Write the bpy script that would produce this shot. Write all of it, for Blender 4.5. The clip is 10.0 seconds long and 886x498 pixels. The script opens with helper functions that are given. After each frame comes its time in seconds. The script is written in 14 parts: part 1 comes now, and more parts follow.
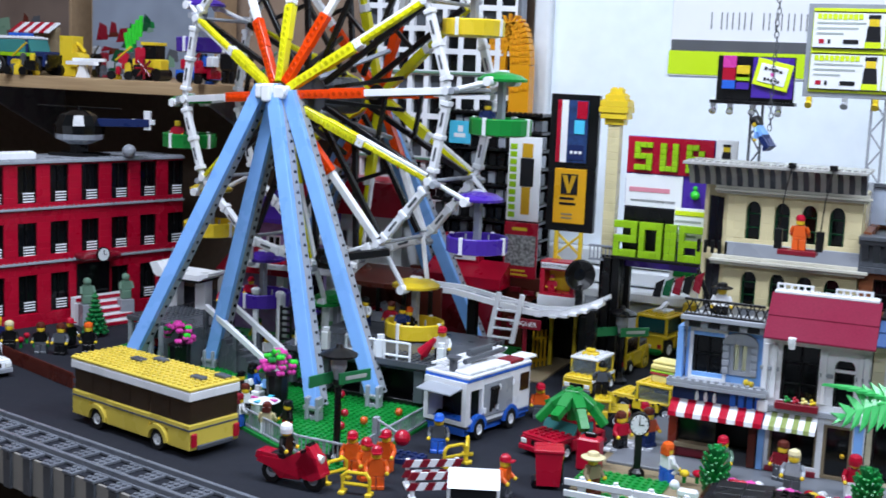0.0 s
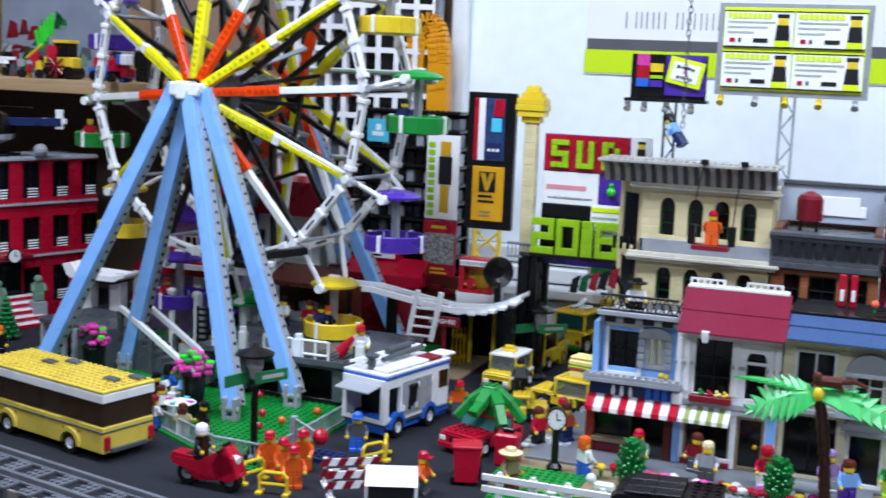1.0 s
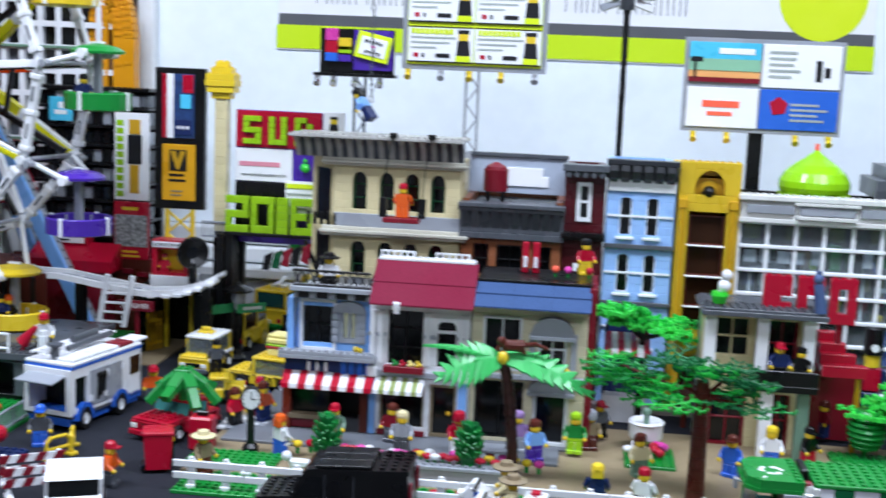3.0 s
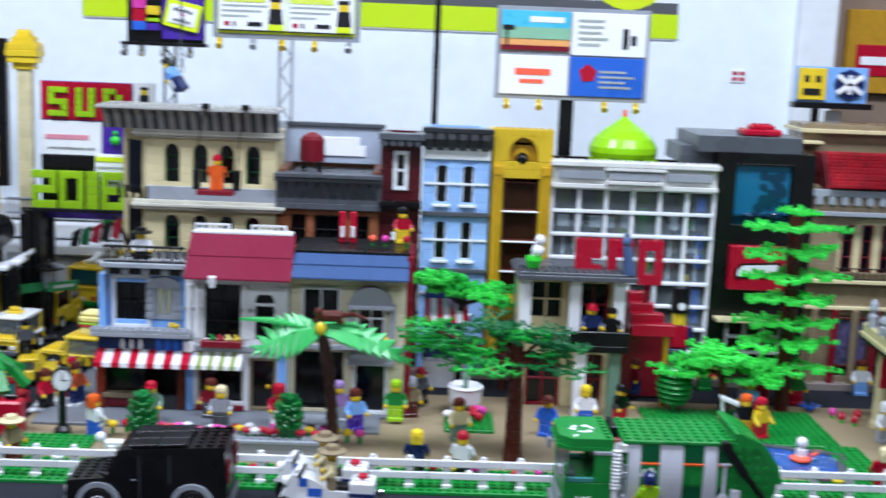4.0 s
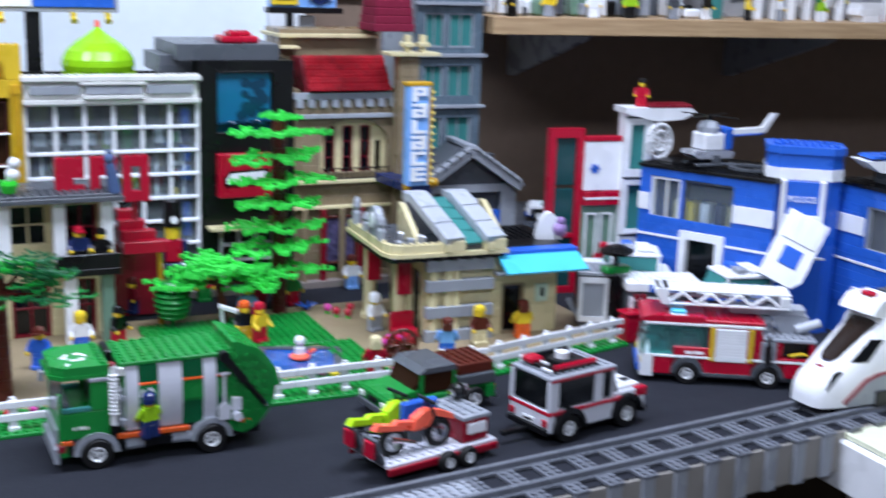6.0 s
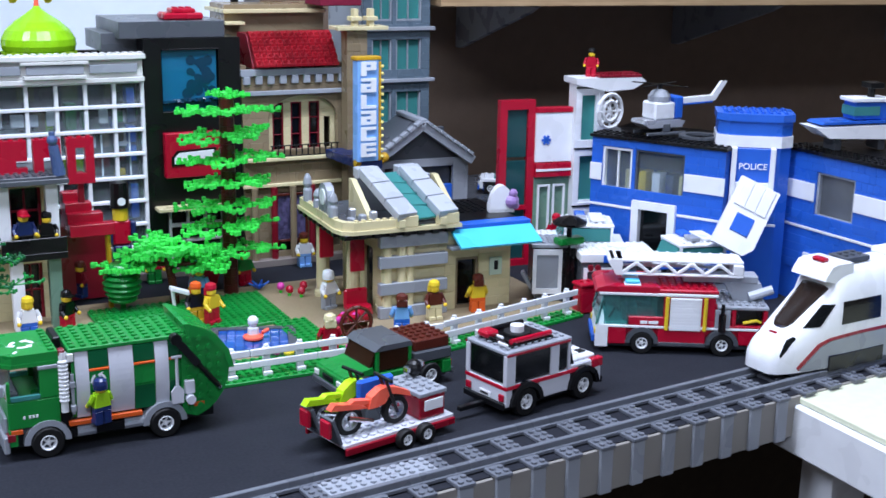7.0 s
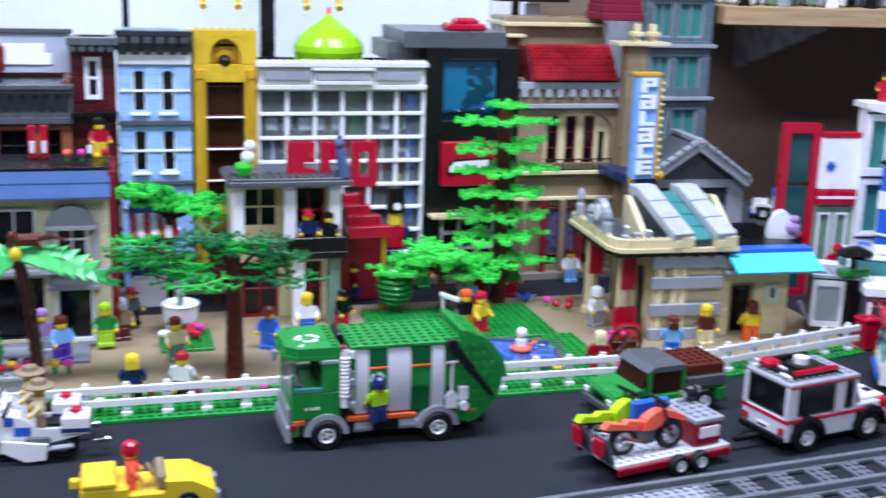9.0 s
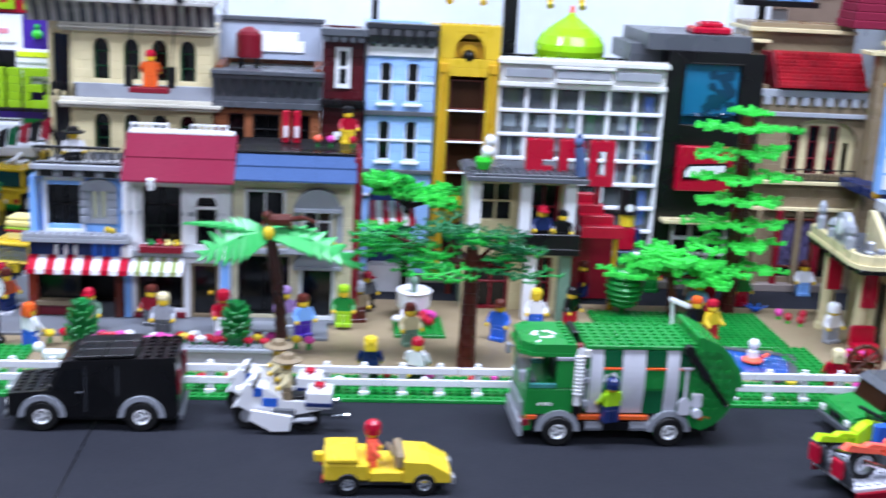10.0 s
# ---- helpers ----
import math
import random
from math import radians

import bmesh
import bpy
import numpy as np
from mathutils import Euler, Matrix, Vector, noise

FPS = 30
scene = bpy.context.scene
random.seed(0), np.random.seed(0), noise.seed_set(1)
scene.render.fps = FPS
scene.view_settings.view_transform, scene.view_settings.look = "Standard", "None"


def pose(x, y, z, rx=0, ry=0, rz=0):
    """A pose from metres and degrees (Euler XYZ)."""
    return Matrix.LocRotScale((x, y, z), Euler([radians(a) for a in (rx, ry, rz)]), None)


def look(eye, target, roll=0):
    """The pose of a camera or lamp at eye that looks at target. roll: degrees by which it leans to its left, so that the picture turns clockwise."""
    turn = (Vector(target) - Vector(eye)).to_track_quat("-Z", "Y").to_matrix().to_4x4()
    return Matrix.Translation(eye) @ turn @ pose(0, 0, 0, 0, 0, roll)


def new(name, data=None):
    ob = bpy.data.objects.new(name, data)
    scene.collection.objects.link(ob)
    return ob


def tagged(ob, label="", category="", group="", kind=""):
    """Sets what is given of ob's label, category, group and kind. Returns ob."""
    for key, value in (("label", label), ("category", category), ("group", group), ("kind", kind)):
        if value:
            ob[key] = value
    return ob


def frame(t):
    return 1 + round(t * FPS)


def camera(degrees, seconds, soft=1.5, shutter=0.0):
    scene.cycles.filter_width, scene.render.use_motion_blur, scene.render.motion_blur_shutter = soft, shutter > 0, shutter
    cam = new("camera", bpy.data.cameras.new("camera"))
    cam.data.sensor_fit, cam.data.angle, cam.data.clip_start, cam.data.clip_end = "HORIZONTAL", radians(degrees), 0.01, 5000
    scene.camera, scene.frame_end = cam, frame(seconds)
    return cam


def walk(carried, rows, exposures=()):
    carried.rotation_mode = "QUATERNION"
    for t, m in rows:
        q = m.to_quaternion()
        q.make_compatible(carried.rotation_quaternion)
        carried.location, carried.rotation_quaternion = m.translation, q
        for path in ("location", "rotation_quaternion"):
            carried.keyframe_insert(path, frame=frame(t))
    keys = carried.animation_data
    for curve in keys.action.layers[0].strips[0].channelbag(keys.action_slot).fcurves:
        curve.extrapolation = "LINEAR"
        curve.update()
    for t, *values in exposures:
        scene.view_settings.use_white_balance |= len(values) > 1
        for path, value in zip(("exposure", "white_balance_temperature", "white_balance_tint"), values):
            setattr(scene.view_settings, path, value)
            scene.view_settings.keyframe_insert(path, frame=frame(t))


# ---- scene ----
cam = camera(40.15, 10.0, soft=1.6, shutter=0.65)
PATH = [
    (0, (-0.0366, -0.0337, 0.3977), (-0.4361, 0.8710, 0.2496), 2.34),
    (0.5, (-0.0317, -0.0336, 0.3962), (-0.4089, 0.8811, 0.2509), 2.32),
    (1, (-0.0301, -0.0300, 0.3939), (-0.3719, 0.8986, 0.2493), 2.41),
    (1.5, (-0.0252, -0.0249, 0.3917), (-0.3230, 0.9190, 0.2489), 2.37),
    (2, (-0.0222, -0.0205, 0.3902), (-0.2637, 0.9393, 0.2469), 2.38),
    (2.5, (-0.0161, -0.0149, 0.3870), (-0.1937, 0.9586, 0.2430), 2.42),
    (3.8, (0.0097, -0.0092, 0.3905), (-0.0015, 0.9766, 0.2224), 2.28),
    (4, (0.0097, -0.0093, 0.3905), (0.0323, 0.9756, 0.2192), 2.27),
    (4.5, (0.0115, -0.0018, 0.3904), (0.1324, 0.9756, 0.2169), 2.27),
    (5, (0.0134, 0.0060, 0.3902), (0.2339, 0.9644, 0.2089), 2.18),
    (5.5, (0.0138, 0.0076, 0.3902), (0.3361, 0.9323, 0.1873), 1.82),
    (6, (0.0322, 0.0004, 0.3897), (0.4404, 0.8841, 0.1606), 1.85),
    (6.2, (0.0338, -0.0001, 0.3909), (0.4641, 0.8708, 0.1534), 1.87),
    (7.3, (0.0375, 0.0125, 0.3874), (0.4746, 0.8762, 0.1365), 0.76),
    (7.5, (0.0372, 0.0152, 0.3859), (0.4635, 0.8849, 0.1370), 0.66),
    (8, (0.0292, 0.0202, 0.3845), (0.4189, 0.9077, 0.1385), 0.99),
    (8.5, (0.0179, 0.0254, 0.3828), (0.3434, 0.9395, 0.1408), 1.37),
    (9, (0.0077, 0.0297, 0.3829), (0.2675, 0.9652, 0.1432), 1.76),
    (9.5, (-0.0079, 0.0305, 0.3852), (0.1716, 0.9840, 0.1433), 2.46),
    (10, (-0.0260, 0.0272, 0.3846), (0.0718, 0.9908, 0.1354), 3.05),
]
walk(cam, [(t, look(eye, target, roll)) for t, eye, target, roll in PATH],
     [(0, 0.10, 6500, 11.5), (4.5, 0.12, 6420, 12.5), (6, 0.19, 6280, 15), (7.5, 0.19, 6230, 16), (8, 0.27, 6230, 18), (9, 0.36, 6230, 19), (10, 0.49, 6200, 18.5)])

# ---- world and lamps: a closed room with ceiling panels ----
world = bpy.data.worlds.new("room_world")
world.use_nodes = True
scene.world = world
world.node_tree.nodes["Background"].inputs[0].default_value = (0.75, 0.85, 1.0, 1)
world.node_tree.nodes["Background"].inputs[1].default_value = 0.05
scene.view_settings.exposure = 0.0
for lx, ly, watts in ((-0.82, 0.74, 27.0), (0.55, 0.76, 26.5), (-0.1, -0.7, 22.0)):
    lamp = bpy.data.lights.new("ceiling_panel_light", "AREA")
    lamp.shape, lamp.size, lamp.size_y, lamp.energy, lamp.color = "RECTANGLE", 0.9, 0.35, watts, (0.75, 0.84, 1.0)
    new("ceiling_panel_light", lamp).matrix_world = pose(lx, ly, 1.42)

# ---- materials ----
def lin(h):
    out = []
    for i in (0, 2, 4):
        c = int(h[i:i + 2], 16) / 255
        out.append(c / 12.92 if c <= 0.04045 else ((c + 0.055) / 1.055) ** 2.4)
    return (*out, 1)


def plastic(name, h, rough=0.3, vary=0.1, glass=0.0, metal=0.0, grain=0.0, scale=90.0):
    """Moulded plastic and the like: fine tone variation brick by brick, worn gloss, faint relief."""
    m = bpy.data.materials.new(name)
    m.use_nodes = True
    nt = m.node_tree
    n, l = nt.nodes, nt.links
    b = n["Principled BSDF"]
    b.inputs["Roughness"].default_value = rough
    b.inputs["Specular IOR Level"].default_value = 0.5 if rough < 0.7 else 0.2
    b.inputs["Metallic"].default_value = metal
    b.inputs["Transmission Weight"].default_value = glass
    b.inputs["IOR"].default_value = 1.45 if not glass else 1.2
    geo, info, tc = n.new("ShaderNodeNewGeometry"), n.new("ShaderNodeObjectInfo"), n.new("ShaderNodeTexCoord")
    add = n.new("ShaderNodeMath")
    add.operation = "ADD"
    l.new(geo.outputs["Random Per Island"], add.inputs[0])
    l.new(info.outputs["Random"], add.inputs[1])
    big, fine = n.new("ShaderNodeTexNoise"), n.new("ShaderNodeTexNoise")
    big.inputs["Scale"].default_value, fine.inputs["Scale"].default_value = scale * 0.3, scale * 6
    fine.inputs["Detail"].default_value = 4
    l.new(geo.outputs["Position"], big.inputs["Vector"])
    l.new(geo.outputs["Position"], fine.inputs["Vector"])
    s1 = n.new("ShaderNodeMapRange")
    s1.inputs["From Max"].default_value = 2
    s1.inputs["To Min"].default_value, s1.inputs["To Max"].default_value = 1 - vary, 1 + vary
    l.new(add.outputs[0], s1.inputs["Value"])
    s2 = n.new("ShaderNodeMapRange")
    s2.inputs["From Min"].default_value, s2.inputs["From Max"].default_value = 0.3, 0.7
    s2.inputs["To Min"].default_value, s2.inputs["To Max"].default_value = 1 - vary * 0.6 - grain, 1 + vary * 0.5 + grain
    l.new((fine if grain else big).outputs["Fac"], s2.inputs["Value"])
    mul = n.new("ShaderNodeMath")
    mul.operation = "MULTIPLY"
    l.new(s1.outputs[0], mul.inputs[0])
    l.new(s2.outputs[0], mul.inputs[1])
    hue = n.new("ShaderNodeHueSaturation")
    hue.inputs["Color"].default_value = lin(h)
    l.new(mul.outputs[0], hue.inputs["Value"])
    l.new(hue.outputs[0], b.inputs["Base Color"])
    r = n.new("ShaderNodeMapRange")
    r.inputs["From Min"].default_value, r.inputs["From Max"].default_value = 0.3, 0.7
    r.inputs["To Min"].default_value, r.inputs["To Max"].default_value = max(0.03, rough - 0.08), rough + 0.1
    l.new(big.outputs["Fac"], r.inputs["Value"])
    l.new(r.outputs[0], b.inputs["Roughness"])
    bump = n.new("ShaderNodeBump")
    bump.inputs["Strength"].default_value, bump.inputs["Distance"].default_value = 0.12 + grain, 0.0004
    l.new(fine.outputs["Fac"], bump.inputs["Height"])
    l.new(bump.outputs[0], b.inputs["Normal"])
    return m


RED, DKRED = plastic("red_plastic", "B00C2C"), plastic("dark_red_plastic", "7C1626")
SLOPEB = plastic("grained_blue_slope", "4E78B8", 0.8, 0.1, 0, 0, 0.06)
SCRDARK = plastic("dark_blue_screen_shape", "123C52", 0.1, 0.1)
SILVB = plastic("flat_silver_plastic", "CCCED6", 0.35, 0.06)
DTEAL = plastic("dark_teal_plastic", "1C4648", 0.1, 0.15)
RIMW = plastic("pale_rim_plastic", "E2E4E6", 0.25, 0.05)
ROSE = plastic("dark_rose_roof_plastic", "7A2038", 0.8, 0.1, 0, 0, 0.06)
YELLOW, LTYEL = plastic("yellow_plastic", "E2C32E"), plastic("pale_yellow_plastic", "EFE08A")
TYEL = plastic("clear_yellow_plastic", "DDD81E", 0.14, 0.25)
TORANGE = plastic("clear_orange_plastic", "DC420A", 0.14, 0.3)
BLUE, MBLUE = plastic("blue_plastic", "2A62C6"), plastic("bright_light_blue_plastic", "7FB0EC")
DKBLUE, SKY = plastic("dark_blue_plastic", "1C2C5C"), plastic("medium_azure_plastic", "4FC3E4")
GREEN, DKGREEN = plastic("green_plastic", "138436"), plastic("dark_green_plastic", "0C4A2C")
BRGREEN, PALM = plastic("bright_green_plastic", "34D038"), plastic("medium_green_plastic", "3CB45E")
LIME, NEON = plastic("lime_plastic", "98C81C"), plastic("neon_lime_plastic", "B6E81C", 0.2)
WHITE, CREAM = plastic("white_plastic", "E9EBEE"), plastic("tan_plastic", "D8CCA0")
BLACK, DKGREY = plastic("black_plastic", "0B0B0D"), plastic("dark_grey_plastic", "50545A")
GREY, SILVER = plastic("light_grey_plastic", "979CA4"), plastic("silver_plastic", "B9BCC2", 0.3, 0.08, 0, 0.5)
DKTAN, BROWN = plastic("dark_tan_plastic", "8C7C62"), plastic("reddish_brown_plastic", "57241A")
ORANGE, CORAL = plastic("orange_plastic", "E05E20"), plastic("coral_plastic", "FF6A50")
GOLD, BRICKOR = plastic("gold_plastic", "C89A1E", 0.35), plastic("brick_orange_plastic", "8E5638")
TRUNK, DEEPRED = plastic("dark_trunk_plastic", "4A1A14"), plastic("deep_red_plastic", "4C1018")
PURPLE, PINK = plastic("dark_purple_plastic", "4A2C9C"), plastic("magenta_plastic", "D0409C")
LAV, SANDG = plastic("lavender_plastic", "9A7CB0"), plastic("sand_green_plastic", "6C8C78")
FLESH = plastic("figure_yellow_plastic", "E8C430")
RUBBER = plastic("black_rubber", "0A0A0B", 0.65, 0.12)
SMOKE = plastic("smoke_black_glass", "0E1012", 0.08, 0.05)
GLASS = plastic("clear_window_plastic", "C8D4D8", 0.05, 0.02, 0.92)
TEAL = plastic("teal_clear_plastic", "4E9C98", 0.1, 0.12, 0.35)
BROWNGL = plastic("smoked_brown_plastic", "3A2418", 0.1, 0.1, 0.25)
SCREEN = plastic("blue_screen_plastic", "1A6486", 0.06, 0.1)
WATER = plastic("clear_blue_tiles", "1A4C9C", 0.1, 0.35)
CHROME = plastic("chrome", "D0D2D6", 0.15, 0.03, 0, 1.0)
LAMPLENS = plastic("clear_lens", "E6E8E4", 0.1)
ASPHALT = plastic("dark_grey_road_mat", "24262D", 0.75, 0.1, 0, 0, 0.12, 60)
SAND = plastic("sand_baseplate", "948468", 0.5, 0.12, 0, 0, 0.05)
BOARD = plastic("white_wall_board", "EDF6FC", 0.35, 0.03, 0, 0, 0.01, 6)
PAINT = plastic("white_paint", "E4E8EA", 0.5, 0.04, 0, 0, 0.02, 8)
TAUPE = plastic("taupe_wall_paint", "8C7868", 0.8, 0.05, 0, 0, 0.03, 8)
CARDB = plastic("brown_card", "9C8468", 0.85, 0.06, 0, 0, 0.06, 14)
CEIL = plastic("ceiling_paint", "E0E0DC", 0.8, 0.03, 0, 0, 0.02, 8)
DARKBACK = plastic("dark_brown_back_panel", "40362C", 0.8, 0.1, 0, 0, 0.05, 14)
CARPET = plastic("dark_carpet", "2A2622", 0.95, 0.2, 0, 0, 0.2, 60)
LEAFD, LEAFB = plastic("green_leaf_plastic", "128A3C", 0.35, 0.3), plastic("bright_leaf_plastic", "40DC54", 0.35, 0.22)
LEAFM = plastic("mid_leaf_plastic", "18A838", 0.35, 0.28)
PRINTY, PRINTW = plastic("yellow_print", "D8EC20", 0.4, 0.03), plastic("white_print", "F0F2F4", 0.4, 0.02)
PRINTS = plastic("soft_grey_print", "6A6C72", 0.4, 0.05)
PRINTG, PRINTK = plastic("grey_print", "A8B0AC", 0.4, 0.1), plastic("black_print", "16161A", 0.4, 0.05)


def wood(name, a, b2, scale=18.0):
    m = bpy.data.materials.new(name)
    m.use_nodes = True
    n, l = m.node_tree.nodes, m.node_tree.links
    b = n["Principled BSDF"]
    geo, mp, nz, rp = n.new("ShaderNodeNewGeometry"), n.new("ShaderNodeMapping"), n.new("ShaderNodeTexNoise"), n.new("ShaderNodeValToRGB")
    mp.inputs["Scale"].default_value = (scale * 0.12, scale * 1.5, scale * 3)
    nz.inputs["Scale"].default_value, nz.inputs["Detail"].default_value = 4, 6
    l.new(geo.outputs["Position"], mp.inputs[0])
    l.new(mp.outputs[0], nz.inputs["Vector"])
    l.new(nz.outputs["Fac"], rp.inputs[0])
    rp.color_ramp.elements[0].position, rp.color_ramp.elements[1].position = 0.35, 0.7
    rp.color_ramp.elements[0].color, rp.color_ramp.elements[1].color = lin(a), lin(b2)
    l.new(rp.outputs[0], b.inputs["Base Color"])
    b.inputs["Roughness"].default_value = 0.5
    bp = n.new("ShaderNodeBump")
    bp.inputs["Strength"].default_value, bp.inputs["Distance"].default_value = 0.2, 0.0006
    l.new(nz.outputs["Fac"], bp.inputs["Height"])
    l.new(bp.outputs[0], b.inputs["Normal"])
    return m


BEECH = wood("beech_shelf_wood", "A88A66", "BFA27C")


# ---- mesh tools ----
class Shape:
    """Collects vertices and faces; faces carry a material slot."""

    def __init__(self):
        self.v, self.f, self.m = [], [], []

    def face(self, idx, mi=0):
        self.f.append(idx)
        self.m.append(mi)

    def box(self, x0, x1, y0, y1, z0, z1, c=0.0005, mi=0):
        """A box with chamfered edges."""
        x0, x1, y0, y1, z0, z1 = min(x0, x1), max(x0, x1), min(y0, y1), max(y0, y1), min(z0, z1), max(z0, z1)
        c = min(c, (x1 - x0) * 0.3, (y1 - y0) * 0.3, (z1 - z0) * 0.3)
        k = len(self.v)
        X, Y, Z = (x0, x1), (y0, y1), (z0, z1)
        ids = {}
        for i in (0, 1):
            for j in (0, 1):
                for w in (0, 1):
                    sx, sy, sz = (c, -c)[i], (c, -c)[j], (c, -c)[w]
                    for a, p in enumerate(((X[i], Y[j] + sy, Z[w] + sz), (X[i] + sx, Y[j], Z[w] + sz), (X[i] + sx, Y[j] + sy, Z[w]))):
                        ids[(i, j, w, a)] = len(self.v)
                        self.v.append(p)
        g = ids
        for i in (0, 1):
            q = [g[(i, 0, 0, 0)], g[(i, 1, 0, 0)], g[(i, 1, 1, 0)], g[(i, 0, 1, 0)]]
            self.face(q if i else q[::-1], mi)
            q = [g[(0, i, 0, 1)], g[(1, i, 0, 1)], g[(1, i, 1, 1)], g[(0, i, 1, 1)]]
            self.face(q[::-1] if i else q, mi)
            q = [g[(0, 0, i, 2)], g[(1, 0, i, 2)], g[(1, 1, i, 2)], g[(0, 1, i, 2)]]
            self.face(q if i else q[::-1], mi)
        for i in (0, 1):
            for j in (0, 1):
                q = [g[(i, j, 0, 0)], g[(i, j, 0, 1)], g[(i, j, 1, 1)], g[(i, j, 1, 0)]]
                self.face(q if i == j else q[::-1], mi)
                q = [g[(i, 0, j, 0)], g[(i, 1, j, 0)], g[(i, 1, j, 2)], g[(i, 0, j, 2)]]
                self.face(q if i != j else q[::-1], mi)
                q = [g[(0, i, j, 1)], g[(1, i, j, 1)], g[(1, i, j, 2)], g[(0, i, j, 2)]]
                self.face(q if i == j else q[::-1], mi)
                for w in (0, 1):
                    q = [g[(i, j, w, 0)], g[(i, j, w, 1)], g[(i, j, w, 2)]]
                    self.face(q if (i + j + w) % 2 else q[::-1], mi)
        return self

    def cyl(self, p0, p1, r0, r1=None, n=10, mi=0, caps=True):
        """A round bar from p0 to p1."""
        r1 = r0 if r1 is None else r1
        p0, p1 = Vector(p0), Vector(p1)
        d = (p1 - p0).normalized()
        a = d.orthogonal().normalized()
        b = d.cross(a)
        k = len(self.v)
        for p, r in ((p0, r0), (p1, r1)):
            for i in range(n):
                t = 2 * math.pi * i / n
                self.v.append(tuple(p + a * (r * math.cos(t)) + b * (r * math.sin(t))))
        for i in range(n):
            j = (i + 1) % n
            self.face([k + i, k + j, k + n + j, k + n + i], mi)
        if caps:
            self.face([k + i for i in range(n)][::-1], mi)
            self.face([k + n + i for i in range(n)], mi)
        return self

    def bar(self, p0, p1, w, h, mi=0, up=(0, 0, 1)):
        """A squared bar from p0 to p1, w across and h high."""
        p0, p1 = Vector(p0), Vector(p1)
        d = p1 - p0
        u = Vector(up)
        s = d.cross(u)
        if s.length < 1e-6:
            s = d.cross(Vector((0, 1, 0)))
        s.normalize()
        u = s.cross(d).normalized()
        t = Shape().box(-w / 2, w / 2, 0, d.length, -h / 2, h / 2, 0.0005, mi)
        m = Matrix(((s.x, d.normalized().x, u.x, p0.x), (s.y, d.normalized().y, u.y, p0.y), (s.z, d.normalized().z, u.z, p0.z), (0, 0, 0, 1)))
        return self.add(t, m)

    def prism(self, poly, a0, a1, axis="y", mi=0):
        """A polygon, extruded along an axis: (x, z) along y, (y, z) along x, (x, y) along z."""
        k, n = len(self.v), len(poly)
        for a in (a0, a1):
            for p, q in poly:
                self.v.append({"y": (p, a, q), "x": (a, p, q), "z": (p, q, a)}[axis])
        area = sum(poly[i][0] * poly[(i + 1) % n][1] - poly[(i + 1) % n][0] * poly[i][1] for i in range(n))
        flip = (area > 0) != (axis == "y") if a1 > a0 else (area > 0) == (axis == "y")
        lo, hi = [k + i for i in range(n)], [k + n + i for i in range(n)]
        self.face(lo[::-1] if flip else lo, mi)
        self.face(hi if flip else hi[::-1], mi)
        for i in range(n):
            j = (i + 1) % n
            q = [k + i, k + j, k + n + j, k + n + i]
            self.face(q if flip else q[::-1], mi)
        return self

    def lathe(self, prof, cx=0, cy=0, n=16, mi=0, hollow=False):
        """A profile of (radius, z) turned about an upright axis; hollow: a ring, closed on itself."""
        k = len(self.v)
        for r, z in prof:
            for i in range(n):
                t = 2 * math.pi * i / n
                self.v.append((cx + r * math.cos(t), cy + r * math.sin(t), z))
        for a in range(len(prof) - 1):
            for i in range(n):
                j = (i + 1) % n
                self.face([k + a * n + i, k + a * n + j, k + (a + 1) * n + j, k + (a + 1) * n + i], mi)
        e = k + (len(prof) - 1) * n
        if hollow:
            for i in range(n):
                j = (i + 1) % n
                self.face([e + i, e + j, k + j, k + i], mi)
            return self
        self.face([k + i for i in range(n)][::-1], mi)
        self.face([e + i for i in range(n)], mi)
        return self

    def ball(self, c, r, n=10, mi=0, sz=1.0):
        pr = [(max(1e-5, r * math.sin(math.pi * i / 7)), c[2] - r * sz * math.cos(math.pi * i / 7)) for i in range(8)]
        return self.lathe(pr, c[0], c[1], n, mi)

    def add(self, other, m=None):
        k = len(self.v)
        self.v += [tuple(m @ Vector(p)) for p in other.v] if m is not None else other.v
        self.f += [[i + k for i in q] for q in other.f]
        self.m += other.m
        return self

    def loop(self, pts, r, n=5, mi=0):
        """A closed round bar through points of the xz plane."""
        k, m = len(self.v), len(pts)
        for i, p in enumerate(pts):
            d = (Vector(pts[(i + 1) % m]) - Vector(pts[i - 1])).normalized()
            o = Vector((d.z, 0, -d.x))
            for j in range(n):
                a = 2 * math.pi * j / n
                self.v.append(tuple(Vector(p) + o * (r * math.cos(a)) + Vector((0, r * math.sin(a), 0))))
        for i in range(m):
            for j in range(n):
                self.face([k + i * n + j, k + i * n + (j + 1) % n, k + ((i + 1) % m) * n + (j + 1) % n, k + ((i + 1) % m) * n + j], mi)
        return self

    def studs(self, x0, x1, y0, y1, z, mi=0, pitch=0.008, r=0.0024, h=0.0017, n=8):
        """Round studs on a flat top, one pitch apart."""
        nx, ny = max(1, round((x1 - x0) / pitch)), max(1, round((y1 - y0) / pitch))
        for i in range(nx):
            for j in range(ny):
                cx, cy = x0 + (i + 0.5) * (x1 - x0) / nx, y0 + (j + 0.5) * (y1 - y0) / ny
                self.cyl((cx, cy, z - 0.0002), (cx, cy, z + h), r, r, n, mi)
        return self

    def mesh(self, name, mats):
        me = bpy.data.meshes.new(name)
        me.from_pydata(self.v, [], self.f)
        for m in mats if isinstance(mats, (list, tuple)) else [mats]:
            me.materials.append(m)
        me.polygons.foreach_set("material_index", self.m)
        me.update()
        return me


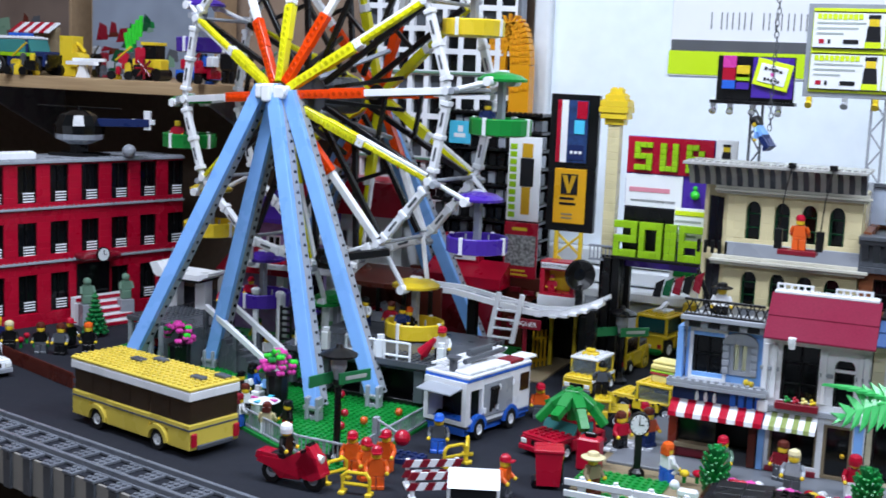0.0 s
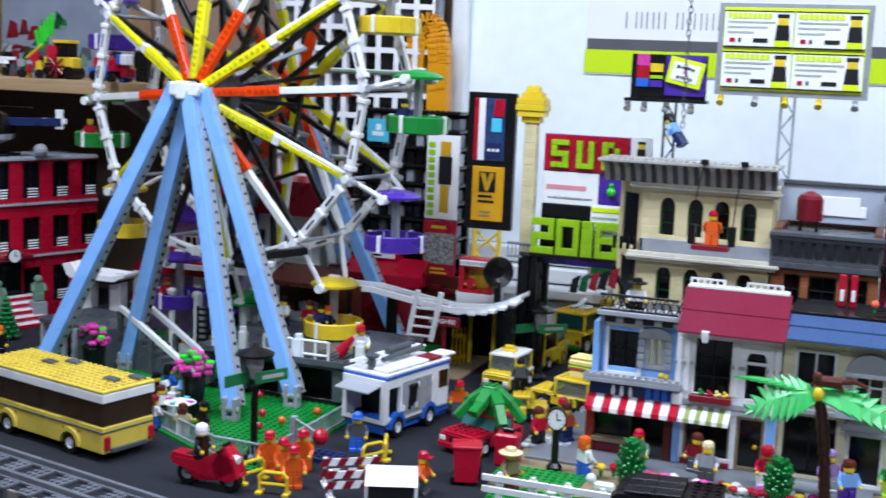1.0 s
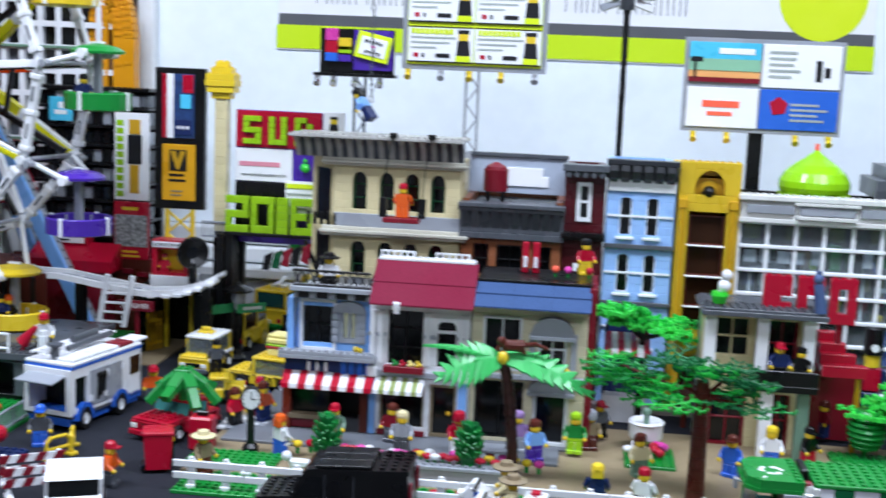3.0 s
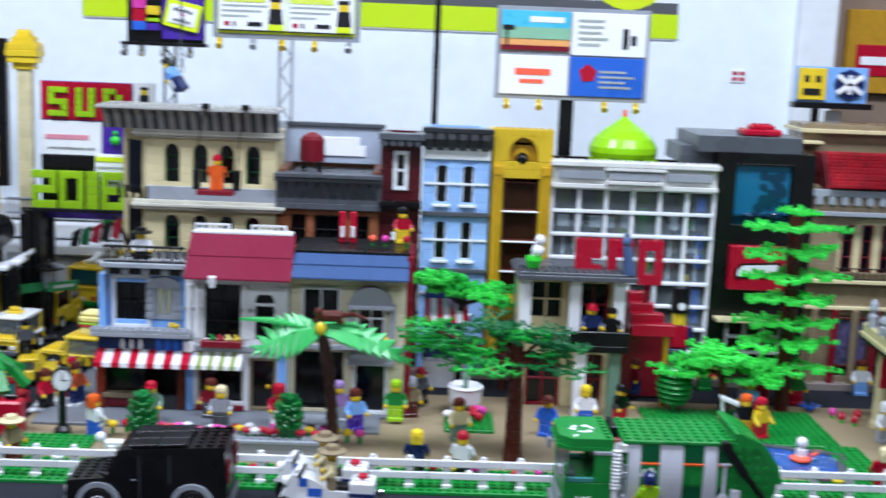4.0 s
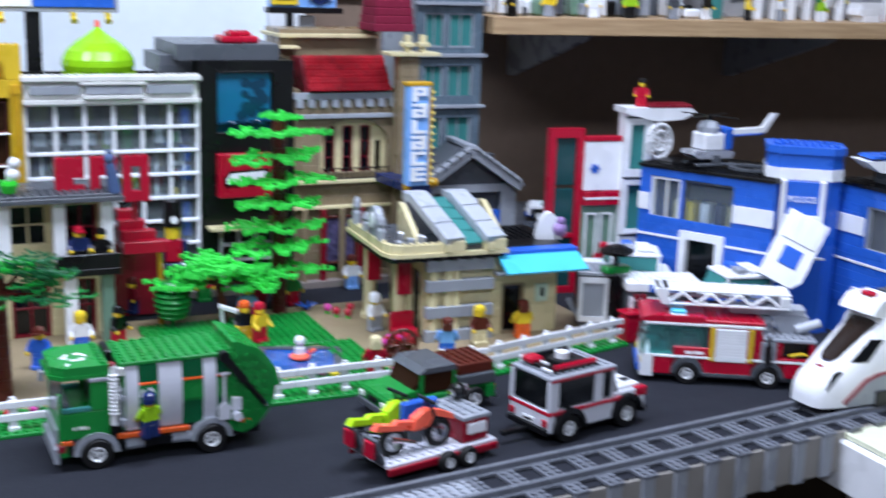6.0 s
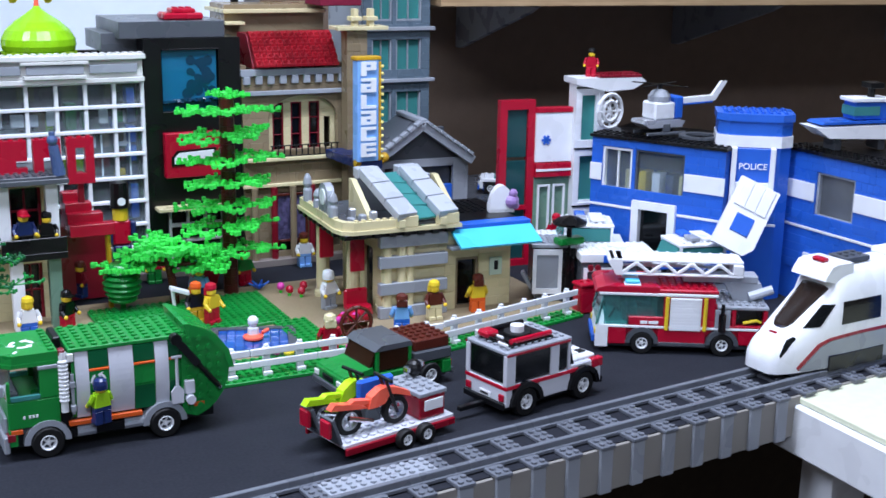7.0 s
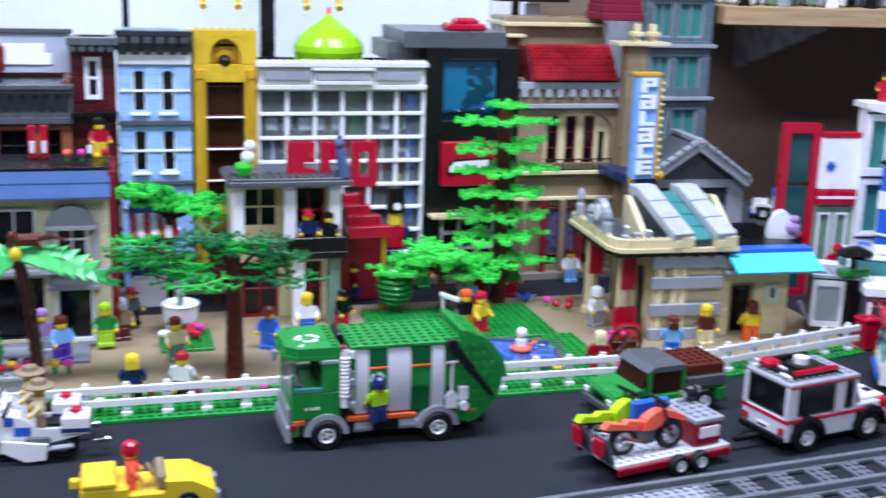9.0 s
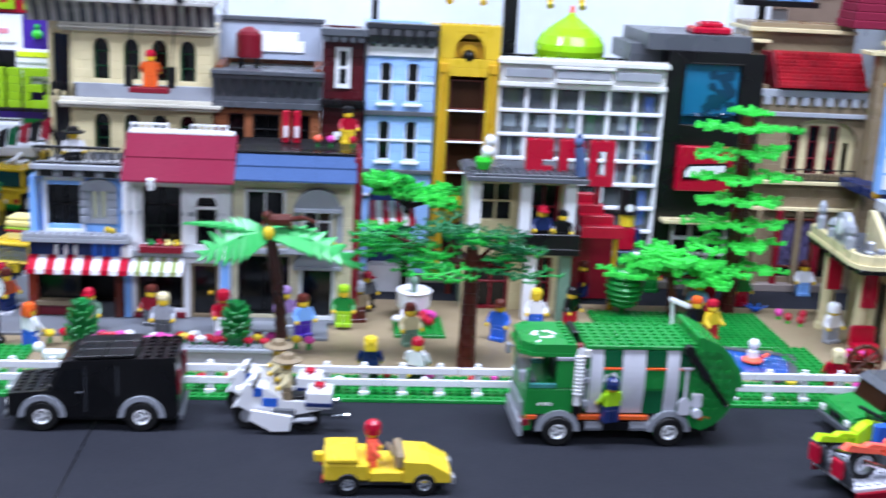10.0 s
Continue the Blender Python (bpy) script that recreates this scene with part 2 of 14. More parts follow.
def part(name, s, mats, parent, label=""):
    ob = new(name, s.mesh(name, mats) if isinstance(s, Shape) else s)
    ob.parent = parent
    return tagged(ob, label)


def thing(name, label, category, m=None, group="", kind=""):
    ob = new(name)
    ob.empty_display_size = 0.01
    if m is not None:
        ob.matrix_basis = m
    return tagged(ob, label, category, group, kind)


def solo(name, s, mats, label, category, m=None, group="", kind=""):
    ob = new(name, s.mesh(name, mats))
    if m is not None:
        ob.matrix_basis = m
    return tagged(ob, label, category, group, kind)


def lettering(name, words, size, m, mat, parent, deep=0.0006):
    """Words as a mesh part, standing upright in the x-z plane of m."""
    cu = bpy.data.curves.new(name, "FONT")
    cu.body, cu.size, cu.extrude, cu.align_x, cu.align_y = words, size, deep, "CENTER", "CENTER"
    tmp = new("tmp", cu)
    bpy.context.view_layer.update()
    me = bpy.data.meshes.new_from_object(tmp.evaluated_get(bpy.context.evaluated_depsgraph_get()))
    bpy.data.objects.remove(tmp)
    me.materials.clear()
    me.materials.append(mat)
    ob = part(name, me, None, parent)
    ob.matrix_basis = m @ pose(0, 0, 0, 90)
    return ob


def sheet(x0, x1, z0, z1, y0, y1, holes=()):
    """One connected wall slab with its openings cut through."""
    xs = sorted({x0, x1, *[min(max(v, x0), x1) for h in holes for v in h[:2]]})
    zs = sorted({z0, z1, *[min(max(v, z0), z1) for h in holes for v in h[2:]]})
    s, ids = Shape(), {}

    def vid(i, k, y):
        if (i, k, y) not in ids:
            ids[(i, k, y)] = len(s.v)
            s.v.append((xs[i], (y0, y1)[y], zs[k]))
        return ids[(i, k, y)]

    solid = {}
    for i in range(len(xs) - 1):
        for k in range(len(zs) - 1):
            cx, cz = (xs[i] + xs[i + 1]) / 2, (zs[k] + zs[k + 1]) / 2
            solid[(i, k)] = not any(h[0] < cx < h[1] and h[2] < cz < h[3] for h in holes)
    for (i, k), ok in solid.items():
        if not ok:
            continue
        q = [vid(i, k, 0), vid(i + 1, k, 0), vid(i + 1, k + 1, 0), vid(i, k + 1, 0)]
        s.face(q)
        s.face([vid(i, k + 1, 1), vid(i + 1, k + 1, 1), vid(i + 1, k, 1), vid(i, k, 1)])
        for di, dk, a, b2 in ((0, -1, (i, k), (i + 1, k)), (1, 0, (i + 1, k), (i + 1, k + 1)), (0, 1, (i + 1, k + 1), (i, k + 1)), (-1, 0, (i, k + 1), (i, k))):
            if not solid.get((i + di, k + dk), False):
                s.face([vid(*a, 0), vid(*a, 1), vid(*b2, 1), vid(*b2, 0)])
    return s


BRICK_MESHES = {}


def brick_wall(parent, name, x0, x1, z0, z1, y0, y1, holes, seed, mat, m=None, label="", high=0.0096, low=0.0, rim=0.0014):
    """A wall: a slab with openings, and bricks laid in courses on its face as pieces of their own, above the height low."""
    rnd = random.Random(seed)
    wall = part(name, sheet(x0, x1, z0, z1, y0 + rim, y1, holes), mat, parent, label)
    if m is not None:
        wall.matrix_basis = m
    nz = max(1, round((z1 - z0) / high))
    h = (z1 - z0) / nz
    for k in range(nz):
        za, zb = z0 + k * h, z0 + (k + 1) * h
        if zb < low:
            continue
        mid = (za + zb) / 2
        cuts = sorted((max(a, x0), min(b, x1)) for a, b, c, d in holes if c < mid < d and b > x0 and a < x1)
        spans, at = [], x0
        for a, b in cuts:
            if a > at + 1e-4:
                spans.append((at, a))
            at = max(at, b)
        if x1 > at + 1e-4:
            spans.append((at, x1))
        for a, b in spans:
            p = a
            while p < b - 1e-4:
                ln = 0.008 * rnd.choice((1, 2, 2, 3, 4))
                q = p + ln if b - (p + ln) > 0.006 else b
                key = (round(q - p, 4), round(h, 4), mat.name)
                if key not in BRICK_MESHES:
                    BRICK_MESHES[key] = Shape().box(0, q - p, 0, 0.0024, 0, h, 0.0004).mesh("brick", mat)
                o = part("brick", BRICK_MESHES[key], None, wall)
                o.location = (p, y0 + rnd.random() * 0.0002, za)
                p = q
    return wall


def arch_fill(s, x0, x1, zs, z1, y0, y1, mi=0, n=8):
    """The solid over a round arch, from its spring line zs up to z1."""
    r, cx = (x1 - x0) / 2, (x0 + x1) / 2
    hgt = z1 - zs - 0.001
    k = len(s.v)
    for i in range(n + 1):
        px, pz = cx - r * math.cos(math.pi * i / n), zs + hgt * math.sin(math.pi * i / n)
        s.v += [(px, y0, pz), (px, y0, z1), (px, y1, pz), (px, y1, z1)]
    for i in range(n):
        a, b = k + 4 * i, k + 4 * i + 4
        s.face([a, b, b + 1, a + 1], mi)
        s.face([a + 2, a + 3, b + 3, b + 2], mi)
        s.face([a, a + 2, b + 2, b], mi)
        s.face([a + 1, b + 1, b + 3, a + 3], mi)
    s.face([k, k + 1, k + 3, k + 2], mi)
    e = k + 4 * n
    s.face([e, e + 2, e + 3, e + 1], mi)
    return s


def half_disc(x0, x1, z0, z1, y0, y1, n=12):
    """A flat hood with a round top."""
    c, r = (x0 + x1) / 2, (x1 - x0) / 2
    return Shape().prism([(c + r * math.cos(math.pi * i / n), z0 + (z1 - z0) * math.sin(math.pi * i / n)) for i in range(n + 1)], y0, y1, "y")


def window(parent, x0, x1, z0, z1, y, frame_mat, pane_mat=SMOKE, bars=(1, 1), w=0.0022, deep=0.006, name="window", m=None):
    """A window in an opening of a wall whose face lies at y: a frame, glazing bars and a pane."""
    fr = part(name, sheet(x0, x1, z0, z1, y, y + deep, [(x0 + w, x1 - w, z0 + w, z1 - w)]), frame_mat, parent)
    if m is not None:
        fr.matrix_basis = m
    for i in range(1, bars[0]):
        cx = x0 + (x1 - x0) * i / bars[0]
        part("glazing_bar", Shape().box(cx - w * 0.35, cx + w * 0.35, y + 0.001, y + deep - 0.001, z0 + w, z1 - w), frame_mat, fr)
    for i in range(1, bars[1]):
        cz = z0 + (z1 - z0) * i / bars[1]
        part("glazing_bar", Shape().box(x0 + w, x1 - w, y + 0.0014, y + deep - 0.0014, cz - w * 0.35, cz + w * 0.35), frame_mat, fr)
    part("pane", Shape().box(x0 + w * 0.6, x1 - w * 0.6, y + deep - 0.002, y + deep - 0.001, z0 + w * 0.6, z1 - w * 0.6, 0.0001), pane_mat, fr).visible_shadow = pane_mat != GLASS
    return fr


def shell(parent, x0, x1, y0, y1, z0, z1, mat, roof_mat=None, t=0.008):
    """Side and back walls and a roof slab behind a front wall."""
    s = Shape().prism([(x0, y0 + t), (x0, y1), (x1, y1), (x1, y0 + t), (x1 - t, y0 + t), (x1 - t, y1 - t), (x0 + t, y1 - t), (x0 + t, y0 + t)], z0, z1, "z")
    part("side_wall", s, mat, parent)
    part("roof", Shape().box(x0 + t, x1 - t, y0 + t, y1 - t, z1 - 0.012, z1 - 0.008), roof_mat or mat, parent)


WHEELS = {}


def wheel(parent, x, y, r, w, side=1, rim=SILVER):
    """A tyre with its rim, axle along y; side -1 faces -y."""
    rim = RIMW if rim == SILVER else rim
    key = (r, w, side, rim.name)
    if key not in WHEELS:
        s = Shape().lathe([(r * 0.52, -w / 2), (r * 0.90, -w / 2), (r * 0.98, -w / 2 + 0.0012), (r, -w * 0.2), (r, w * 0.2), (r * 0.98, w / 2 - 0.0012), (r * 0.90, w / 2), (r * 0.52, w / 2)], 0, 0, 24, 0, True)
        q = Shape().lathe([(r * 0.40, w * 0.10), (r * 0.54, w * 0.10), (r * 0.54, w * 0.47), (r * 0.47, w * 0.52), (r * 0.40, w * 0.42)], 0, 0, 18, 0, True)
        q.lathe([(r * 0.44, -w * 0.4), (r * 0.44, w * 0.16)], 0, 0, 14, 1)
        q.lathe([(r * 0.17, w * 0.1), (r * 0.17, w * 0.40), (r * 0.10, w * 0.46)], 0, 0, 10)
        for i in range(5):
            q.add(Shape().box(r * 0.12, r * 0.43, -r * 0.05, r * 0.05, w * 0.16, w * 0.32, 0.0002), Matrix.Rotation(i * 1.2566, 4, "Z"))
        turn = pose(0, 0, 0, 90 if side < 0 else -90)
        WHEELS[key] = (Shape().add(s, pose(0, 0, 0, 90)).mesh("wheel", RUBBER), Shape().add(q, turn).mesh("rim", [rim, DKGREY]))
    o = part("wheel", WHEELS[key][0], None, parent)
    o.location = (x, y, r)
    part("rim", WHEELS[key][1], None, o)
    return o

def arch_strip(x, zc, r, t, y0, y1, n=10):
    """A smooth half-ring wheel arch of radius r and thickness t between y0 and y1."""
    outer = [((r + t) * math.cos(math.pi * i / n), (r + t) * math.sin(math.pi * i / n)) for i in range(n + 1)]
    inner = [(r * math.cos(math.pi * i / n), r * math.sin(math.pi * i / n)) for i in range(n, -1, -1)]
    return Shape().prism([(x + a, zc + b) for a, b in outer + inner], min(y0, y1), max(y0, y1), "y")


def figure(label, x, y, z, rz, torso, legs, head=FLESH, hat=None, style="cap", h=1.0, skin=None, lean=0):
    """A small toy figure as one plain shape: legs, torso, arms, head and headgear. It faces -y at rz 0."""
    s = Shape()
    for sx in (-1, 1):
        s.box(sx * 0.0041 - 0.0037, sx * 0.0041 + 0.0037, -0.0038, 0.0038, 0, 0.0125, 0.0006, 0)
        s.box(sx * 0.0041 - 0.0037, sx * 0.0041 + 0.0037, -0.0062, 0.0, 0, 0.004, 0.0006, 0)
    s.box(-0.0078, 0.0078, -0.0038, 0.0038, 0.0125, 0.0165, 0.0006, 0)
    s.prism([(-0.0078, 0.0165), (0.0078, 0.0165), (0.0056, 0.0292), (-0.0056, 0.0292)], -0.0039, 0.0039, "y", 1)
    for sx in (-1, 1):
        s.cyl((sx * 0.0072, 0, 0.0275), (sx * 0.0098, -0.001, 0.0215), 0.0025, 0.0024, 8, 1)
        s.cyl((sx * 0.0098, -0.001, 0.0215), (sx * 0.0098, -0.0055, 0.0175), 0.0024, 0.0021, 8, 1)
        s.ball((sx * 0.0098, -0.0068, 0.0165), 0.0022, 7, 2)
    s.lathe([(0.0024, 0.0292), (0.003, 0.0300), (0.0047, 0.0305), (0.0051, 0.0325), (0.0051, 0.0368), (0.0045, 0.0385), (0.0025, 0.0390)], 0, 0, 12, 2)
    if hat:
        if style == "cap":
            s.lathe([(0.0055, 0.0352), (0.0056, 0.037), (0.0048, 0.0402), (0.0026, 0.042)], 0, 0, 12, 3)
            s.prism([(-0.005, -0.003), (0.005, -0.003), (0.004, -0.0092), (-0.004, -0.0092)], 0.0355, 0.0367, "z", 3)
        elif style == "helmet":
            s.lathe([(0.0062, 0.0325), (0.0066, 0.037), (0.0058, 0.0408), (0.003, 0.0428)], 0, 0, 12, 3)
        elif style == "hair":
            s.lathe([(0.0056, 0.035), (0.0062, 0.0375), (0.0054, 0.0408), (0.0025, 0.0425)], 0, 0.0006, 12, 3)
            s.box(-0.0055, 0.0055, 0.0018, 0.006, 0.029, 0.037, 0.001, 3)
        elif style == "brim":
            s.lathe([(0.0115, 0.0360), (0.0118, 0.0372), (0.0060, 0.0385), (0.0052, 0.0418), (0.003, 0.0425)], 0, 0, 14, 3)
    ob = solo("toy_figure", s, [legs, torso, skin or FLESH, hat or FLESH], label, "toy figure", pose(x, y, z, lean, 0, rz))
    ob.scale = (h, h, h)
    return ob

# ---- the room, the layout table and the shelves ----
def structure(name, s, mats, label, category):
    return solo(name, s, mats, label, category, None, "", "structure")


FLOOR_Z = -0.88
structure("floor", Shape().box(-2.4, 2.4, -2.4, 2.4, FLOOR_Z - 0.05, FLOOR_Z), CARPET, "dark carpeted floor of the display room", "floor")
structure("ceiling", Shape().box(-2.4, 2.4, -2.4, 2.4, 1.5, 1.55), CEIL, "plain off-white painted ceiling", "ceiling")
structure("wall_north", Shape().box(-2.4, 2.4, 1.78, 1.86, FLOOR_Z, 1.5), TAUPE, "taupe painted wall behind the toy town", "wall")
structure("wall_south", Shape().box(-2.4, 2.4, -2.48, -2.4, FLOOR_Z, 1.5), PAINT, "plain white wall of the room", "wall")
structure("wall_west", Shape().box(-2.48, -2.4, -2.4, 1.86, FLOOR_Z, 1.5), TAUPE, "plain taupe wall of the room", "wall")
structure("wall_east", Shape().box(2.4, 2.48, -2.4, 1.86, FLOOR_Z, 1.5), TAUPE, "plain taupe wall of the room", "wall")
structure("wall_board", Shape().box(-0.655, 0.545, 1.752, 1.78, 0.135, 1.3, 0.001), BOARD, "glossy white board on the back wall", "wall panel")
s = Shape().box(-0.682, -0.655, 1.735, 1.78, 0.0, 1.3, 0.003).box(0.545, 0.60, 1.735, 1.78, 0.0, 1.3, 0.003)
structure("trim", s, PAINT, "white upright trim beside the wall board", "trim")
s = Shape()
for za, zb, yy in ((0.0, 0.062, 1.70), (0.065, 0.082, 1.69), (0.085, 0.108, 1.72), (0.111, 0.135, 1.73)):
    s.box(-0.655, 0.545, yy, 1.752, za, zb, 0.003)
structure("baseboard", s, PAINT, "white stepped moulding along the wall's foot", "baseboard")

# table top, with its front edge following the railway
EDGE = [(-2.0, 1.1227), (-0.0729, 0.6777), (2.0, 0.8956)]
top = EDGE + [(2.0, 1.70), (-2.0, 1.70)]
structure("table_top", Shape().prism(top, -0.03, 0.0, "z"), ASPHALT, "dark grey road mat on the layout table", "table top")
s = Shape().bar((-0.206, 0.71, 0.0003), (-0.201, 0.985, 0.0003), 0.0012, 0.0006)
structure("mat_joint", s, BLACK, "thin dark joint between two road mats", "joint")


def fascia(x, y, rz, n):
    """A panel under the track's front edge, with a column below each sleeper."""
    s = Shape().box(-0.012, n * 0.0335, -0.0365, -0.0332, -0.038, -0.0006)
    for i in range(n):
        c = 0.0168 + i * 0.0335
        s.box(c - 0.0062, c + 0.0062, -0.0400, -0.0365, -0.038, -0.0006, 0.0005, 1)
    return Shape().add(s, pose(x, y, 0, 0, 0, rz))


EDGEG = plastic("warm_grey_panel_plastic", "8C8882", 0.4, 0.08)
structure("table_edge", fascia(-0.062, 0.712, 6.0, 34), [EDGEG, GREY], "light grey columned edge of the layout table", "table edge")
# Dark grey columns: shading below the sleeper ends is put into their colour.
structure("table_edge", fascia(-1.30, 0.995, -13.0, 38), [EDGEG, DKGREY], "grey columned edge of the layout table", "table edge")
s = Shape().box(-1.9, 1.9, 0.98, 1.0, FLOOR_Z, -0.03)
structure("table_skirt", s, DARKBACK, "dark panel under the layout table", "table panel")

# side table, pale, lower than the road
st = thing("side_table", "pale cream side table with a white edge", "table", pose(0.783, 0.785, 0, 0, 0, -91))
part("tabletop", Shape().box(0, 0.5, 0.0, 0.6, -0.008, -0.002, 0.001), plastic("pale_cream_laminate", "D9DCC0", 0.4, 0.04, 0, 0, 0.02, 20), st)
part("edge", Shape().box(-0.004, 0.5, -0.006, 0.6, -0.055, -0.0085, 0.002), WHITE, st, "white laminate edge")
for lx, ly in ((0.03, 0.04), (0.46, 0.04), (0.03, 0.55), (0.46, 0.55)):
    part("leg", Shape().box(lx - 0.02, lx + 0.02, ly - 0.02, ly + 0.02, FLOOR_Z, -0.055), WHITE, st)

# shelf units at both ends
sl = thing("wall_shelf", "beech shelf board over the red brick building", "shelf")
part("board", Shape().box(-2.3, -0.985, 1.49, 1.78, 0.338, 0.358, 0.001), BEECH, sl)
part("back_panel", Shape().box(-2.3, -0.99, 1.765, 1.779, -0.03, 0.338), plastic("brown_shelf_back", "5E5044", 0.8, 0.1, 0, 0, 0.05, 14), sl)
for bx in (-1.62, -1.15):
    part("bracket", Shape().prism([(1.53, 0.338), (1.765, 0.338), (1.765, 0.24), (1.745, 0.24)], bx - 0.004, bx + 0.004, "x"), GREY, sl, "grey metal bracket")
sr = thing("wall_shelf", "beech shelf board over the blue station", "shelf", pose(0.752, 1.425, 0.005, 0, 0, -6))
part("board", Shape().box(0, 1.5, 0, 0.345, 0.297, 0.320, 0.001), BEECH, sr)
part("back_panel", Shape().box(0.06, 1.5, 0.33, 0.345, -0.02, 0.297), TAUPE, sr)
for bx in (0.155, 0.55, 1.0):
    part("bracket", Shape().prism([(0.03, 0.297), (0.33, 0.297), (0.33, 0.215), (0.315, 0.215), (0.06, 0.285)], bx - 0.004, bx + 0.004, "x"), GREY, sr, "grey metal bracket")

# ground plates
structure("sand_plate", Shape().box(-0.37, 0.735, 1.045, 1.279, 0.0, 0.0032), SAND, "sand coloured baseplate under the park", "baseplate")
structure("pavement", Shape().box(-0.36, -0.02, 1.135, 1.185, 0.0032, 0.0064).box(-0.355, 0.0, 1.185, 1.36, 0.0032, 0.006), plastic("pavement_grey_plastic", "6A6E74", 0.45, 0.15), "light grey tiled pavement by the shops", "pavement")
structure("kerb", Shape().box(0.0, 0.64, 1.357, 1.37, 0.0, 0.0085), plastic("taupe_kerb_plastic", "847A74", 0.45, 0.12), "taupe kerb along the back street", "kerb")


def baseplate(label, x0, x1, y0, y1, z0=0.0, mat=GREEN, z1=0.0034, m=None):
    s = Shape().box(x0, x1, y0, y1, z0, z1).studs(x0, x1, y0, y1, z1)
    return solo("green_baseplate", s, mat, label, "baseplate", m, "", "structure")


baseplate("green studded strip under the white fence", -0.36, 0.54, 0.988, 1.045)
baseplate("green studded plate with flowers on the sand", 0.045, 0.095, 1.15, 1.21, 0.0032, GREEN, 0.0066)
baseplate("green studded lawn by the pool", 0.255, 0.44, 1.135, 1.245, 0.0032, GREEN, 0.0066)
baseplate("green studded lawn beside the pool", 0.42, 0.455, 1.045, 1.135, 0.0032, GREEN, 0.0066)

# ---- back row of buildings, fronts on the back street ----
YB = 1.37


def building(label, m=None):
    return thing("building", label, "toy building", m)


# tan corner building with a ribbed grey roof
cafe = building("tan brick-built corner building with arched windows and a ribbed grey roof")
hol = [(-0.279, -0.262, 0.214, 0.262), (-0.247, -0.230, 0.214, 0.262), (-0.217, -0.200, 0.214, 0.262), (-0.187, -0.170, 0.214, 0.262)]
hol2 = [(a, b, 0.136, 0.181) for a, b, c, d in hol]
brick_wall(cafe, "wall", -0.30, -0.152, 0.006, 0.275, YB, YB + 0.008, hol + hol2, 3, CREAM, None, "", 0.0096, 0.12)
for a, b, c, d in hol + hol2:
    part("arch", arch_fill(Shape(), a, b, d - 0.012, d, YB + 0.0004, YB + 0.0076), CREAM, cafe)
for a, b, c, d in hol + hol2:
    window(cafe, a, b, c, d, YB + 0.0078, DKGREEN, SMOKE, (1, 3))
o = brick_wall(cafe, "corner_wall", 0, 0.048, 0.006, 0.275, 0, 0.008, [(0.008, 0.040, 0.200, 0.262), (0.008, 0.040, 0.12, 0.186)], 4, CREAM, pose(-0.334, YB + 0.034, 0, 0, 0, -45), "", 0.0096, 0.1)
for za, zb in ((0.200, 0.262), (0.12, 0.186)):
    d = part("door", Shape().box(0.008, 0.0235, 0.002, 0.006, za, zb).box(0.0245, 0.040, 0.002, 0.006, za, zb), SMOKE, cafe, "dark glazed double door")
    d.matrix_basis = o.matrix_basis
shell(cafe, -0.334, -0.152, YB + 0.03, YB + 0.14, 0.006, 0.276, CREAM, DKGREY)
STONE = plastic("pale_stone_plastic", "C9C6B8")
for za, zb, o1 in ((0.186, 0.1895, 0.008), (0.1895, 0.193, 0.011), (0.193, 0.197, 0.005), (0.268, 0.271, 0.005), (0.271, 0.274, 0.009), (0.274, 0.277, 0.006)):
    part("ledge", Shape().box(-0.312 - o1 * 0.3, -0.152 + o1, YB - o1, YB + 0.004, za, zb), STONE, cafe)
part("band", Shape().box(-0.3, -0.152, YB - 0.003, YB, 0.197, 0.2125), GREY, cafe, "grey stone band")
s = Shape()
s.prism([(YB - 0.003, 0.277), (YB - 0.014, 0.299), (YB + 0.01, 0.299), (YB + 0.01, 0.277)], -0.345, -0.150, "x", 1)
for i in range(16):
    x = -0.345 + i * 0.0122
    s.prism([(YB - 0.005, 0.277), (YB - 0.008, 0.285), (YB - 0.014, 0.293), (YB - 0.025, 0.300), (YB, 0.300), (YB, 0.277)], x, x + 0.0058, "x", 0)
s.box(-0.350, -0.148, YB - 0.027, YB + 0.05, 0.300, 0.3035, 0.0005, 0).studs(-0.348, -0.150, YB - 0.026, YB - 0.010, 0.3035, 0)
part("roof", s, [plastic("bracket_grey_plastic", "A9A8A4"), DKGREY], cafe, "ribbed grey overhanging roof edge")
for i in range(5):
    part("baluster", Shape().box(-0.332 + i * 0.008, -0.3285 + i * 0.008, YB - 0.003, YB + 0.002, 0.197, 0.212), BLACK, cafe)

# hanging cradle with a cleaner
cr = thing("window_cradle", "dark red window cleaner's cradle on two black cords", "cradle")
part("tray", Shape().box(-0.233, -0.192, YB - 0.055, YB - 0.035, 0.2105, 0.216), DKRED, cr)
for x in (-0.234, -0.190):
    part("end_post", Shape().box(x - 0.004, x + 0.004, YB - 0.05, YB - 0.042, 0.216, 0.238), BLACK, cr)
    s = Shape()
    pts = [(x, YB - 0.046, 0.238), (x + 0.002, YB - 0.045, 0.27), (x + 0.006, YB - 0.036, 0.3), (x + 0.006, YB - 0.026, 0.3075)]
    for a, b in zip(pts, pts[1:]):
        s.cyl(a, b, 0.0007, n=6)
    s.box(x + 0.002, x + 0.010, YB - 0.03, YB - 0.022, 0.3035, 0.309)
    part("cord", s, BLACK, cr)
figure("orange-suited figure with a red cap in the cradle", -0.212, YB - 0.045, 0.216, 180, ORANGE, ORANGE, FLESH, RED, "cap", 0.92)

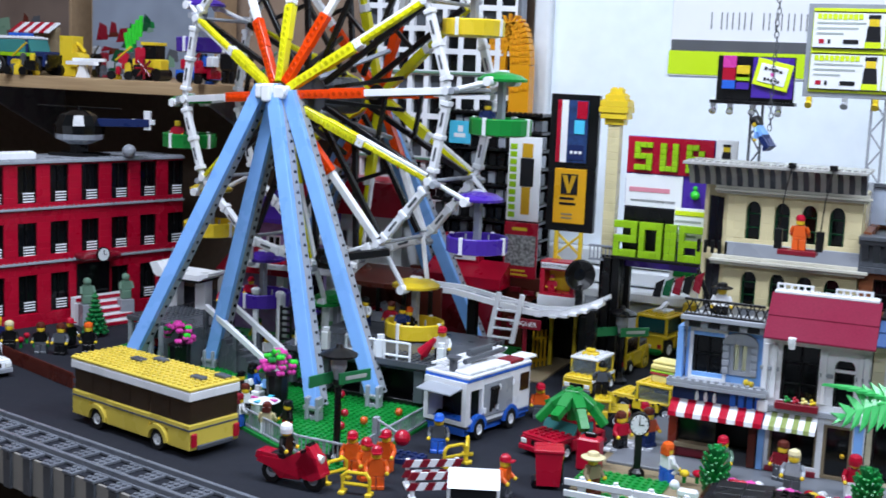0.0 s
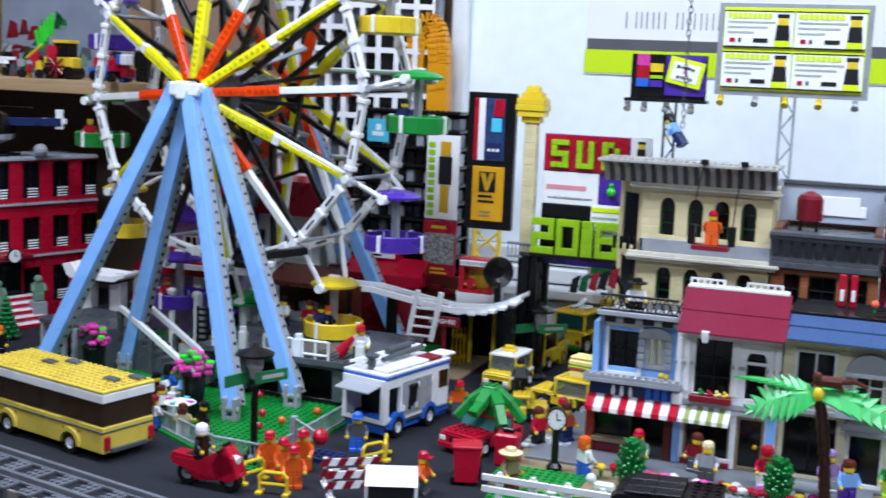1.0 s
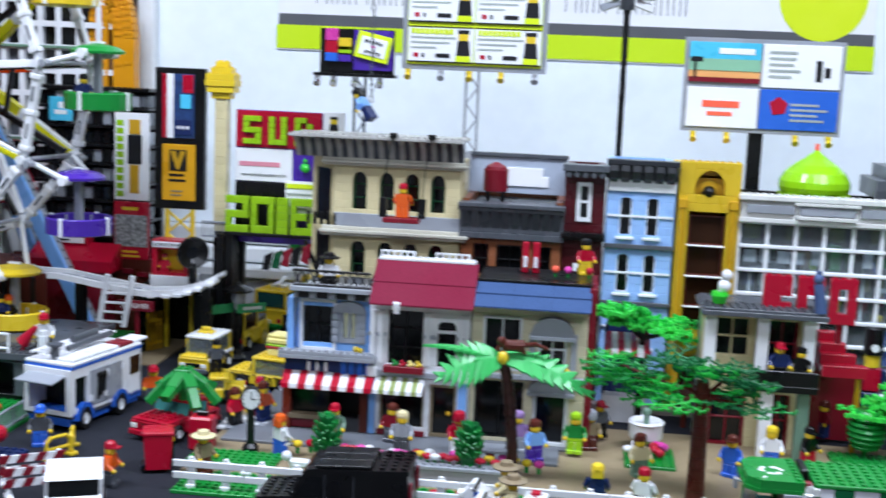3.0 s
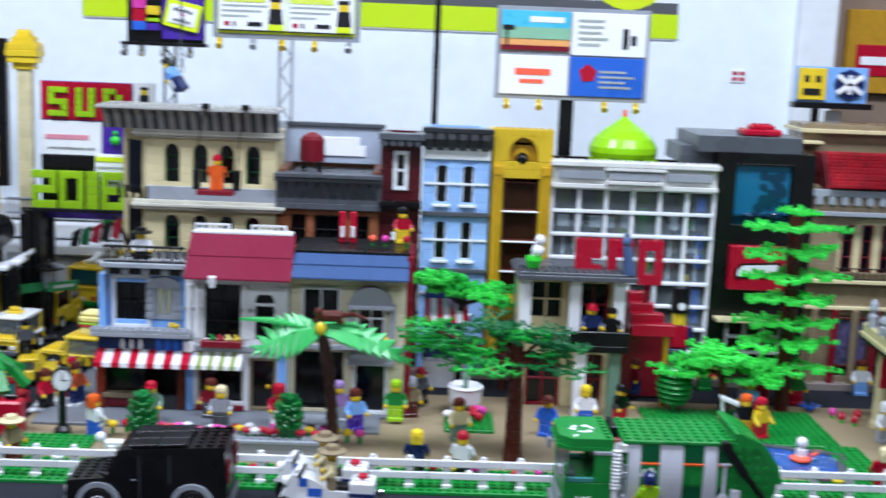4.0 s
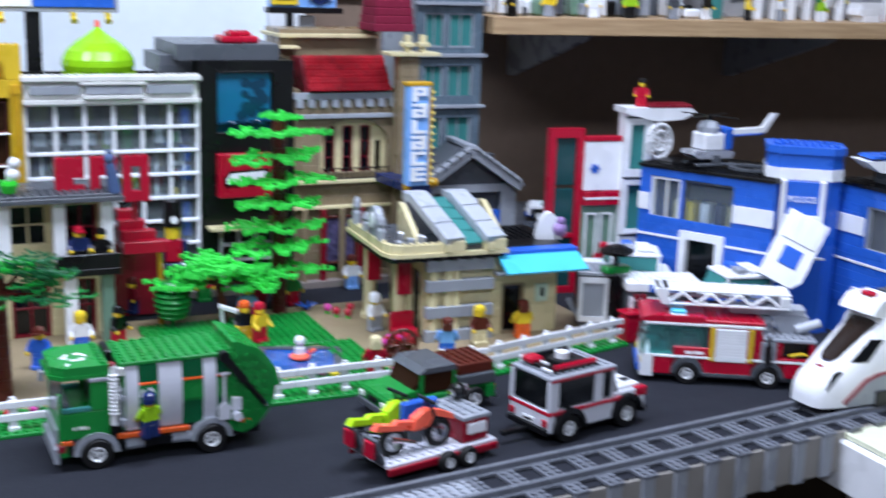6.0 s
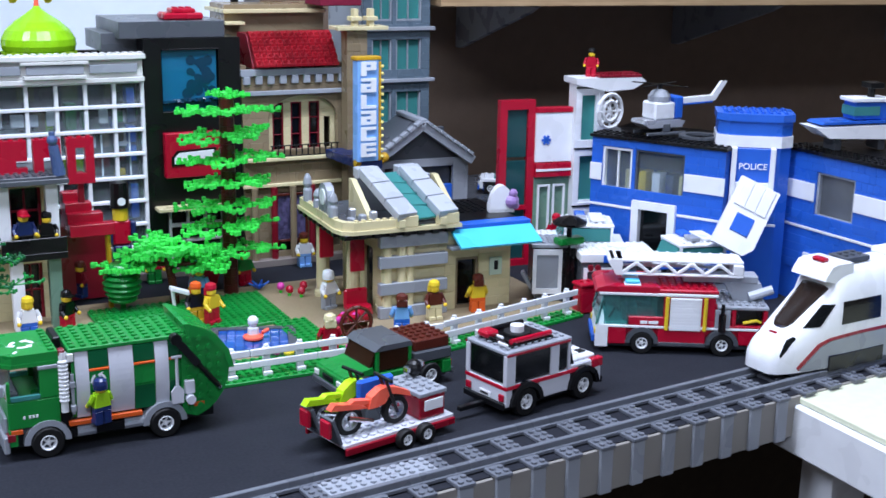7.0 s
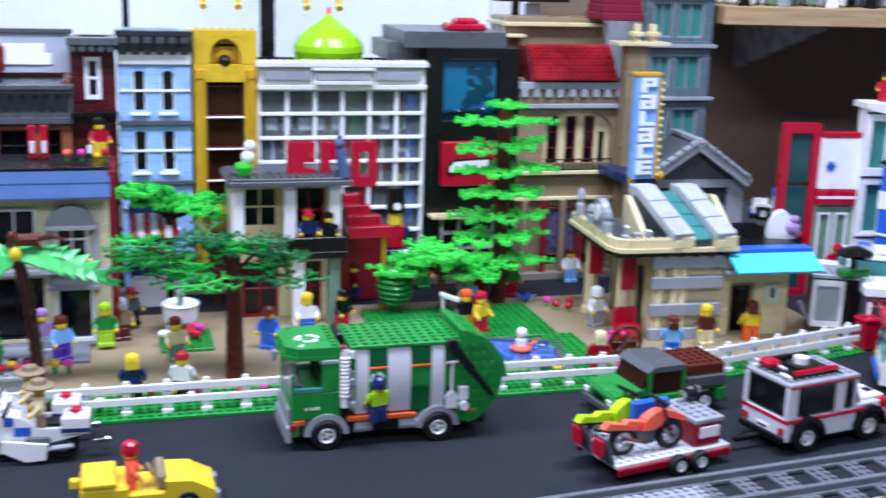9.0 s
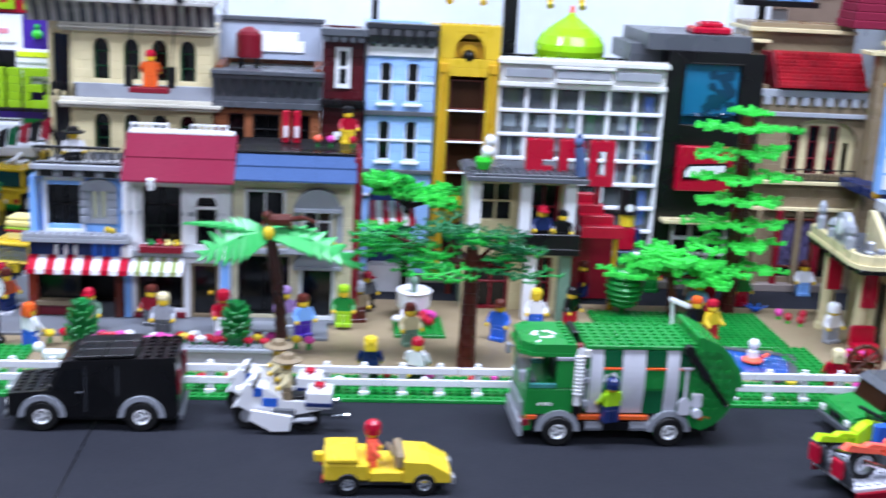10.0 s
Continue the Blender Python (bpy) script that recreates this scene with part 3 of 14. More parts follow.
# brick building with a dark cornice
bk = building("brick-orange building with a dark grey cornice and flat roof")
hol = [(-0.135, -0.117, 0.150, 0.185), (-0.108, -0.078, 0.150, 0.185), (-0.066, -0.045, 0.150, 0.185)]
brick_wall(bk, "wall", -0.15, -0.034, 0.006, 0.192, YB, YB + 0.008, hol, 7, BRICKOR, None, "", 0.0048, 0.12)
for a, b, c, d in hol:
    window(bk, a, b, c, d, YB + 0.002, BLACK, SMOKE, (2, 2))
shell(bk, -0.15, -0.034, YB, YB + 0.13, 0.006, 0.236, BRICKOR, DKGREY)
s = Shape().box(-0.152, -0.032, YB - 0.006, YB, 0.192, 0.199).box(-0.152, -0.032, YB - 0.003, YB + 0.008, 0.199, 0.224)
s.box(-0.153, -0.031, YB - 0.012, YB + 0.012, 0.224, 0.229).box(-0.153, -0.031, YB - 0.015, YB + 0.012, 0.229, 0.2335)
for i in range(10):
    s.prism([(YB - 0.003, 0.204), (YB - 0.012, 0.224), (YB - 0.003, 0.224)], -0.149 + i * 0.0117, -0.142 + i * 0.0117, "x")
part("cornice", s, DKGREY, bk, "dark grey bracketed cornice")
s = Shape().box(-0.152, -0.034, YB + 0.09, YB + 0.096, 0.236, 0.280)
part("parapet", s, plastic("pale_blue_grey_plastic", "A9B4C4"), bk, "tall pale grey rear parapet")
part("parapet_cap", Shape().box(-0.154, -0.032, YB + 0.087, YB + 0.099, 0.280, 0.2845), DKGREY, bk)
part("sign_panel", Shape().box(-0.115, -0.062, YB + 0.088, YB + 0.0898, 0.245, 0.268).box(-0.075, -0.055, YB + 0.0885, YB + 0.0898, 0.245, 0.258), PRINTW, bk, "white panels")
tk = thing("water_tank", "dark red ribbed water tank on black legs", "tank", pose(-0.116, YB + 0.05, 0))
s = Shape()
for i in range(16):
    a = i * math.pi / 8
    s.add(Shape().box(-0.0028, 0.0028, 0.0125, 0.0145, 0.242, 0.268), pose(0, 0, 0, 0, 0, math.degrees(a)))
part("tank", s.lathe([(0.013, 0.242), (0.013, 0.268), (0.012, 0.271), (0.003, 0.276)], 0, 0, 16), DKRED, tk)
for sx in (-1, 1):
    for sy in (-1, 1):
        part("leg", Shape().box(sx * 0.009 - 0.0015, sx * 0.009 + 0.0015, sy * 0.009 - 0.0015, sy * 0.009 + 0.0015, 0.2275, 0.242), BLACK, tk)

# dark red narrow house
dr = building("narrow dark red house with a white window and black ledges")
hol = [(-0.019, -0.002, 0.217, 0.262), (-0.019, -0.002, 0.125, 0.168)]
brick_wall(dr, "wall", -0.033, 0.013, 0.006, 0.27, YB + 0.004, YB + 0.012, hol, 9, DEEPRED, None, "", 0.0096, 0.06)
for a, b, c, d in hol:
    window(dr, a, b, c, d, YB + 0.002, WHITE, SMOKE, (1, 2), 0.0045)
shell(dr, -0.033, 0.013, YB + 0.004, YB + 0.13, 0.006, 0.276, DEEPRED, DKGREY)
s = Shape()
for za, zb, o1 in ((0.196, 0.200, 0.006), (0.200, 0.205, 0.010), (0.104, 0.110, 0.008)):
    s.box(-0.034, 0.014, YB - o1, YB + 0.004, za, zb)
part("ledge", s, BLACK, dr)
s = Shape().box(-0.034, 0.014, YB - 0.006, YB + 0.01, 0.270, 0.275).box(-0.036, 0.016, YB - 0.012, YB + 0.01, 0.275, 0.2825)
for i in range(5):
    s.box(-0.032 + i * 0.0095, -0.027 + i * 0.0095, YB - 0.011, YB, 0.268, 0.275)
part("cornice", s, DKGREY, dr)

# light blue house
PALEB = plastic("pale_light_blue_plastic", "97BDEE")
bl = building("light blue brick-built house with white window bands")
hol = []
for za in (0.203, 0.138, 0.075):
    hol += [(0.030, 0.044, za, za + 0.046), (0.060, 0.074, za, za + 0.046)]
brick_wall(bl, "wall", 0.0155, 0.0915, 0.006, 0.272, YB, YB + 0.008, hol, 11, PALEB, None, "", 0.0096, 0.03)
for a, b, c, d in hol:
    part("arch", arch_fill(Shape(), a, b, d - 0.007, d, YB + 0.0004, YB + 0.0076), PALEB, bl)
for a, b, c, d in hol:
    window(bl, a, b, c, d, YB + 0.0035, WHITE, SMOKE, (1, 2), 0.0018, 0.004)
    part("sill", Shape().box(a - 0.003, b + 0.003, YB - 0.004, YB + 0.006, c - 0.0032, c), WHITE, bl)
shell(bl, 0.0155, 0.0915, YB, YB + 0.13, 0.006, 0.285, PALEB, DKGREY)
part("belt", Shape().box(0.014, 0.093, YB - 0.004, YB, 0.1895, 0.1945).box(0.014, 0.093, YB - 0.004, YB, 0.124, 0.1285), DKGREY, bl)
s = Shape().box(0.014, 0.093, YB - 0.004, YB + 0.008, 0.268, 0.274).box(0.013, 0.094, YB - 0.011, YB + 0.01, 0.285, 0.2905)
s.box(0.015, 0.092, YB - 0.001, YB + 0.008, 0.274, 0.285)
for za in (0.203, 0.138, 0.075):
    part("window_band", Shape().box(0.0165, 0.0905, YB - 0.0016, YB - 0.0002, za + 0.0222, za + 0.0248, 0.0003), WHITE, bl)
part("frieze", Shape().box(0.0155, 0.0915, YB - 0.0022, YB, 0.2545, 0.268), RIMW, bl, "pale frieze under the cornice")
for i in range(6):
    s.prism([(YB - 0.001, 0.2640), (YB - 0.009, 0.270), (YB - 0.0115, 0.278), (YB - 0.010, 0.285), (YB - 0.001, 0.285)], 0.0165 + i * 0.0128, 0.0255 + i * 0.0128, "x")
part("cornice", s, plastic("charcoal_plastic", "2A2C30"), bl, "charcoal bracketed cornice")

MUSTARD = plastic("mustard_yellow_plastic", "D2B02A")
# yellow house with a round niche
ye = building("narrow yellow house with a round-arched niche and brown windows")
brick_wall(ye, "wall", 0.0945, 0.1625, 0.006, 0.255, YB - 0.002, YB + 0.006, [(0.107, 0.149, 0.0, 0.236)], 12, MUSTARD)
s = Shape().box(0.0945, 0.112, YB - 0.002, YB + 0.008, 0.255, 0.292).box(0.145, 0.1625, YB - 0.002, YB + 0.008, 0.255, 0.292)
arch_fill(s, 0.112, 0.145, 0.262, 0.284, YB - 0.002, YB + 0.008, 0, 10)
s.box(0.112, 0.145, YB - 0.002, YB + 0.008, 0.284, 0.292).studs(0.0945, 0.1625, YB, YB + 0.008, 0.292)
part("arched_top", s, MUSTARD, ye)
part("niche", Shape().box(0.112, 0.145, YB + 0.008, YB + 0.011, 0.255, 0.284).cyl((0.128, YB + 0.004, 0.262), (0.128, YB + 0.010, 0.262), 0.009, n=14), GOLD, ye, "dull gold round niche")
part("boss", Shape().ball((0.128, YB + 0.003, 0.258), 0.0075, 12), BLACK, ye)
for i in range(6):
    za = 0.022 + i * 0.0352
    window(ye, 0.1085, 0.1475, za, za + 0.0335, YB + 0.003, BROWN, BROWNGL, (1, 1), 0.0016)
    part("shelf_bar", Shape().box(0.107, 0.149, YB - 0.002, YB + 0.006, za - 0.0017, za), WHITE, ye)
for x in (0.100, 0.156):
    part("pilaster", Shape().cyl((x, YB - 0.004, 0.02), (x, YB - 0.004, 0.24), 0.0035, n=8).box(x - 0.005, x + 0.005, YB - 0.008, YB - 0.002, 0.24, 0.25), GOLD, ye)
shell(ye, 0.0945, 0.1625, YB, YB + 0.12, 0.006, 0.285, MUSTARD)

OLIVE = plastic("olive_green_plastic", "6E7A28")
# white building with a grid of windows
wh = building("white building with a grid of windows and a stepped parapet")
s = Shape()
cols = [0.1645 + i * 0.0312 for i in range(7)]
rows_z = [0.010 + i * 0.0272 for i in range(9)]
for x in cols:
    part("mullion", Shape().box(x - 0.002, x + 0.002, YB, YB + 0.008, 0.006, 0.228), WHITE, wh)
for z in rows_z:
    part("transom", Shape().box(0.1645, 0.352, YB - 0.0012, YB + 0.007, z - 0.0018, z + 0.0018), WHITE, wh)
for i in range(6):
    for k in range(8):
        part("pane", Shape().box(cols[i] + 0.0021, cols[i + 1] - 0.0021, YB + 0.004, YB + 0.005, rows_z[k] + 0.0019, rows_z[k + 1] - 0.0019, 0.0001), GLASS, wh).visible_shadow = False
for i in range(6):
    for k in (4, 5):
        cx = (cols[i] + cols[i + 1]) / 2
        part("inner_bar", Shape().box(cx - 0.001, cx + 0.001, YB + 0.0055, YB + 0.0075, rows_z[k] + 0.002, rows_z[k + 1] - 0.002), WHITE, wh)
s = Shape().box(0.1625, 0.3535, YB - 0.006, YB + 0.012, 0.228, 0.233).box(0.1635, 0.3525, YB - 0.002, YB + 0.012, 0.233, 0.253).box(0.161, 0.355, YB - 0.008, YB + 0.014, 0.253, 0.2585)
s.box(0.225, 0.29, YB - 0.009, YB - 0.002, 0.2335, 0.2375).box(0.222, 0.293, YB - 0.008, YB - 0.002, 0.249, 0.2525)
s.studs(0.161, 0.355, YB - 0.006, YB + 0.010, 0.2585)
part("parapet", s, plastic("warm_white_plastic", "D8D8D4"), wh)
for xa, xb in ((0.170, 0.222), (0.228, 0.288), (0.294, 0.346)):
    part("parapet_panel", Shape().box(xa, xb, YB - 0.006, YB - 0.002, 0.2385, 0.248), GREY, wh)
# Shell in black: the shade inside the rooms is put into its colour.
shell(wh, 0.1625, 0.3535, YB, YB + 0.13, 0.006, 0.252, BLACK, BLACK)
rnd = random.Random(8)
for i in range(9):
    for k in range(3):
        x, z = 0.174 + i * 0.019, (0.121, 0.148, 0.175)[k]
        if rnd.random() < (0.45, 0.55, 0.9)[k]:
            part("inner_window", Shape().box(x, x + (0.014, 0.010)[i % 2], YB + 0.022, YB + 0.026, z + 0.004, z + 0.016 + rnd.random() * 0.008), (WHITE, GREY, DKBLUE, WHITE, DKTAN)[(i + 2 * k) % 5 if k < 2 else 0], wh, "pale panel inside the building")
for i in range(7):
    part("olive_panel", Shape().box(0.176 + i * 0.024, 0.194 + i * 0.024, YB + 0.05, YB + 0.054, 0.203, 0.226), (OLIVE, DKGREY, OLIVE, BLACK)[i % 4], wh)
for k in range(7):
    part("blue_strip", Shape().box(0.336, 0.345, YB + 0.012, YB + 0.03, 0.07 + k * 0.022, 0.088 + k * 0.022), (BLUE, BLUE, DKBLUE)[k % 3], wh)
    part("corner_block", Shape().box(0.322, 0.333, YB + 0.02, YB + 0.03, 0.07 + k * 0.022, 0.082 + k * 0.022), (GREEN, BLACK, YELLOW, DKRED, DKTAN)[k % 5], wh)
for k, z in enumerate((0.065, 0.119, 0.173)):
    part("storey_floor", Shape().box(0.172, 0.345, YB + 0.01, YB + 0.12, z - 0.002, z), DKGREY, wh)
DOMEG = plastic("clear_lime_dome_plastic", "94D41A", 0.15, 0.15)
dm = thing("roof_dome", "neon yellow-green dome on the white building", "dome", pose(0.256, 1.452, 0.2435))
part("dome", Shape().lathe([(0.0395, 0.0145), (0.0412, 0.020), (0.0405, 0.027), (0.035, 0.037), (0.025, 0.046), (0.013, 0.054), (0.005, 0.060), (0.002, 0.064)], 0, 0, 32), DOMEG, dm)
part("finial", Shape().cyl((0, 0, 0.0595), (0, 0, 0.0705), 0.0034, 0.0022, 8), CORAL, dm)
part("drum", Shape().lathe([(0.038, 0.0), (0.038, 0.0145)], 0, 0, 24), DOMEG, dm)
for i in range(8):
    a = i * math.pi / 4
    part("base_brick", Shape().box(-0.008, 0.008, -0.0405, -0.037, 0.002, 0.0135), LIME, dm).rotation_euler = (0, 0, a)
# shelves of clutter behind the windows
rnd = random.Random(5)
ct = thing("shop_stock", "mixed coloured bricks stacked behind the windows", "stock")
for i in range(26):
    x, z = 0.175 + rnd.random() * 0.155, rnd.choice((0.065, 0.119, 0.173))
    part("block", Shape().box(x, x + rnd.choice((0.008, 0.012, 0.016)), YB + 0.03, YB + 0.05, z, z + rnd.choice((0.0096, 0.0192, 0.029))), rnd.choice((BLUE, DKRED, LIME, DKTAN, BLACK, DKBLUE, GREEN)), ct)

# black tower
bt = building("black tower with a blue screen, red sign and grey roof")
XA, XB = 0.3545, 0.4655
part("wall", sheet(XA, XB, 0.006, 0.274, YB, YB + 0.01, [(0.374, 0.440, 0.190, 0.262), (0.374, 0.440, 0.006, 0.085)]), BLACK, bt)
part("core", Shape().box(XA, XB, YB + 0.01, YB + 0.13, 0.006, 0.274), BLACK, bt)
part("screen", Shape().box(0.3755, 0.4385, YB + 0.004, YB + 0.006, 0.1915, 0.2605), SCREEN, bt, "glossy blue screen")
for z in (0.1895, 0.2605):
    part("screen_frame", Shape().box(0.374, 0.4405, YB - 0.001, YB + 0.004, z, z + 0.002), BLACK, bt)
# Thin dark blue discs and a low strip laid over the screen, tree-like in outline.
rnd = random.Random(31)
s = Shape().box(0.376, 0.438, YB + 0.0035, YB + 0.004, 0.192, 0.203, 0.0002)
for i in range(30):
    f = rnd.random()
    x, z = 0.418 + rnd.uniform(-0.017, 0.017) * (1.1 - 0.5 * f), 0.206 + f * 0.043
    s.cyl((x, YB + 0.0036 - i * 0.00001, z), (x, YB + 0.004, z), rnd.uniform(0.003, 0.0065), n=9)
for i in range(14):
    x = 0.379 + i * 0.0043
    s.cyl((x, YB + 0.0033, 0.200 + rnd.random() * 0.006), (x, YB + 0.004, 0.203), 0.005, n=9)
part("screen_picture", s, SCRDARK, bt, "dark tree shape on the screen")
part("sign", Shape().box(0.372, 0.4365, YB - 0.012, YB - 0.001, 0.117, 0.1685, 0.001), RED, bt, "red sign with a plain white and yellow mark")
mk_ = part("sign_mark", Shape().prism([(0.3785, 0.131), (0.424, 0.133), (0.4305, 0.141), (0.4305, 0.1505), (0.385, 0.1485), (0.3785, 0.141)], YB - 0.0132, YB - 0.012, "y"), BLACK, bt)
part("mark_core", Shape().prism([(0.3815, 0.1335), (0.422, 0.1355), (0.4275, 0.142), (0.4275, 0.148), (0.387, 0.146), (0.3815, 0.140)], YB - 0.014, YB - 0.0132, "y"), PRINTW, mk_)
part("roof", Shape().box(0.330, 0.45, YB + 0.006, YB + 0.13, 0.274, 0.2925).box(0.315, 0.3545, YB + 0.03, YB + 0.12, 0.258, 0.2785), DKGREY, bt, "dark grey stepped roof block")
part("roof_light", Shape().box(0.385, 0.430, YB + 0.02, YB + 0.055, 0.2925, 0.3005, 0.002).box(0.395, 0.422, YB + 0.025, YB + 0.05, 0.3005, 0.305, 0.001).studs(0.397, 0.421, YB + 0.029, YB + 0.045, 0.305), RED, bt)
for i in range(4):
    part("white_bar", Shape().box(0.376, 0.442, YB - 0.002, YB + 0.006, 0.020 + i * 0.0185, 0.0235 + i * 0.0185), WHITE, bt)
for i in range(4):
    part("white_mullion", Shape().box(0.376 + i * 0.021, 0.379 + i * 0.021, YB - 0.001, YB + 0.006, 0.006, 0.079), WHITE, bt)
part("canopy", Shape().box(0.36, 0.445, YB - 0.02, YB, 0.0795, 0.0835), CREAM, bt)

# cinema
ci = building("dark tan cinema with a red tiled roof and arched windows")
hol = [(0.499, 0.586, 0.137, 0.205)]
hol_low = [(0.505, 0.545, 0.012, 0.088), (0.555, 0.597, 0.012, 0.07)]
brick_wall(ci, "wall", 0.467, 0.600, 0.006, 0.236, YB, YB + 0.008, hol + hol_low, 21, DKTAN)
part("arch", arch_fill(Shape(), 0.499, 0.586, 0.178, 0.205, YB + 0.0004, YB + 0.0076, 0, 12), DKTAN, ci)
brick_wall(ci, "arch_panel", 0.499, 0.586, 0.137, 0.205, YB + 0.0085, YB + 0.0125, [(a, a + 0.0135, 0.137, 0.195) for a in (0.5065, 0.5295, 0.5525)] + [(0.572, 0.580, 0.137, 0.18)], 22, CREAM)
for a in (0.5065, 0.5295, 0.5525):
    window(ci, a, a + 0.0135, 0.137, 0.195, YB + 0.009, DKRED, SMOKE, (1, 3), 0.0015)
s = Shape().box(0.465, 0.602, YB - 0.006, YB, 0.206, 0.211).box(0.465, 0.602, YB - 0.004, YB, 0.2285, 0.2365)
for i in range(9):
    s.box(0.468 + i * 0.0148, 0.476 + i * 0.0148, YB - 0.005, YB, 0.219, 0.2285)
part("cornice", s, GREY, ci)
part("belt", Shape().box(0.465, 0.602, YB - 0.008, YB, 0.1275, 0.1315).box(0.465, 0.602, YB - 0.005, YB, 0.096, 0.100), CREAM, ci)
part("balcony_rail", Shape().box(0.499, 0.586, YB - 0.005, YB - 0.004, 0.1445, 0.146).box(0.499, 0.586, YB - 0.005, YB - 0.004, 0.132, 0.1335), BLACK, ci)
for i in range(12):
    part("baluster", Shape().box(0.5005 + i * 0.0075, 0.5022 + i * 0.0075, YB - 0.005, YB - 0.0035, 0.1325, 0.145), BLACK, ci)
s = Shape()
TRED = plastic("clear_red_tiles", "8E0E1C", 0.4, 0.45)
tile = Shape().prism([(-0.0085, 0.0), (-0.0085, 0.0028), (0.0, 0.0092), (0.004, 0.0092), (0.004, 0.0)], 0, 0.0072, "x").cyl((0.0036, -0.0045, 0.006), (0.0036, -0.0085, 0.0058), 0.0022, n=7).mesh("tile", TRED)
tr_ = part("tiled_roof", Shape().prism([(YB - 0.004, 0.238), (YB + 0.026, 0.277), (YB + 0.03, 0.277), (YB + 0.004, 0.238)], 0.4825, 0.585, "x"), TRED, ci, "red tiled roof panel")
for k in range(5):
    for i in range(13):
        part("tile", tile, None, tr_).location = (0.4825 + i * 0.0079, YB - 0.002 + k * 0.0058, 0.2395 + k * 0.0074)
part("roof_back", Shape().prism([(YB, 0.237), (YB + 0.025, 0.275), (YB + 0.06, 0.275), (YB + 0.06, 0.237)], 0.481, 0.586, "x"), DKRED, ci)
shell(ci, 0.467, 0.600, YB, YB + 0.14, 0.006, 0.240, DKTAN)
brick_wall(ci, "corner_tower", 0.589, 0.615, 0.006, 0.285, YB - 0.024, YB - 0.006, [(0.593, 0.611, 0.012, 0.07)], 23, DKTAN)
s = Shape()
for i in (0, 1):
    s.box(0.596 + i * 0.020, 0.602 + i * 0.020, YB - 0.028, YB - 0.018, 0.285, 0.306).box(0.592 + i * 0.020, 0.606 + i * 0.020, YB - 0.03, YB - 0.016, 0.292, 0.297)
s.box(0.575, 0.64, YB - 0.03, YB, 0.281, 0.2855)
part("finial", s, CREAM, ci)
part("tower_back", Shape().box(0.472, 0.60, YB + 0.08, YB + 0.14, 0.24, 0.306), DKTAN, ci)
part("rear_ledge", Shape().box(0.468, 0.6, YB + 0.07, YB + 0.15, 0.296, 0.3005).box(0.468, 0.492, YB + 0.06, YB + 0.10, 0.283, 0.2865), CREAM, ci)
for k in range(12):
    z, f = 0.306 + k * 0.0096, 0.027 - k * 0.0012
    part("spire_tier", Shape().box(0.605 - f, 0.605 + f, YB + 0.06 - f, YB + 0.06 + f, z, z + 0.0096, 0.001), ROSE, ci)
part("poster", Shape().box(0.507, 0.543, YB - 0.001, YB, 0.030, 0.084), plastic("film_poster", "5A5478", 0.3, 0.5, 0, 0, 0.3, 30), ci, "framed dark poster")
part("poster_frame", Shape().box(0.505, 0.545, YB - 0.003, YB - 0.001, 0.084, 0.087).box(0.505, 0.545, YB - 0.003, YB - 0.001, 0.027, 0.030).box(0.504, 0.507, YB - 0.003, YB - 0.001, 0.027, 0.087).box(0.543, 0.546, YB - 0.003, YB - 0.001, 0.027, 0.087), BROWN, ci)
for i, c in enumerate((DKTAN, DKRED, DKTAN, DKRED)):
    part("column", Shape().cyl((0.478 + i * 0.024, YB - 0.006, 0.006), (0.478 + i * 0.024, YB - 0.006, 0.096), 0.004, n=10), c, ci)
ps = thing("cinema_sign", "upright blue cinema sign with white letters", "sign", pose(0.581, 1.272, 0.0, 0, 0, 4))
part("board", Shape().box(-0.0135, 0.0135, -0.006, 0.006, 0.139, 0.254), MBLUE, ps)
part("edge", Shape().box(0.0135, 0.0165, -0.007, 0.007, 0.139, 0.252).box(-0.0155, 0.0165, -0.007, 0.007, 0.254, 0.258), GOLD, ps)
for k in range(14):
    part("bulb", Shape().ball((0.0175, -0.0075, 0.144 + k * 0.0079), 0.0019, 7), LTYEL, ps)
GLYPH = {"P": "111 101 111 100 100", "A": "111 001 111 101 111", "L": "100 100 100 100 111", "C": "111 100 100 100 111", "E": "111 100 111 100 111"}
for k, ch in enumerate("PALACE"):
    s = Shape()
    for r_, row in enumerate(GLYPH[ch].split()):
        for c_ in range(3):
            if row[c_] == "1":
                s.box(-0.0095 + c_ * 0.0062, -0.0030 + c_ * 0.0062, -0.0082, -0.006, 0.2490 - k * 0.0184 - r_ * 0.0031, 0.2523 - k * 0.0184 - r_ * 0.0031, 0.0001)
    part("letter", s, PRINTW, ps)
part("mount", Shape().box(-0.008, 0.02, -0.004, 0.09, 0.129, 0.139), DKBLUE, ps)
part("base_ornament", Shape().cyl((-0.014, 0, 0.137), (0.022, 0, 0.137), 0.004, n=8).ball((0.024, 0, 0.141), 0.006, 8), GOLD, ps)

# grey glass tower behind the cinema
gt = building("tall sand-grey tower with teal windows behind the cinema")
GY = 1.44
s = Shape()
hol = []
for k in range(6):
    za = 0.012 + k * 0.066
    hol += [(0.662, 0.690, za + 0.008, za + 0.052), (0.696, 0.732, za + 0.008, za + 0.052)]
brick_wall(gt, "wall", 0.650, 0.744, 0.0, 0.425, GY, GY + 0.008, hol, 31, plastic("sand_blue_plastic", "5E6E7A"), None, "", 0.0096, 0.1)
for a, b, c, d in hol:
    window(gt, a, b, c, d, GY + 0.002, GREY, TEAL, (2, 1))
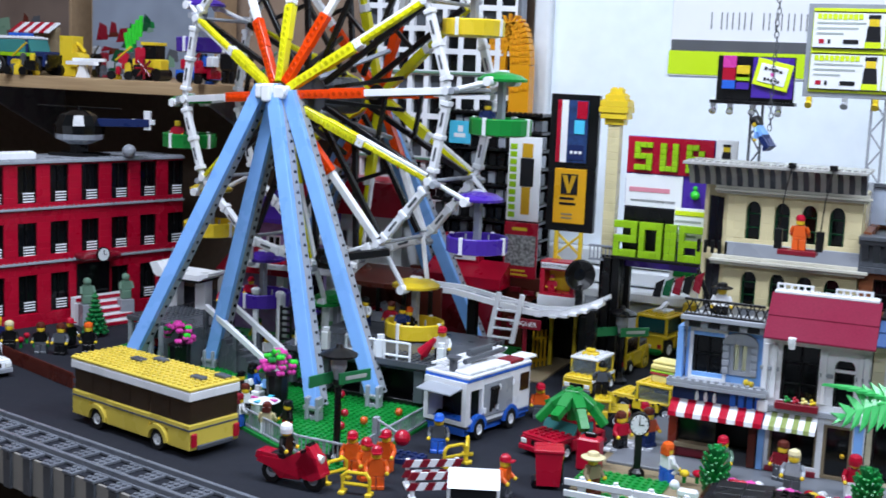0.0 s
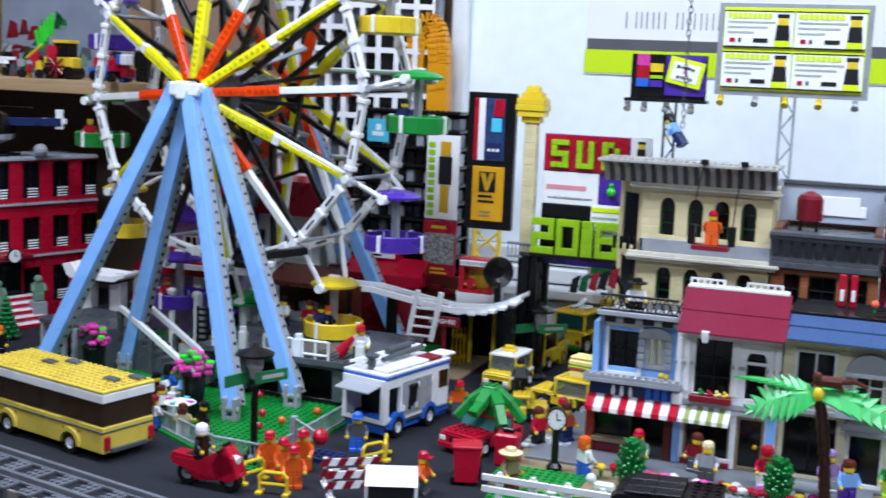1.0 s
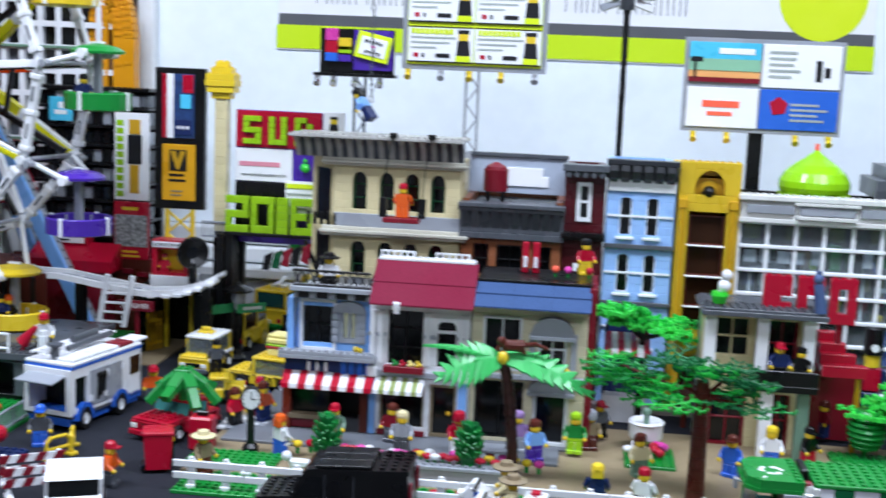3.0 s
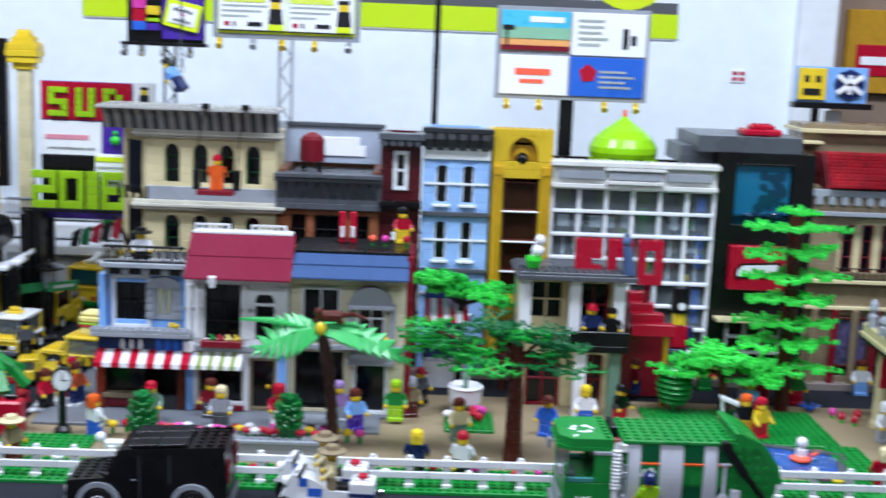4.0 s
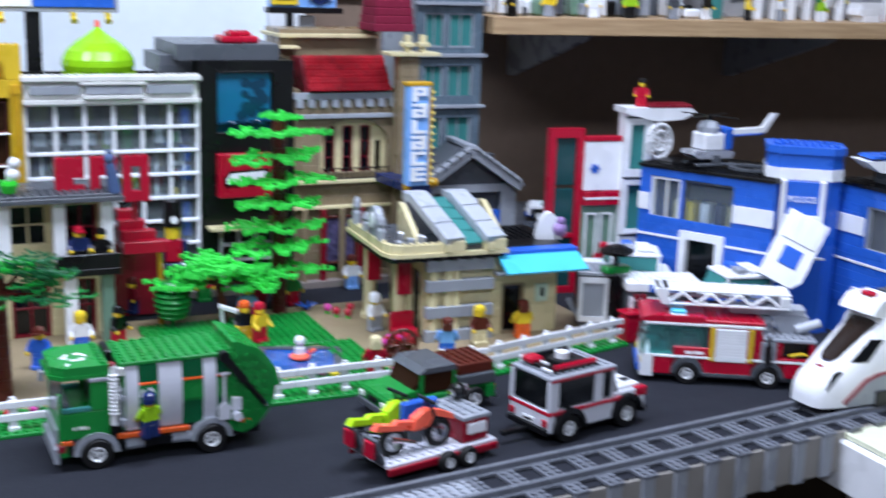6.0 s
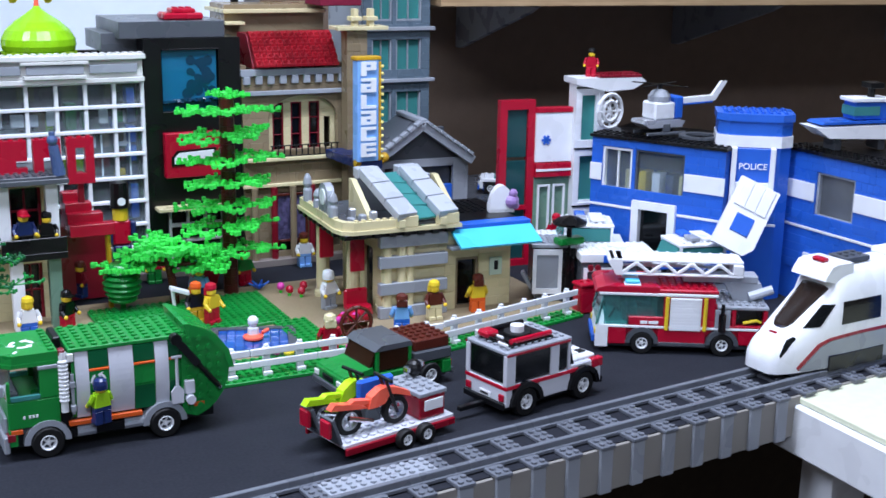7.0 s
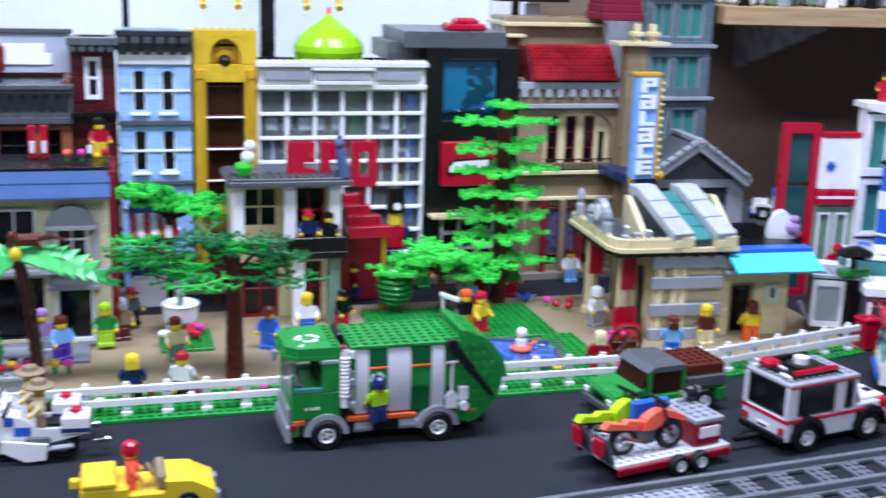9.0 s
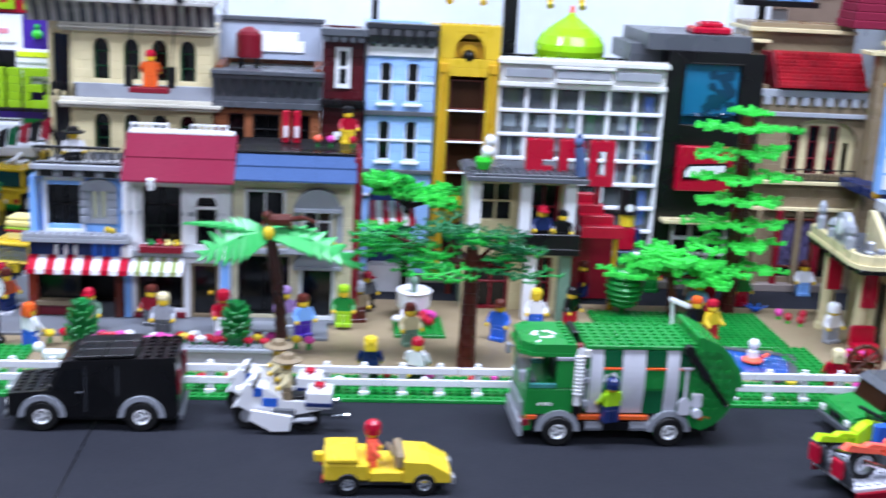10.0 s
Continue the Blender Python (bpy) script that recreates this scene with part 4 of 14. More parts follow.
shell(gt, 0.650, 0.744, GY, GY + 0.12, 0.0, 0.43, GREY, GREY)
for k in range(1, 6):
    part("belt", Shape().box(0.645, 0.749, GY - 0.006, GY, 0.008 + k * 0.066, 0.0125 + k * 0.066), GREY, gt)
# upper storeys of white and grey bricks
up_ = building("clutter of white and grey brick-built upper storeys", None)
rnd = random.Random(8)
for i in range(34):
    x, z = 0.63 + rnd.random() * 0.11, 0.4255 + rnd.random() * 0.09
    part("block", Shape().box(x, x + 0.008 * rnd.choice((1, 2, 3)), 1.425 + rnd.random() * 0.03, 1.50, z, z + 0.0096 * rnd.choice((1, 1, 2))), rnd.choice((WHITE, GREY, GREY, DKGREY, TEAL, CREAM)), up_)
part("storey", Shape().box(0.645, 0.749, 1.45, 1.55, 0.4255, 0.52), DKGREY, up_)

# grey gabled garage
ga = building("grey gabled garage with an open front", pose(0.683, 1.34, 0, 0, 0, -4))
part("post", Shape().box(-0.062, -0.046, 0, 0.008, 0.0, 0.122), GREY, ga)
part("post", Shape().box(0.046, 0.062, 0, 0.008, 0.0, 0.122), GREY, ga)
part("lintel", Shape().box(-0.046, 0.046, 0.001, 0.008, 0.112, 0.122), GREY, ga)
part("gable", Shape().prism([(-0.062, 0.122), (0.062, 0.122), (0.0, 0.160)], 0.004, 0.010, "y"), DKGREY, ga, "dark gable panel")
for sg in (-1, 1):
    rf_ = part("roof", Shape().bar((sg * 0.067, 0.034, 0.121), (0.0, 0.034, 0.166), 0.080, 0.006), DKGREY, ga, "dark grey roof slope")
    part("roof_edge", Shape().bar((sg * 0.068, -0.008, 0.119), (0.0, -0.008, 0.1655), 0.008, 0.011), GREY, rf_, "grey gable edge")
    for k in range(7):
        f = k / 6.5
        part("roof_tile", Shape().bar((sg * (0.066 - f * 0.060), -0.011, 0.128 + f * 0.041), (sg * (0.059 - f * 0.060), -0.011, 0.133 + f * 0.041), 0.0095, 0.004), GREY, rf_)
part("ridge", Shape().box(-0.005, 0.005, -0.012, 0.072, 0.168, 0.174, 0.001), GREY, ga)
part("side_wall", Shape().box(0.062, 0.066, 0.0, 0.07, 0.0, 0.118), GREY, ga)
part("back_wall", Shape().box(-0.062, 0.062, 0.07, 0.076, 0, 0.15), DKGREY, ga)
part("panel", Shape().box(-0.01, 0.046, 0.004, 0.010, 0.03, 0.088), BLUE, ga, "blue inner panel")
part("shutter", Shape().box(-0.046, 0.046, 0.012, 0.016, 0.0, 0.112), DKGREY, ga, "dark shutter")

# ---- front row of shops ----
YS = 1.19

# blue shop with a striped awning
sb = building("light blue corner shop with a balcony and red striped awning")
Y2 = YS + 0.03
hol = [(-0.294, -0.262, 0.090, 0.138), (-0.256, -0.234, 0.096, 0.134)]
brick_wall(sb, "upper_wall", -0.301, -0.222, 0.085, 0.143, Y2 - 0.014, Y2 - 0.006, hol, 41, MBLUE)
window(sb, *hol[0], Y2 - 0.013, BLACK, SMOKE, (2, 2), 0.0032)
fr = window(sb, *hol[1], Y2 - 0.015, GREY, GLASS, (2, 1), 0.0045)
part("arched_hood", half_disc(-0.263, -0.227, 0.129, 0.141, Y2 - 0.019, Y2 - 0.014), GREY, sb, "grey arched window hood")
part("window_surround", sheet(-0.2975, -0.2585, 0.0868, 0.1412, Y2 - 0.0165, Y2 - 0.0138, [hol[0]]), RIMW, sb, "pale window surround")
for x in (-0.2625, -0.2335):
    sh_ = part("shutter", Shape().box(x, x + 0.0062, Y2 - 0.0175, Y2 - 0.014, 0.096, 0.129), GREY, sb, "grey shutter")
    for k in range(4):
        part("louvre", Shape().box(x - 0.0003, x + 0.0065, Y2 - 0.0185, Y2 - 0.0174, 0.098 + k * 0.0078, 0.1035 + k * 0.0078, 0.0003), GREY, sh_)
part("window_flower", Shape().ball((-0.236, Y2 - 0.021, 0.0915), 0.0035, 7).ball((-0.231, Y2 - 0.021, 0.0905), 0.003, 7), YELLOW, sb)
part("roof_studs", Shape().studs(-0.303, -0.224, Y2 - 0.006, Y2 + 0.042, 0.1475), RIMW, sb, "pale studs of the roof terrace")
part("balcony_studs", Shape().studs(-0.313, -0.212, YS - 0.0155, YS - 0.0085, 0.0915), GREY, sb)
part("balcony_floor", Shape().box(-0.313, -0.212, YS - 0.014, Y2, 0.083, 0.0875).box(-0.313, -0.212, YS - 0.014, YS - 0.010, 0.0875, 0.0915), GREY, sb)
s = Shape().box(-0.308, -0.214, YS - 0.004, YS + 0.004, 0.066, 0.083)
part("shop_fascia", s, DKBLUE, sb, "dark blue fascia over the awning")
for i in range(3):
    part("lantern", Shape().lathe([(0.0018, 0.070), (0.0022, 0.073), (0.0015, 0.078), (0.0008, 0.080)], -0.282 + i * 0.009, YS - 0.007, 8), WHITE, sb)
for i in range(4):
    part("fascia_panel", Shape().box(-0.249 + i * 0.0085, -0.243 + i * 0.0085, YS - 0.0055, YS - 0.0042, 0.068, 0.081), BLUE, sb)
for i in range(11):
    x = -0.308 + i * 0.0086
    part("awning_stripe", Shape().prism([(YS - 0.002, 0.070), (YS - 0.020, 0.058), (YS - 0.0205, 0.0535), (YS - 0.018, 0.0535), (YS - 0.001, 0.0665)], x, x + 0.0084, "x"), (RED, WHITE)[i % 2], sb)
for x0, x1 in ((-0.310, -0.301), (-0.228, -0.218)):
    part("pillar", Shape().box(x0, x1, YS - 0.004, YS + 0.006, 0.0064, 0.066), plastic("rust_red_plastic", "7A2A1C") if x0 < -0.3 else BROWN, sb)
part("shop_window", Shape().box(-0.301, -0.262, YS + 0.004, YS + 0.006, 0.0225, 0.062), SMOKE, sb)
part("counter", Shape().box(-0.303, -0.255, YS - 0.006, YS + 0.006, 0.0175, 0.0225), DKTAN, sb)
part("shop_base", Shape().box(-0.301, -0.262, YS, YS + 0.006, 0.0064, 0.0175), DKRED, sb)
part("inner_back", Shape().box(-0.301, -0.224, YS + 0.06, YS + 0.066, 0.0064, 0.083), BLACK, sb)
part("side_wall", Shape().box(-0.309, -0.303, YS + 0.006, YS + 0.12, 0.0064, 0.143), MBLUE, sb)
part("roof", Shape().box(-0.306, -0.222, Y2 - 0.010, YS + 0.12, 0.143, 0.1475), DKGREY, sb)
s = Shape().box(-0.303, -0.222, Y2 - 0.024, Y2 - 0.008, 0.143, 0.151).box(-0.306, -0.220, Y2 - 0.03, Y2 - 0.008, 0.151, 0.156)
part("cornice", s, GREY, sb, "grey cornice with dark blocks")
for i in range(4):
    part("cornice_block", Shape().box(-0.298 + i * 0.02, -0.286 + i * 0.02, Y2 - 0.027, Y2 - 0.024, 0.144, 0.150), BLACK, sb)
part("roof_rail", Shape().box(-0.304, -0.222, Y2 - 0.026, Y2 - 0.023, 0.171, 0.1735).box(-0.304, -0.222, Y2 - 0.026, Y2 - 0.023, 0.156, 0.158), BLACK, sb)
for i in range(10):
    x = -0.302 + i * 0.0085
    part("rail_cross", Shape().bar((x, Y2 - 0.0245, 0.157), (x + 0.007, Y2 - 0.0245, 0.172), 0.0014, 0.0014, 0, (0, 1, 0)), BLACK, sb)
    part("rail_cross", Shape().bar((x + 0.007, Y2 - 0.0265, 0.157), (x, Y2 - 0.0265, 0.172), 0.0014, 0.0014, 0, (0, 1, 0)), BLACK, sb)
figure("white-jacketed figure with gold front on the roof terrace", -0.272, Y2 + 0.004, 0.1476, 15, WHITE, BLACK, FLESH, BLACK, "brim", 0.95)
fl = thing("flag_holder", "dark angled pole with red and black flags", "flags", pose(-0.297, YS + 0.045, 0.1596))
part("pole", Shape().bar((0.017, 0, -0.012), (-0.004, 0, 0.038), 0.004, 0.004).bar((0.0, 0, 0.030), (-0.036, 0, 0.020), 0.003, 0.003), BLACK, fl)
for i in range(5):
    x = 0.004 - i * 0.0105
    part("flag", Shape().prism([(x, 0.036 - i * 0.003), (x - 0.009, 0.031 - i * 0.003), (x - 0.012, 0.016 - i * 0.003), (x - 0.004, 0.012 - i * 0.002)], -0.004 - (i % 2) * 0.002, -0.002, "y"), (DKRED, BLACK, DKRED, DKGREEN, BLACK)[i], fl)

# white shop with a dark rose roof
sw = building("white shop house with a dark rose roof and green striped awning")
hol = [(-0.201, -0.165, 0.077, 0.140), (-0.150, -0.131, 0.078, 0.131), (-0.208, -0.162, 0.012, 0.060), (-0.156, -0.128, 0.0064, 0.062)]
brick_wall(sw, "wall", -0.2205, -0.1165, 0.0064, 0.147, YS, YS + 0.008, hol, 42, WHITE)
part("arch", arch_fill(Shape(), -0.150, -0.131, 0.122, 0.131, YS + 0.0004, YS + 0.0076), WHITE, sw)
window(sw, *hol[0], YS + 0.003, BLACK, SMOKE, (2, 3), 0.0024)
window(sw, *hol[1], YS + 0.003, BLACK, SMOKE, (1, 2), 0.002)
window(sw, *hol[2], YS + 0.003, DKTAN, SMOKE, (1, 1), 0.002, 0.006, "shop_window")
window(sw, *hol[3], YS + 0.003, DKTAN, SMOKE, (1, 1), 0.003, 0.006, "door")
part("door_handle", Shape().ball((-0.136, YS + 0.002, 0.032), 0.0026, 8), GOLD, sw)
for i in range(9):
    x = -0.212 + i * 0.0056
    part("awning_stripe", Shape().prism([(YS - 0.001, 0.068), (YS - 0.020, 0.058), (YS - 0.0205, 0.054), (YS - 0.018, 0.054), (YS, 0.064)], x, x + 0.0055, "x"), (WHITE, plastic("olive_stripe_plastic", "8C9A5C") if i == 1 else bpy.data.materials.get("olive_stripe_plastic") or WHITE)[i % 2], sw)
part("belt", Shape().box(-0.222, -0.115, YS - 0.004, YS, 0.069, 0.075).box(-0.222, -0.203, YS - 0.002, YS, 0.110, 0.114).box(-0.164, -0.151, YS - 0.002, YS, 0.110, 0.114).box(-0.130, -0.116, YS - 0.002, YS, 0.110, 0.114), GREY, sw)
part("shop_base", Shape().box(-0.210, -0.160, YS - 0.003, YS, 0.0064, 0.012), DKRED, sw)
for x0, x1 in ((-0.2205, -0.212), (-0.1265, -0.1175)):
    part("blue_pillar", Shape().box(x0, x1, YS - 0.004, YS - 0.0002, 0.0064, 0.066), MBLUE, sw)
    part("capital", Shape().box(x0 - 0.001, x1 + 0.001, YS - 0.008, YS, 0.067, 0.080, 0.002), WHITE, sw)
for x in (-0.219, -0.2105, -0.1622, -0.1285, -0.1225):
    part("pilaster", Shape().box(x, x + 0.0048, YS - 0.0022, YS, 0.082, 0.137), WHITE, sw)
part("window_bar", Shape().box(-0.150, -0.131, YS - 0.0008, YS + 0.003, 0.1165, 0.1195), WHITE, sw)
part("flower_box", Shape().box(-0.204, -0.162, YS - 0.010, YS - 0.001, 0.074, 0.081), DKRED, sw)
for i, c in enumerate((GREEN, RED, LTYEL, YELLOW)):
    for d in range(4):
        part("flower", Shape().ball((-0.1935 + i * 0.0082 + (d % 2) * 0.003, YS - 0.0075 + (d // 2) * 0.003, 0.0825 + (d % 3) * 0.0015), 0.0019, 6), c, sw)
part("wall_lamp", Shape().lathe([(0.003, 0.138), (0.0042, 0.144), (0.0045, 0.149), (0.0035, 0.150)], -0.1905, YS - 0.018, 10).bar((-0.1905, YS - 0.016, 0.149), (-0.1905, YS, 0.149), 0.003, 0.002), WHITE, sw)
s = Shape().prism([(YS - 0.017, 0.147), (YS + 0.020, 0.186), (YS + 0.028, 0.186), (YS + 0.028, 0.147)], -0.2175, -0.1135, "x")
part("roof", s, ROSE, sw, "steep dark rose roof")
for k, (za, ya) in enumerate(((0.146, -0.0205), (0.1655, -0.0015))):
    part("roof_slope", Shape().prism([(YS + ya, za), (YS + ya, za + 0.0018), (YS + ya + 0.0205, za + 0.0212), (YS + ya + 0.0245, za + 0.0212), (YS + ya + 0.004, za)], -0.2182, -0.1128, "x"), ROSE, sw)
part("ridge", Shape().box(-0.2165, -0.1155, YS + 0.018, YS + 0.032, 0.186, 0.189).studs(-0.2165, -0.1155, YS + 0.019, YS + 0.027, 0.189), WHITE, sw)
for xa in (-0.215, -0.158):
    part("ridge_railing", sheet(xa, xa + 0.036, 0.189, 0.196, YS + 0.022, YS + 0.0245, [(xa + 0.002 + i * 0.0066, xa + 0.0066 + i * 0.0066, 0.1907, 0.1943) for i in range(5)]), WHITE, sw, "white fretwork railing")
part("side_wall", Shape().box(-0.2205, -0.2135, YS + 0.008, YS + 0.1, 0.0064, 0.147), WHITE, sw)
part("inner_back", Shape().box(-0.2205, -0.117, YS + 0.07, YS + 0.076, 0.0064, 0.147), DKGREY, sw)
part("rear_roof", Shape().box(-0.22, -0.117, YS + 0.028, YS + 0.08, 0.147, 0.151), ROSE, sw)
for i, c in enumerate((GREEN, BRGREEN, CORAL, LIME, DKGREEN, PINK)):
    part("window_goods", Shape().ball((-0.202 + i * 0.0066, YS + 0.022, 0.030 + (i % 3) * 0.005), 0.0045, 7), c, sw)

# cream shop with a blue-grey roof
sc = building("cream shop house with a blue-grey sloped roof and grey arches")
hol = [(-0.104, -0.064, 0.082, 0.138), (-0.048, -0.018, 0.086, 0.126), (-0.110, -0.060, 0.010, 0.070), (-0.050, -0.014, 0.0064, 0.066)]
brick_wall(sc, "wall", -0.1155, 0.002, 0.0064, 0.150, YS + 0.004, YS + 0.012, hol, 43, plastic("cream_plastic", "D8D0B0"))
window(sc, *hol[0], YS + 0.003, RIMW, SMOKE, (2, 1), 0.0028)
window(sc, *hol[1], YS + 0.006, WHITE, SMOKE, (2, 2), 0.003)
window(sc, *hol[2], YS + 0.007, BLACK, SMOKE, (2, 1), 0.002, 0.006, "shop_window")
window(sc, *hol[3], YS + 0.001, WHITE, SMOKE, (1, 1), 0.0035, 0.006, "door")
for za, zb, x0, x1 in ((0.124, 0.140, -0.056, -0.010), (0.066, 0.078, -0.056, -0.008)):
    part("arched_hood", half_disc(x0 + 0.001, x1 - 0.001, za - 0.002, zb + 0.001, YS - 0.006, YS + 0.004), GREY, sc, "grey arched hood")
    part("hood_band", Shape().box(x0, x1, YS - 0.008, YS + 0.004, za - 0.006, za - 0.002), GREY, sc)
for x in (-0.056, -0.014):
    part("quoin", Shape().box(x, x + 0.006, YS - 0.003, YS + 0.004, 0.082, 0.124), GREY, sc)
part("flower_box", Shape().box(-0.062, -0.010, YS - 0.016, YS + 0.004, 0.078, 0.0855), GREY, sc)
for i in range(9):
    part("flower", Shape().ball((-0.060 + i * 0.0062, YS - 0.012, 0.0875 + (i % 2) * 0.002), 0.0024, 6), (GREEN, YELLOW, LIME)[i % 3], sc)
part("ledge", Shape().box(-0.117, 0.004, YS - 0.002, YS + 0.004, 0.074, 0.079), GREY, sc)
s = Shape().prism([(YS - 0.016, 0.150), (YS + 0.012, 0.1715), (YS + 0.024, 0.1715), (YS + 0.024, 0.150)], -0.1125, 0.004, "x")
part("roof", s, DKBLUE, sc, "blue-grey sloped roof")
BGREY = plastic("blue_grey_roof_plastic", "3E5680", 0.8, 0.1, 0, 0, 0.06)
for k, (za, ya) in enumerate(((0.150, -0.0180), (0.1610, -0.0030))):
    for i in range(3):
        x = -0.1125 + i * 0.0388
        part("roof_slope", Shape().prism([(YS + ya, za), (YS + ya, za + 0.0016), (YS + ya + 0.0145, za + 0.0108), (YS + ya + 0.0185, za + 0.0108), (YS + ya + 0.004, za)], x, x + 0.0386, "x"), BGREY, sc)
part("roof_top", Shape().box(-0.1125, 0.004, YS + 0.010, YS + 0.09, 0.1718, 0.1745), BLACK, sc)
part("side_wall", Shape().box(0.002, 0.009, YS + 0.004, YS + 0.09, 0.0064, 0.1715), DKRED, sc, "dark red side wall")
part("inner_back", Shape().box(-0.1155, 0.002, YS + 0.07, YS + 0.076, 0.0064, 0.15), DKGREY, sc)
for x in (-0.1, -0.073):
    part("curtain", Shape().box(x, x + 0.01, YS + 0.015, YS + 0.017, 0.012, 0.066), SANDG, sc)
sk = thing("ski_pair", "pair of red and white skis standing upright", "skis", pose(-0.062, YS + 0.06, 0.1746))
for i in range(2):
    part("ski", Shape().box(-0.009 + i * 0.011, -0.002 + i * 0.011, -0.002, 0.002, 0, 0.033, 0.001), RED, sk)
    part("binding", Shape().box(-0.0075 + i * 0.011, -0.0035 + i * 0.011, -0.0045, -0.002, 0.006, 0.018, 0.001), WHITE, sk)
for x, c in ((-0.035, CORAL), (-0.022, PINK), (0.0, RED)):
    bo = thing("potted_flower", "small bright flower on the shop roof", "flower", pose(x, YS + 0.045, 0.1746), "roof flowers")
    part("stem", Shape().cyl((0, 0, 0), (0, 0, 0.006), 0.0015, n=6), GREEN, bo)
    part("bloom", Shape().ball((0, 0, 0.008), 0.004, 8), c, bo)
figure("red and yellow figure on the shop roof", -0.005, YS + 0.07, 0.1746, 20, RED, YELLOW, FLESH, BLACK, "hair", 0.9)

# ---- signs behind the roofs ----
YW = 1.50


def panel_sign(name, label, x0, x1, z0, z1, y, mat, deep=0.006):
    o = thing(name, label, "sign")
    part("board", Shape().box(x0, x1, y, y + deep, z0, z1), mat, o)
    return o


def bars(parent, x0, x1, z0, z1, y, n, mat, seed=1):
    """Lines of writing too small to read, as plain bars."""
    rnd = random.Random(seed)
    h = (z1 - z0) / n
    for i in range(n):
        part("text_bar", Shape().box(x0, x0 + (x1 - x0) * (0.7 + 0.3 * rnd.random()), y - 0.0006, y, z1 - (i + 0.75) * h, z1 - (i + 0.3) * h, 0.0001), mat, parent)


vs = panel_sign("tall_sign", "tall black sign with a picture panel and a gold panel", -0.5655, -0.4995, 0.188, 0.3695, YW, BLACK, 0.010)
part("picture_panel", Shape().box(-0.555, -0.513, YW - 0.003, YW - 0.0002, 0.280, 0.362), plastic("navy_print", "27406E", 0.35, 0.3, 0, 0, 0.2, 30), vs)
part("red_stripe", Shape().box(-0.555, -0.549, YW - 0.004, YW - 0.003, 0.280, 0.362).box(-0.528, -0.514, YW - 0.004, YW - 0.003, 0.338, 0.361), RED, vs)
part("white_stripe", Shape().box(-0.549, -0.540, YW - 0.004, YW - 0.003, 0.280, 0.362), PRINTW, vs)
part("picture_block", Shape().box(-0.531, -0.517, YW - 0.0042, YW - 0.003, 0.318, 0.336), SKY, vs)
part("picture_block", Shape().box(-0.538, -0.516, YW - 0.0042, YW - 0.003, 0.284, 0.304), DKBLUE, vs)
for i in range(3):
    part("picture_ring", Shape().cyl((-0.533 + i * 0.006, YW - 0.0043, 0.294), (-0.533 + i * 0.006, YW - 0.005, 0.294), 0.0022, n=12), PRINTW, vs)
part("gold_panel", Shape().box(-0.555, -0.511, YW - 0.003, YW - 0.0002, 0.199, 0.272, 0.002), plastic("gold_print", "DDA21A", 0.35), vs)
part("mark", Shape().box(-0.545, -0.522, YW - 0.0042, YW - 0.003, 0.238, 0.265), PRINTK, vs)
part("mark_arrow", Shape().prism([(-0.5435, 0.2635), (-0.5365, 0.2635), (-0.5335, 0.2500), (-0.5305, 0.2635), (-0.5235, 0.2635), (-0.5320, 0.2395), (-0.5350, 0.2395)], YW - 0.005, YW - 0.0042, "y"), GOLD, vs)
bars(vs, -0.546, -0.520, 0.222, 0.236, YW - 0.003, 2, PRINTK, 3)
bars(vs, -0.543, -0.523, 0.204, 0.214, YW - 0.003, 2, DKTAN, 4)
part("pole", Shape().box(-0.552, -0.547, YW, YW + 0.006, 0.0, 0.188).box(-0.518, -0.513, YW, YW + 0.006, 0.0, 0.188), YELLOW, vs, "yellow trestle leg")
for z0 in (0.125, 0.155):
    part("brace", Shape().bar((-0.55, YW + 0.003, z0), (-0.515, YW + 0.003, z0 + 0.03), 0.003, 0.003, 0, (0, 1, 0)), YELLOW, vs)
    part("brace", Shape().bar((-0.515, YW + 0.006, z0), (-0.55, YW + 0.006, z0 + 0.03), 0.003, 0.003, 0, (0, 1, 0)), YELLOW, vs)
fp = thing("flower_pillar", "tall cream pillar topped by a yellow brick ball", "pillar", pose(-0.476, YW, 0))
for k in range(35):
    part("brick", Shape().box(-0.008, 0.008, -0.008, 0.008, k * 0.0096, k * 0.0096 + 0.0096), CREAM if k > 16 else BLACK, fp)
for k, f in enumerate((0.0125, 0.0175, 0.0195, 0.0185, 0.0135, 0.0085)):
    part("ball_brick", Shape().box(-f, f, -f * 0.8, f * 0.8, 0.333 + k * 0.0078, 0.333 + k * 0.0078 + 0.0076).studs(-f, f, -f * 0.8, f * 0.8, 0.333 + k * 0.0078 + 0.0076), YELLOW, fp)

ss = panel_sign("stacked_sign", "stacked sign with lime letters on red above printed panels", -0.458, -0.345, 0.150, 0.3205, YW, PURPLE)
part("red_panel", Shape().box(-0.457, -0.346, YW - 0.003, YW - 0.0002, 0.2735, 0.320), RED, ss)
pix_letters = {"S": ("111", "100", "111", "001", "111"), "U": ("101", "101", "101", "101", "111"), "B": ("110", "101", "110", "101", "111")}
for j, ch in enumerate("SUB"):
    for r_, row in enumerate(pix_letters[ch]):
        for c_, on in enumerate(row):
            if on == "1":
                x, z = -0.447 + j * 0.0335 + c_ * 0.0078, 0.3135 - r_ * 0.0072
                part("letter_tile", Shape().box(x, x + 0.0076, YW - 0.0075, YW - 0.003, z - 0.0070, z), LIME, ss)
part("white_panel", Shape().box(-0.457, -0.383, YW - 0.003, YW - 0.0002, 0.230, 0.272), PRINTW, ss)
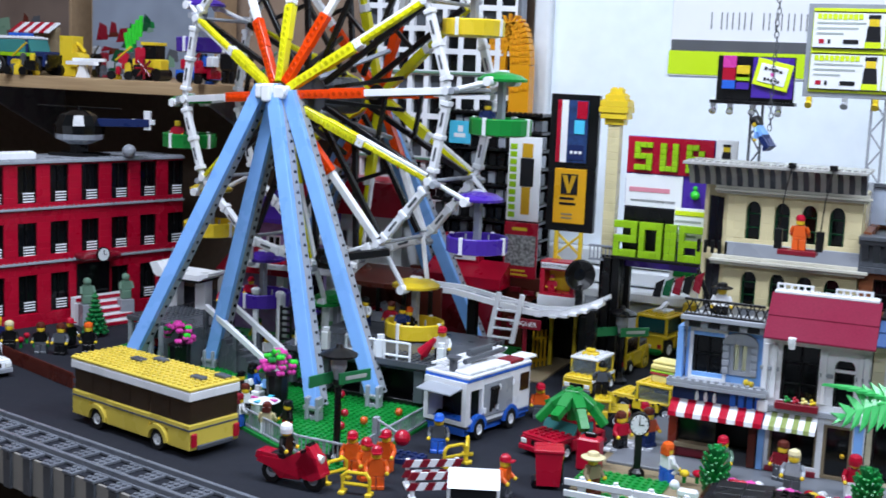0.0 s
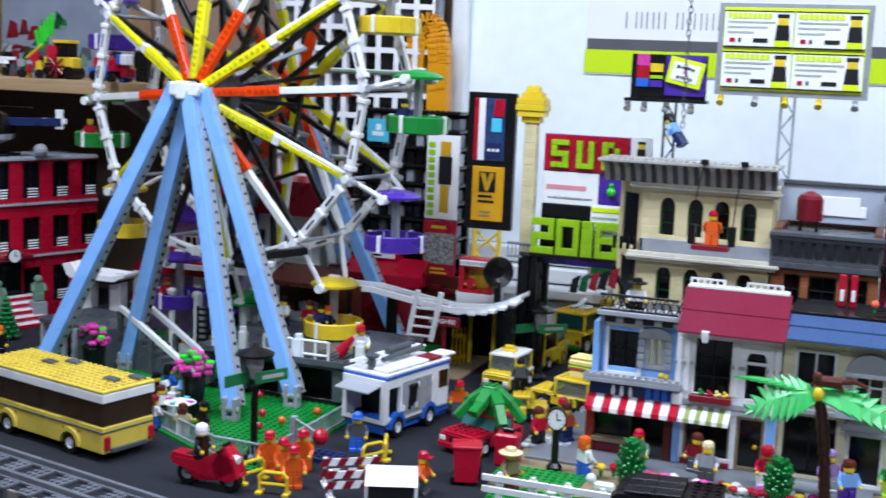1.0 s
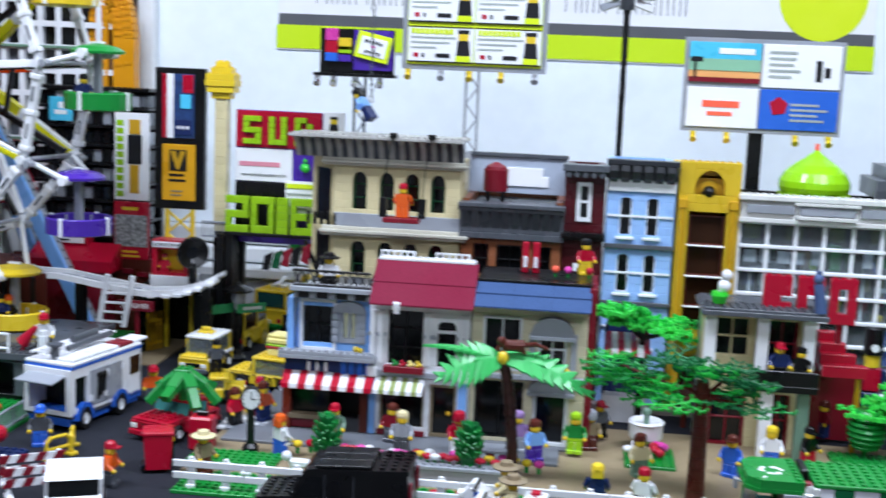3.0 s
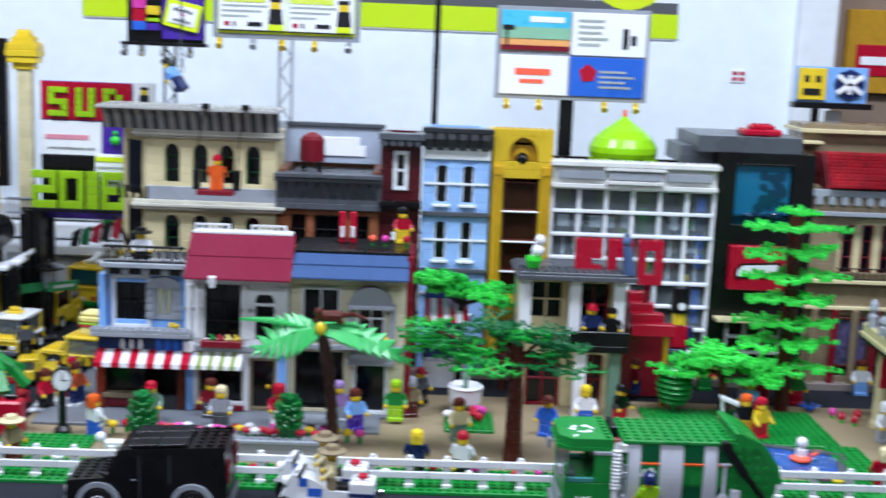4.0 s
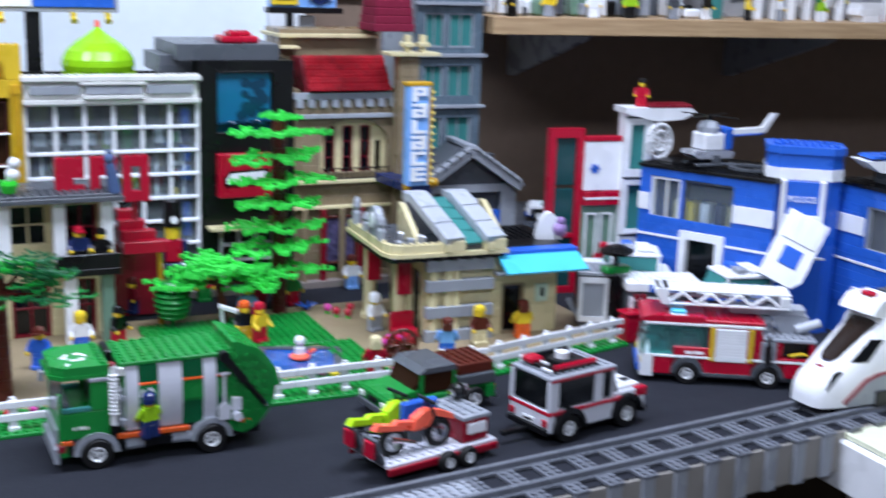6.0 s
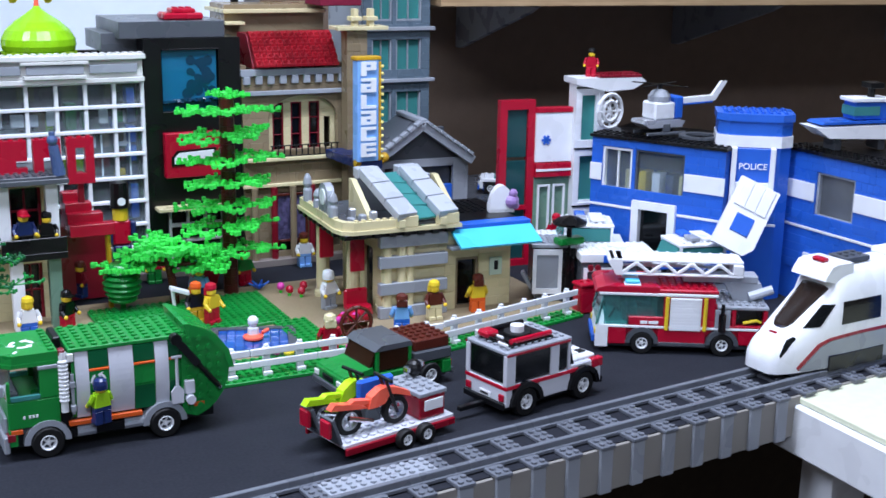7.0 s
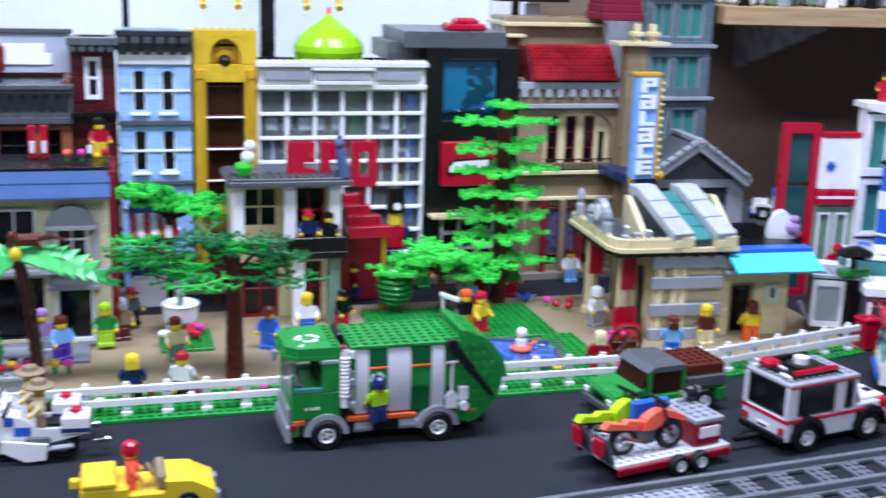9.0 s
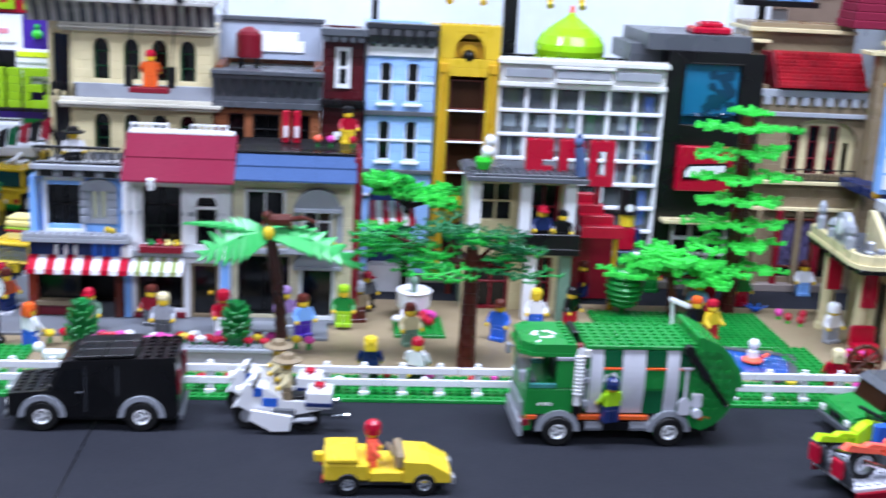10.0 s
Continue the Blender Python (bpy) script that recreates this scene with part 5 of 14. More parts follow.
bars(ss, -0.452, -0.392, 0.246, 0.259, YW - 0.003, 1, plastic("pink_print", "E090A0", 0.4), 5)
lettering("web_address", "www.brickcoaster.com", 0.0062, pose(-0.420, YW - 0.0034, 0.2385), PRINTK, ss, 0.0002)
part("black_panel", Shape().box(-0.457, -0.390, YW - 0.004, YW - 0.0002, 0.166, 0.229), BLACK, ss)
part("green_mark", Shape().ball((-0.366, YW - 0.004, 0.25), 0.006, 9).ball((-0.366, YW - 0.004, 0.259), 0.003, 7), BRGREEN, ss)
part("card", Shape().box(-0.389, -0.347, YW - 0.012, YW - 0.010, 0.190, 0.2335), PRINTW, ss)
part("card_heading", Shape().box(-0.388, -0.35, YW - 0.013, YW - 0.012, 0.224, 0.230), PRINTY, ss)
bars(ss, -0.387, -0.352, 0.195, 0.22, YW - 0.012, 4, PRINTG, 6)
part("side_card", Shape().box(-0.345, -0.317, YW, YW + 0.002, 0.288, 0.322), PRINTW, ss)


def printed_figure(parent, x, z, y, k=1.0):
    """The dark-suited mark printed on the cards, as plain shapes."""
    part("mark_body", Shape().prism([(x - 0.0062 * k, z), (x + 0.0062 * k, z), (x + 0.005 * k, z + 0.013 * k), (x - 0.005 * k, z + 0.013 * k)], y - 0.0006, y, "y"), PRINTK, parent)
    part("mark_head", Shape().box(x - 0.0042 * k, x + 0.0042 * k, y - 0.0007, y, z + 0.013 * k, z + 0.019 * k, 0.0003), YELLOW, parent)
    part("mark_hair", Shape().box(x - 0.005 * k, x + 0.005 * k, y - 0.0008, y, z + 0.019 * k, z + 0.0225 * k, 0.0003), PRINTK, parent)


printed_figure(ss, -0.331, 0.294, YW)
part("post", Shape().box(-0.457, -0.447, YW + 0.006, YW + 0.016, 0.0, 0.30).box(-0.447, -0.35, YW + 0.006, YW + 0.012, 0.16, 0.175), BLACK, ss)

yr = thing("year_sign", "lime brick-built number sign on black legs", "sign", pose(0, 1.478, 0))
DIG = {"2": ("1111", "0001", "1111", "1000", "1111"), "0": ("1111", "1001", "1001", "1001", "1111"), "1": ("11", "11", "11", "11", "11"), "6": ("1111", "1000", "1111", "1001", "1111")}
at = -0.463
for ch in "2016":
    wdt = len(DIG[ch][0])
    d = part("digit", Shape().box(at, at + wdt * 0.0075, 0.003, 0.007, 0.166, 0.168), LIME, yr)
    for r_, row in enumerate(DIG[ch]):
        for c_, on in enumerate(row):
            if on == "1":
                x, z = at + c_ * 0.0075, 0.2125 - r_ * 0.0093
                part("brick", Shape().box(x, x + 0.0076, -0.004, 0.004, z - 0.0092, z), LIME, d)
    at += wdt * 0.0075 + 0.0032
part("base", Shape().box(-0.464, -0.350, -0.006, 0.008, 0.162, 0.166), BLACK, yr)
for x in (-0.470, -0.458):
    part("leg", Shape().box(x - 0.005, x + 0.005, -0.002, 0.008, 0, 0.162), BLACK, yr)
part("dark_panel", Shape().box(-0.478, -0.452, 0.009, 0.022, 0, 0.162), BLACK, yr)
gf = panel_sign("green_board", "white-framed green board on the wall moulding", -0.43, -0.36, 0.112, 0.140, 1.66, WHITE)
part("green_face", Shape().box(-0.424, -0.366, 1.657, 1.6595, 0.117, 0.135), GREEN, gf)
part("stand", Shape().box(-0.40, -0.39, 1.666, 1.672, 0, 0.112), WHITE, gf)

# billboards
def pylon(parent, x, y, z0, z1, w=0.008, mat=DKGREY):
    part("mast", Shape().box(x - w, x - w + 0.003, y, y + 0.003, z0, z1), mat, parent)
    part("mast", Shape().box(x + w - 0.003, x + w, y, y + 0.003, z0, z1), mat, parent)
    n = max(2, int((z1 - z0) / 0.018))
    for i in range(n):
        za, zb = z0 + (z1 - z0) * i / n, z0 + (z1 - z0) * (i + 1) / n
        xa, xb = (x - w + 0.002, x + w - 0.002) if i % 2 else (x + w - 0.002, x - w + 0.002)
        part("lattice", Shape().bar((xa, y + 0.0015, za), (xb, y + 0.0015, zb), 0.002, 0.002, 0, (0, 1, 0)), mat, parent)


def lamps_under(parent, xs, z, y, mats):
    for i, x in enumerate(xs):
        part("spotlight", Shape().box(x - 0.003, x + 0.003, y - 0.010, y, z - 0.006, z).cyl((x, y - 0.012, z - 0.010), (x, y - 0.006, z - 0.005), 0.0045, 0.003, 8), mats[i % len(mats)], parent)


b0 = panel_sign("billboard", "small purple and black billboard on a lattice mast", -0.340, -0.249, 0.3725, 0.4255, 1.452, BLACK)
part("purple_panel", Shape().box(-0.298, -0.250, 1.449, 1.4518, 0.3765, 0.4245), PURPLE, b0)
for x, z, c in ((-0.333, 0.411, PINK), (-0.333, 0.396, RED), (-0.333, 0.386, BLUE), (-0.3165, 0.400, YELLOW), (-0.3165, 0.394, LIME), (-0.3165, 0.386, PURPLE)):
    part("colour_tile", Shape().box(x, x + 0.0155, 1.4475, 1.4515, z, z + 0.0145 if z > 0.395 else z + 0.011), c, b0)
cd = part("card", Shape().box(-0.021, 0.021, -0.001, 0.001, -0.016, 0.016), PRINTY, b0, "tilted yellow card with a white middle")
cd.matrix_basis = pose(-0.2735, 1.446, 0.4045, 0, 12, 0)
part("card_face", Shape().box(-0.016, 0.016, -0.002, -0.001, -0.011, 0.011), PRINTW, cd)
for k in range(5):
    part("card_word", Shape().box(-0.011 + k * 0.0045, -0.0078 + k * 0.0045, -0.0027, -0.002, 0.0035 + (k % 2) * 0.001, 0.0075 - (k % 3 == 1) * 0.001, 0.0001), PRINTK, cd)
    part("card_word", Shape().box(-0.009 + k * 0.004, -0.0062 + k * 0.004, -0.0027, -0.002, -0.0085 + (k % 2) * 0.001, -0.005, 0.0001), PRINTK, cd)
part("card_heart", Shape().prism([(-0.003, 0.001), (0.0, 0.002), (0.003, 0.001), (0.0, -0.003)], -0.0027, -0.002, "y"), PINK, cd)
part("rail", Shape().box(-0.345, -0.245, 1.440, 1.458, 0.3685, 0.3725), BLACK, b0)
lamps_under(b0, (-0.338, -0.318, -0.292, -0.262), 0.369, 1.44, (CHROME,))
pylon(b0, -0.2905, 1.456, 0.277, 0.3685)
b1 = panel_sign("billboard", "large grey-framed billboard with four yellow and white cards", -0.239, -0.0655, 0.381, 0.4885, 1.452, GREY)
part("face", Shape().box(-0.233, -0.0715, 1.4505, 1.4519, 0.387, 0.4835), PRINTY, b1)
for i in (0, 1):
    for k in (0, 1):
        x, z = -0.232 + i * 0.0805, 0.391 + k * 0.0475
        cardp = part("card", Shape().box(x, x + 0.079, 1.449, 1.4504, z, z + 0.040), PRINTW, b1)
        for q in range(9):
            part("heading_bar", Shape().box(x + 0.004 + q * 0.0057, x + 0.0087 + q * 0.0057, 1.4484, 1.449, z + 0.0325 - (q % 2) * 0.0006, z + 0.0385, 0.0003), PRINTY, cardp)
        for r_, ln in enumerate((0.054, 0.046, 0.03)):
            part("text_bar", Shape().box(x + 0.004, x + 0.004 + ln, 1.4485, 1.449, z + 0.027 - r_ * 0.006, z + 0.0292 - r_ * 0.006, 0.0001), PRINTG, cardp)
        part("red_tag", Shape().box(x + 0.007, x + 0.013, 1.4484, 1.449, z + 0.0045, z + 0.0095, 0.0002), RED, cardp)
        part("black_tag", Shape().box(x + 0.034, x + 0.051, 1.4484, 1.449, z + 0.0045, z + 0.0095, 0.0002).box(x + 0.017, x + 0.020, 1.4484, 1.449, z + 0.0045, z + 0.0095, 0.0002), PRINTK, cardp)
        printed_figure(cardp, x + 0.067, z + 0.0075, 1.449, 1.35)
        part("mark_stand", Shape().box(x + 0.058, x + 0.076, 1.4485, 1.449, z + 0.0003, z + 0.0072, 0.0002), PRINTY, cardp)
        part("line", Shape().box(x, x + 0.079, 1.4484, 1.4499, z - 0.0014, z - 0.0002, 0.0001).box(x, x + 0.079, 1.4484, 1.4499, z + 0.0402, z + 0.0414, 0.0001), PRINTK, cardp)
lamps_under(b1, (-0.230, -0.190, -0.156, -0.118, -0.078), 0.381, 1.452, (YELLOW, SILVER, YELLOW))
pylon(b1, -0.153, 1.456, 0.2845, 0.381, 0.009, GREY)
part("pylon_foot", Shape().box(-0.166, -0.150, 1.453, 1.468, 0.0, 0.2845), GREY, b1)
b2 = panel_sign("billboard", "grey-framed billboard with sunset, white and blue cards", 0.100, 0.2885, 0.3205, 0.433, YW, GREY)
for x0, x1, z0, z1, c in ((0.105, 0.190, 0.380, 0.428, plastic("sunset_print", "E8A868", 0.4)), (0.192, 0.284, 0.376, 0.428, PRINTW), (0.105, 0.190, 0.326, 0.374, PRINTW), (0.192, 0.284, 0.326, 0.374, BLUE)):
    part("card", Shape().box(x0, x1, YW - 0.002, YW - 0.0002, z0, z1), c, b2)
part("sky_band", Shape().box(0.105, 0.190, YW - 0.0028, YW - 0.002, 0.408, 0.428), SKY, b2)
part("sky_band", Shape().box(0.105, 0.190, YW - 0.0028, YW - 0.002, 0.394, 0.408), plastic("teal_print", "8CC0A0", 0.4), b2)
part("shore", Shape().box(0.105, 0.190, YW - 0.0028, YW - 0.002, 0.380, 0.386), DKRED, b2)
part("palm_print", Shape().box(0.111, 0.114, YW - 0.0034, YW - 0.0028, 0.384, 0.404).box(0.107, 0.121, YW - 0.0034, YW - 0.0028, 0.404, 0.410), PRINTK, b2)
part("white_word", Shape().box(0.14, 0.182, YW - 0.0034, YW - 0.0028, 0.414, 0.421), PRINTW, b2)
part("pink_word", Shape().box(0.124, 0.168, YW - 0.0026, YW - 0.002, 0.350, 0.358).box(0.13, 0.16, YW - 0.0026, YW - 0.002, 0.340, 0.345), CORAL, b2)
part("red_splash", Shape().prism([(0.203, 0.358), (0.214, 0.366), (0.225, 0.358), (0.222, 0.346), (0.208, 0.344)], YW - 0.0028, YW - 0.002, "y"), RED, b2)
bars(b2, 0.228, 0.272, 0.335, 0.36, YW - 0.002, 4, PRINTG, 8)
bars(b2, 0.200, 0.238, 0.386, 0.422, YW - 0.002, 5, PRINTG, 9)
part("dark_mark", Shape().box(0.255, 0.262, YW - 0.0026, YW - 0.002, 0.385, 0.410).box(0.265, 0.272, YW - 0.0026, YW - 0.002, 0.390, 0.402), PRINTK, b2)
lamps_under(b2, (0.115, 0.155, 0.236, 0.275), 0.3205, YW, (YELLOW,))
part("pole", Shape().box(0.183, 0.200, YW + 0.006, YW + 0.018, 0, 0.38), BLACK, b2)
lp = thing("street_light_mast", "tall black mast with a cluster of grey floodlights", "floodlight", pose(0.027, YW, 0))
part("pole", Shape().box(-0.0036, 0.0036, -0.003, 0.006, 0, 0.475), BLACK, lp)
for i, a in enumerate((160, 182, 204, 20, -2, -24)):
    fl_ = part("floodlight", Shape().box(0.010, 0.034, -0.016, -0.004, -0.0045, 0.0045, 0.001), (GREY, RIMW)[i % 2], lp)
    fl_.matrix_basis = pose(0, -0.004 * (i % 3), 0.474 + 0.003 * (i % 3), 0, a, 0)
part("hub", Shape().cyl((0, 0, 0.462), (0, 0, 0.480), 0.009, n=10), DKGREY, lp)
b3 = panel_sign("billboard", "small billboard with yellow head and blue cross panels", 0.474, 0.563, 0.330, 0.374, YW, MBLUE)
part("yellow_panel", Shape().box(0.476, 0.511, YW - 0.004, YW - 0.0002, 0.333, 0.372), YELLOW, b3)
part("dark_mark", Shape().box(0.483, 0.489, YW - 0.005, YW - 0.004, 0.355, 0.363).box(0.497, 0.503, YW - 0.005, YW - 0.004, 0.355, 0.363).box(0.482, 0.504, YW - 0.005, YW - 0.004, 0.339, 0.347), PRINTK, b3)
part("dark_disc", Shape().cyl((0.540, YW - 0.003, 0.353), (0.540, YW - 0.0002, 0.353), 0.019, n=8), DKBLUE, b3)
for a in (35, -35, 90):
    part("cross_bar", Shape().box(-0.019, 0.019, -0.006, -0.003, -0.003, 0.003) if a != 90 else Shape().box(-0.012, 0.012, -0.0058, -0.0032, -0.0025, 0.0025), WHITE, b3).matrix_basis = pose(0.540, YW, 0.353, 0, a, 0)
part("rail", Shape().box(0.470, 0.568, YW - 0.012, YW + 0.008, 0.323, 0.330), BLACK, b3)
part("pole", Shape().box(0.499, 0.508, YW + 0.006, YW + 0.012, 0.0, 0.323), BLACK, b3)
part("lattice", Shape().box(0.514, 0.534, YW, YW + 0.004, 0.296, 0.320).box(0.518, 0.530, YW - 0.001, YW, 0.286, 0.296), GREY, b3)
st2 = solo("wall_sticker", Shape().box(0.455, 0.4775, 1.750, 1.7518, 0.344, 0.362, 0.0002).box(0.4575, 0.465, 1.7494, 1.75, 0.3465, 0.3515, 0.0002, 1).box(0.4675, 0.475, 1.7494, 1.75, 0.3465, 0.3515, 0.0002, 1).box(0.4575, 0.465, 1.7494, 1.75, 0.3545, 0.3595, 0.0002, 1).box(0.4675, 0.475, 1.7494, 1.75, 0.3545, 0.3595, 0.0002, 1), [PRINTW, RED], "small white sticker with red squares on the board", "sticker")

# banner on the wall
bn = thing("wall_banner", "long white banner with a lime and grey stripe", "banner")
part("paper", Shape().box(-0.472, 0.372, 1.7495, 1.7515, 0.40, 0.60, 0.0003), PRINTW, bn)
part("lime_stripe", Shape().box(-0.474, 0.374, 1.7485, 1.7495, 0.402, 0.436, 0.0002), plastic("lime_print", "C8E81C", 0.4, 0.03), bn)
part("grey_stripe", Shape().box(-0.471, 0.372, 1.7487, 1.7495, 0.436, 0.452, 0.0002), plastic("charcoal_print", "5A5C60", 0.4, 0.05), bn)
for xa in (-0.415, -0.055):
    for i in range(10):
        x = xa + i * 0.0172 + (i > 0) * 0.005
        w_ = 0.018 if i == 0 else (0.003 if i == 3 else 0.0115)
        part("writing_bar", Shape().box(x, x + 0.0013, 1.7485, 1.7495, 0.468, 0.492, 0.0001), PRINTS, bn)
        if w_ > 0.01:
            part("writing_bar", Shape().box(x + w_ - 0.0035, x + w_ - 0.0022, 1.7485, 1.7495, 0.468, 0.492, 0.0001), PRINTS, bn)
part("yellow_spot", Shape().cyl((0.30, 1.7485, 0.50), (0.30, 1.7495, 0.50), 0.06, n=28), PRINTY, bn)

# chain with a hanging figure
ch = thing("hanging_chain", "dark steel chain hanging from above", "chain", pose(-0.262, 1.38, 0))
for k in range(26):
    z = 0.345 + k * 0.0065
    ring = Shape().loop([(0.0022 * math.cos(math.pi * i / 5), 0, 0.0042 * math.sin(math.pi * i / 5)) for i in range(10)], 0.0006)
    o = part("link", ring, DKGREY, ch)
    o.matrix_basis = pose(0.0008 * math.sin(k), 0, z, 0, 0, 90 * (k % 2))
part("top_anchor", Shape().box(-0.004, 0.004, -0.004, 0.004, 0.512, 0.518), DKGREY, ch)
figure("blue-shirted figure hanging from the chain by the back", -0.258, 1.374, 0.322, 250, MBLUE, DKBLUE, FLESH, BLACK, "hair", 1.0, None, 38)

# ---- fairground: the big wheel ----
WX, WZ = -0.815, 0.356
YF, YR = 1.302, 1.405
WC, WS = math.cos(radians(9.0)), math.sin(radians(9.0))
fw = thing("ferris_wheel", "white-rimmed ferris wheel on light blue legs, yellow and orange spokes", "ferris wheel")


def rim_pt(a, r, y):
    """A point of the wheel, whose plane is turned a little towards the shops."""
    u, n = r * math.cos(a), y - 1.3535
    return (WX + u * WC + n * WS, 1.3535 - u * WS + n * WC, WZ + r * math.sin(a))


def spin(a):
    return 2 * math.pi * a / 12 + radians(4.0)


NSEG, RIM = 12, 0.212
half = Shape().box(-0.0385, -0.0015, -0.004, 0.004, -0.0052, 0.0052, 0.0012).mesh("beam", WHITE)
half2 = Shape().box(0.0015, 0.0385, -0.0046, 0.0034, -0.0052, 0.0052, 0.0012).mesh("beam", WHITE)
slot = Shape().box(-0.0085, 0.0085, -0.0052, 0.0052, -0.0015, 0.0015).mesh("slot", DKGREY)
knuckle = Shape().cyl((0, -0.006, 0), (0, 0.006, 0), 0.0052, n=10).box(-0.011, 0.011, -0.003, 0.003, -0.003, 0.003).mesh("knuckle", WHITE)
lug = Shape().box(-0.0035, 0.0035, -0.0058, 0.0058, 0.004, 0.0105, 0.001).cyl((0, -0.0062, 0.009), (0, 0.0062, 0.009), 0.0042, n=9).mesh("lug", GREY)
clip = Shape().box(-0.003, 0.003, -0.0056, 0.0056, -0.0064, 0.0064, 0.0008).mesh("clip", WHITE)
for yy in (YF, YR):
    for i in range(NSEG):
        a = spin(i + 0.5)
        m = Matrix.Translation(rim_pt(a, RIM * 0.976, yy)) @ pose(0, 0, 0, 0, 0, -9.0) @ pose(0, 0, 0, 0, 90 - math.degrees(a), 0)
        for k, ms in ((-1, half), (1, half2)):
            o = part("rim_beam", ms, None, fw)
            o.matrix_basis = m
            part("slot", slot, None, o).location = (k * 0.021, 0, 0)
        o = part("rim_clip", clip, None, fw)
        o.matrix_basis = m
        for k in (-0.0405, 0.0405):
            o = part("rim_clip", clip, None, fw)
            o.matrix_basis = m @ pose(k, 0, 0)
        a = spin(i)
        o = part("knuckle", knuckle, None, fw)
        o.matrix_basis = Matrix.Translation(rim_pt(a, RIM, yy)) @ pose(0, 0, 0, 0, 0, -9.0) @ pose(0, 0, 0, 0, 90 - math.degrees(a), 0)
        part("lug", lug, None, o)
for side, (yh, yy, sg) in enumerate(((1.252, YF, 1), (1.456, YR, -1))):
    for i in range(12):
        a = spin(i)
        amber = i % 2 == 0
        p0, p1, p2 = rim_pt(a, 0.016, yh), rim_pt(a, 0.110, yh + (yy - yh) * 0.5), rim_pt(a, 0.206, yy)
        upv = (WS, WC, 0)
        n_ = Vector(upv) * sg
        pm = Vector(p0).lerp(Vector(p1), 0.55)
        sp_ = Shape().bar(p0, pm, 0.0105, 0.010, 0, upv).bar(pm, p1, 0.0125, 0.010, 0, upv)
        o = part("spoke", sp_, TORANGE if amber else TYEL, fw)
        nub = Shape()
        for k in range(12):
            c = Vector(p0).lerp(Vector(p1), (k + 0.5) / 12)
            nub.cyl(c - n_ * 0.0045, c - n_ * 0.0068, 0.0024, n=7)
        part("studs", nub, TORANGE if amber else TYEL, o)
        if amber:
            part("spoke_end", Shape().bar(p1, p2, 0.0085, 0.008, 0, upv), WHITE, fw)
        else:
            o = part("spoke_end", Shape().bar(p1, p2, 0.0062, 0.008, 0, upv), TYEL, fw)
            nub = Shape()
            for k in range(10):
                c = Vector(p1).lerp(Vector(p2), (k + 0.8) / 11)
                nub.cyl(c - n_ * 0.0035, c - n_ * 0.0055, 0.002, n=6)
            part("studs", nub, TYEL, o)
            part("white_clip", Shape().bar(Vector(p1).lerp(Vector(p2), 0.02), Vector(p1).lerp(Vector(p2), 0.12), 0.011, 0.011, 0, upv), WHITE, fw)
            side_ = Vector((-math.sin(a) * WC, math.sin(a) * WS, math.cos(a))) * 0.005
            part("white_strip", Shape().bar(Vector(p1) + side_, Vector(p2) + side_, 0.0036, 0.006, 0, upv), WHITE, fw)
        q0, q1 = Vector(rim_pt(a, 0.03, (yh + yy) / 2 + 0.03 * sg)), Vector(rim_pt(a, 0.205, yy + 0.010 * sg))
        part("black_spoke", Shape().bar(q0, q1, 0.007, 0.006, 0, upv), BLACK, fw)
        if i % 2:
            part("web", Shape().bar(rim_pt(a, 0.115, yy + 0.012 * sg), rim_pt(spin(i + 1), 0.115, yy + 0.012 * sg), 0.005, 0.005, 0, upv), BLACK, fw)
    part("hub", Shape().cyl(rim_pt(0, 0, yh - 0.006), rim_pt(0, 0, yh + 0.006), 0.015, n=16), BLACK, fw)
part("axle", Shape().cyl(rim_pt(0, 0, 1.237), rim_pt(0, 0, 1.475), 0.006, n=12), DKGREY, fw)
part("drum", Shape().cyl(rim_pt(0, 0, YF + 0.01), rim_pt(0, 0, YR - 0.01), 0.024, n=14), DKGREY, fw)
for i in range(12):
    a = spin(i + 0.5)
    part("cross_brace", Shape().bar(rim_pt(a, 0.03, YF), rim_pt(a, 0.08, YR), 0.005, 0.005, 0, (0, 1, 0)), (BLACK, GREY, BLACK)[i % 3], fw)
    part("cross_bar", Shape().cyl(rim_pt(spin(i), RIM, YF), rim_pt(spin(i), RIM, YR), 0.0025, n=7), GREY, fw)

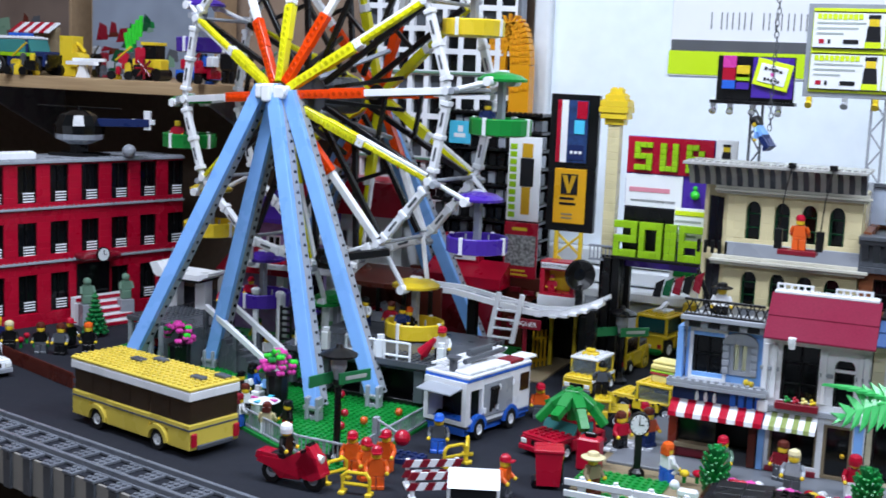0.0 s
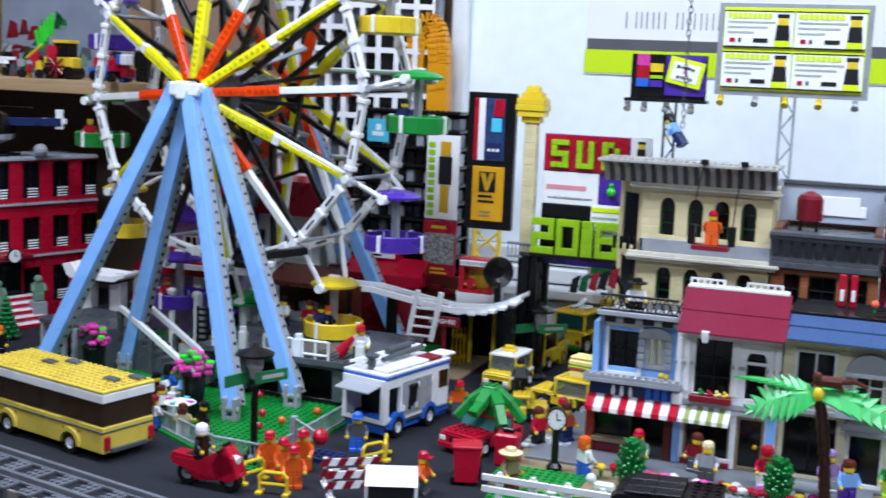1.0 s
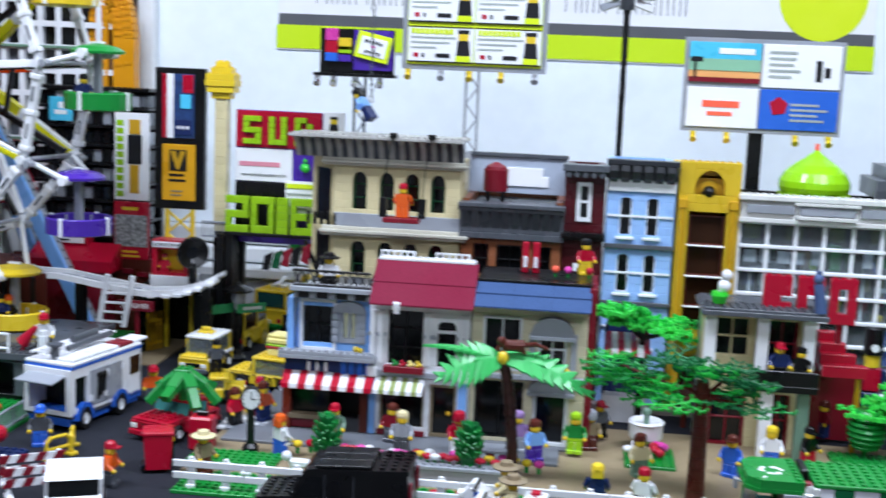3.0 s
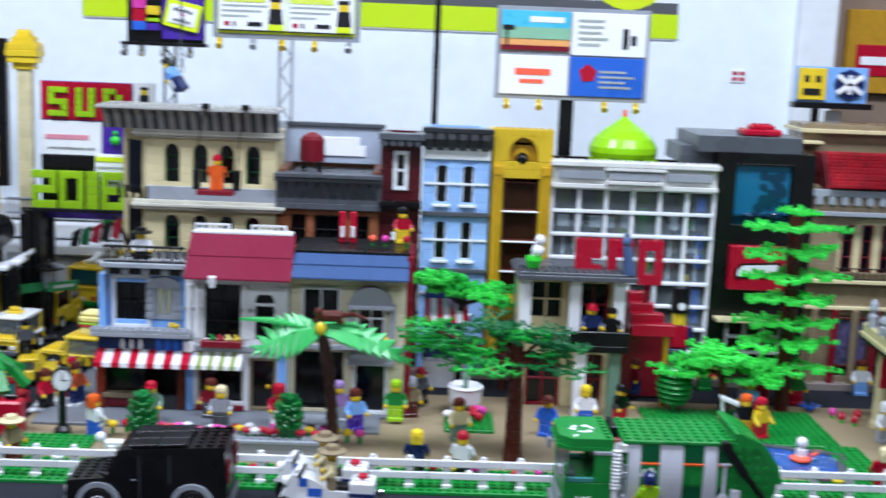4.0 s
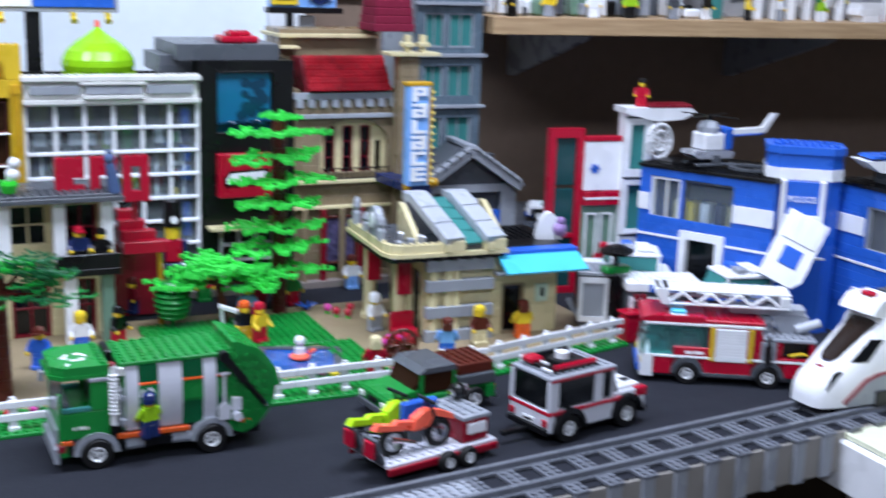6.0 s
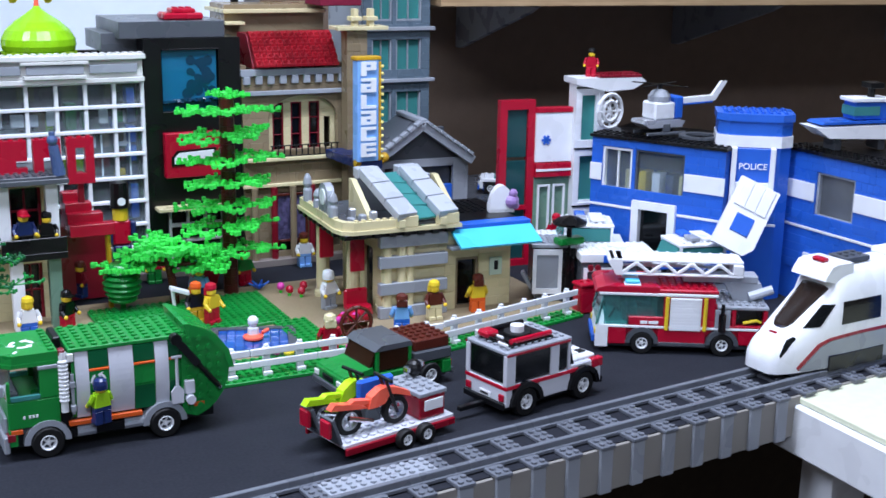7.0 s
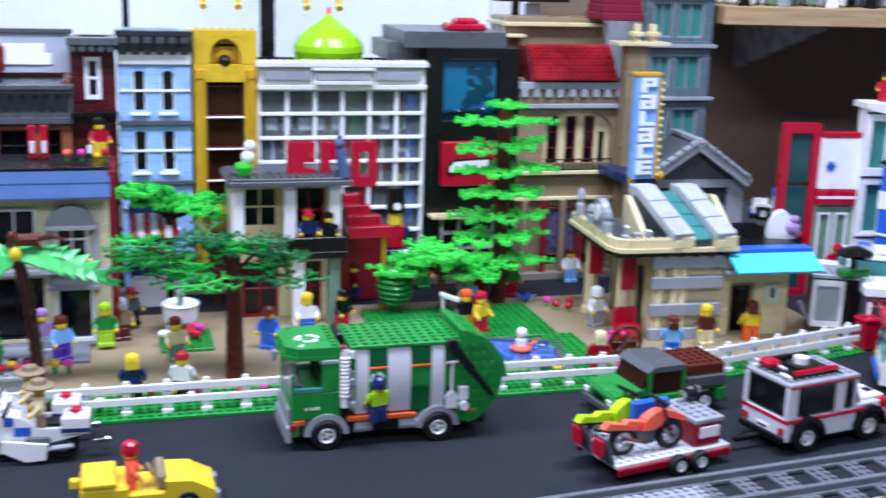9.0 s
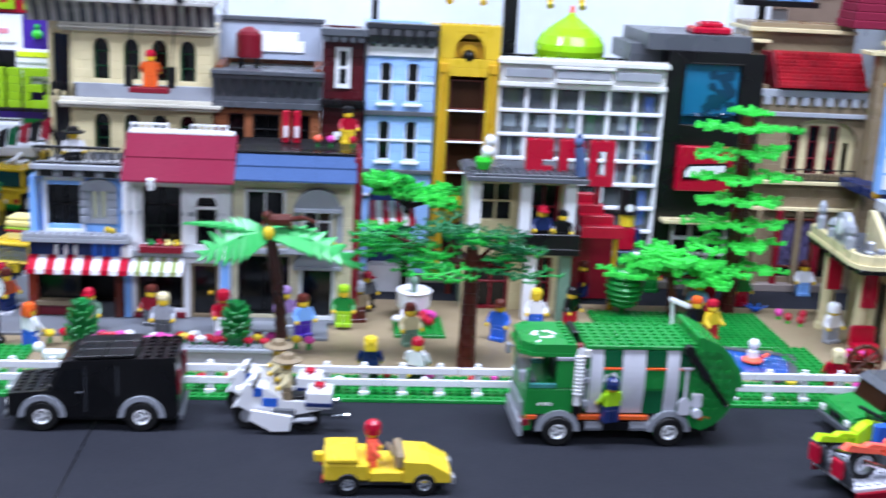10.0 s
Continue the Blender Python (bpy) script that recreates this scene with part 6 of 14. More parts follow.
# legs
LEGS = (((-0.847, 1.236, 0.366), (-0.992, 1.160, 0.012)), ((-0.832, 1.236, 0.366), (-0.690, 1.108, 0.016)), ((-0.836, 1.248, 0.352), (-0.920, 1.240, 0.012)), ((-0.812, 1.240, 0.360), (-0.656, 1.188, 0.016)),
        ((-0.835, 1.470, 0.366), (-1.000, 1.600, 0.012)), ((-0.812, 1.470, 0.366), (-0.755, 1.612, 0.012)), ((-0.806, 1.465, 0.356), (-0.661, 1.520, 0.012)), ((-0.84, 1.465, 0.352), (-0.985, 1.52, 0.012)))
for a, b in LEGS:
    leg = part("leg", Shape().bar(a, b, 0.017, 0.0085, 0, (0, 1, 0)), MBLUE, fw)
    d = Vector(b) - Vector(a)
    core = Shape().bar(Vector(a) + Vector((0, 0.0115, 0)), Vector(b) + Vector((0, 0.0115, 0)), 0.0168, 0.014, 0, (0, 1, 0))
    part("rib", core, GREY, leg, "grey perforated back of the leg")
    for sx in (-1, 1):
        pins = Shape()
        for k in range(30):
            c = Vector(a) + d * ((k + 0.5) / 30)
            pins.cyl(c + Vector((sx * 0.0078, 0.012, 0)), c + Vector((sx * 0.0094, 0.012, 0)), 0.0028, n=7)
        part("pin_holes", pins, BLACK, leg)
    ft = part("foot", Shape().box(b[0] - 0.009, b[0] - 0.004, b[1] - 0.006, b[1] + 0.006, 0.0034, b[2] + 0.014, 0.001).box(b[0] + 0.004, b[0] + 0.009, b[1] - 0.006, b[1] + 0.006, 0.0034, b[2] + 0.014, 0.001).box(b[0] - 0.004, b[0] + 0.004, b[1] - 0.004, b[1] + 0.004, 0.0034, 0.009), GREY, fw)
    part("foot_pin", Shape().cyl((b[0] - 0.011, b[1] - 0.002, b[2] + 0.001), (b[0] + 0.011, b[1] - 0.002, b[2] + 0.001), 0.0034, n=9), SILVER, ft)
for a in LEGS[:1]:
    part("apex_bracket", Shape().box(-0.850, -0.842, 1.224, 1.246, 0.352, 0.369, 0.002).box(-0.840, -0.828, 1.222, 1.246, 0.348, 0.370, 0.002).box(-0.826, -0.812, 1.226, 1.246, 0.352, 0.368, 0.002).cyl((-0.852, 1.232, 0.360), (-0.810, 1.232, 0.360), 0.004, n=8), WHITE, fw)
part("motor", Shape().box(-0.765, -0.735, 1.235, 1.262, 0.150, 0.174, 0.002).cyl((-0.765, 1.24, 0.162), (-0.725, 1.225, 0.162), 0.005, n=10), BLACK, fw, "black drive motor on the leg")
part("drive_belt", Shape().bar((-0.725, 1.235, 0.168), (-0.690, 1.28, 0.172), 0.010, 0.009), BLACK, fw)


def gondola(i):
    a = spin(i)
    col = (GREEN, YELLOW, PURPLE)[i % 3]
    lab = ("green", "yellow", "purple")[i % 3]
    g = thing("gondola", "round %s gondola with a domed canopy hung on the wheel" % lab, "gondola", Matrix.Translation(rim_pt(a, RIM, 1.3535)) @ pose(0, 0, 0, 0, 0, -9.0), "gondolas of the wheel")
    p = Vector(rim_pt(a, 0.255, 1.3535)) - Vector(rim_pt(a, RIM, 1.3535))
    p = Vector((0.043 * math.cos(a), 0.0, p.z))
    p.z += {0: 0.010, 6: -0.004, 11: -0.004, 10: -0.022, 9: -0.012}.get(i, 0.0)
    for sg in (-1, 1):
        s = Shape().cyl((0, sg * 0.046, 0), (p.x, sg * 0.026, p.z), 0.0032, n=8)
        part("arm", s.cyl((p.x, sg * 0.036, p.z), (p.x, sg * 0.022, p.z), 0.0058, n=10), WHITE, g)
    c = part("canopy", Shape().lathe([(0.030, p.z + 0.000), (0.0305, p.z + 0.003), (0.022, p.z + 0.008), (0.010, p.z + 0.0105), (0.006, p.z + 0.0115)], p.x, p.y, 18), col, g)
    part("canopy_knob", Shape().box(p.x - 0.008, p.x + 0.008, -0.003, 0.003, p.z + 0.0105, p.z + 0.0135), WHITE, c)
    part("post", Shape().box(p.x - 0.004, p.x + 0.004, -0.004, 0.004, p.z - 0.056, p.z + 0.001), GREY, g)
    tz = p.z - 0.064
    t = part("tub", Shape().lathe([(0.030, tz), (0.0375, tz + 0.002), (0.038, tz + 0.0195), (0.0365, tz + 0.021), (0.0345, tz + 0.020), (0.033, tz + 0.006), (0.003, tz + 0.005)], p.x, p.y, 18), col, g)
    for ang in (-90, 0, 90, 180):
        part("clip", Shape().box(0.0345, 0.039, -0.0022, 0.0022, tz + 0.001, tz + 0.022), WHITE, t).matrix_basis = pose(p.x, p.y, 0, 0, 0, ang)
    for k in range(3):
        part("spike", Shape().cyl((p.x + 0.016 * math.cos(k * 2.1), 0.016 * math.sin(k * 2.1), tz + 0.006), (p.x + 0.016 * math.cos(k * 2.1), 0.016 * math.sin(k * 2.1), tz + 0.024), 0.0012, n=6), GREY, t)
    return g.location.x + p.x * WC, g.location.y - p.x * WS, g.location.z + tz + 0.005


seats = {i: gondola(i) for i in range(12)}
for i, tor, hat, sty in ((6, RED, FLESH, "cap"), (10, DKBLUE, BLACK, "hair"), (0, DKBLUE, BLACK, "hair"), (8, RED, RED, "cap")):
    x, y, z = seats[i]
    figure("small figure riding in a gondola of the wheel", x - 0.012, y - 0.012, z, 20, tor, BLACK, FLESH, hat if hat != FLESH else None, sty, 0.85)

# ---- fairground floor, platform and stalls ----
FAIR = [(-1.09, 1.21), (-0.87, 1.115), (-0.64, 0.988), (-0.578, 0.985), (-0.572, 1.30), (-0.60, 1.66), (-1.09, 1.66)]


def inside(poly, x, y):
    hit_ = False
    for i in range(len(poly)):
        (xa, ya), (xb, yb) = poly[i], poly[i - 1]
        if (ya > y) != (yb > y) and x < (xb - xa) * (y - ya) / (yb - ya) + xa:
            hit_ = not hit_
    return hit_


s = Shape().prism(FAIR, 0.0, 0.0034, "z")
for i in range(66):
    for j in range(40):
        x, y = -1.086 + i * 0.008, 0.992 + j * 0.008
        if inside(FAIR, x - 0.003, y - 0.003) and inside(FAIR, x + 0.003, y + 0.003):
            s.cyl((x, y, 0.0033), (x, y, 0.0051), 0.0024, n=7)
solo("green_baseplate", s, GREEN, "green studded baseplate of the fairground", "baseplate", None, "", "structure")


def grey_fence(label, pts, mat=GREY, h=0.020, z=0.0034, step=0.0052, group="fairground fence"):
    for (xa, ya), (xb, yb) in zip(pts, pts[1:]):
        L = math.hypot(xb - xa, yb - ya)
        n = max(1, round(L / 0.032))
        for k in range(n):
            fx, fy = xa + (xb - xa) * k / n, ya + (yb - ya) * k / n
            f = thing("fence", label, "fence", pose(fx, fy, z, 0, 0, math.degrees(math.atan2(yb - ya, xb - xa))), group)
            ln = L / n - 0.0006
            part("rail", Shape().box(0, ln, -0.0012, 0.0012, h - 0.0024, h), mat, f)
            part("rail", Shape().box(0, ln, -0.0016, 0.0016, 0.0, 0.0030), mat, f)
            m = max(2, round(ln / step))
            for q in range(m + 1):
                x = min(max(q * ln / m, 0.0008), ln - 0.0008)
                part("bar", Shape().box(x - 0.0008, x + 0.0008, -0.0008, 0.0008, 0.003, h - 0.0024), mat, f)


grey_fence("light grey barred fence round the fairground", [(-0.872, 1.122), (-0.645, 0.997), (-0.58, 0.994), (-0.578, 1.20)])
pl = thing("ride_platform", "dark grey boarding platform with white rails beside the wheel", "platform")
part("deck", Shape().prism([(-0.795, 1.215), (-0.785, 1.205), (-0.580, 1.205), (-0.572, 1.213), (-0.572, 1.385), (-0.795, 1.385)], 0.0515, 0.058, "z").box(-0.788, -0.579, 1.212, 1.38, 0.046, 0.0515).studs(-0.66, -0.574, 1.207, 1.255, 0.058), DKGREY, pl)
part("frame", Shape().box(-0.785, -0.60, 1.215, 1.375, 0.0034, 0.010), BLACK, pl)
for x in (-0.785, -0.735, -0.68, -0.61):
    for y in (1.215, 1.37):
        part("post", Shape().box(x - 0.006, x + 0.006, y - 0.006, y + 0.006, 0.010, 0.048), DKGREY, pl)
# Added black block, stands in for the shade under the deck.
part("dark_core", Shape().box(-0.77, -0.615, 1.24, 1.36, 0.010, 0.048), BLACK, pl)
for x0, x1 in ((-0.775, -0.745), (-0.706, -0.668), (-0.655, -0.622)):
    s = Shape()
    for z in (0.063, 0.079):
        s.cyl((x0, 1.209, z), (x1, 1.209, z), 0.0015, n=7)
    for x in (x0, (x0 + x1) / 2, x1):
        s.cyl((x, 1.209, 0.058), (x, 1.209, 0.079), 0.0015, n=7)
    part("rail", s, WHITE, pl)
for x in (-0.6615, -0.735, -0.583):
    part("bollard", Shape().box(x - 0.0045, x + 0.0045, 1.207, 1.216, 0.058, 0.080, 0.0008).cyl((x, 1.2115, 0.080), (x, 1.2115, 0.085), 0.0045, n=10), WHITE, pl)
figure("white-shirted figure with a red cap and red horn on the platform", -0.592, 1.232, 0.058, 15, WHITE, BLACK, FLESH, RED, "cap", 1.0)
hn = thing("red_horn", "red plastic cone held over the platform", "megaphone", pose(-0.612, 1.222, 0.0585))
part("cone", Shape().add(Shape().lathe([(0.0075, 0), (0.0045, 0.016), (0.0025, 0.024)], 0, 0, 10), pose(0, 0, 0.009, 0, 40, 0)), RED, hn)
part("grip", Shape().cyl((0, 0, 0), (0, 0, 0.010), 0.002, n=7), RED, hn)
stt = thing("stairs", "dark grey stairs with white handrails up to the wheel", "stairs", pose(-0.885, 1.245, 0.0034, 0, 0, -12))
for k in range(9):
    part("step", Shape().box(-0.045 + k * 0.012, -0.033 + k * 0.012, -0.008, 0.03, 0.0, 0.050 - k * 0.0055), DKGREY, stt)
for y in (-0.010, 0.032):
    part("handrail", Shape().bar((-0.045, y, 0.078), (0.065, y, 0.024), 0.006, 0.007), WHITE, stt)
    for xx, zz in ((-0.045, 0.074), (0.01, 0.046), (0.062, 0.022)):
        part("rail_post", Shape().box(xx - 0.003, xx + 0.003, y - 0.003, y + 0.003, 0.0, zz), DKGREY, stt)
part("landing", Shape().box(-0.10, -0.045, -0.035, 0.035, 0.0, 0.052), DKGREY, stt)


def flower_bush(label, x, y, z, h):
    """A dark pot with a round bunch of magenta blooms and green leaves."""
    b = thing("flower_bush", label, "flowers", pose(x, y, z), "flower bunches")
    part("pot", Shape().lathe([(0.011, 0), (0.013, h - 0.012), (0.012, h - 0.010)], 0, 0, 10), BLACK, b)
    rnd = random.Random(round(x * 1000))
    for i in range(44):
        t, u = rnd.random() * 6.283, rnd.random() * 2.0
        r = rnd.uniform(0.014, 0.019)
        c = (r * math.sin(u) * math.cos(t), r * math.sin(u) * math.sin(t), h + r * math.cos(u) * 0.9)
        s = Shape()
        for q in range(4):
            s.ball((c[0] + 0.0028 * math.cos(q * 1.57), c[1] + 0.0028 * math.sin(q * 1.57), c[2]), 0.0029, 6)
        s.ball((c[0], c[1], c[2] + 0.0015), 0.0018, 6)
        part("bloom" if i % 3 else "leaf", s, PINK if i % 3 else (GREEN, BRGREEN)[i % 2], b)


flower_bush("magenta flower bunch in a dark pot by the wheel", -0.945, 1.205, 0.0034, 0.045)
flower_bush("magenta flower bunch above the cafe tables", -0.733, 1.10, 0.0034, 0.058)
um = thing("parasol_table", "small round table top striped white and pink", "table", pose(-0.726, 1.062, 0.0034))
part("stem", Shape().cyl((0, 0, 0), (0, 0, 0.026), 0.002, n=8), GREY, um)
part("top", Shape().lathe([(0.016, 0.026), (0.0175, 0.0275), (0.004, 0.031), (0.002, 0.032)], 0, 0, 18), WHITE, um)
for i in range(4):
    part("stripe", Shape().prism([(0.002, 0), (0.016, 0.003), (0.016, -0.003)], 0.0292, 0.0302, "z"), (PINK, SKY)[i % 2], um).rotation_euler = (0, 0, i * 1.57)
for x, y, rz, t_, l_, h_, st_ in ((-0.765, 1.085, 30, WHITE, BLACK, BROWN, "hair"), (-0.748, 1.048, 150, WHITE, BLUE, DKRED, "hair"), (-0.705, 1.035, 200, CREAM, WHITE, BROWN, "hair"), (-0.69, 1.052, -30, BLACK, RED, BLACK, "hair"), (-0.80, 1.13, 60, WHITE, BLACK, BLACK, "hair"), (-0.775, 1.15, 0, MBLUE, BLACK, BLACK, "hair")):
    figure("seated cafe figure among the fairground tables", x, y, 0.0034, rz, t_, l_, FLESH, h_, st_, 0.85)
for x, y in ((-0.64, 1.08), (-0.628, 1.11), (-0.66, 1.125), (-0.615, 1.06), (-0.61, 1.16), (-0.70, 1.19), (-0.84, 1.165), (-0.86, 1.18)):
    f = thing("ground_flower", "small red and orange flower on green stem", "flower", pose(x, y, 0.0034), "fairground flowers")
    part("stem", Shape().cyl((0, 0, 0), (0, 0, 0.006), 0.0014, n=6).cyl((-0.004, 0, 0.002), (0.004, 0, 0.003), 0.001, n=5), BRGREEN, f)
    part("bloom", Shape().ball((0, 0, 0.0085), 0.0046, 8), RED if x < -0.63 else ORANGE, f)


def street_lamp(label, x, y, z=0.0, h=0.115, rz=0, signs=True):
    l = thing("street_lamp", label, "street lamp", pose(x, y, z, 0, 0, rz), "street lamps")
    part("base", Shape().lathe([(0.011, 0), (0.011, 0.004), (0.0065, 0.008), (0.0045, 0.016)], 0, 0, 12), BLACK, l)
    part("post", Shape().cyl((0, 0, 0.014), (0, 0, h - 0.036), 0.0036, n=10).lathe([(0.0036, h - 0.040), (0.006, h - 0.037), (0.006, h - 0.034), (0.0036, h - 0.031)], 0, 0, 10), BLACK, l)
    part("lantern", Shape().lathe([(0.004, h - 0.034), (0.006, h - 0.024), (0.008, h - 0.020), (0.008, h - 0.009), (0.006, h - 0.007)], 0, 0, 12), GREY, l, "pale grey lantern")
    part("hood", Shape().lathe([(0.0185, h - 0.0085), (0.019, h - 0.006), (0.010, h - 0.002), (0.004, h), (0.0025, h + 0.004)], 0, 0, 18), BLACK, l)
    if signs:
        for a in (-50, 40):
            sg = part("street_sign", Shape().box(-0.004, 0.036, -0.0066, -0.0046, h - 0.0365, h - 0.0245), SIGNGR, l, "green street name sign")
            sg.rotation_euler = (0, 0, radians(a - 80 if a < 0 else a))
            part("writing_bar", Shape().box(0.004, 0.030, -0.0072, -0.0066, h - 0.0325, h - 0.0285, 0.0002), PRINTG, sg)


SIGNGR = plastic("sign_green_plastic", "1E7444")
baseplate("green studded corner under the street lamp", -0.625, -0.575, 0.975, 1.005)
street_lamp("black street lamp with green street signs", -0.602, 1.002, 0.0034, 0.115, 25)
street_lamp("black street lamp with a green sign by the yellow cars", -0.443, 1.47, 0.0, 0.099, 0)

# small things under and behind the wheel
for x, y, z, h in ((-0.917, 1.34, 0.0034, 0.090), (-0.882, 1.345, 0.0034, 0.088), (-0.772, 1.165, 0.0034, 0.052), (-0.84, 1.395, 0.0034, 0.085)):
    o = thing("bollard", "white studded bollard by the wheel's queue", "bollard", pose(x, y, z), "fair bollards")
    part("shaft", Shape().cyl((0, 0, 0), (0, 0, h - 0.008), 0.0042, n=10), WHITE, o)
    part("cap", Shape().lathe([(0.006, h - 0.008), (0.0064, h - 0.002), (0.004, h)], 0, 0, 10), WHITE, o)
pq = thing("wind_pole", "tall jointed white pole before the platform", "pole", pose(-0.742, 1.285, 0.0034))
for k in range(5):
    part("joint", Shape().lathe([(0.0034, k * 0.030), (0.0034, k * 0.030 + 0.021), (0.0062, k * 0.030 + 0.023), (0.0062, k * 0.030 + 0.0285), (0.0034, k * 0.030 + 0.030)], 0, 0, 10), WHITE, pq)
for x, y, rz in ((-0.848, 1.30, 10), (-0.828, 1.315, 0), (-0.865, 1.42, 30), (-0.785, 1.43, 20)):
    ch = thing("tall_chair", "tall black slatted chair under the wheel", "chair", pose(x, y, 0.0034, 0, 0, rz), "black chairs")
    for sx in (-0.007, 0.007):
        part("back_post", Shape().box(sx - 0.0016, sx + 0.0016, 0.006, 0.009, 0, 0.078), BLACK, ch)
    for k in range(7):
        part("slat", Shape().box(-0.006, 0.006, 0.0065, 0.0085, 0.024 + k * 0.008, 0.0275 + k * 0.008), BLACK, ch)
    part("seat", Shape().box(-0.0095, 0.0095, -0.010, 0.009, 0.018, 0.0215), BLACK, ch)
    for sx in (-0.007, 0.007):
        part("leg", Shape().box(sx - 0.0016, sx + 0.0016, -0.009, -0.006, 0, 0.018), BLACK, ch)
for x, y, z, col, lb in ((-0.806, 1.335, 0.080, GREEN, "green"), (-0.79, 1.30, 0.040, GREEN, "green"), (-0.86, 1.375, 0.055, PURPLE, "purple")):
    tb = thing("round_table", "round %s table on a white stem under the wheel" % lb, "table", pose(x, y, 0.0034), "fair tables")
    part("stem", Shape().lathe([(0.012, 0), (0.012, 0.004), (0.005, 0.006), (0.005, z)], 0, 0, 10), WHITE, tb)
    part("top", Shape().lathe([(0.006, z), (0.022, z + 0.001), (0.0225, z + 0.004), (0.012, z + 0.0065), (0.004, z + 0.007)], 0, 0, 16), col, tb)
sl = thing("food_stall", "pale grey counter stall with red goods under the coaster", "stall", pose(-0.745, 1.395, 0.0584))
part("counter", Shape().box(-0.035, 0.04, -0.012, 0.014, 0.0, 0.014, 0.001), GREY, sl)
part("till", Shape().box(-0.012, 0.014, -0.006, 0.010, 0.014, 0.024, 0.001).studs(-0.012, 0.014, -0.006, 0.010, 0.024), GREY, sl)
for k in range(5):
    part("goods", Shape().box(-0.033 + k * 0.006, -0.029 + k * 0.006, -0.008, 0.004, 0.014, 0.018 + (k % 2) * 0.003), (RED, DKRED)[k % 2], sl)
part("back_panel", Shape().box(-0.05, 0.07, 0.016, 0.022, 0.0, 0.050), BROWN, sl)
for k in range(4):
    part("post", Shape().box(-0.05 + k * 0.038, -0.045 + k * 0.038, -0.012, -0.007, 0.014, 0.05), BLACK, sl)
part("canopy", Shape().prism([(-0.03, 0.05), (-0.03, 0.056), (0.022, 0.072), (0.022, 0.05)], -0.045, 0.045, "x"), BROWN, sl, "dark brown sloping canopy")
for k, (x, y, c1, c2, hc) in enumerate(((-0.79, 1.375, BLACK, DKRED, BROWN), (-0.765, 1.37, WHITE, DKBLUE, BLACK), (-0.725, 1.365, RED, BLACK, BROWN), (-0.69, 1.345, BLACK, DKGREY, ORANGE))):
    figure("figure waiting at the food stall", x + 0.01, y - 0.02, 0.0584, 20 * k - 30, c1, c2, FLESH, hc, "hair", 0.92)
ph = building("lavender pink house with white windows behind the wheel", pose(-1.005, 1.53, 0))
brick_wall(ph, "wall", -0.03, 0.085, 0.0034, 0.155, 0, 0.008, [(-0.018, 0.008, 0.095, 0.135), (0.016, 0.042, 0.095, 0.135), (0.05, 0.076, 0.095, 0.135)], 17, LAV)
for x in (-0.018, 0.016, 0.05):
    window(ph, x, x + 0.026, 0.095, 0.135, 0.002, WHITE, SMOKE, (2, 2), 0.0025)
part("roof", Shape().prism([(-0.012, 0.155), (-0.012, 0.162), (0.035, 0.20), (0.04, 0.155)], -0.036, 0.09, "x"), PURPLE, ph)
for x, y, rz, c1, c2, hc, st_ in ((-0.956, 1.325, 20, RED, RED, RED, "cap"), (-0.80, 1.155, 160, BLUE, BLACK, BLACK, "hair"), (-0.872, 1.30, 60, WHITE, BLACK, BROWN, "hair"), (-0.935, 1.375, 0, YELLOW, BLACK, GREEN, "cap"), (-0.855, 1.34, -40, MBLUE, DKBLUE, BLACK, "hair")):
    figure("figure queueing for the wheel", x, y, 0.0034 if x > -0.95 else 0.0584, rz, c1, c2, FLESH, hc, st_, 0.95)
part("landing_deck", Shape().box(-0.165, -0.0995, -0.04, 0.11, 0.047, 0.053).studs(-0.163, -0.102, -0.038, 0.108, 0.053), DKGREY, stt)
# Another added black block in place of shade, below the landing.
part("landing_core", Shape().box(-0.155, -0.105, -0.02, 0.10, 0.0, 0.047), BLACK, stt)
for k in range(4):
    part("landing_post", Shape().box(-0.163 + k * 0.02, -0.157 + k * 0.02, -0.039, -0.033, 0.0, 0.047), GREY, stt)
for k in range(8):
    part("landing_lamp", Shape().box(-0.160 + k * 0.0075, -0.155 + k * 0.0075, -0.030, -0.022, 0.004 + (k % 3) * 0.006, 0.010 + (k % 3) * 0.008), (BLUE, DKRED, GREY, BLACK)[k % 4], stt)
bo = thing("bottle", "dark bottle with a white label on the terrace", "bottle", pose(-0.775, 1.092, 0.0034))
part("glass", Shape().lathe([(0.006, 0), (0.0065, 0.020), (0.003, 0.027), (0.003, 0.036)], 0, 0, 10), BLACK, bo)
part("label", Shape().lathe([(0.0068, 0.006), (0.0069, 0.017)], 0, 0, 10), WHITE, bo)
wj = thing("drink_tap", "white stepped drinks tap on the terrace", "dispenser", pose(-0.757, 1.098, 0.0034))
part("body", Shape().box(-0.006, 0.006, -0.006, 0.006, 0, 0.026, 0.001).box(-0.009, 0.009, -0.006, 0.006, 0.010, 0.018, 0.001).cyl((0, 0, 0.026), (0, 0, 0.032), 0.0035, n=8), WHITE, wj)
for m_, L_ in ((pose(-0.81, 1.135, 0.018, 0, 0, 10) @ pose(0, 0, 0, 0, -22, 0), 0.042), (pose(-0.715, 1.148, 0.030, 0, 0, -30) @ pose(0, 0, 0, 0, 40, 0), 0.034)):
    rb_ = thing("ramp_beam", "white sloping beam beside the stairs", "beam", m_, "ramp beams")
    part("beam", Shape().box(-L_ / 2, L_ / 2, -0.004, 0.004, -0.004, 0.004, 0.001), WHITE, rb_)
    part("prop", Shape().box(-0.004, 0.004, -0.003, 0.003, -0.022, -0.004), DKGREY, rb_)

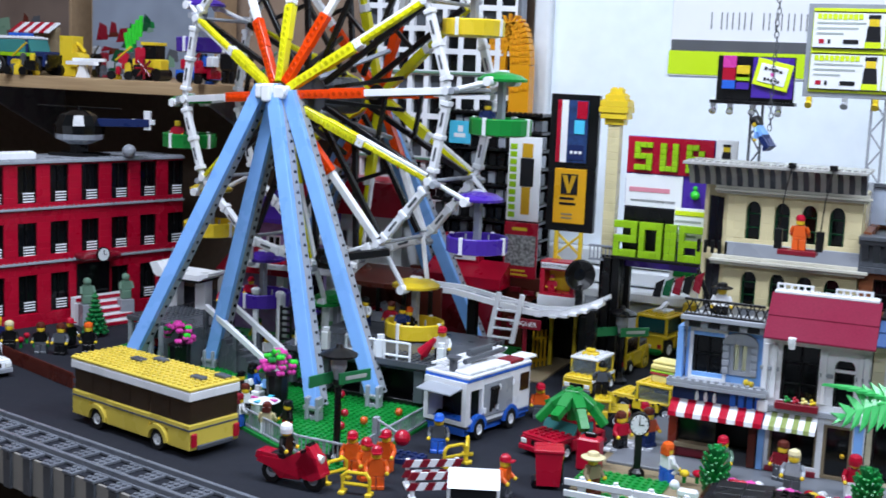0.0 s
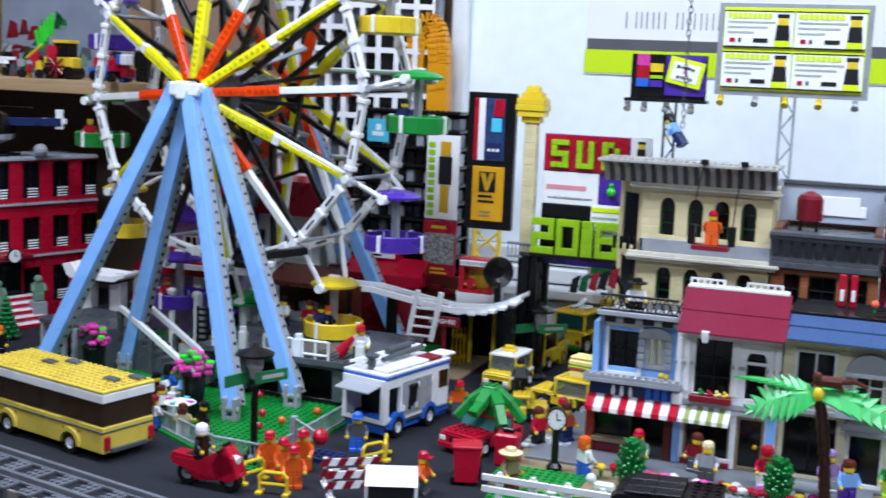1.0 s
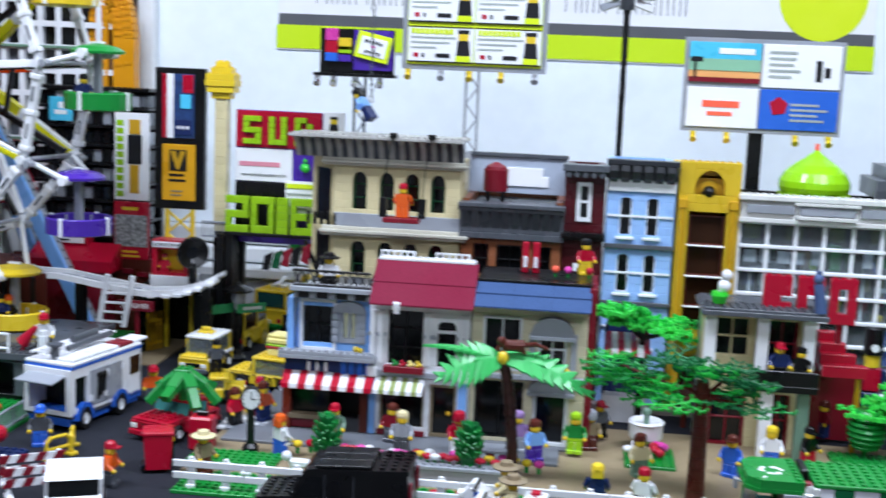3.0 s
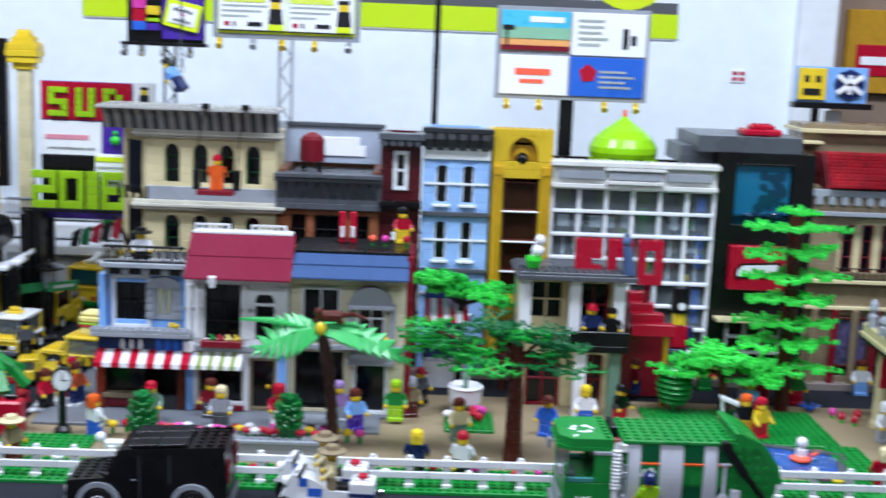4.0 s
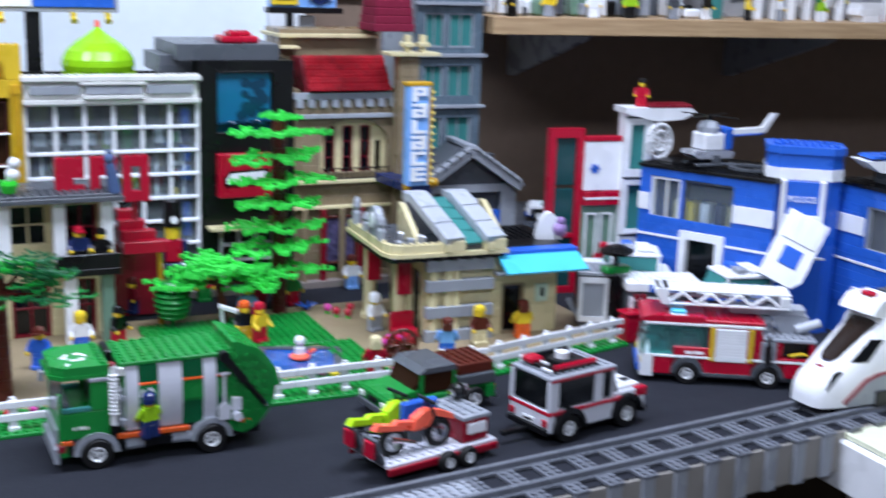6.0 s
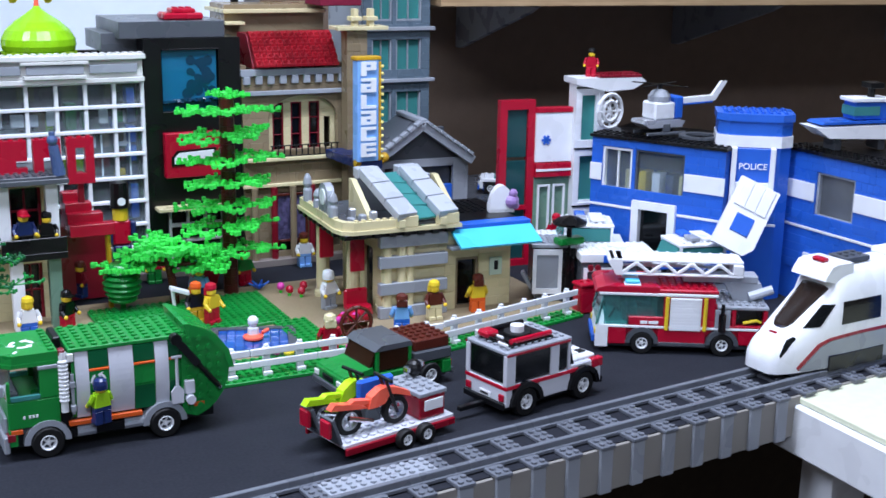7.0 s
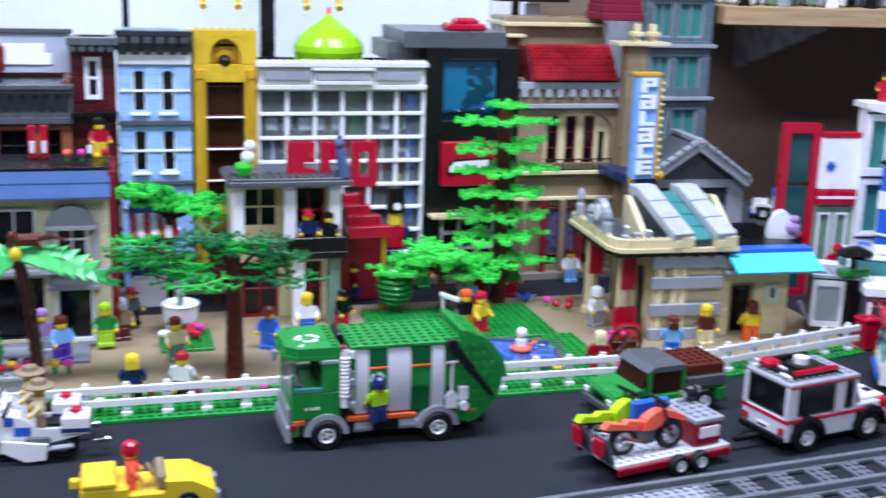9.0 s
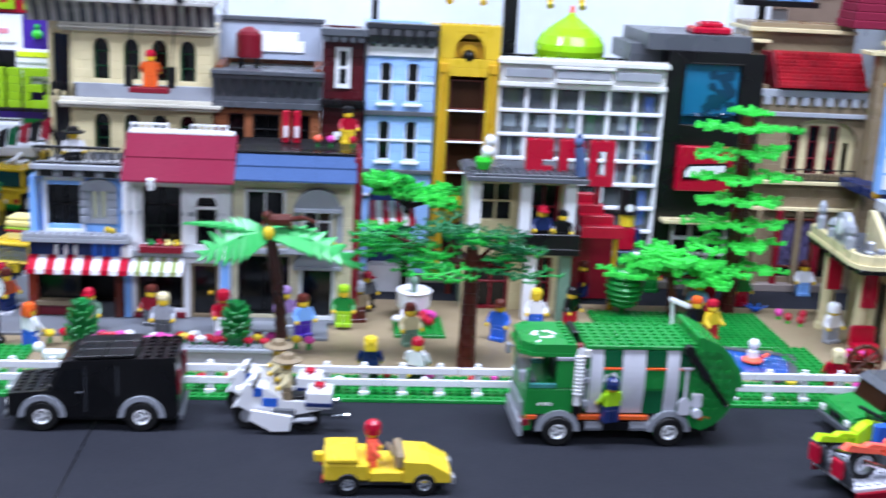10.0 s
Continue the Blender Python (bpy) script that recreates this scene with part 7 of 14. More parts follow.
# stalls and houses behind the wheel
hv = thing("stall", "lavender stall with a white porch behind the wheel", "stall", pose(-0.985, 1.46, 0.0034))
part("wall", Shape().box(-0.05, 0.06, 0.0, 0.06, 0, 0.09), LAV, hv)
part("porch_roof", Shape().prism([(-0.06, 0.09), (0.07, 0.09), (0.045, 0.118), (-0.035, 0.118)], -0.03, 0.06, "y"), RED, hv)
for x in (-0.05, 0.05):
    part("porch_post", Shape().box(x - 0.006, x + 0.006, -0.03, -0.018, 0, 0.09), WHITE, hv)
kb = thing("kiosk", "white kiosk with a stepped white roof by the stairs", "kiosk", pose(-1.02, 1.33, 0.0034))
for x in (-0.022, 0.025):
    part("post", Shape().box(x - 0.0085, x + 0.0085, -0.0085, 0.0085, 0, 0.095), WHITE, kb)
part("roof", Shape().prism([(-0.046, 0.114), (-0.040, 0.100), (-0.034, 0.096), (0.036, 0.096), (0.044, 0.101), (0.050, 0.103), (0.050, 0.107), (0.030, 0.103), (-0.024, 0.104), (-0.034, 0.116)], -0.026, 0.026, "y"), WHITE, kb, "white roof with upturned ends")
part("roof_trim", Shape().box(-0.032, 0.034, -0.024, 0.024, 0.0922, 0.0958), BLACK, kb)
part("counter", Shape().box(-0.03, 0.035, 0.0, 0.02, 0.0, 0.025), YELLOW, kb)
rh = building("dark red roofed house with a white gable behind the wheel", pose(-0.90, 1.575, 0))
part("wall", Shape().box(-0.075, 0.085, 0.0, 0.08, 0.0034, 0.175), WHITE, rh)
part("roof", Shape().prism([(-0.095, 0.175), (0.105, 0.175), (0.075, 0.225), (-0.065, 0.225)], -0.02, 0.09, "y"), RED, rh)
for i in range(4):
    window(rh, -0.065 + i * 0.037, -0.04 + i * 0.037, 0.11, 0.15, -0.004, WHITE, SMOKE, (2, 2))
cg = building("red and white striped stand behind the gondolas", pose(-0.70, 1.545, 0))
part("wall", Shape().box(-0.05, 0.05, 0.0, 0.03, 0.0034, 0.09), DKRED, cg)
part("roof", Shape().prism([(-0.01, 0.09), (-0.01, 0.105), (0.03, 0.125), (0.03, 0.09)], -0.06, 0.06, "x"), RED, cg)
# white brick tower with a grid of windows
tw = building("tall white tower with a dense grid of small windows")
TX0, TX1, TY = -0.932, -0.69, 1.655
nx, nz = 9, 16
for face_i, (m_, wd) in enumerate(((pose(TX0, TY, 0), 0.165), (pose(TX0 + 0.165, TY, 0, 0, 0, 22), 0.083))):
    nn = 6 if face_i == 0 else 3
    hs = []
    for i in range(nn):
        for k in range(nz):
            x0 = i * wd / nn + 0.004
            hs.append((x0, x0 + wd / nn - 0.008, 0.030 + k * 0.033, 0.030 + k * 0.033 + 0.025))
    f = part("wall", sheet(0, wd, 0, 0.57, 0, 0.012, hs), WHITE, tw)
    f.matrix_basis = m_
    for h in hs:
        part("pane", Shape().box(h[0], h[1], 0.009, 0.010, h[2], h[3], 0.0001), SMOKE if (int(h[0] * 977) + int(h[2] * 1301)) % 3 else DKGREY, f)
    for z in (0.126, 0.258, 0.39, 0.52):
        part("green_band", Shape().box(0, wd, -0.004, 0, z - 0.0025, z + 0.0015), SANDG, f)
part("back", Shape().box(TX0, TX1, TY + 0.05, TY + 0.07, 0, 0.57), GREY, tw)
go = thing("golden_arch", "golden yellow studded arch standing on end", "arch")
prev = None
for k in range(22):
    a = math.pi * k / 21
    c = (-0.700 - 0.020 * math.cos(a), 1.69, 0.395 + 0.070 * math.sin(a)) if 0 < k < 21 else (-0.700 - 0.020 * math.cos(a), 1.69, 0.33)
    if prev:
        part("segment", Shape().bar(prev, c, 0.032, 0.022, 0, (0, 1, 0)), plastic("golden_bricks", "D8920C", 0.4, 0.15) if k == 1 else bpy.data.materials["golden_bricks"], go)
        nb = Shape()
        mid = (Vector(prev) + Vector(c)) / 2
        for dx in (-0.011, -0.004, 0.003, 0.010):
            nb.cyl((mid.x + dx, mid.y - 0.0108, mid.z + (dx > 0) * 0.003), (mid.x + dx, mid.y - 0.013, mid.z + (dx > 0) * 0.003), 0.0024, n=7)
        part("studs", nb, bpy.data.materials["golden_bricks"], go)
    prev = c
part("stand", Shape().box(-0.735, -0.665, 1.68, 1.70, 0.0, 0.33), DARKBACK, go)
# black rack of plates with cards
rk = thing("parts_rack", "black rack of small parts drawers with printed cards", "rack", pose(-0.78, 1.60, 0))
part("back", Shape().box(0.0, 0.168, 0.05, 0.06, 0.0, 0.335), BLACK, rk)
for k in range(9):
    part("shelf", Shape().box(0.0, 0.168, 0.0, 0.05, 0.125 + k * 0.026, 0.129 + k * 0.026).studs(0.0, 0.168, 0.0, 0.008, 0.129 + k * 0.026), BLACK, rk)
rnd = random.Random(12)
for k in range(8):
    for i in range(12):
        part("drawer", Shape().box(0.004 + i * 0.0137, 0.015 + i * 0.0137, 0.006, 0.03, 0.1295 + k * 0.026, 0.145 + k * 0.026 + rnd.random() * 0.004), rnd.choice((DKGREY, BLACK, GREY, BLACK, SMOKE)), rk)
part("blue_card", Shape().box(0.026, 0.060, -0.004, -0.002, 0.289, 0.322), SKY, rk)
part("card_mark", Shape().box(0.034, 0.052, -0.0046, -0.004, 0.298, 0.304).box(0.040, 0.048, -0.0046, -0.004, 0.306, 0.315), PRINTW, rk)
ca = panel_sign("long_card", "white card with lime lettering bars and a dark figure mark", -0.655, -0.606, 0.185, 0.305, 1.585, PRINTW, 0.003)
for k in range(10):
    part("lime_bar", Shape().box(-0.652, -0.642, 1.584, 1.585, 0.190 + k * 0.0108, 0.1975 + k * 0.0108, 0.0002), LIME, ca)
part("mark", Shape().box(-0.636, -0.616, 1.584, 1.585, 0.235, 0.275), PRINTK, ca)
part("mark", Shape().box(-0.634, -0.618, 1.584, 1.585, 0.276, 0.296).box(-0.633, -0.620, 1.584, 1.585, 0.195, 0.234), GOLD, ca)
part("stand", Shape().box(-0.635, -0.625, 1.589, 1.595, 0.0, 0.2), BLACK, ca)
rp = panel_sign("red_poster", "red poster with a grey picture of parts", -0.652, -0.602, 0.103, 0.184, 1.575, RED, 0.004)
part("picture", Shape().box(-0.650, -0.604, 1.574, 1.575, 0.122, 0.166), plastic("grey_photo_print", "8C8C8C", 0.4, 0.5, 0, 0, 0.5, 40), rp)
bars(rp, -0.645, -0.61, 0.106, 0.118, 1.575, 2, YELLOW, 3)
bars(rp, -0.64, -0.615, 0.170, 0.180, 1.575, 1, YELLOW, 5)
part("stand", Shape().box(-0.63, -0.622, 1.579, 1.586, 0.0, 0.103), BLACK, rp)
rb = panel_sign("red_board", "red and white box front with writing bars", -0.745, -0.685, 0.120, 0.160, 1.565, RED, 0.02)
part("label_panel", Shape().box(-0.744, -0.69, 1.563, 1.5648, 0.124, 0.138), PRINTW, rb)
bars(rb, -0.742, -0.70, 0.126, 0.136, 1.563, 2, PRINTK, 7)
part("stand", Shape().box(-0.742, -0.69, 1.57, 1.584, 0.0, 0.12), BROWN, rb)
# dark brown back wall with tan bricks
bw = thing("low_wall", "dark brown low wall with tan bricks behind the coaster", "wall", pose(-0.80, 1.575, 0))
part("wall", Shape().box(0.0, 0.24, 0, 0.012, 0, 0.105), BROWN, bw)
rnd = random.Random(4)
for i in range(16):
    x, z = rnd.random() * 0.22, 0.02 + rnd.random() * 0.075
    part("brick", Shape().box(x, x + 0.016, -0.003, 0.0, z, z + 0.0072), (CREAM, BROWN, DKRED)[i % 3], bw)

# ---- white coaster ----
cs = thing("coaster_track", "white roller coaster track on black supports", "coaster track")
CP = [(-0.98, 1.44, 0.108), (-0.88, 1.44, 0.109), (-0.80, 1.44, 0.109), (-0.72, 1.44, 0.106), (-0.66, 1.44, 0.105), (-0.60, 1.44, 0.096), (-0.55, 1.435, 0.0895), (-0.51, 1.43, 0.092), (-0.485, 1.425, 0.1), (-0.455, 1.42, 0.116)]
for off in (-0.016, 0.016):
    part("rail", Shape().prism([(c[0], c[2] + 0.0035) for c in CP] + [(c[0], c[2] - 0.0035) for c in CP[::-1]], 1.433 + off, 1.440 + off, "y"), WHITE, cs)
part("track_bed", Shape().prism([(c[0], c[2] - 0.001) for c in CP] + [(c[0], c[2] - 0.0032) for c in CP[::-1]], 1.424, 1.449, "y"), GREY, cs)
for a, b in zip(CP, CP[1:]):
    for f in (0.25, 0.75):
        c = Vector(a).lerp(Vector(b), f)
        part("tie", Shape().box(c.x - 0.005, c.x + 0.005, c.y - 0.018, c.y + 0.018, c.z - 0.005, c.z - 0.001), WHITE, cs)
for x, y, z in ((-0.88, 1.44, 0.10), (-0.76, 1.44, 0.10), (-0.64, 1.44, 0.098), (-0.47, 1.425, 0.10)):
    part("support", Shape().box(x - 0.006, x + 0.006, y - 0.006, y + 0.006, 0.0034, z), BLACK, cs)
for x in (-0.60, -0.568):
    part("ladder_side", Shape().bar((x, 1.40, 0.05), (x + 0.012, 1.40, 0.115), 0.006, 0.006, 0, (0, 1, 0)), WHITE, cs)
for k in range(5):
    part("ladder_rung", Shape().bar((-0.598 + k * 0.0025, 1.40, 0.056 + k * 0.012), (-0.566 + k * 0.0025, 1.40, 0.056 + k * 0.012), 0.003, 0.003), WHITE, cs)
tn = thing("coaster_station", "black coaster tunnel with a wooden gate", "tunnel", pose(-0.55, 1.47, 0))
part("wall", Shape().box(-0.03, -0.018, 0.0, 0.12, 0, 0.088).box(0.055, 0.07, -0.02, 0.12, 0, 0.085).box(-0.018, 0.055, 0.085, 0.12, 0, 0.085), BLACK, tn)
part("roof", Shape().box(-0.03, 0.07, -0.01, 0.12, 0.085, 0.088), BLACK, tn)
gm = pose(-0.012, -0.004, 0.0, 0, 0, 60)
for i in range(4):
    part("gate_slat", Shape().box(i * 0.007, i * 0.007 + 0.0035, 0, 0.002, 0.004, 0.055), GOLD, tn).matrix_basis = gm
part("gate_rail", Shape().box(0, 0.025, -0.001, 0.0, 0.012, 0.016).box(0, 0.025, -0.001, 0.0, 0.042, 0.046), GOLD, tn).matrix_basis = gm
part("floor_plate", Shape().box(-0.018, 0.02, -0.06, 0.08, 0, 0.0032), SAND, tn)
sgn = panel_sign("ride_sign", "dark red ride name sign on the coaster", -0.578, -0.532, 0.070, 0.083, 1.405, DKRED, 0.004)
lettering("lettering_word", "SLEIGHER", 0.0085, pose(-0.555, 1.4044, 0.0765), PRINTW, sgn, 0.0003)
part("post", Shape().box(-0.557, -0.552, 1.409, 1.413, 0, 0.08), DKRED, sgn)
bh = thing("ticket_booth", "red framed booth with a yellow inside on a white block", "booth", pose(-0.536, 1.485, 0))
part("plinth", Shape().box(-0.026, 0.03, -0.012, 0.02, 0.0885, 0.104), WHITE, bh)
part("frame", sheet(-0.024, 0.024, 0.104, 0.150, -0.01, 0.015, [(-0.018, 0.018, 0.108, 0.138)]), RED, bh)
part("back", Shape().box(-0.018, 0.018, 0.012, 0.015, 0.108, 0.138), YELLOW, bh)
part("sign", Shape().box(-0.023, 0.023, -0.012, -0.01, 0.1405, 0.148), PRINTW, bh)
lettering("lettering_word", "DO NOT STAND UP", 0.0052, pose(0, -0.0124, 0.1442), PRINTK, bh, 0.0002)
figure("red figure inside the red booth", -0.545, 1.482, 0.104, 0, RED, RED, FLESH, DKRED, "cap", 0.65)
sp = thing("loudspeaker", "round black loudspeaker on a post", "loudspeaker", pose(-0.500, 1.46, 0))
part("cone", Shape().add(Shape().lathe([(0.012, -0.012), (0.021, 0.0), (0.019, 0.004), (0.008, -0.002), (0.002, -0.002)], 0, 0, 18), pose(0, 0, 0.138, 90, 0, 35)), BLACK, sp)
part("post", Shape().box(-0.004, 0.004, -0.004, 0.004, 0.088, 0.125), BLACK, sp)
wr = thing("railing", "light grey railing by the number sign", "railing", pose(-0.500, 1.49, 0.155))
part("rail", Shape().box(0, 0.04, 0, 0.003, 0.018, 0.021).box(0, 0.04, 0, 0.003, 0, 0.003), GREY, wr)
for i in range(8):
    part("bar", Shape().box(0.001 + i * 0.0053, 0.0026 + i * 0.0053, 0.0006, 0.0024, 0.003, 0.018), GREY, wr)
part("post", Shape().box(0.03, 0.038, 0.003, 0.012, -0.155, 0.018), BLACK, wr)

# ---- long red building at the left end ----
RB = pose(-1.332, 1.124, 0, 0, 0, 72.8)
rd = building("long red three-storey building with dark windows and grey ledges", RB)
hs = []
for k in range(9):
    for z in (0.020, 0.101, 0.179):
        hs.append((0.0145 + k * 0.0515, 0.0445 + k * 0.0515, z, z + 0.056))
brick_wall(rd, "wall", -0.10, 0.455, 0.0, 0.238, 0, 0.008, hs, 61, RED)
for h in hs:
    fr = window(rd, *h, 0.003, BLACK, SMOKE, (2, 1), 0.0016)
    for q in range(4):
        part("grille_bar", Shape().box(h[0] + 0.009, h[1] - 0.003, 0.0012, 0.003, h[2] + 0.003 + q * 0.004, h[2] + 0.005 + q * 0.004), WHITE, fr)
for z in (0.092, 0.171):
    part("ledge", Shape().box(-0.10, 0.455, -0.004, 0.0, z, z + 0.0032).studs(-0.10, 0.455, -0.0036, -0.0002, z + 0.0030, 0, 0.008, 0.0015), GREY, rd)
part("roof", Shape().box(-0.10, 0.455, -0.004, 0.10, 0.238, 0.2425).studs(-0.10, 0.455, -0.004, 0.012, 0.2425), GREY, rd, "light grey studded roof edge")
part("side_wall", Shape().box(0.447, 0.455, 0.008, 0.10, 0.0, 0.238).box(-0.10, -0.092, 0.008, 0.1, 0, 0.238).box(-0.092, 0.447, 0.092, 0.1, 0, 0.238), RED, rd)
part("roof_plate", Shape().box(0.05, 0.21, 0.02, 0.05, 0.2425, 0.252).studs(0.05, 0.21, 0.02, 0.036, 0.252), WHITE, rd, "white plates on the roof")
part("canopy", Shape().box(0.258, 0.322, -0.03, 0.0, 0.095, 0.103, 0.002), DKRED, rd)
part("entrance_door", Shape().box(0.262, 0.318, -0.003, -0.0004, 0.020, 0.086), SMOKE, rd)
ck = part("clock", Shape().cyl((0.286, -0.031, 0.103), (0.286, -0.036, 0.103), 0.0095, n=18), WHITE, rd, "round white clock")
part("clock_hand", Shape().box(0.2855, 0.2868, -0.0366, -0.036, 0.103, 0.1095).box(0.286, 0.291, -0.0366, -0.036, 0.1025, 0.1035), BLACK, ck)
part("clock_ring", Shape().lathe([(0.0095, 0), (0.011, 0), (0.011, 0.004), (0.0095, 0.004)], 0, 0, 18, 0, True), BLACK, ck).matrix_basis = pose(0.286, -0.032, 0.103, 90)
es = thing("entrance_steps", "white and pink entrance steps before the red building", "steps", RB @ pose(0.285, -0.012, 0))
for k in range(5):
    part("step", Shape().box(-0.04, 0.04, -0.055 + k * 0.011, -0.044 + k * 0.011 if k < 4 else 0.0, 0.0, 0.008 + k * 0.008), WHITE, es)
    part("step_edge", Shape().box(-0.038, 0.038, -0.0565 + k * 0.011, -0.055 + k * 0.011, 0.0015 + k * 0.008, 0.0065 + k * 0.008), RED, es)


def fir(label, x, y, z, h, r):
    t = thing("fir_tree", label, "tree", pose(x, y, z), "small firs")
    part("trunk", Shape().cyl((0, 0, 0), (0, 0, h * 0.3), r * 0.14, n=8), BROWN, t)
    s = Shape()
    for k in range(9):
        f = k / 9
        rr = r * (1 - f) + 0.002
        z0 = h * (0.1 + 0.9 * f)
        for i in range(9):
            a = i * 0.698 + k * 0.35
            s.bar((0, 0, z0 + h * 0.06), (rr * math.cos(a), rr * math.sin(a), z0), 0.0052, 0.0035)
        s.cyl((0, 0, z0), (0, 0, z0 + h * 0.12), rr * 0.6, rr * 0.3, 8)
    part("foliage", s, FIRM, t)


FIRM = plastic("fir_green_plastic", "12743A", 0.4, 0.25)
fir("small dark green fir beside the steps", -1.165, 1.31, 0, 0.062, 0.017)
fir("small dark green fir beside the entrance", -1.10, 1.41, 0, 0.066, 0.017)
for sx, zz in ((0.252, 0.034), (0.318, 0.034)):
    p_ = RB @ Vector((sx, -0.045, 0))
    solo("statue", Shape().box(-0.008, 0.008, -0.005, 0.005, 0, 0.014, 0.002).prism([(-0.008, 0.014), (0.008, 0.014), (0.006, 0.028), (-0.006, 0.028)], -0.004, 0.004, "y").ball((0, 0, 0.033), 0.0062, 10).cyl((-0.0085, 0, 0.026), (-0.010, -0.004, 0.016), 0.0024, n=8).cyl((0.0085, 0, 0.026), (0.010, -0.004, 0.016), 0.0024, n=8), SANDG, "sand green plain statue by the entrance steps", "statue", pose(p_.x, p_.y, zz, 0, 0, 60), "statues")
    solo("plinth", Shape().box(-0.010, 0.010, -0.010, 0.010, 0, zz), GREY, "light grey plinth under a statue", "plinth", pose(p_.x, p_.y, 0, 0, 0, 60), "plinths")
fence_pts = [(-1.245, 1.165), (-1.0, 1.075)]
for k in range(9):
    fx, fy = fence_pts[0][0] + 0.0272 * k, fence_pts[0][1] - 0.01 * k
    f = thing("picket_fence", "reddish brown picket fence along the road", "fence", pose(fx, fy, 0, 0, 0, -20.2), "brown fence")
    part("rail", Shape().box(0, 0.0286, 0.0008, 0.002, 0.004, 0.007).box(0, 0.0286, 0.0008, 0.002, 0.013, 0.016), BROWN, f)
    for q in range(5):
        part("picket", Shape().box(q * 0.0058, q * 0.0058 + 0.0036, -0.0008, 0.0008, 0, 0.020), BROWN, f)
for x, y, rz, t_, l_, h_, st_ in ((-1.195, 1.175, 40, BLACK, BLACK, CREAM, "hair"), (-1.155, 1.19, 30, BLACK, DKGREY, BROWN, "hair"), (-1.13, 1.20, 20, DKGREY, BLACK, BROWN, "hair"), (-1.105, 1.225, 35, BLACK, BLACK, ORANGE, "hair"), (-1.225, 1.185, 60, DKBLUE, BLACK, YELLOW, "hair"), (-1.05, 1.27, 120, WHITE, BLACK, BLACK, "hair"), (-1.145, 1.235, 80, BLACK, BLACK, RED, "cap")):
    figure("figure standing by the red building's fence", x, y, 0, rz, t_, l_, FLESH, h_, st_, 1.0)
for i in range(7):
    x, y = -1.235 + i * 0.012, 1.20 + (i % 3) * 0.012
    b = thing("flower", "red flower on a green stem by the fence", "flower", pose(x, y, 0), "fence flowers")
    part("stem", Shape().cyl((0, 0, 0), (0, 0, 0.009), 0.002, n=6), GREEN, b)
    part("bloom", Shape().ball((0, 0, 0.011), 0.0042, 8), (RED, GREEN, RED)[i % 3], b)

# dark helicopter on the red roof
he = thing("helicopter", "dark helicopter with a grey skirt on the red building's roof", "helicopter", RB @ pose(0.30, 0.05, 0.2425, 0, 0, -60) @ Matrix.Diagonal((1.35, 1.35, 1.3, 1)))
for y in (-0.014, 0.014):
    part("skid", Shape().box(-0.03, 0.03, y - 0.002, y + 0.002, 0, 0.004), BLACK, he)
part("skid_frame", Shape().box(-0.004, 0.004, -0.014, 0.014, 0.004, 0.014), BLACK, he)
part("belly", Shape().lathe([(0.012, 0.014), (0.026, 0.020), (0.027, 0.026)], 0, 0, 14), GREY, he)
part("cabin", Shape().lathe([(0.027, 0.026), (0.028, 0.036), (0.022, 0.048), (0.010, 0.053)], 0, 0, 14), SMOKE, he)
part("tail", Shape().bar((0.02, 0, 0.040), (0.085, 0, 0.042), 0.008, 0.009), DKBLUE, he)
part("tail_fin", Shape().box(0.062, 0.09, -0.002, 0.002, 0.040, 0.046).box(0.078, 0.086, -0.0025, 0.0025, 0.034, 0.056), WHITE, he)
part("rotor", Shape().box(-0.05, 0.05, -0.003, 0.003, 0.056, 0.0575).cyl((0, 0, 0.052), (0, 0, 0.058), 0.003, n=8), BLACK, he)
part("ball", Shape().ball((0.055, 0.01, 0.008), 0.008, 10), GREY, he)

# ---- park: fence, trees, planters, pool ----
def white_fence(xa, ya, xb, yb, z=0.0034):
    L = math.hypot(xb - xa, yb - ya)
    n = round(L / 0.064)
    for k in range(n):
        f = thing("white_fence", "low white two-rail fence on a green strip", "fence", pose(xa + (xb - xa) * k / n, ya + (yb - ya) * k / n, z, 0, 0, math.degrees(math.atan2(yb - ya, xb - xa))), "white fence panels")
        ln = L / n - 0.0005
        for za in (0.0085, 0.0195):
            part("rail", Shape().box(0, ln, -0.0022, 0.0, za, za + 0.0066, 0.0008), WHITE, f)
        for x in (0.016, 0.048):
            p_ = part("post", Shape().box(x - 0.0035, x + 0.0035, 0.0, 0.0045, 0, 0.0262, 0.0008), WHITE, f)
            part("stud", Shape().cyl((x, 0.0022, 0.0262), (x, 0.0022, 0.0282), 0.0025, n=8), WHITE, p_)
            part("foot", Shape().box(x - 0.0042, x + 0.0042, -0.0035, 0.0, 0, 0.004), WHITE, p_)


white_fence(-0.36, 0.997, 0.545, 0.999)
baseplate("green studded strip under the angled fence", 0.0, 0.19, -0.006, 0.018, 0.0, GREEN, 0.0034, pose(0.545, 0.999, 0, 0, 0, 13))
white_fence(0.547, 1.003, 0.728, 1.045)
rbx = thing("red_barrel", "red plastic post box at the fence end", "post box", pose(0.742, 1.052, 0))
part("body", Shape().box(-0.010, 0.010, -0.009, 0.009, 0, 0.030, 0.002), RED, rbx)
part("lid", Shape().box(-0.011, 0.011, -0.010, 0.010, 0.030, 0.034, 0.0015).studs(-0.008, 0.008, -0.004, 0.004, 0.034), RED, rbx)


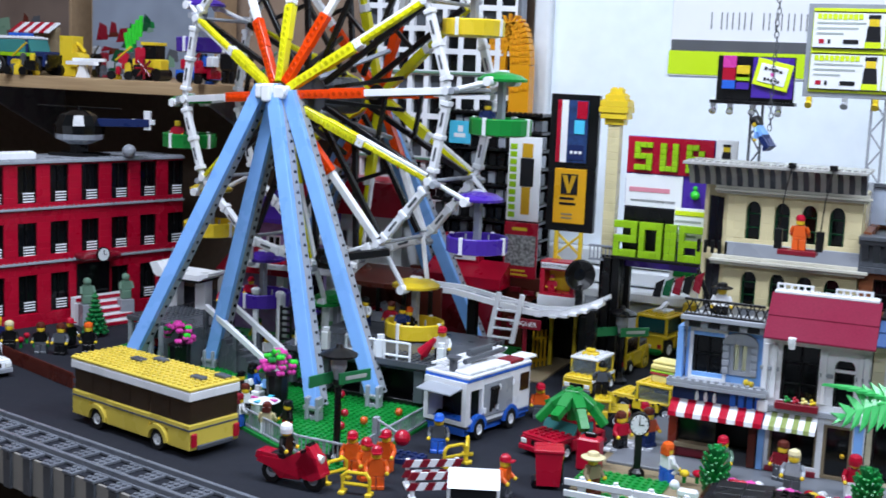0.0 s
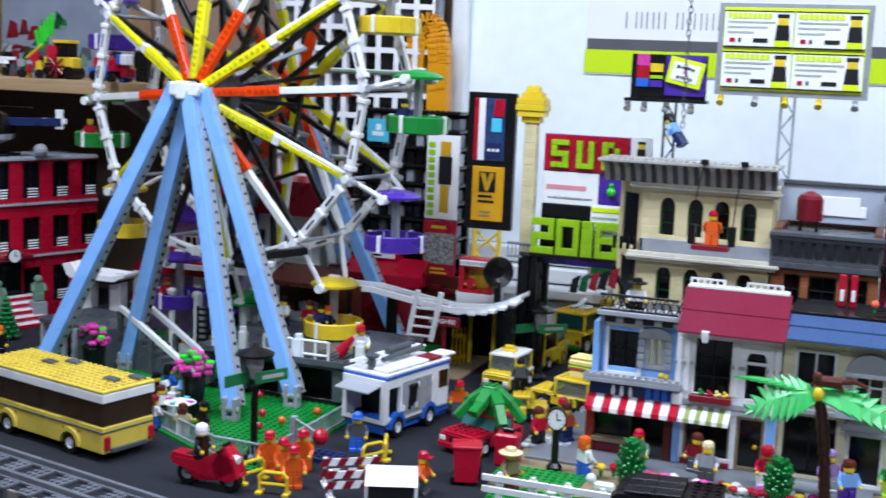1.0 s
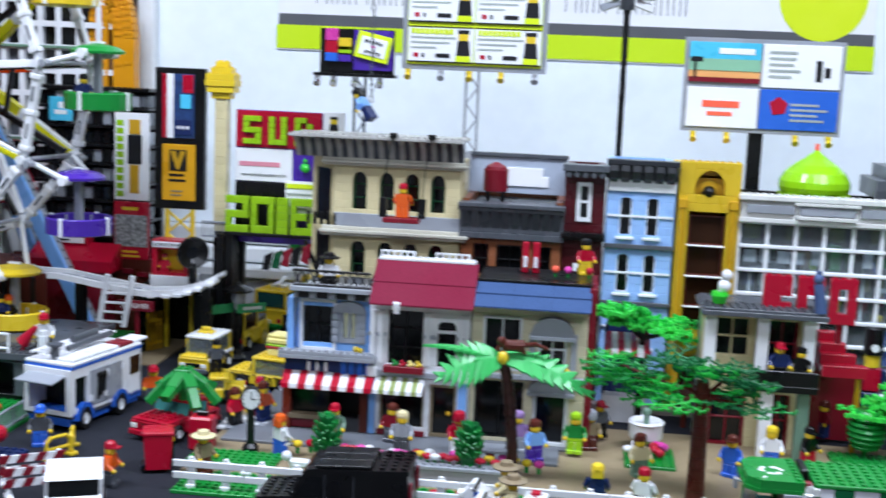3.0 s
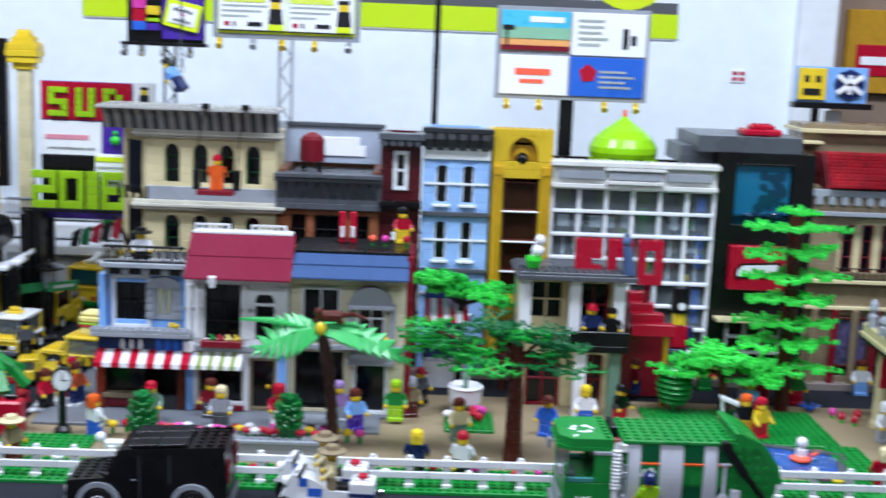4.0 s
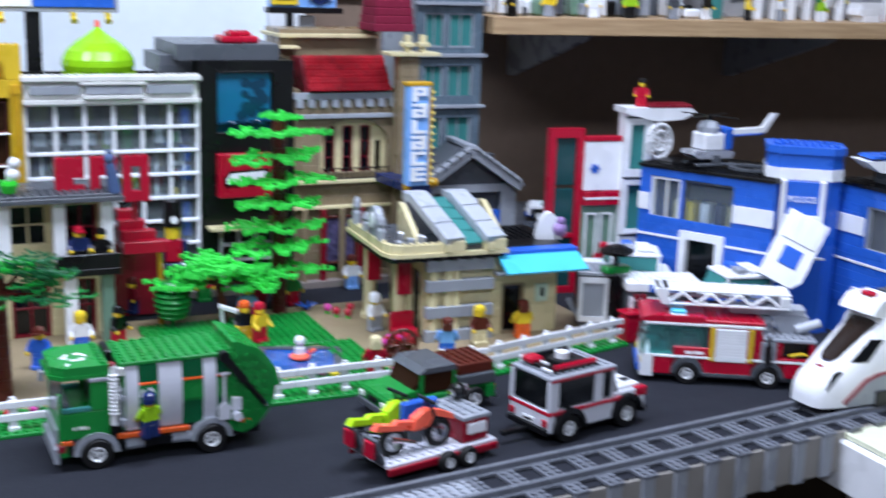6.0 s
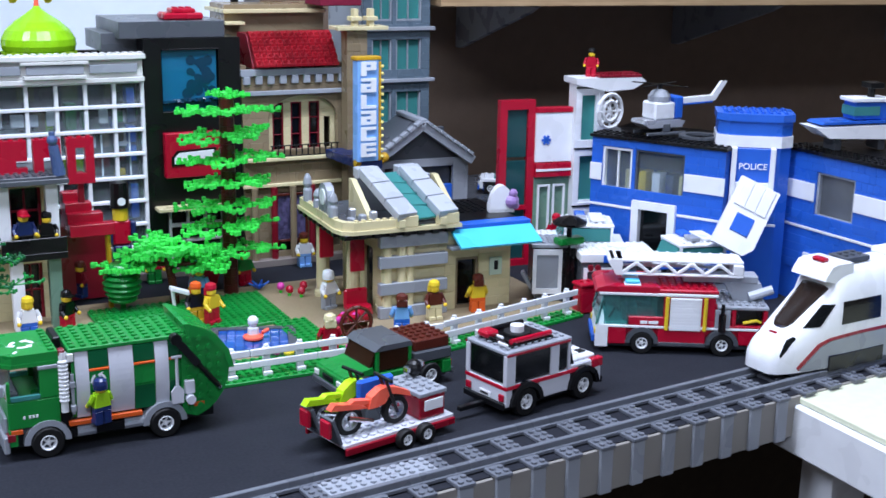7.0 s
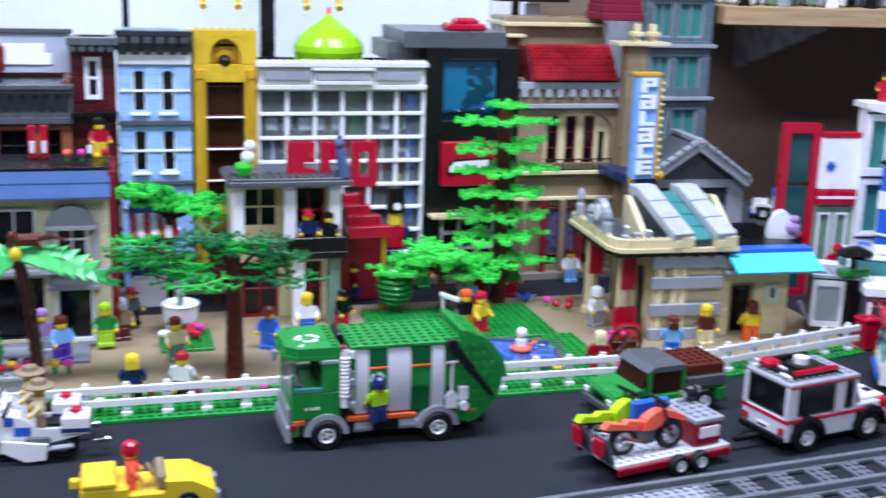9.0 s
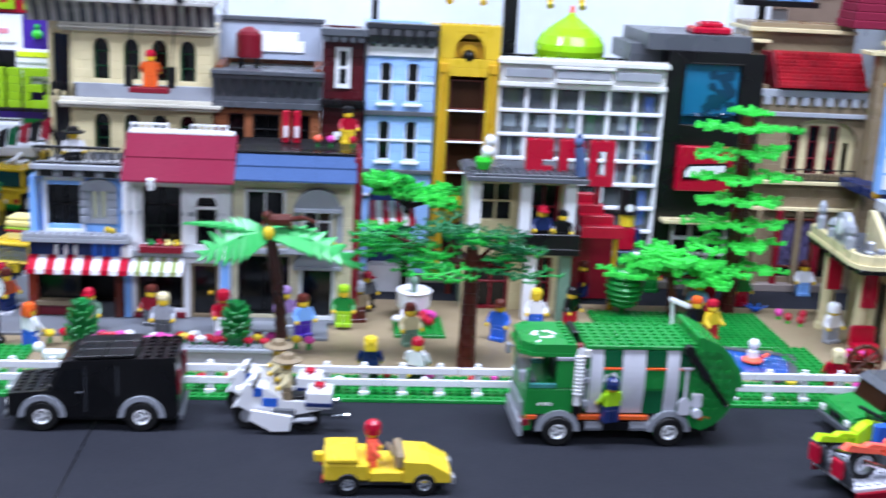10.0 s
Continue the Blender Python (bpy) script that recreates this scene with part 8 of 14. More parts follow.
def leaf_spray(r, seed, thick=0.0021):
    """A flat moulded leaf piece: forking twigs that end in small round knobs."""
    rnd = random.Random(seed)
    s = Shape()
    for i in range(5):
        a = i * 1.257 + rnd.uniform(-0.25, 0.25)
        ln = r * rnd.uniform(0.7, 1.12)
        e = Vector((ln * math.cos(a), ln * math.sin(a), rnd.uniform(-0.1, 0.12) * r))
        s.bar((0, 0, 0), e, thick * 1.3, thick)
        for f in (0.45, 0.82):
            for sg in (-1, 1):
                b2 = a + sg * rnd.uniform(0.7, 1.1)
                q = e * f
                w_ = q + Vector((r * 0.28 * math.cos(b2), r * 0.28 * math.sin(b2), rnd.uniform(-0.09, 0.14) * r))
                s.bar(q, w_, thick * 1.2, thick * 0.9)
                s.cyl(w_ - Vector((0, 0, thick * 0.5)), w_ + Vector((0, 0, thick * 1.3)), thick * 0.95, n=6)
        s.cyl(e - Vector((0, 0, thick * 0.5)), e + Vector((0, 0, thick * 1.3)), thick * 1.0, n=6)
    return s


SPRAYS = {}


def spray(parent, mat, x, y, z, r, rz, tilt=0.0, v=0, thick=0.0021):
    key = (mat.name, v, thick)
    if key not in SPRAYS:
        SPRAYS[key] = leaf_spray(0.02, 50 + v, thick).mesh("leaf", mat)
    o = part("leaf", SPRAYS[key], None, parent)
    k = r / 0.02
    o.matrix_basis = Matrix.Translation((x, y, z)) @ pose(0, 0, 0, tilt, 0, rz) @ Matrix.Diagonal((k, k, 1, 1))
    return o


def leafy_tree(label, x, y, z, h, blobs, mats, trunk_r=0.0065, trunk=BROWN, seed=1, bend=(0, 0), thick=0.0021):
    """Trunk of stacked round bricks, limbs, and flat leaf pieces in loose layers."""
    t = thing("tree", label, "tree", pose(x, y, z))
    n = max(4, int(h / 0.0096))
    s = Shape()
    for k in range(n):
        f, g = k / n, (k + 1) / n
        s.cyl((bend[0] * f * f, bend[1] * f * f, h * f), (bend[0] * g * g, bend[1] * g * g, h * g - 0.0004), trunk_r * (1.05 - 0.3 * f), trunk_r * (1.0 - 0.3 * f), 10)
    part("trunk", s, trunk, t)
    rnd = random.Random(seed)
    for bx, by, bz, rad, cnt, mi in blobs:
        part("limb", Shape().cyl((bend[0] * 0.8, bend[1] * 0.8, h * 0.85), (bx, by, bz), 0.0028, 0.0016, 7), trunk, t)
        for i in range(cnt):
            a, rr = rnd.random() * 6.283, rad * math.sqrt(rnd.random())
            spray(t, mats[(mi + (i % 3 == 2)) % len(mats)], bx + rr * math.cos(a), by + rr * math.sin(a) * 0.7, bz + rnd.uniform(-0.006, 0.007), rnd.uniform(0.018, 0.026), rnd.random() * 360, rnd.uniform(-12, 12), rnd.randrange(3), thick)
    return t


LEAFN = plastic("dark_needle_plastic", "0E6236", 0.35, 0.3)
leafy_tree("brown-trunked tree with a flat spreading green crown", 0.107, 1.075, 0.0034, 0.112,
           [(-0.062, 0.0, 0.110, 0.030, 9, 1), (-0.022, 0.01, 0.122, 0.032, 9, 0), (0.022, 0.0, 0.118, 0.030, 8, 0), (-0.030, -0.02, 0.098, 0.034, 7, 1), (0.034, -0.012, 0.096, 0.024, 6, 2), (0.055, 0.005, 0.110, 0.018, 3, 0), (-0.075, 0.0, 0.122, 0.02, 3, 1)], [LEAFN, LEAFM, LEAFD], 0.0085, TRUNK, 3, (0, 0), 0.0012)
leafy_tree("dark-stemmed tree with bright green leaves by the yellow house", 0.062, 1.305, 0.0, 0.118,
           [(-0.035, 0.0, 0.128, 0.026, 7, 0), (0.0, 0.0, 0.121, 0.026, 5, 0), (0.038, -0.005, 0.112, 0.026, 7, 0)], [LEAFB, LEAFM], 0.004, BLACK, 6)
leafy_tree("small leaning tree with a bright green flat crown", 0.345, 1.235, 0.0066, 0.052,
           [(-0.046, 0.0, 0.050, 0.016, 5, 0), (-0.014, 0.0, 0.060, 0.022, 6, 0), (0.022, 0.0, 0.053, 0.022, 6, 0), (0.036, -0.01, 0.044, 0.018, 4, 0)], [LEAFB], 0.005, BROWN, 9, (-0.008, 0), 0.0023)
pt = thing("tree", "tall tiered bright green conifer with a brown trunk", "tree", pose(0.416, 1.265, 0.0032))
s = Shape()
for k in range(22):
    s.cyl((0, 0, k * 0.0098), (0, 0, k * 0.0098 + 0.0094), 0.0082, 0.0080, 12)
part("trunk", s, TRUNK, pt)
rnd = random.Random(21)
for k, z in enumerate((0.049, 0.0735, 0.0985, 0.1235, 0.1485, 0.1745, 0.2005, 0.2165)):
    for i in range(4 if k < 7 else 2):
        a = i * 1.571 + (0.35 if k % 2 else -0.3) + rnd.uniform(-0.15, 0.15)
        rr = (0.036 if i % 2 == 0 else 0.026) * rnd.uniform(0.9, 1.05) if k < 7 else 0.010
        spray(pt, LEAFB, rr * math.cos(a), rr * math.sin(a) * 0.9, z + rnd.uniform(-0.0035, 0.0035), 0.0215 if k < 7 else 0.015, math.degrees(a) + rnd.uniform(-20, 20), rnd.uniform(-7, 7), rnd.randrange(5), 0.0023)

pa = thing("palm_tree", "leaning brown palm with broad green fronds", "palm tree", pose(-0.0617, 1.083, 0.0032) @ Matrix.Diagonal((0.945, 0.945, 1.2469, 1)))
s = Shape()
for k in range(11):
    f = k / 11
    s.cyl((-0.014 * f * f, 0, 0.0087 * k), (-0.014 * (f + 0.09) ** 2, 0, 0.0087 * k + 0.0085), 0.0064, 0.0050, 10)
part("trunk", s, plastic("palm_brown_plastic", "2C120E"), pa)


def frond(length, width, drop):
    """A palm frond: a ridged blade with a toothed edge, bending down to its tip."""
    s = Shape()
    n = 9
    mid = [(length * i / n, 0, 0.006 * math.sin(i / n * 2.2) - drop * (i / n) ** 1.7) for i in range(n + 1)]
    for i in range(n):
        (xa, _, za), (xb, _, zb) = mid[i], mid[i + 1]
        w1 = width * math.sin(0.32 + 2.62 * (i + 0.9) / n)
        for sg in (-1, 1):
            s.prism([(xa, 0), (xb, 0), (xb + 0.006, sg * w1), (xa + 0.0045, sg * w1 * 0.66)], 0, 0.0018, "z")
            for v in range(len(s.v) - 8, len(s.v)):
                px, py, pz = s.v[v]
                s.v[v] = (px, py, pz + za + (zb - za) * min(1, max(0, (px - xa) / (xb - xa))) - abs(py) * 0.18)
    return s.cyl((0, 0, 0.001), (length * 0.5, 0, mid[4][2] + 0.001), 0.002, 0.0012, 7)


for a, ln, dr_, tilt, w_ in ((176, 0.074, 0.0, 6, 0.013), (202, 0.060, 0.028, -46, 0.021), (-10, 0.084, 0.034, 36, 0.015), (60, 0.034, 0.006, 0, 0.014)):
    part("frond", frond(ln, w_, dr_), PALM, pa).matrix_basis = pose(-0.014, 0, 0.094, 0, 0, a) @ pose(0, 0, 0, tilt)
part("crown", Shape().ball((-0.014, -0.004, 0.096), 0.0055, 9), YELLOW, pa)
solo("toy_monkey", Shape().ball((0, 0, 0.006), 0.006, 9).cyl((0, 0, 0.006), (0.018, 0, 0.006), 0.0055, 0.0065, 9).ball((-0.005, -0.002, 0.0105), 0.0048, 9).cyl((0.018, 0, 0.007), (0.030, 0, 0.009), 0.0026, n=7).cyl((0.030, 0, 0.009), (0.042, 0, 0.004), 0.002, n=7).cyl((-0.005, 0, 0.008), (-0.010, -0.002, 0.0), 0.002, n=7).cyl((0.016, -0.003, 0.005), (0.019, -0.004, -0.001), 0.002, n=7), BROWN, "brown toy animal shape lying on the palm crown", "toy animal", pose(-0.0722, 1.081, 0.1289) @ Matrix.Diagonal((0.92, 0.92, 0.92, 1)))

# topiary
tp = thing("topiary", "dark green ribbed topiary on a short stem", "bush", pose(0.291, 1.236, 0.0066))
part("stem", Shape().cyl((0, 0, 0), (0, 0, 0.012), 0.003, n=8), GREEN, tp)
for k in range(7):
    f = math.sin(0.5 + k * 0.38)
    part("tier", Shape().lathe([(0.009 + 0.009 * f, 0.010 + k * 0.0058), (0.0105 + 0.010 * f, 0.0125 + k * 0.0058), (0.0085 + 0.009 * f, 0.0152 + k * 0.0058)], 0, 0, 16), GREEN, tp)


def bush(label, x, y, z, h, r):
    """An egg-shaped bush of many short upward sprigs."""
    b = thing("bush", label, "bush", pose(x, y, z), "tall bushes")
    rnd = random.Random(round(x * 999))
    for k in range(7):
        s = Shape()
        f = (k + 0.5) / 7
        rr = r * math.sin(0.45 + 2.5 * f) ** 0.6
        for i in range(15):
            a = (i + 0.5 * (k % 2)) * 0.4189 + rnd.uniform(-0.12, 0.12)
            z0 = h * (0.02 + 0.80 * f) + rnd.uniform(-0.002, 0.002)
            s.cyl((rr * 0.35 * math.cos(a), rr * 0.35 * math.sin(a), z0 - 0.003), (rr * math.cos(a), rr * math.sin(a), z0 + h * 0.12), 0.0026, 0.0013, 5)
        part("sprig", s, (FIRM, LEAFD)[k % 2], b)
    part("stem", Shape().cyl((0, 0, 0), (0, 0, h * 0.92), r * 0.5, r * 0.2, 8), LEAFD, b)

pn = thing("planter", "long grey planter wall with a white studded top", "planter")
part("wall", Shape().box(-0.232, -0.070, 1.068, 1.092, 0.0032, 0.014), GREY, pn)
part("rim", Shape().box(-0.234, -0.068, 1.066, 1.094, 0.014, 0.0175).studs(-0.234, -0.068, 1.067, 1.075, 0.0175), GREY, pn)
bush("tall dark green bush in the planter", -0.240, 1.085, 0.0032, 0.058, 0.0145)
bush("tall dark green bush at the planter's end", -0.103, 1.080, 0.0175, 0.046, 0.014)
rnd = random.Random(31)
for i in range(22):
    x = -0.228 + i * 0.0072
    f = thing("planter_flower", "bright flower in the planter", "flower", pose(x, 1.080 + rnd.uniform(-0.007, 0.007), 0.0175), "planter flowers")
    part("stem", Shape().cyl((0, 0, 0), (0, 0, 0.004), 0.0016, n=6), GREEN, f)
    sh = Shape()
    for q in range(4):
        sh.ball((0.0026 * math.cos(q * 1.57), 0.0026 * math.sin(q * 1.57), 0.006), 0.0026, 6)
    part("bloom", sh, rnd.choice((PINK, RED, WHITE, YELLOW, PINK, RED)), f)
for i in range(30):
    x, y = -0.35 + rnd.random() * 0.86, 1.012 + rnd.random() * 0.026
    f = thing("verge_flower", "small flower on the green verge behind the fence", "flower", pose(x, y, 0.0034), "verge flowers")
    part("stem", Shape().cyl((0, 0, 0), (0, 0, 0.004), 0.0015, n=6).cyl((-0.004, 0, 0.001), (0.004, 0.001, 0.003), 0.001, n=5), GREEN, f)
    part("bloom", Shape().ball((0, 0, 0.006), 0.0036, 7), rnd.choice((RED, RED, WHITE, PINK)), f)
for x, y in ((0.055, 1.165), (0.068, 1.175), (0.08, 1.17), (0.085, 1.19), (0.47, 1.225), (0.48, 1.215), (0.49, 1.235), (0.465, 1.24)):
    f = thing("lawn_flower", "red and pink flower on a green plate", "flower", pose(x, y, 0.0066 if x < 0.2 else 0.0032), "lawn flowers")
    part("stem", Shape().cyl((0, 0, 0), (0, 0, 0.005), 0.0018, n=6), BRGREEN, f)
    part("bloom", Shape().ball((0, 0, 0.0075), 0.0046, 8), (RED, PINK, RED, WHITE)[int(x * 1000) % 4], f)

# pool
po = thing("pool", "small blue tiled pool with a dark grey rim", "pool", pose(0.383, 1.088, 0.0032, 0, 0, -18))
part("rim", sheet(-0.042, 0.042, -0.040, 0.040, 0, 0.004, [(-0.034, 0.034, -0.032, 0.032)]), DKGREY, po).matrix_basis = pose(0, 0, 0.004, -90)
rnd = random.Random(2)
for i in range(8):
    for j in range(8):
        part("water_tile", Shape().box(-0.034 + i * 0.0085, -0.0256 + i * 0.0085, -0.032 + j * 0.008, -0.0241 + j * 0.008, 0.0, 0.0026 + rnd.random() * 0.0006), WATER, po)
dk = solo("pool_float", Shape().lathe([(0.006, 0.0), (0.010, 0.002), (0.010, 0.004), (0.006, 0.006)], 0, 0, 14, 1).box(-0.005, 0.005, -0.004, 0.004, 0.004, 0.014, 0.002).ball((0, 0, 0.019), 0.0055, 10).cyl((0.009, 0.0, 0.006), (0.016, 0.002, 0.008), 0.002, n=7, mi=1), [WHITE, CORAL], "white figure shape in an orange and white pool float", "pool float", pose(0.384, 1.090, 0.0060))

# fountain-like white barrel and table pieces
wb = thing("white_urn", "white round urn on a grey foot", "urn", pose(0.067, 1.215, -0.0070))
part("foot", Shape().lathe([(0.012, 0.0102), (0.009, 0.013), (0.006, 0.016), (0.007, 0.02)], 0, 0, 12), GREY, wb)
part("bowl", Shape().lathe([(0.013, 0.02), (0.017, 0.024), (0.0178, 0.038), (0.019, 0.040), (0.0165, 0.042), (0.012, 0.038)], 0, 0, 16), WHITE, wb)
part("spout", Shape().cyl((0, 0, 0.034), (0, 0, 0.052), 0.003, n=8).ball((0, 0, 0.05), 0.005, 8), SANDG, wb)

# corner cafe with red letters, on the back street side of the park
rc = building("green and white corner cafe with a grey roof terrace", pose(0, 0, 0.0032))
for x, mt in ((0.126, WHITE), (0.178, WHITE), (0.224, WHITE)):
    part("column", Shape().box(x - 0.006, x + 0.006, 1.222, 1.234, 0.085, 0.146), mt, rc)
for x, mt in ((0.186, WHITE), (0.222, SANDG)):
    part("lower_column", Shape().box(x - 0.006, x + 0.006, 1.214, 1.226, 0.0, 0.072), mt, rc)
part("roof_slab", Shape().box(0.115, 0.240, 1.212, 1.30, 0.146, 0.151).box(0.118, 0.237, 1.216, 1.296, 0.151, 0.1535).studs(0.118, 0.237, 1.217, 1.249, 0.1535), DKGREY, rc)
part("balcony", Shape().box(0.172, 0.234, 1.208, 1.24, 0.072, 0.079).box(0.172, 0.234, 1.208, 1.211, 0.079, 0.094), BLACK, rc)
brick_wall(rc, "wall", 0.120, 0.232, 0.0, 0.146, 1.252, 1.262, [(0.132, 0.170, 0.095, 0.14), (0.186, 0.218, 0.085, 0.14), (0.132, 0.17, 0.0, 0.06), (0.192, 0.215, 0.0, 0.06)], 71, CREAM)
for h in ((0.132, 0.170, 0.095, 0.14), (0.186, 0.218, 0.085, 0.14), (0.132, 0.17, 0.0, 0.06), (0.192, 0.215, 0.0, 0.06)):
    window(rc, *h, 1.254, CREAM if h[2] > 0.09 else DKRED, SMOKE, (2, 2), 0.003)
part("side_wall", Shape().box(0.225, 0.232, 1.262, 1.295, 0, 0.146).box(0.12, 0.127, 1.262, 1.295, 0, 0.146), SANDG, rc)
for x0, x1, z0, hh in ((0.1775, 0.2055, 0.152, [(0.1950, 0.2075, 0.1590, 0.1660)]), (0.2115, 0.238, 0.152, [(0.2210, 0.2300, 0.1500, 0.1680)]), (0.2435, 0.2700, 0.1395, [(0.2520, 0.2615, 0.1500, 0.1760)])):
    lt = part("red_letter", sheet(x0, x1, z0, 0.186, 1.238, 1.247, hh), RED, rc, "red brick-built letter block")
    part("letter_studs", Shape().studs(x0, x1, 1.2385, 1.2465, 0.186), RED, lt)
part("letter_post", Shape().box(0.254, 0.260, 1.247, 1.253, 0.118, 0.15), RED, rc)
part("blue_hose", Shape().cyl((0.2325, 1.221, 0.1535), (0.228, 1.221, 0.183), 0.0065, 0.005, 10).ball((0.2275, 1.221, 0.188), 0.0055, 9).cyl((0.2275, 1.221, 0.193), (0.2275, 1.221, 0.196), 0.003, n=8), plastic("sand_blue_plastic", "4A5E86"), rc)
aw = part("awning", Shape().prism([(1.255, 0.082), (1.30, 0.118), (1.308, 0.118), (1.308, 0.082)], 0.245, 0.262, "x"), RED, rc, "red stepped awning")
for k in range(4):
    part("awning_step", Shape().box(0.245, 0.290 - k * 0.009, 1.255 + k * 0.011, 1.268 + k * 0.011, 0.080 + k * 0.0095, 0.0925 + k * 0.0095), RED, aw)
part("awning_post", Shape().cyl((0.284, 1.262, 0.0), (0.284, 1.262, 0.082), 0.003, n=8), GOLD, rc)
part("red_door", Shape().box(0.240, 0.29, 1.300, 1.308, 0, 0.082), DKRED, rc)
ur = thing("roof_pot", "lime pot with a white plant figure on the cafe terrace", "pot", pose(0.133, 1.232, 0.1587))
part("pot", Shape().lathe([(0.006, 0), (0.009, 0.008), (0.008, 0.012)], 0, 0, 12), BRGREEN, ur)
part("plant", Shape().ball((0.004, 0, 0.018), 0.007, 9).ball((0.006, 0, 0.029), 0.006, 9).cyl((0.0, 0, 0.012), (0.006, 0, 0.035), 0.003, n=7), WHITE, ur)
figure("red-capped figure on the cafe balcony", 0.196, 1.224, 0.0825, 10, DKBLUE, BLACK, FLESH, RED, "cap")
figure("dark figure on the cafe balcony", 0.218, 1.224, 0.0825, -10, BLACK, BLACK, FLESH, BLACK, "hair", 0.9)
solo("guard_statue", Shape().box(-0.010, 0.010, -0.007, 0.007, 0, 0.018, 0.002, 1).box(-0.0095, 0.0095, -0.007, 0.007, 0.018, 0.046, 0.002, 2).box(-0.016, -0.010, -0.006, 0.005, 0.020, 0.044, 0.002, 1).box(0.010, 0.016, -0.006, 0.005, 0.020, 0.044, 0.002, 1).cyl((0, 0, 0.046), (0, 0, 0.060), 0.0085, n=12, mi=3).cyl((0, 0, 0.060), (0, 0, 0.088), 0.0108, 0.0095, 12).cyl((0, -0.0095, 0.068), (0, -0.0112, 0.068), 0.0045, n=10, mi=4), [BLACK, DKBLUE, RED, YELLOW, WHITE], "plain red guard statue with a tall black hat", "statue", pose(0.313, 1.335, 0.034))
solo("plinth", Shape().box(-0.012, 0.012, -0.010, 0.010, 0, 0.034), DKGREY, "dark grey plinth under the guard statue", "plinth", pose(0.313, 1.335, 0))
ic = thing("striped_stall", "red and white striped stall awning by the tree", "stall", pose(0.046, 1.318, -0.0001))
for i in range(7):
    part("awning_stripe", Shape().prism([(-0.034, 0.084), (-0.033, 0.089), (0.012, 0.101), (0.012, 0.098), (-0.032, 0.084)], -0.024 + i * 0.007, -0.0172 + i * 0.007, "x"), (RED, WHITE)[i % 2], ic)
part("counter", Shape().box(-0.024, 0.024, 0.0, 0.02, 0.0, 0.03), WHITE, ic)
for x in (-0.023, 0.022):
    part("post", Shape().cyl((x, 0.01, 0.03), (x, 0.01, 0.11), 0.0016, n=7), BLACK, ic)
part("dark_back", Shape().box(-0.024, 0.024, 0.02, 0.024, 0.0, 0.108), DKBLUE, ic)
yb = thing("yellow_ball_bush", "round golden studded bush on a stem", "bush", pose(0.113, 1.318, 0))
part("stem", Shape().cyl((0, 0, 0), (0, 0, 0.085), 0.003, n=8), BROWN, yb)
part("crown", Shape().ball((0, 0, 0.098), 0.017, 12), YELLOW, yb)

# ---- bank ----
bq = building("tan and grey bank with columns and a sloping glazed roof", pose(0.53, 1.113, 0.0032, 0, 0, -3))
hs = [(0.085, 0.112, 0.0, 0.056)]
brick_wall(bq, "wall", 0.0, 0.150, 0.0, 0.088, 0.0, 0.008, hs, 81, CREAM)
for z in (0.0, 0.0256, 0.054, 0.076):
    part("grey_band", Shape().box(-0.004, 0.072, -0.0085, 0.0, z, z + 0.0122), GREY, bq)
for x in (0.006, 0.022, 0.031):
    part("half_column", Shape().cyl((x, -0.002, 0.0), (x, -0.002, 0.088), 0.005, n=10), CREAM, bq)
window(bq, *hs[0], 0.002, DKTAN, SMOKE, (1, 1), 0.003, 0.006, "door")
part("wall_card", Shape().box(0.124, 0.139, -0.002, -0.0003, 0.034, 0.054), plastic("pale_green_print", "C8DCC8"), bq, "small white sign with a dark mark")
part("card_mark", Shape().box(0.1295, 0.134, -0.0026, -0.002, 0.04, 0.05), PRINTK, bq)
brick_wall(bq, "side_wall", 0.0, 0.12, 0.0, 0.088, 0.0, 0.008, [(0.02, 0.045, 0.0, 0.07), (0.07, 0.095, 0.0, 0.07)], 82, CREAM, pose(0.0, 0.12, 0, 0, 0, -90))
for y in (0.02, 0.07):
    part("tall_door", Shape().box(0.003, 0.005, y, y + 0.03, 0.0, 0.07), SMOKE, bq)
part("back_wall", Shape().box(0.0, 0.15, 0.112, 0.12, 0, 0.088).box(0.142, 0.15, 0.008, 0.112, 0, 0.088), CREAM, bq)
for x, y in ((-0.018, 0.035), (-0.030, 0.100)):
    c = part("column", Shape().lathe([(0.0095, 0), (0.0095, 0.005), (0.0075, 0.008), (0.007, 0.080), (0.009, 0.084), (0.0095, 0.088)], x, y, 14), CREAM, bq)
    part("banner", Shape().box(x - 0.0078, x + 0.0078, y - 0.014, y - 0.0115, 0.046, 0.080), RED, c)
    part("banner_rod", Shape().cyl((x - 0.008, y - 0.0115, 0.081), (x + 0.008, y - 0.0115, 0.081), 0.0012, n=6).cyl((x, y - 0.0115, 0.081), (x, y, 0.081), 0.001, n=6), BLACK, c)
part("entablature", Shape().box(-0.045, 0.080, -0.008, 0.125, 0.088, 0.0915), BLACK, bq)
for i in range(8):
    part("dentil", Shape().box(-0.044 + i * 0.016, -0.036 + i * 0.016, -0.0125, -0.008, 0.0885, 0.0935), BLACK, bq)
for i in range(8):
    part("dentil", Shape().box(-0.0495, -0.045, 0.006 + i * 0.016, 0.014 + i * 0.016, 0.0885, 0.0935), BLACK, bq)
part("cornice", Shape().prism([(-0.050, 0.128), (-0.050, 0.004), (-0.046, -0.008), (-0.036, -0.014), (0.085, -0.014), (0.085, 0.128)], 0.0935, 0.0975, "z"), CREAM, bq)
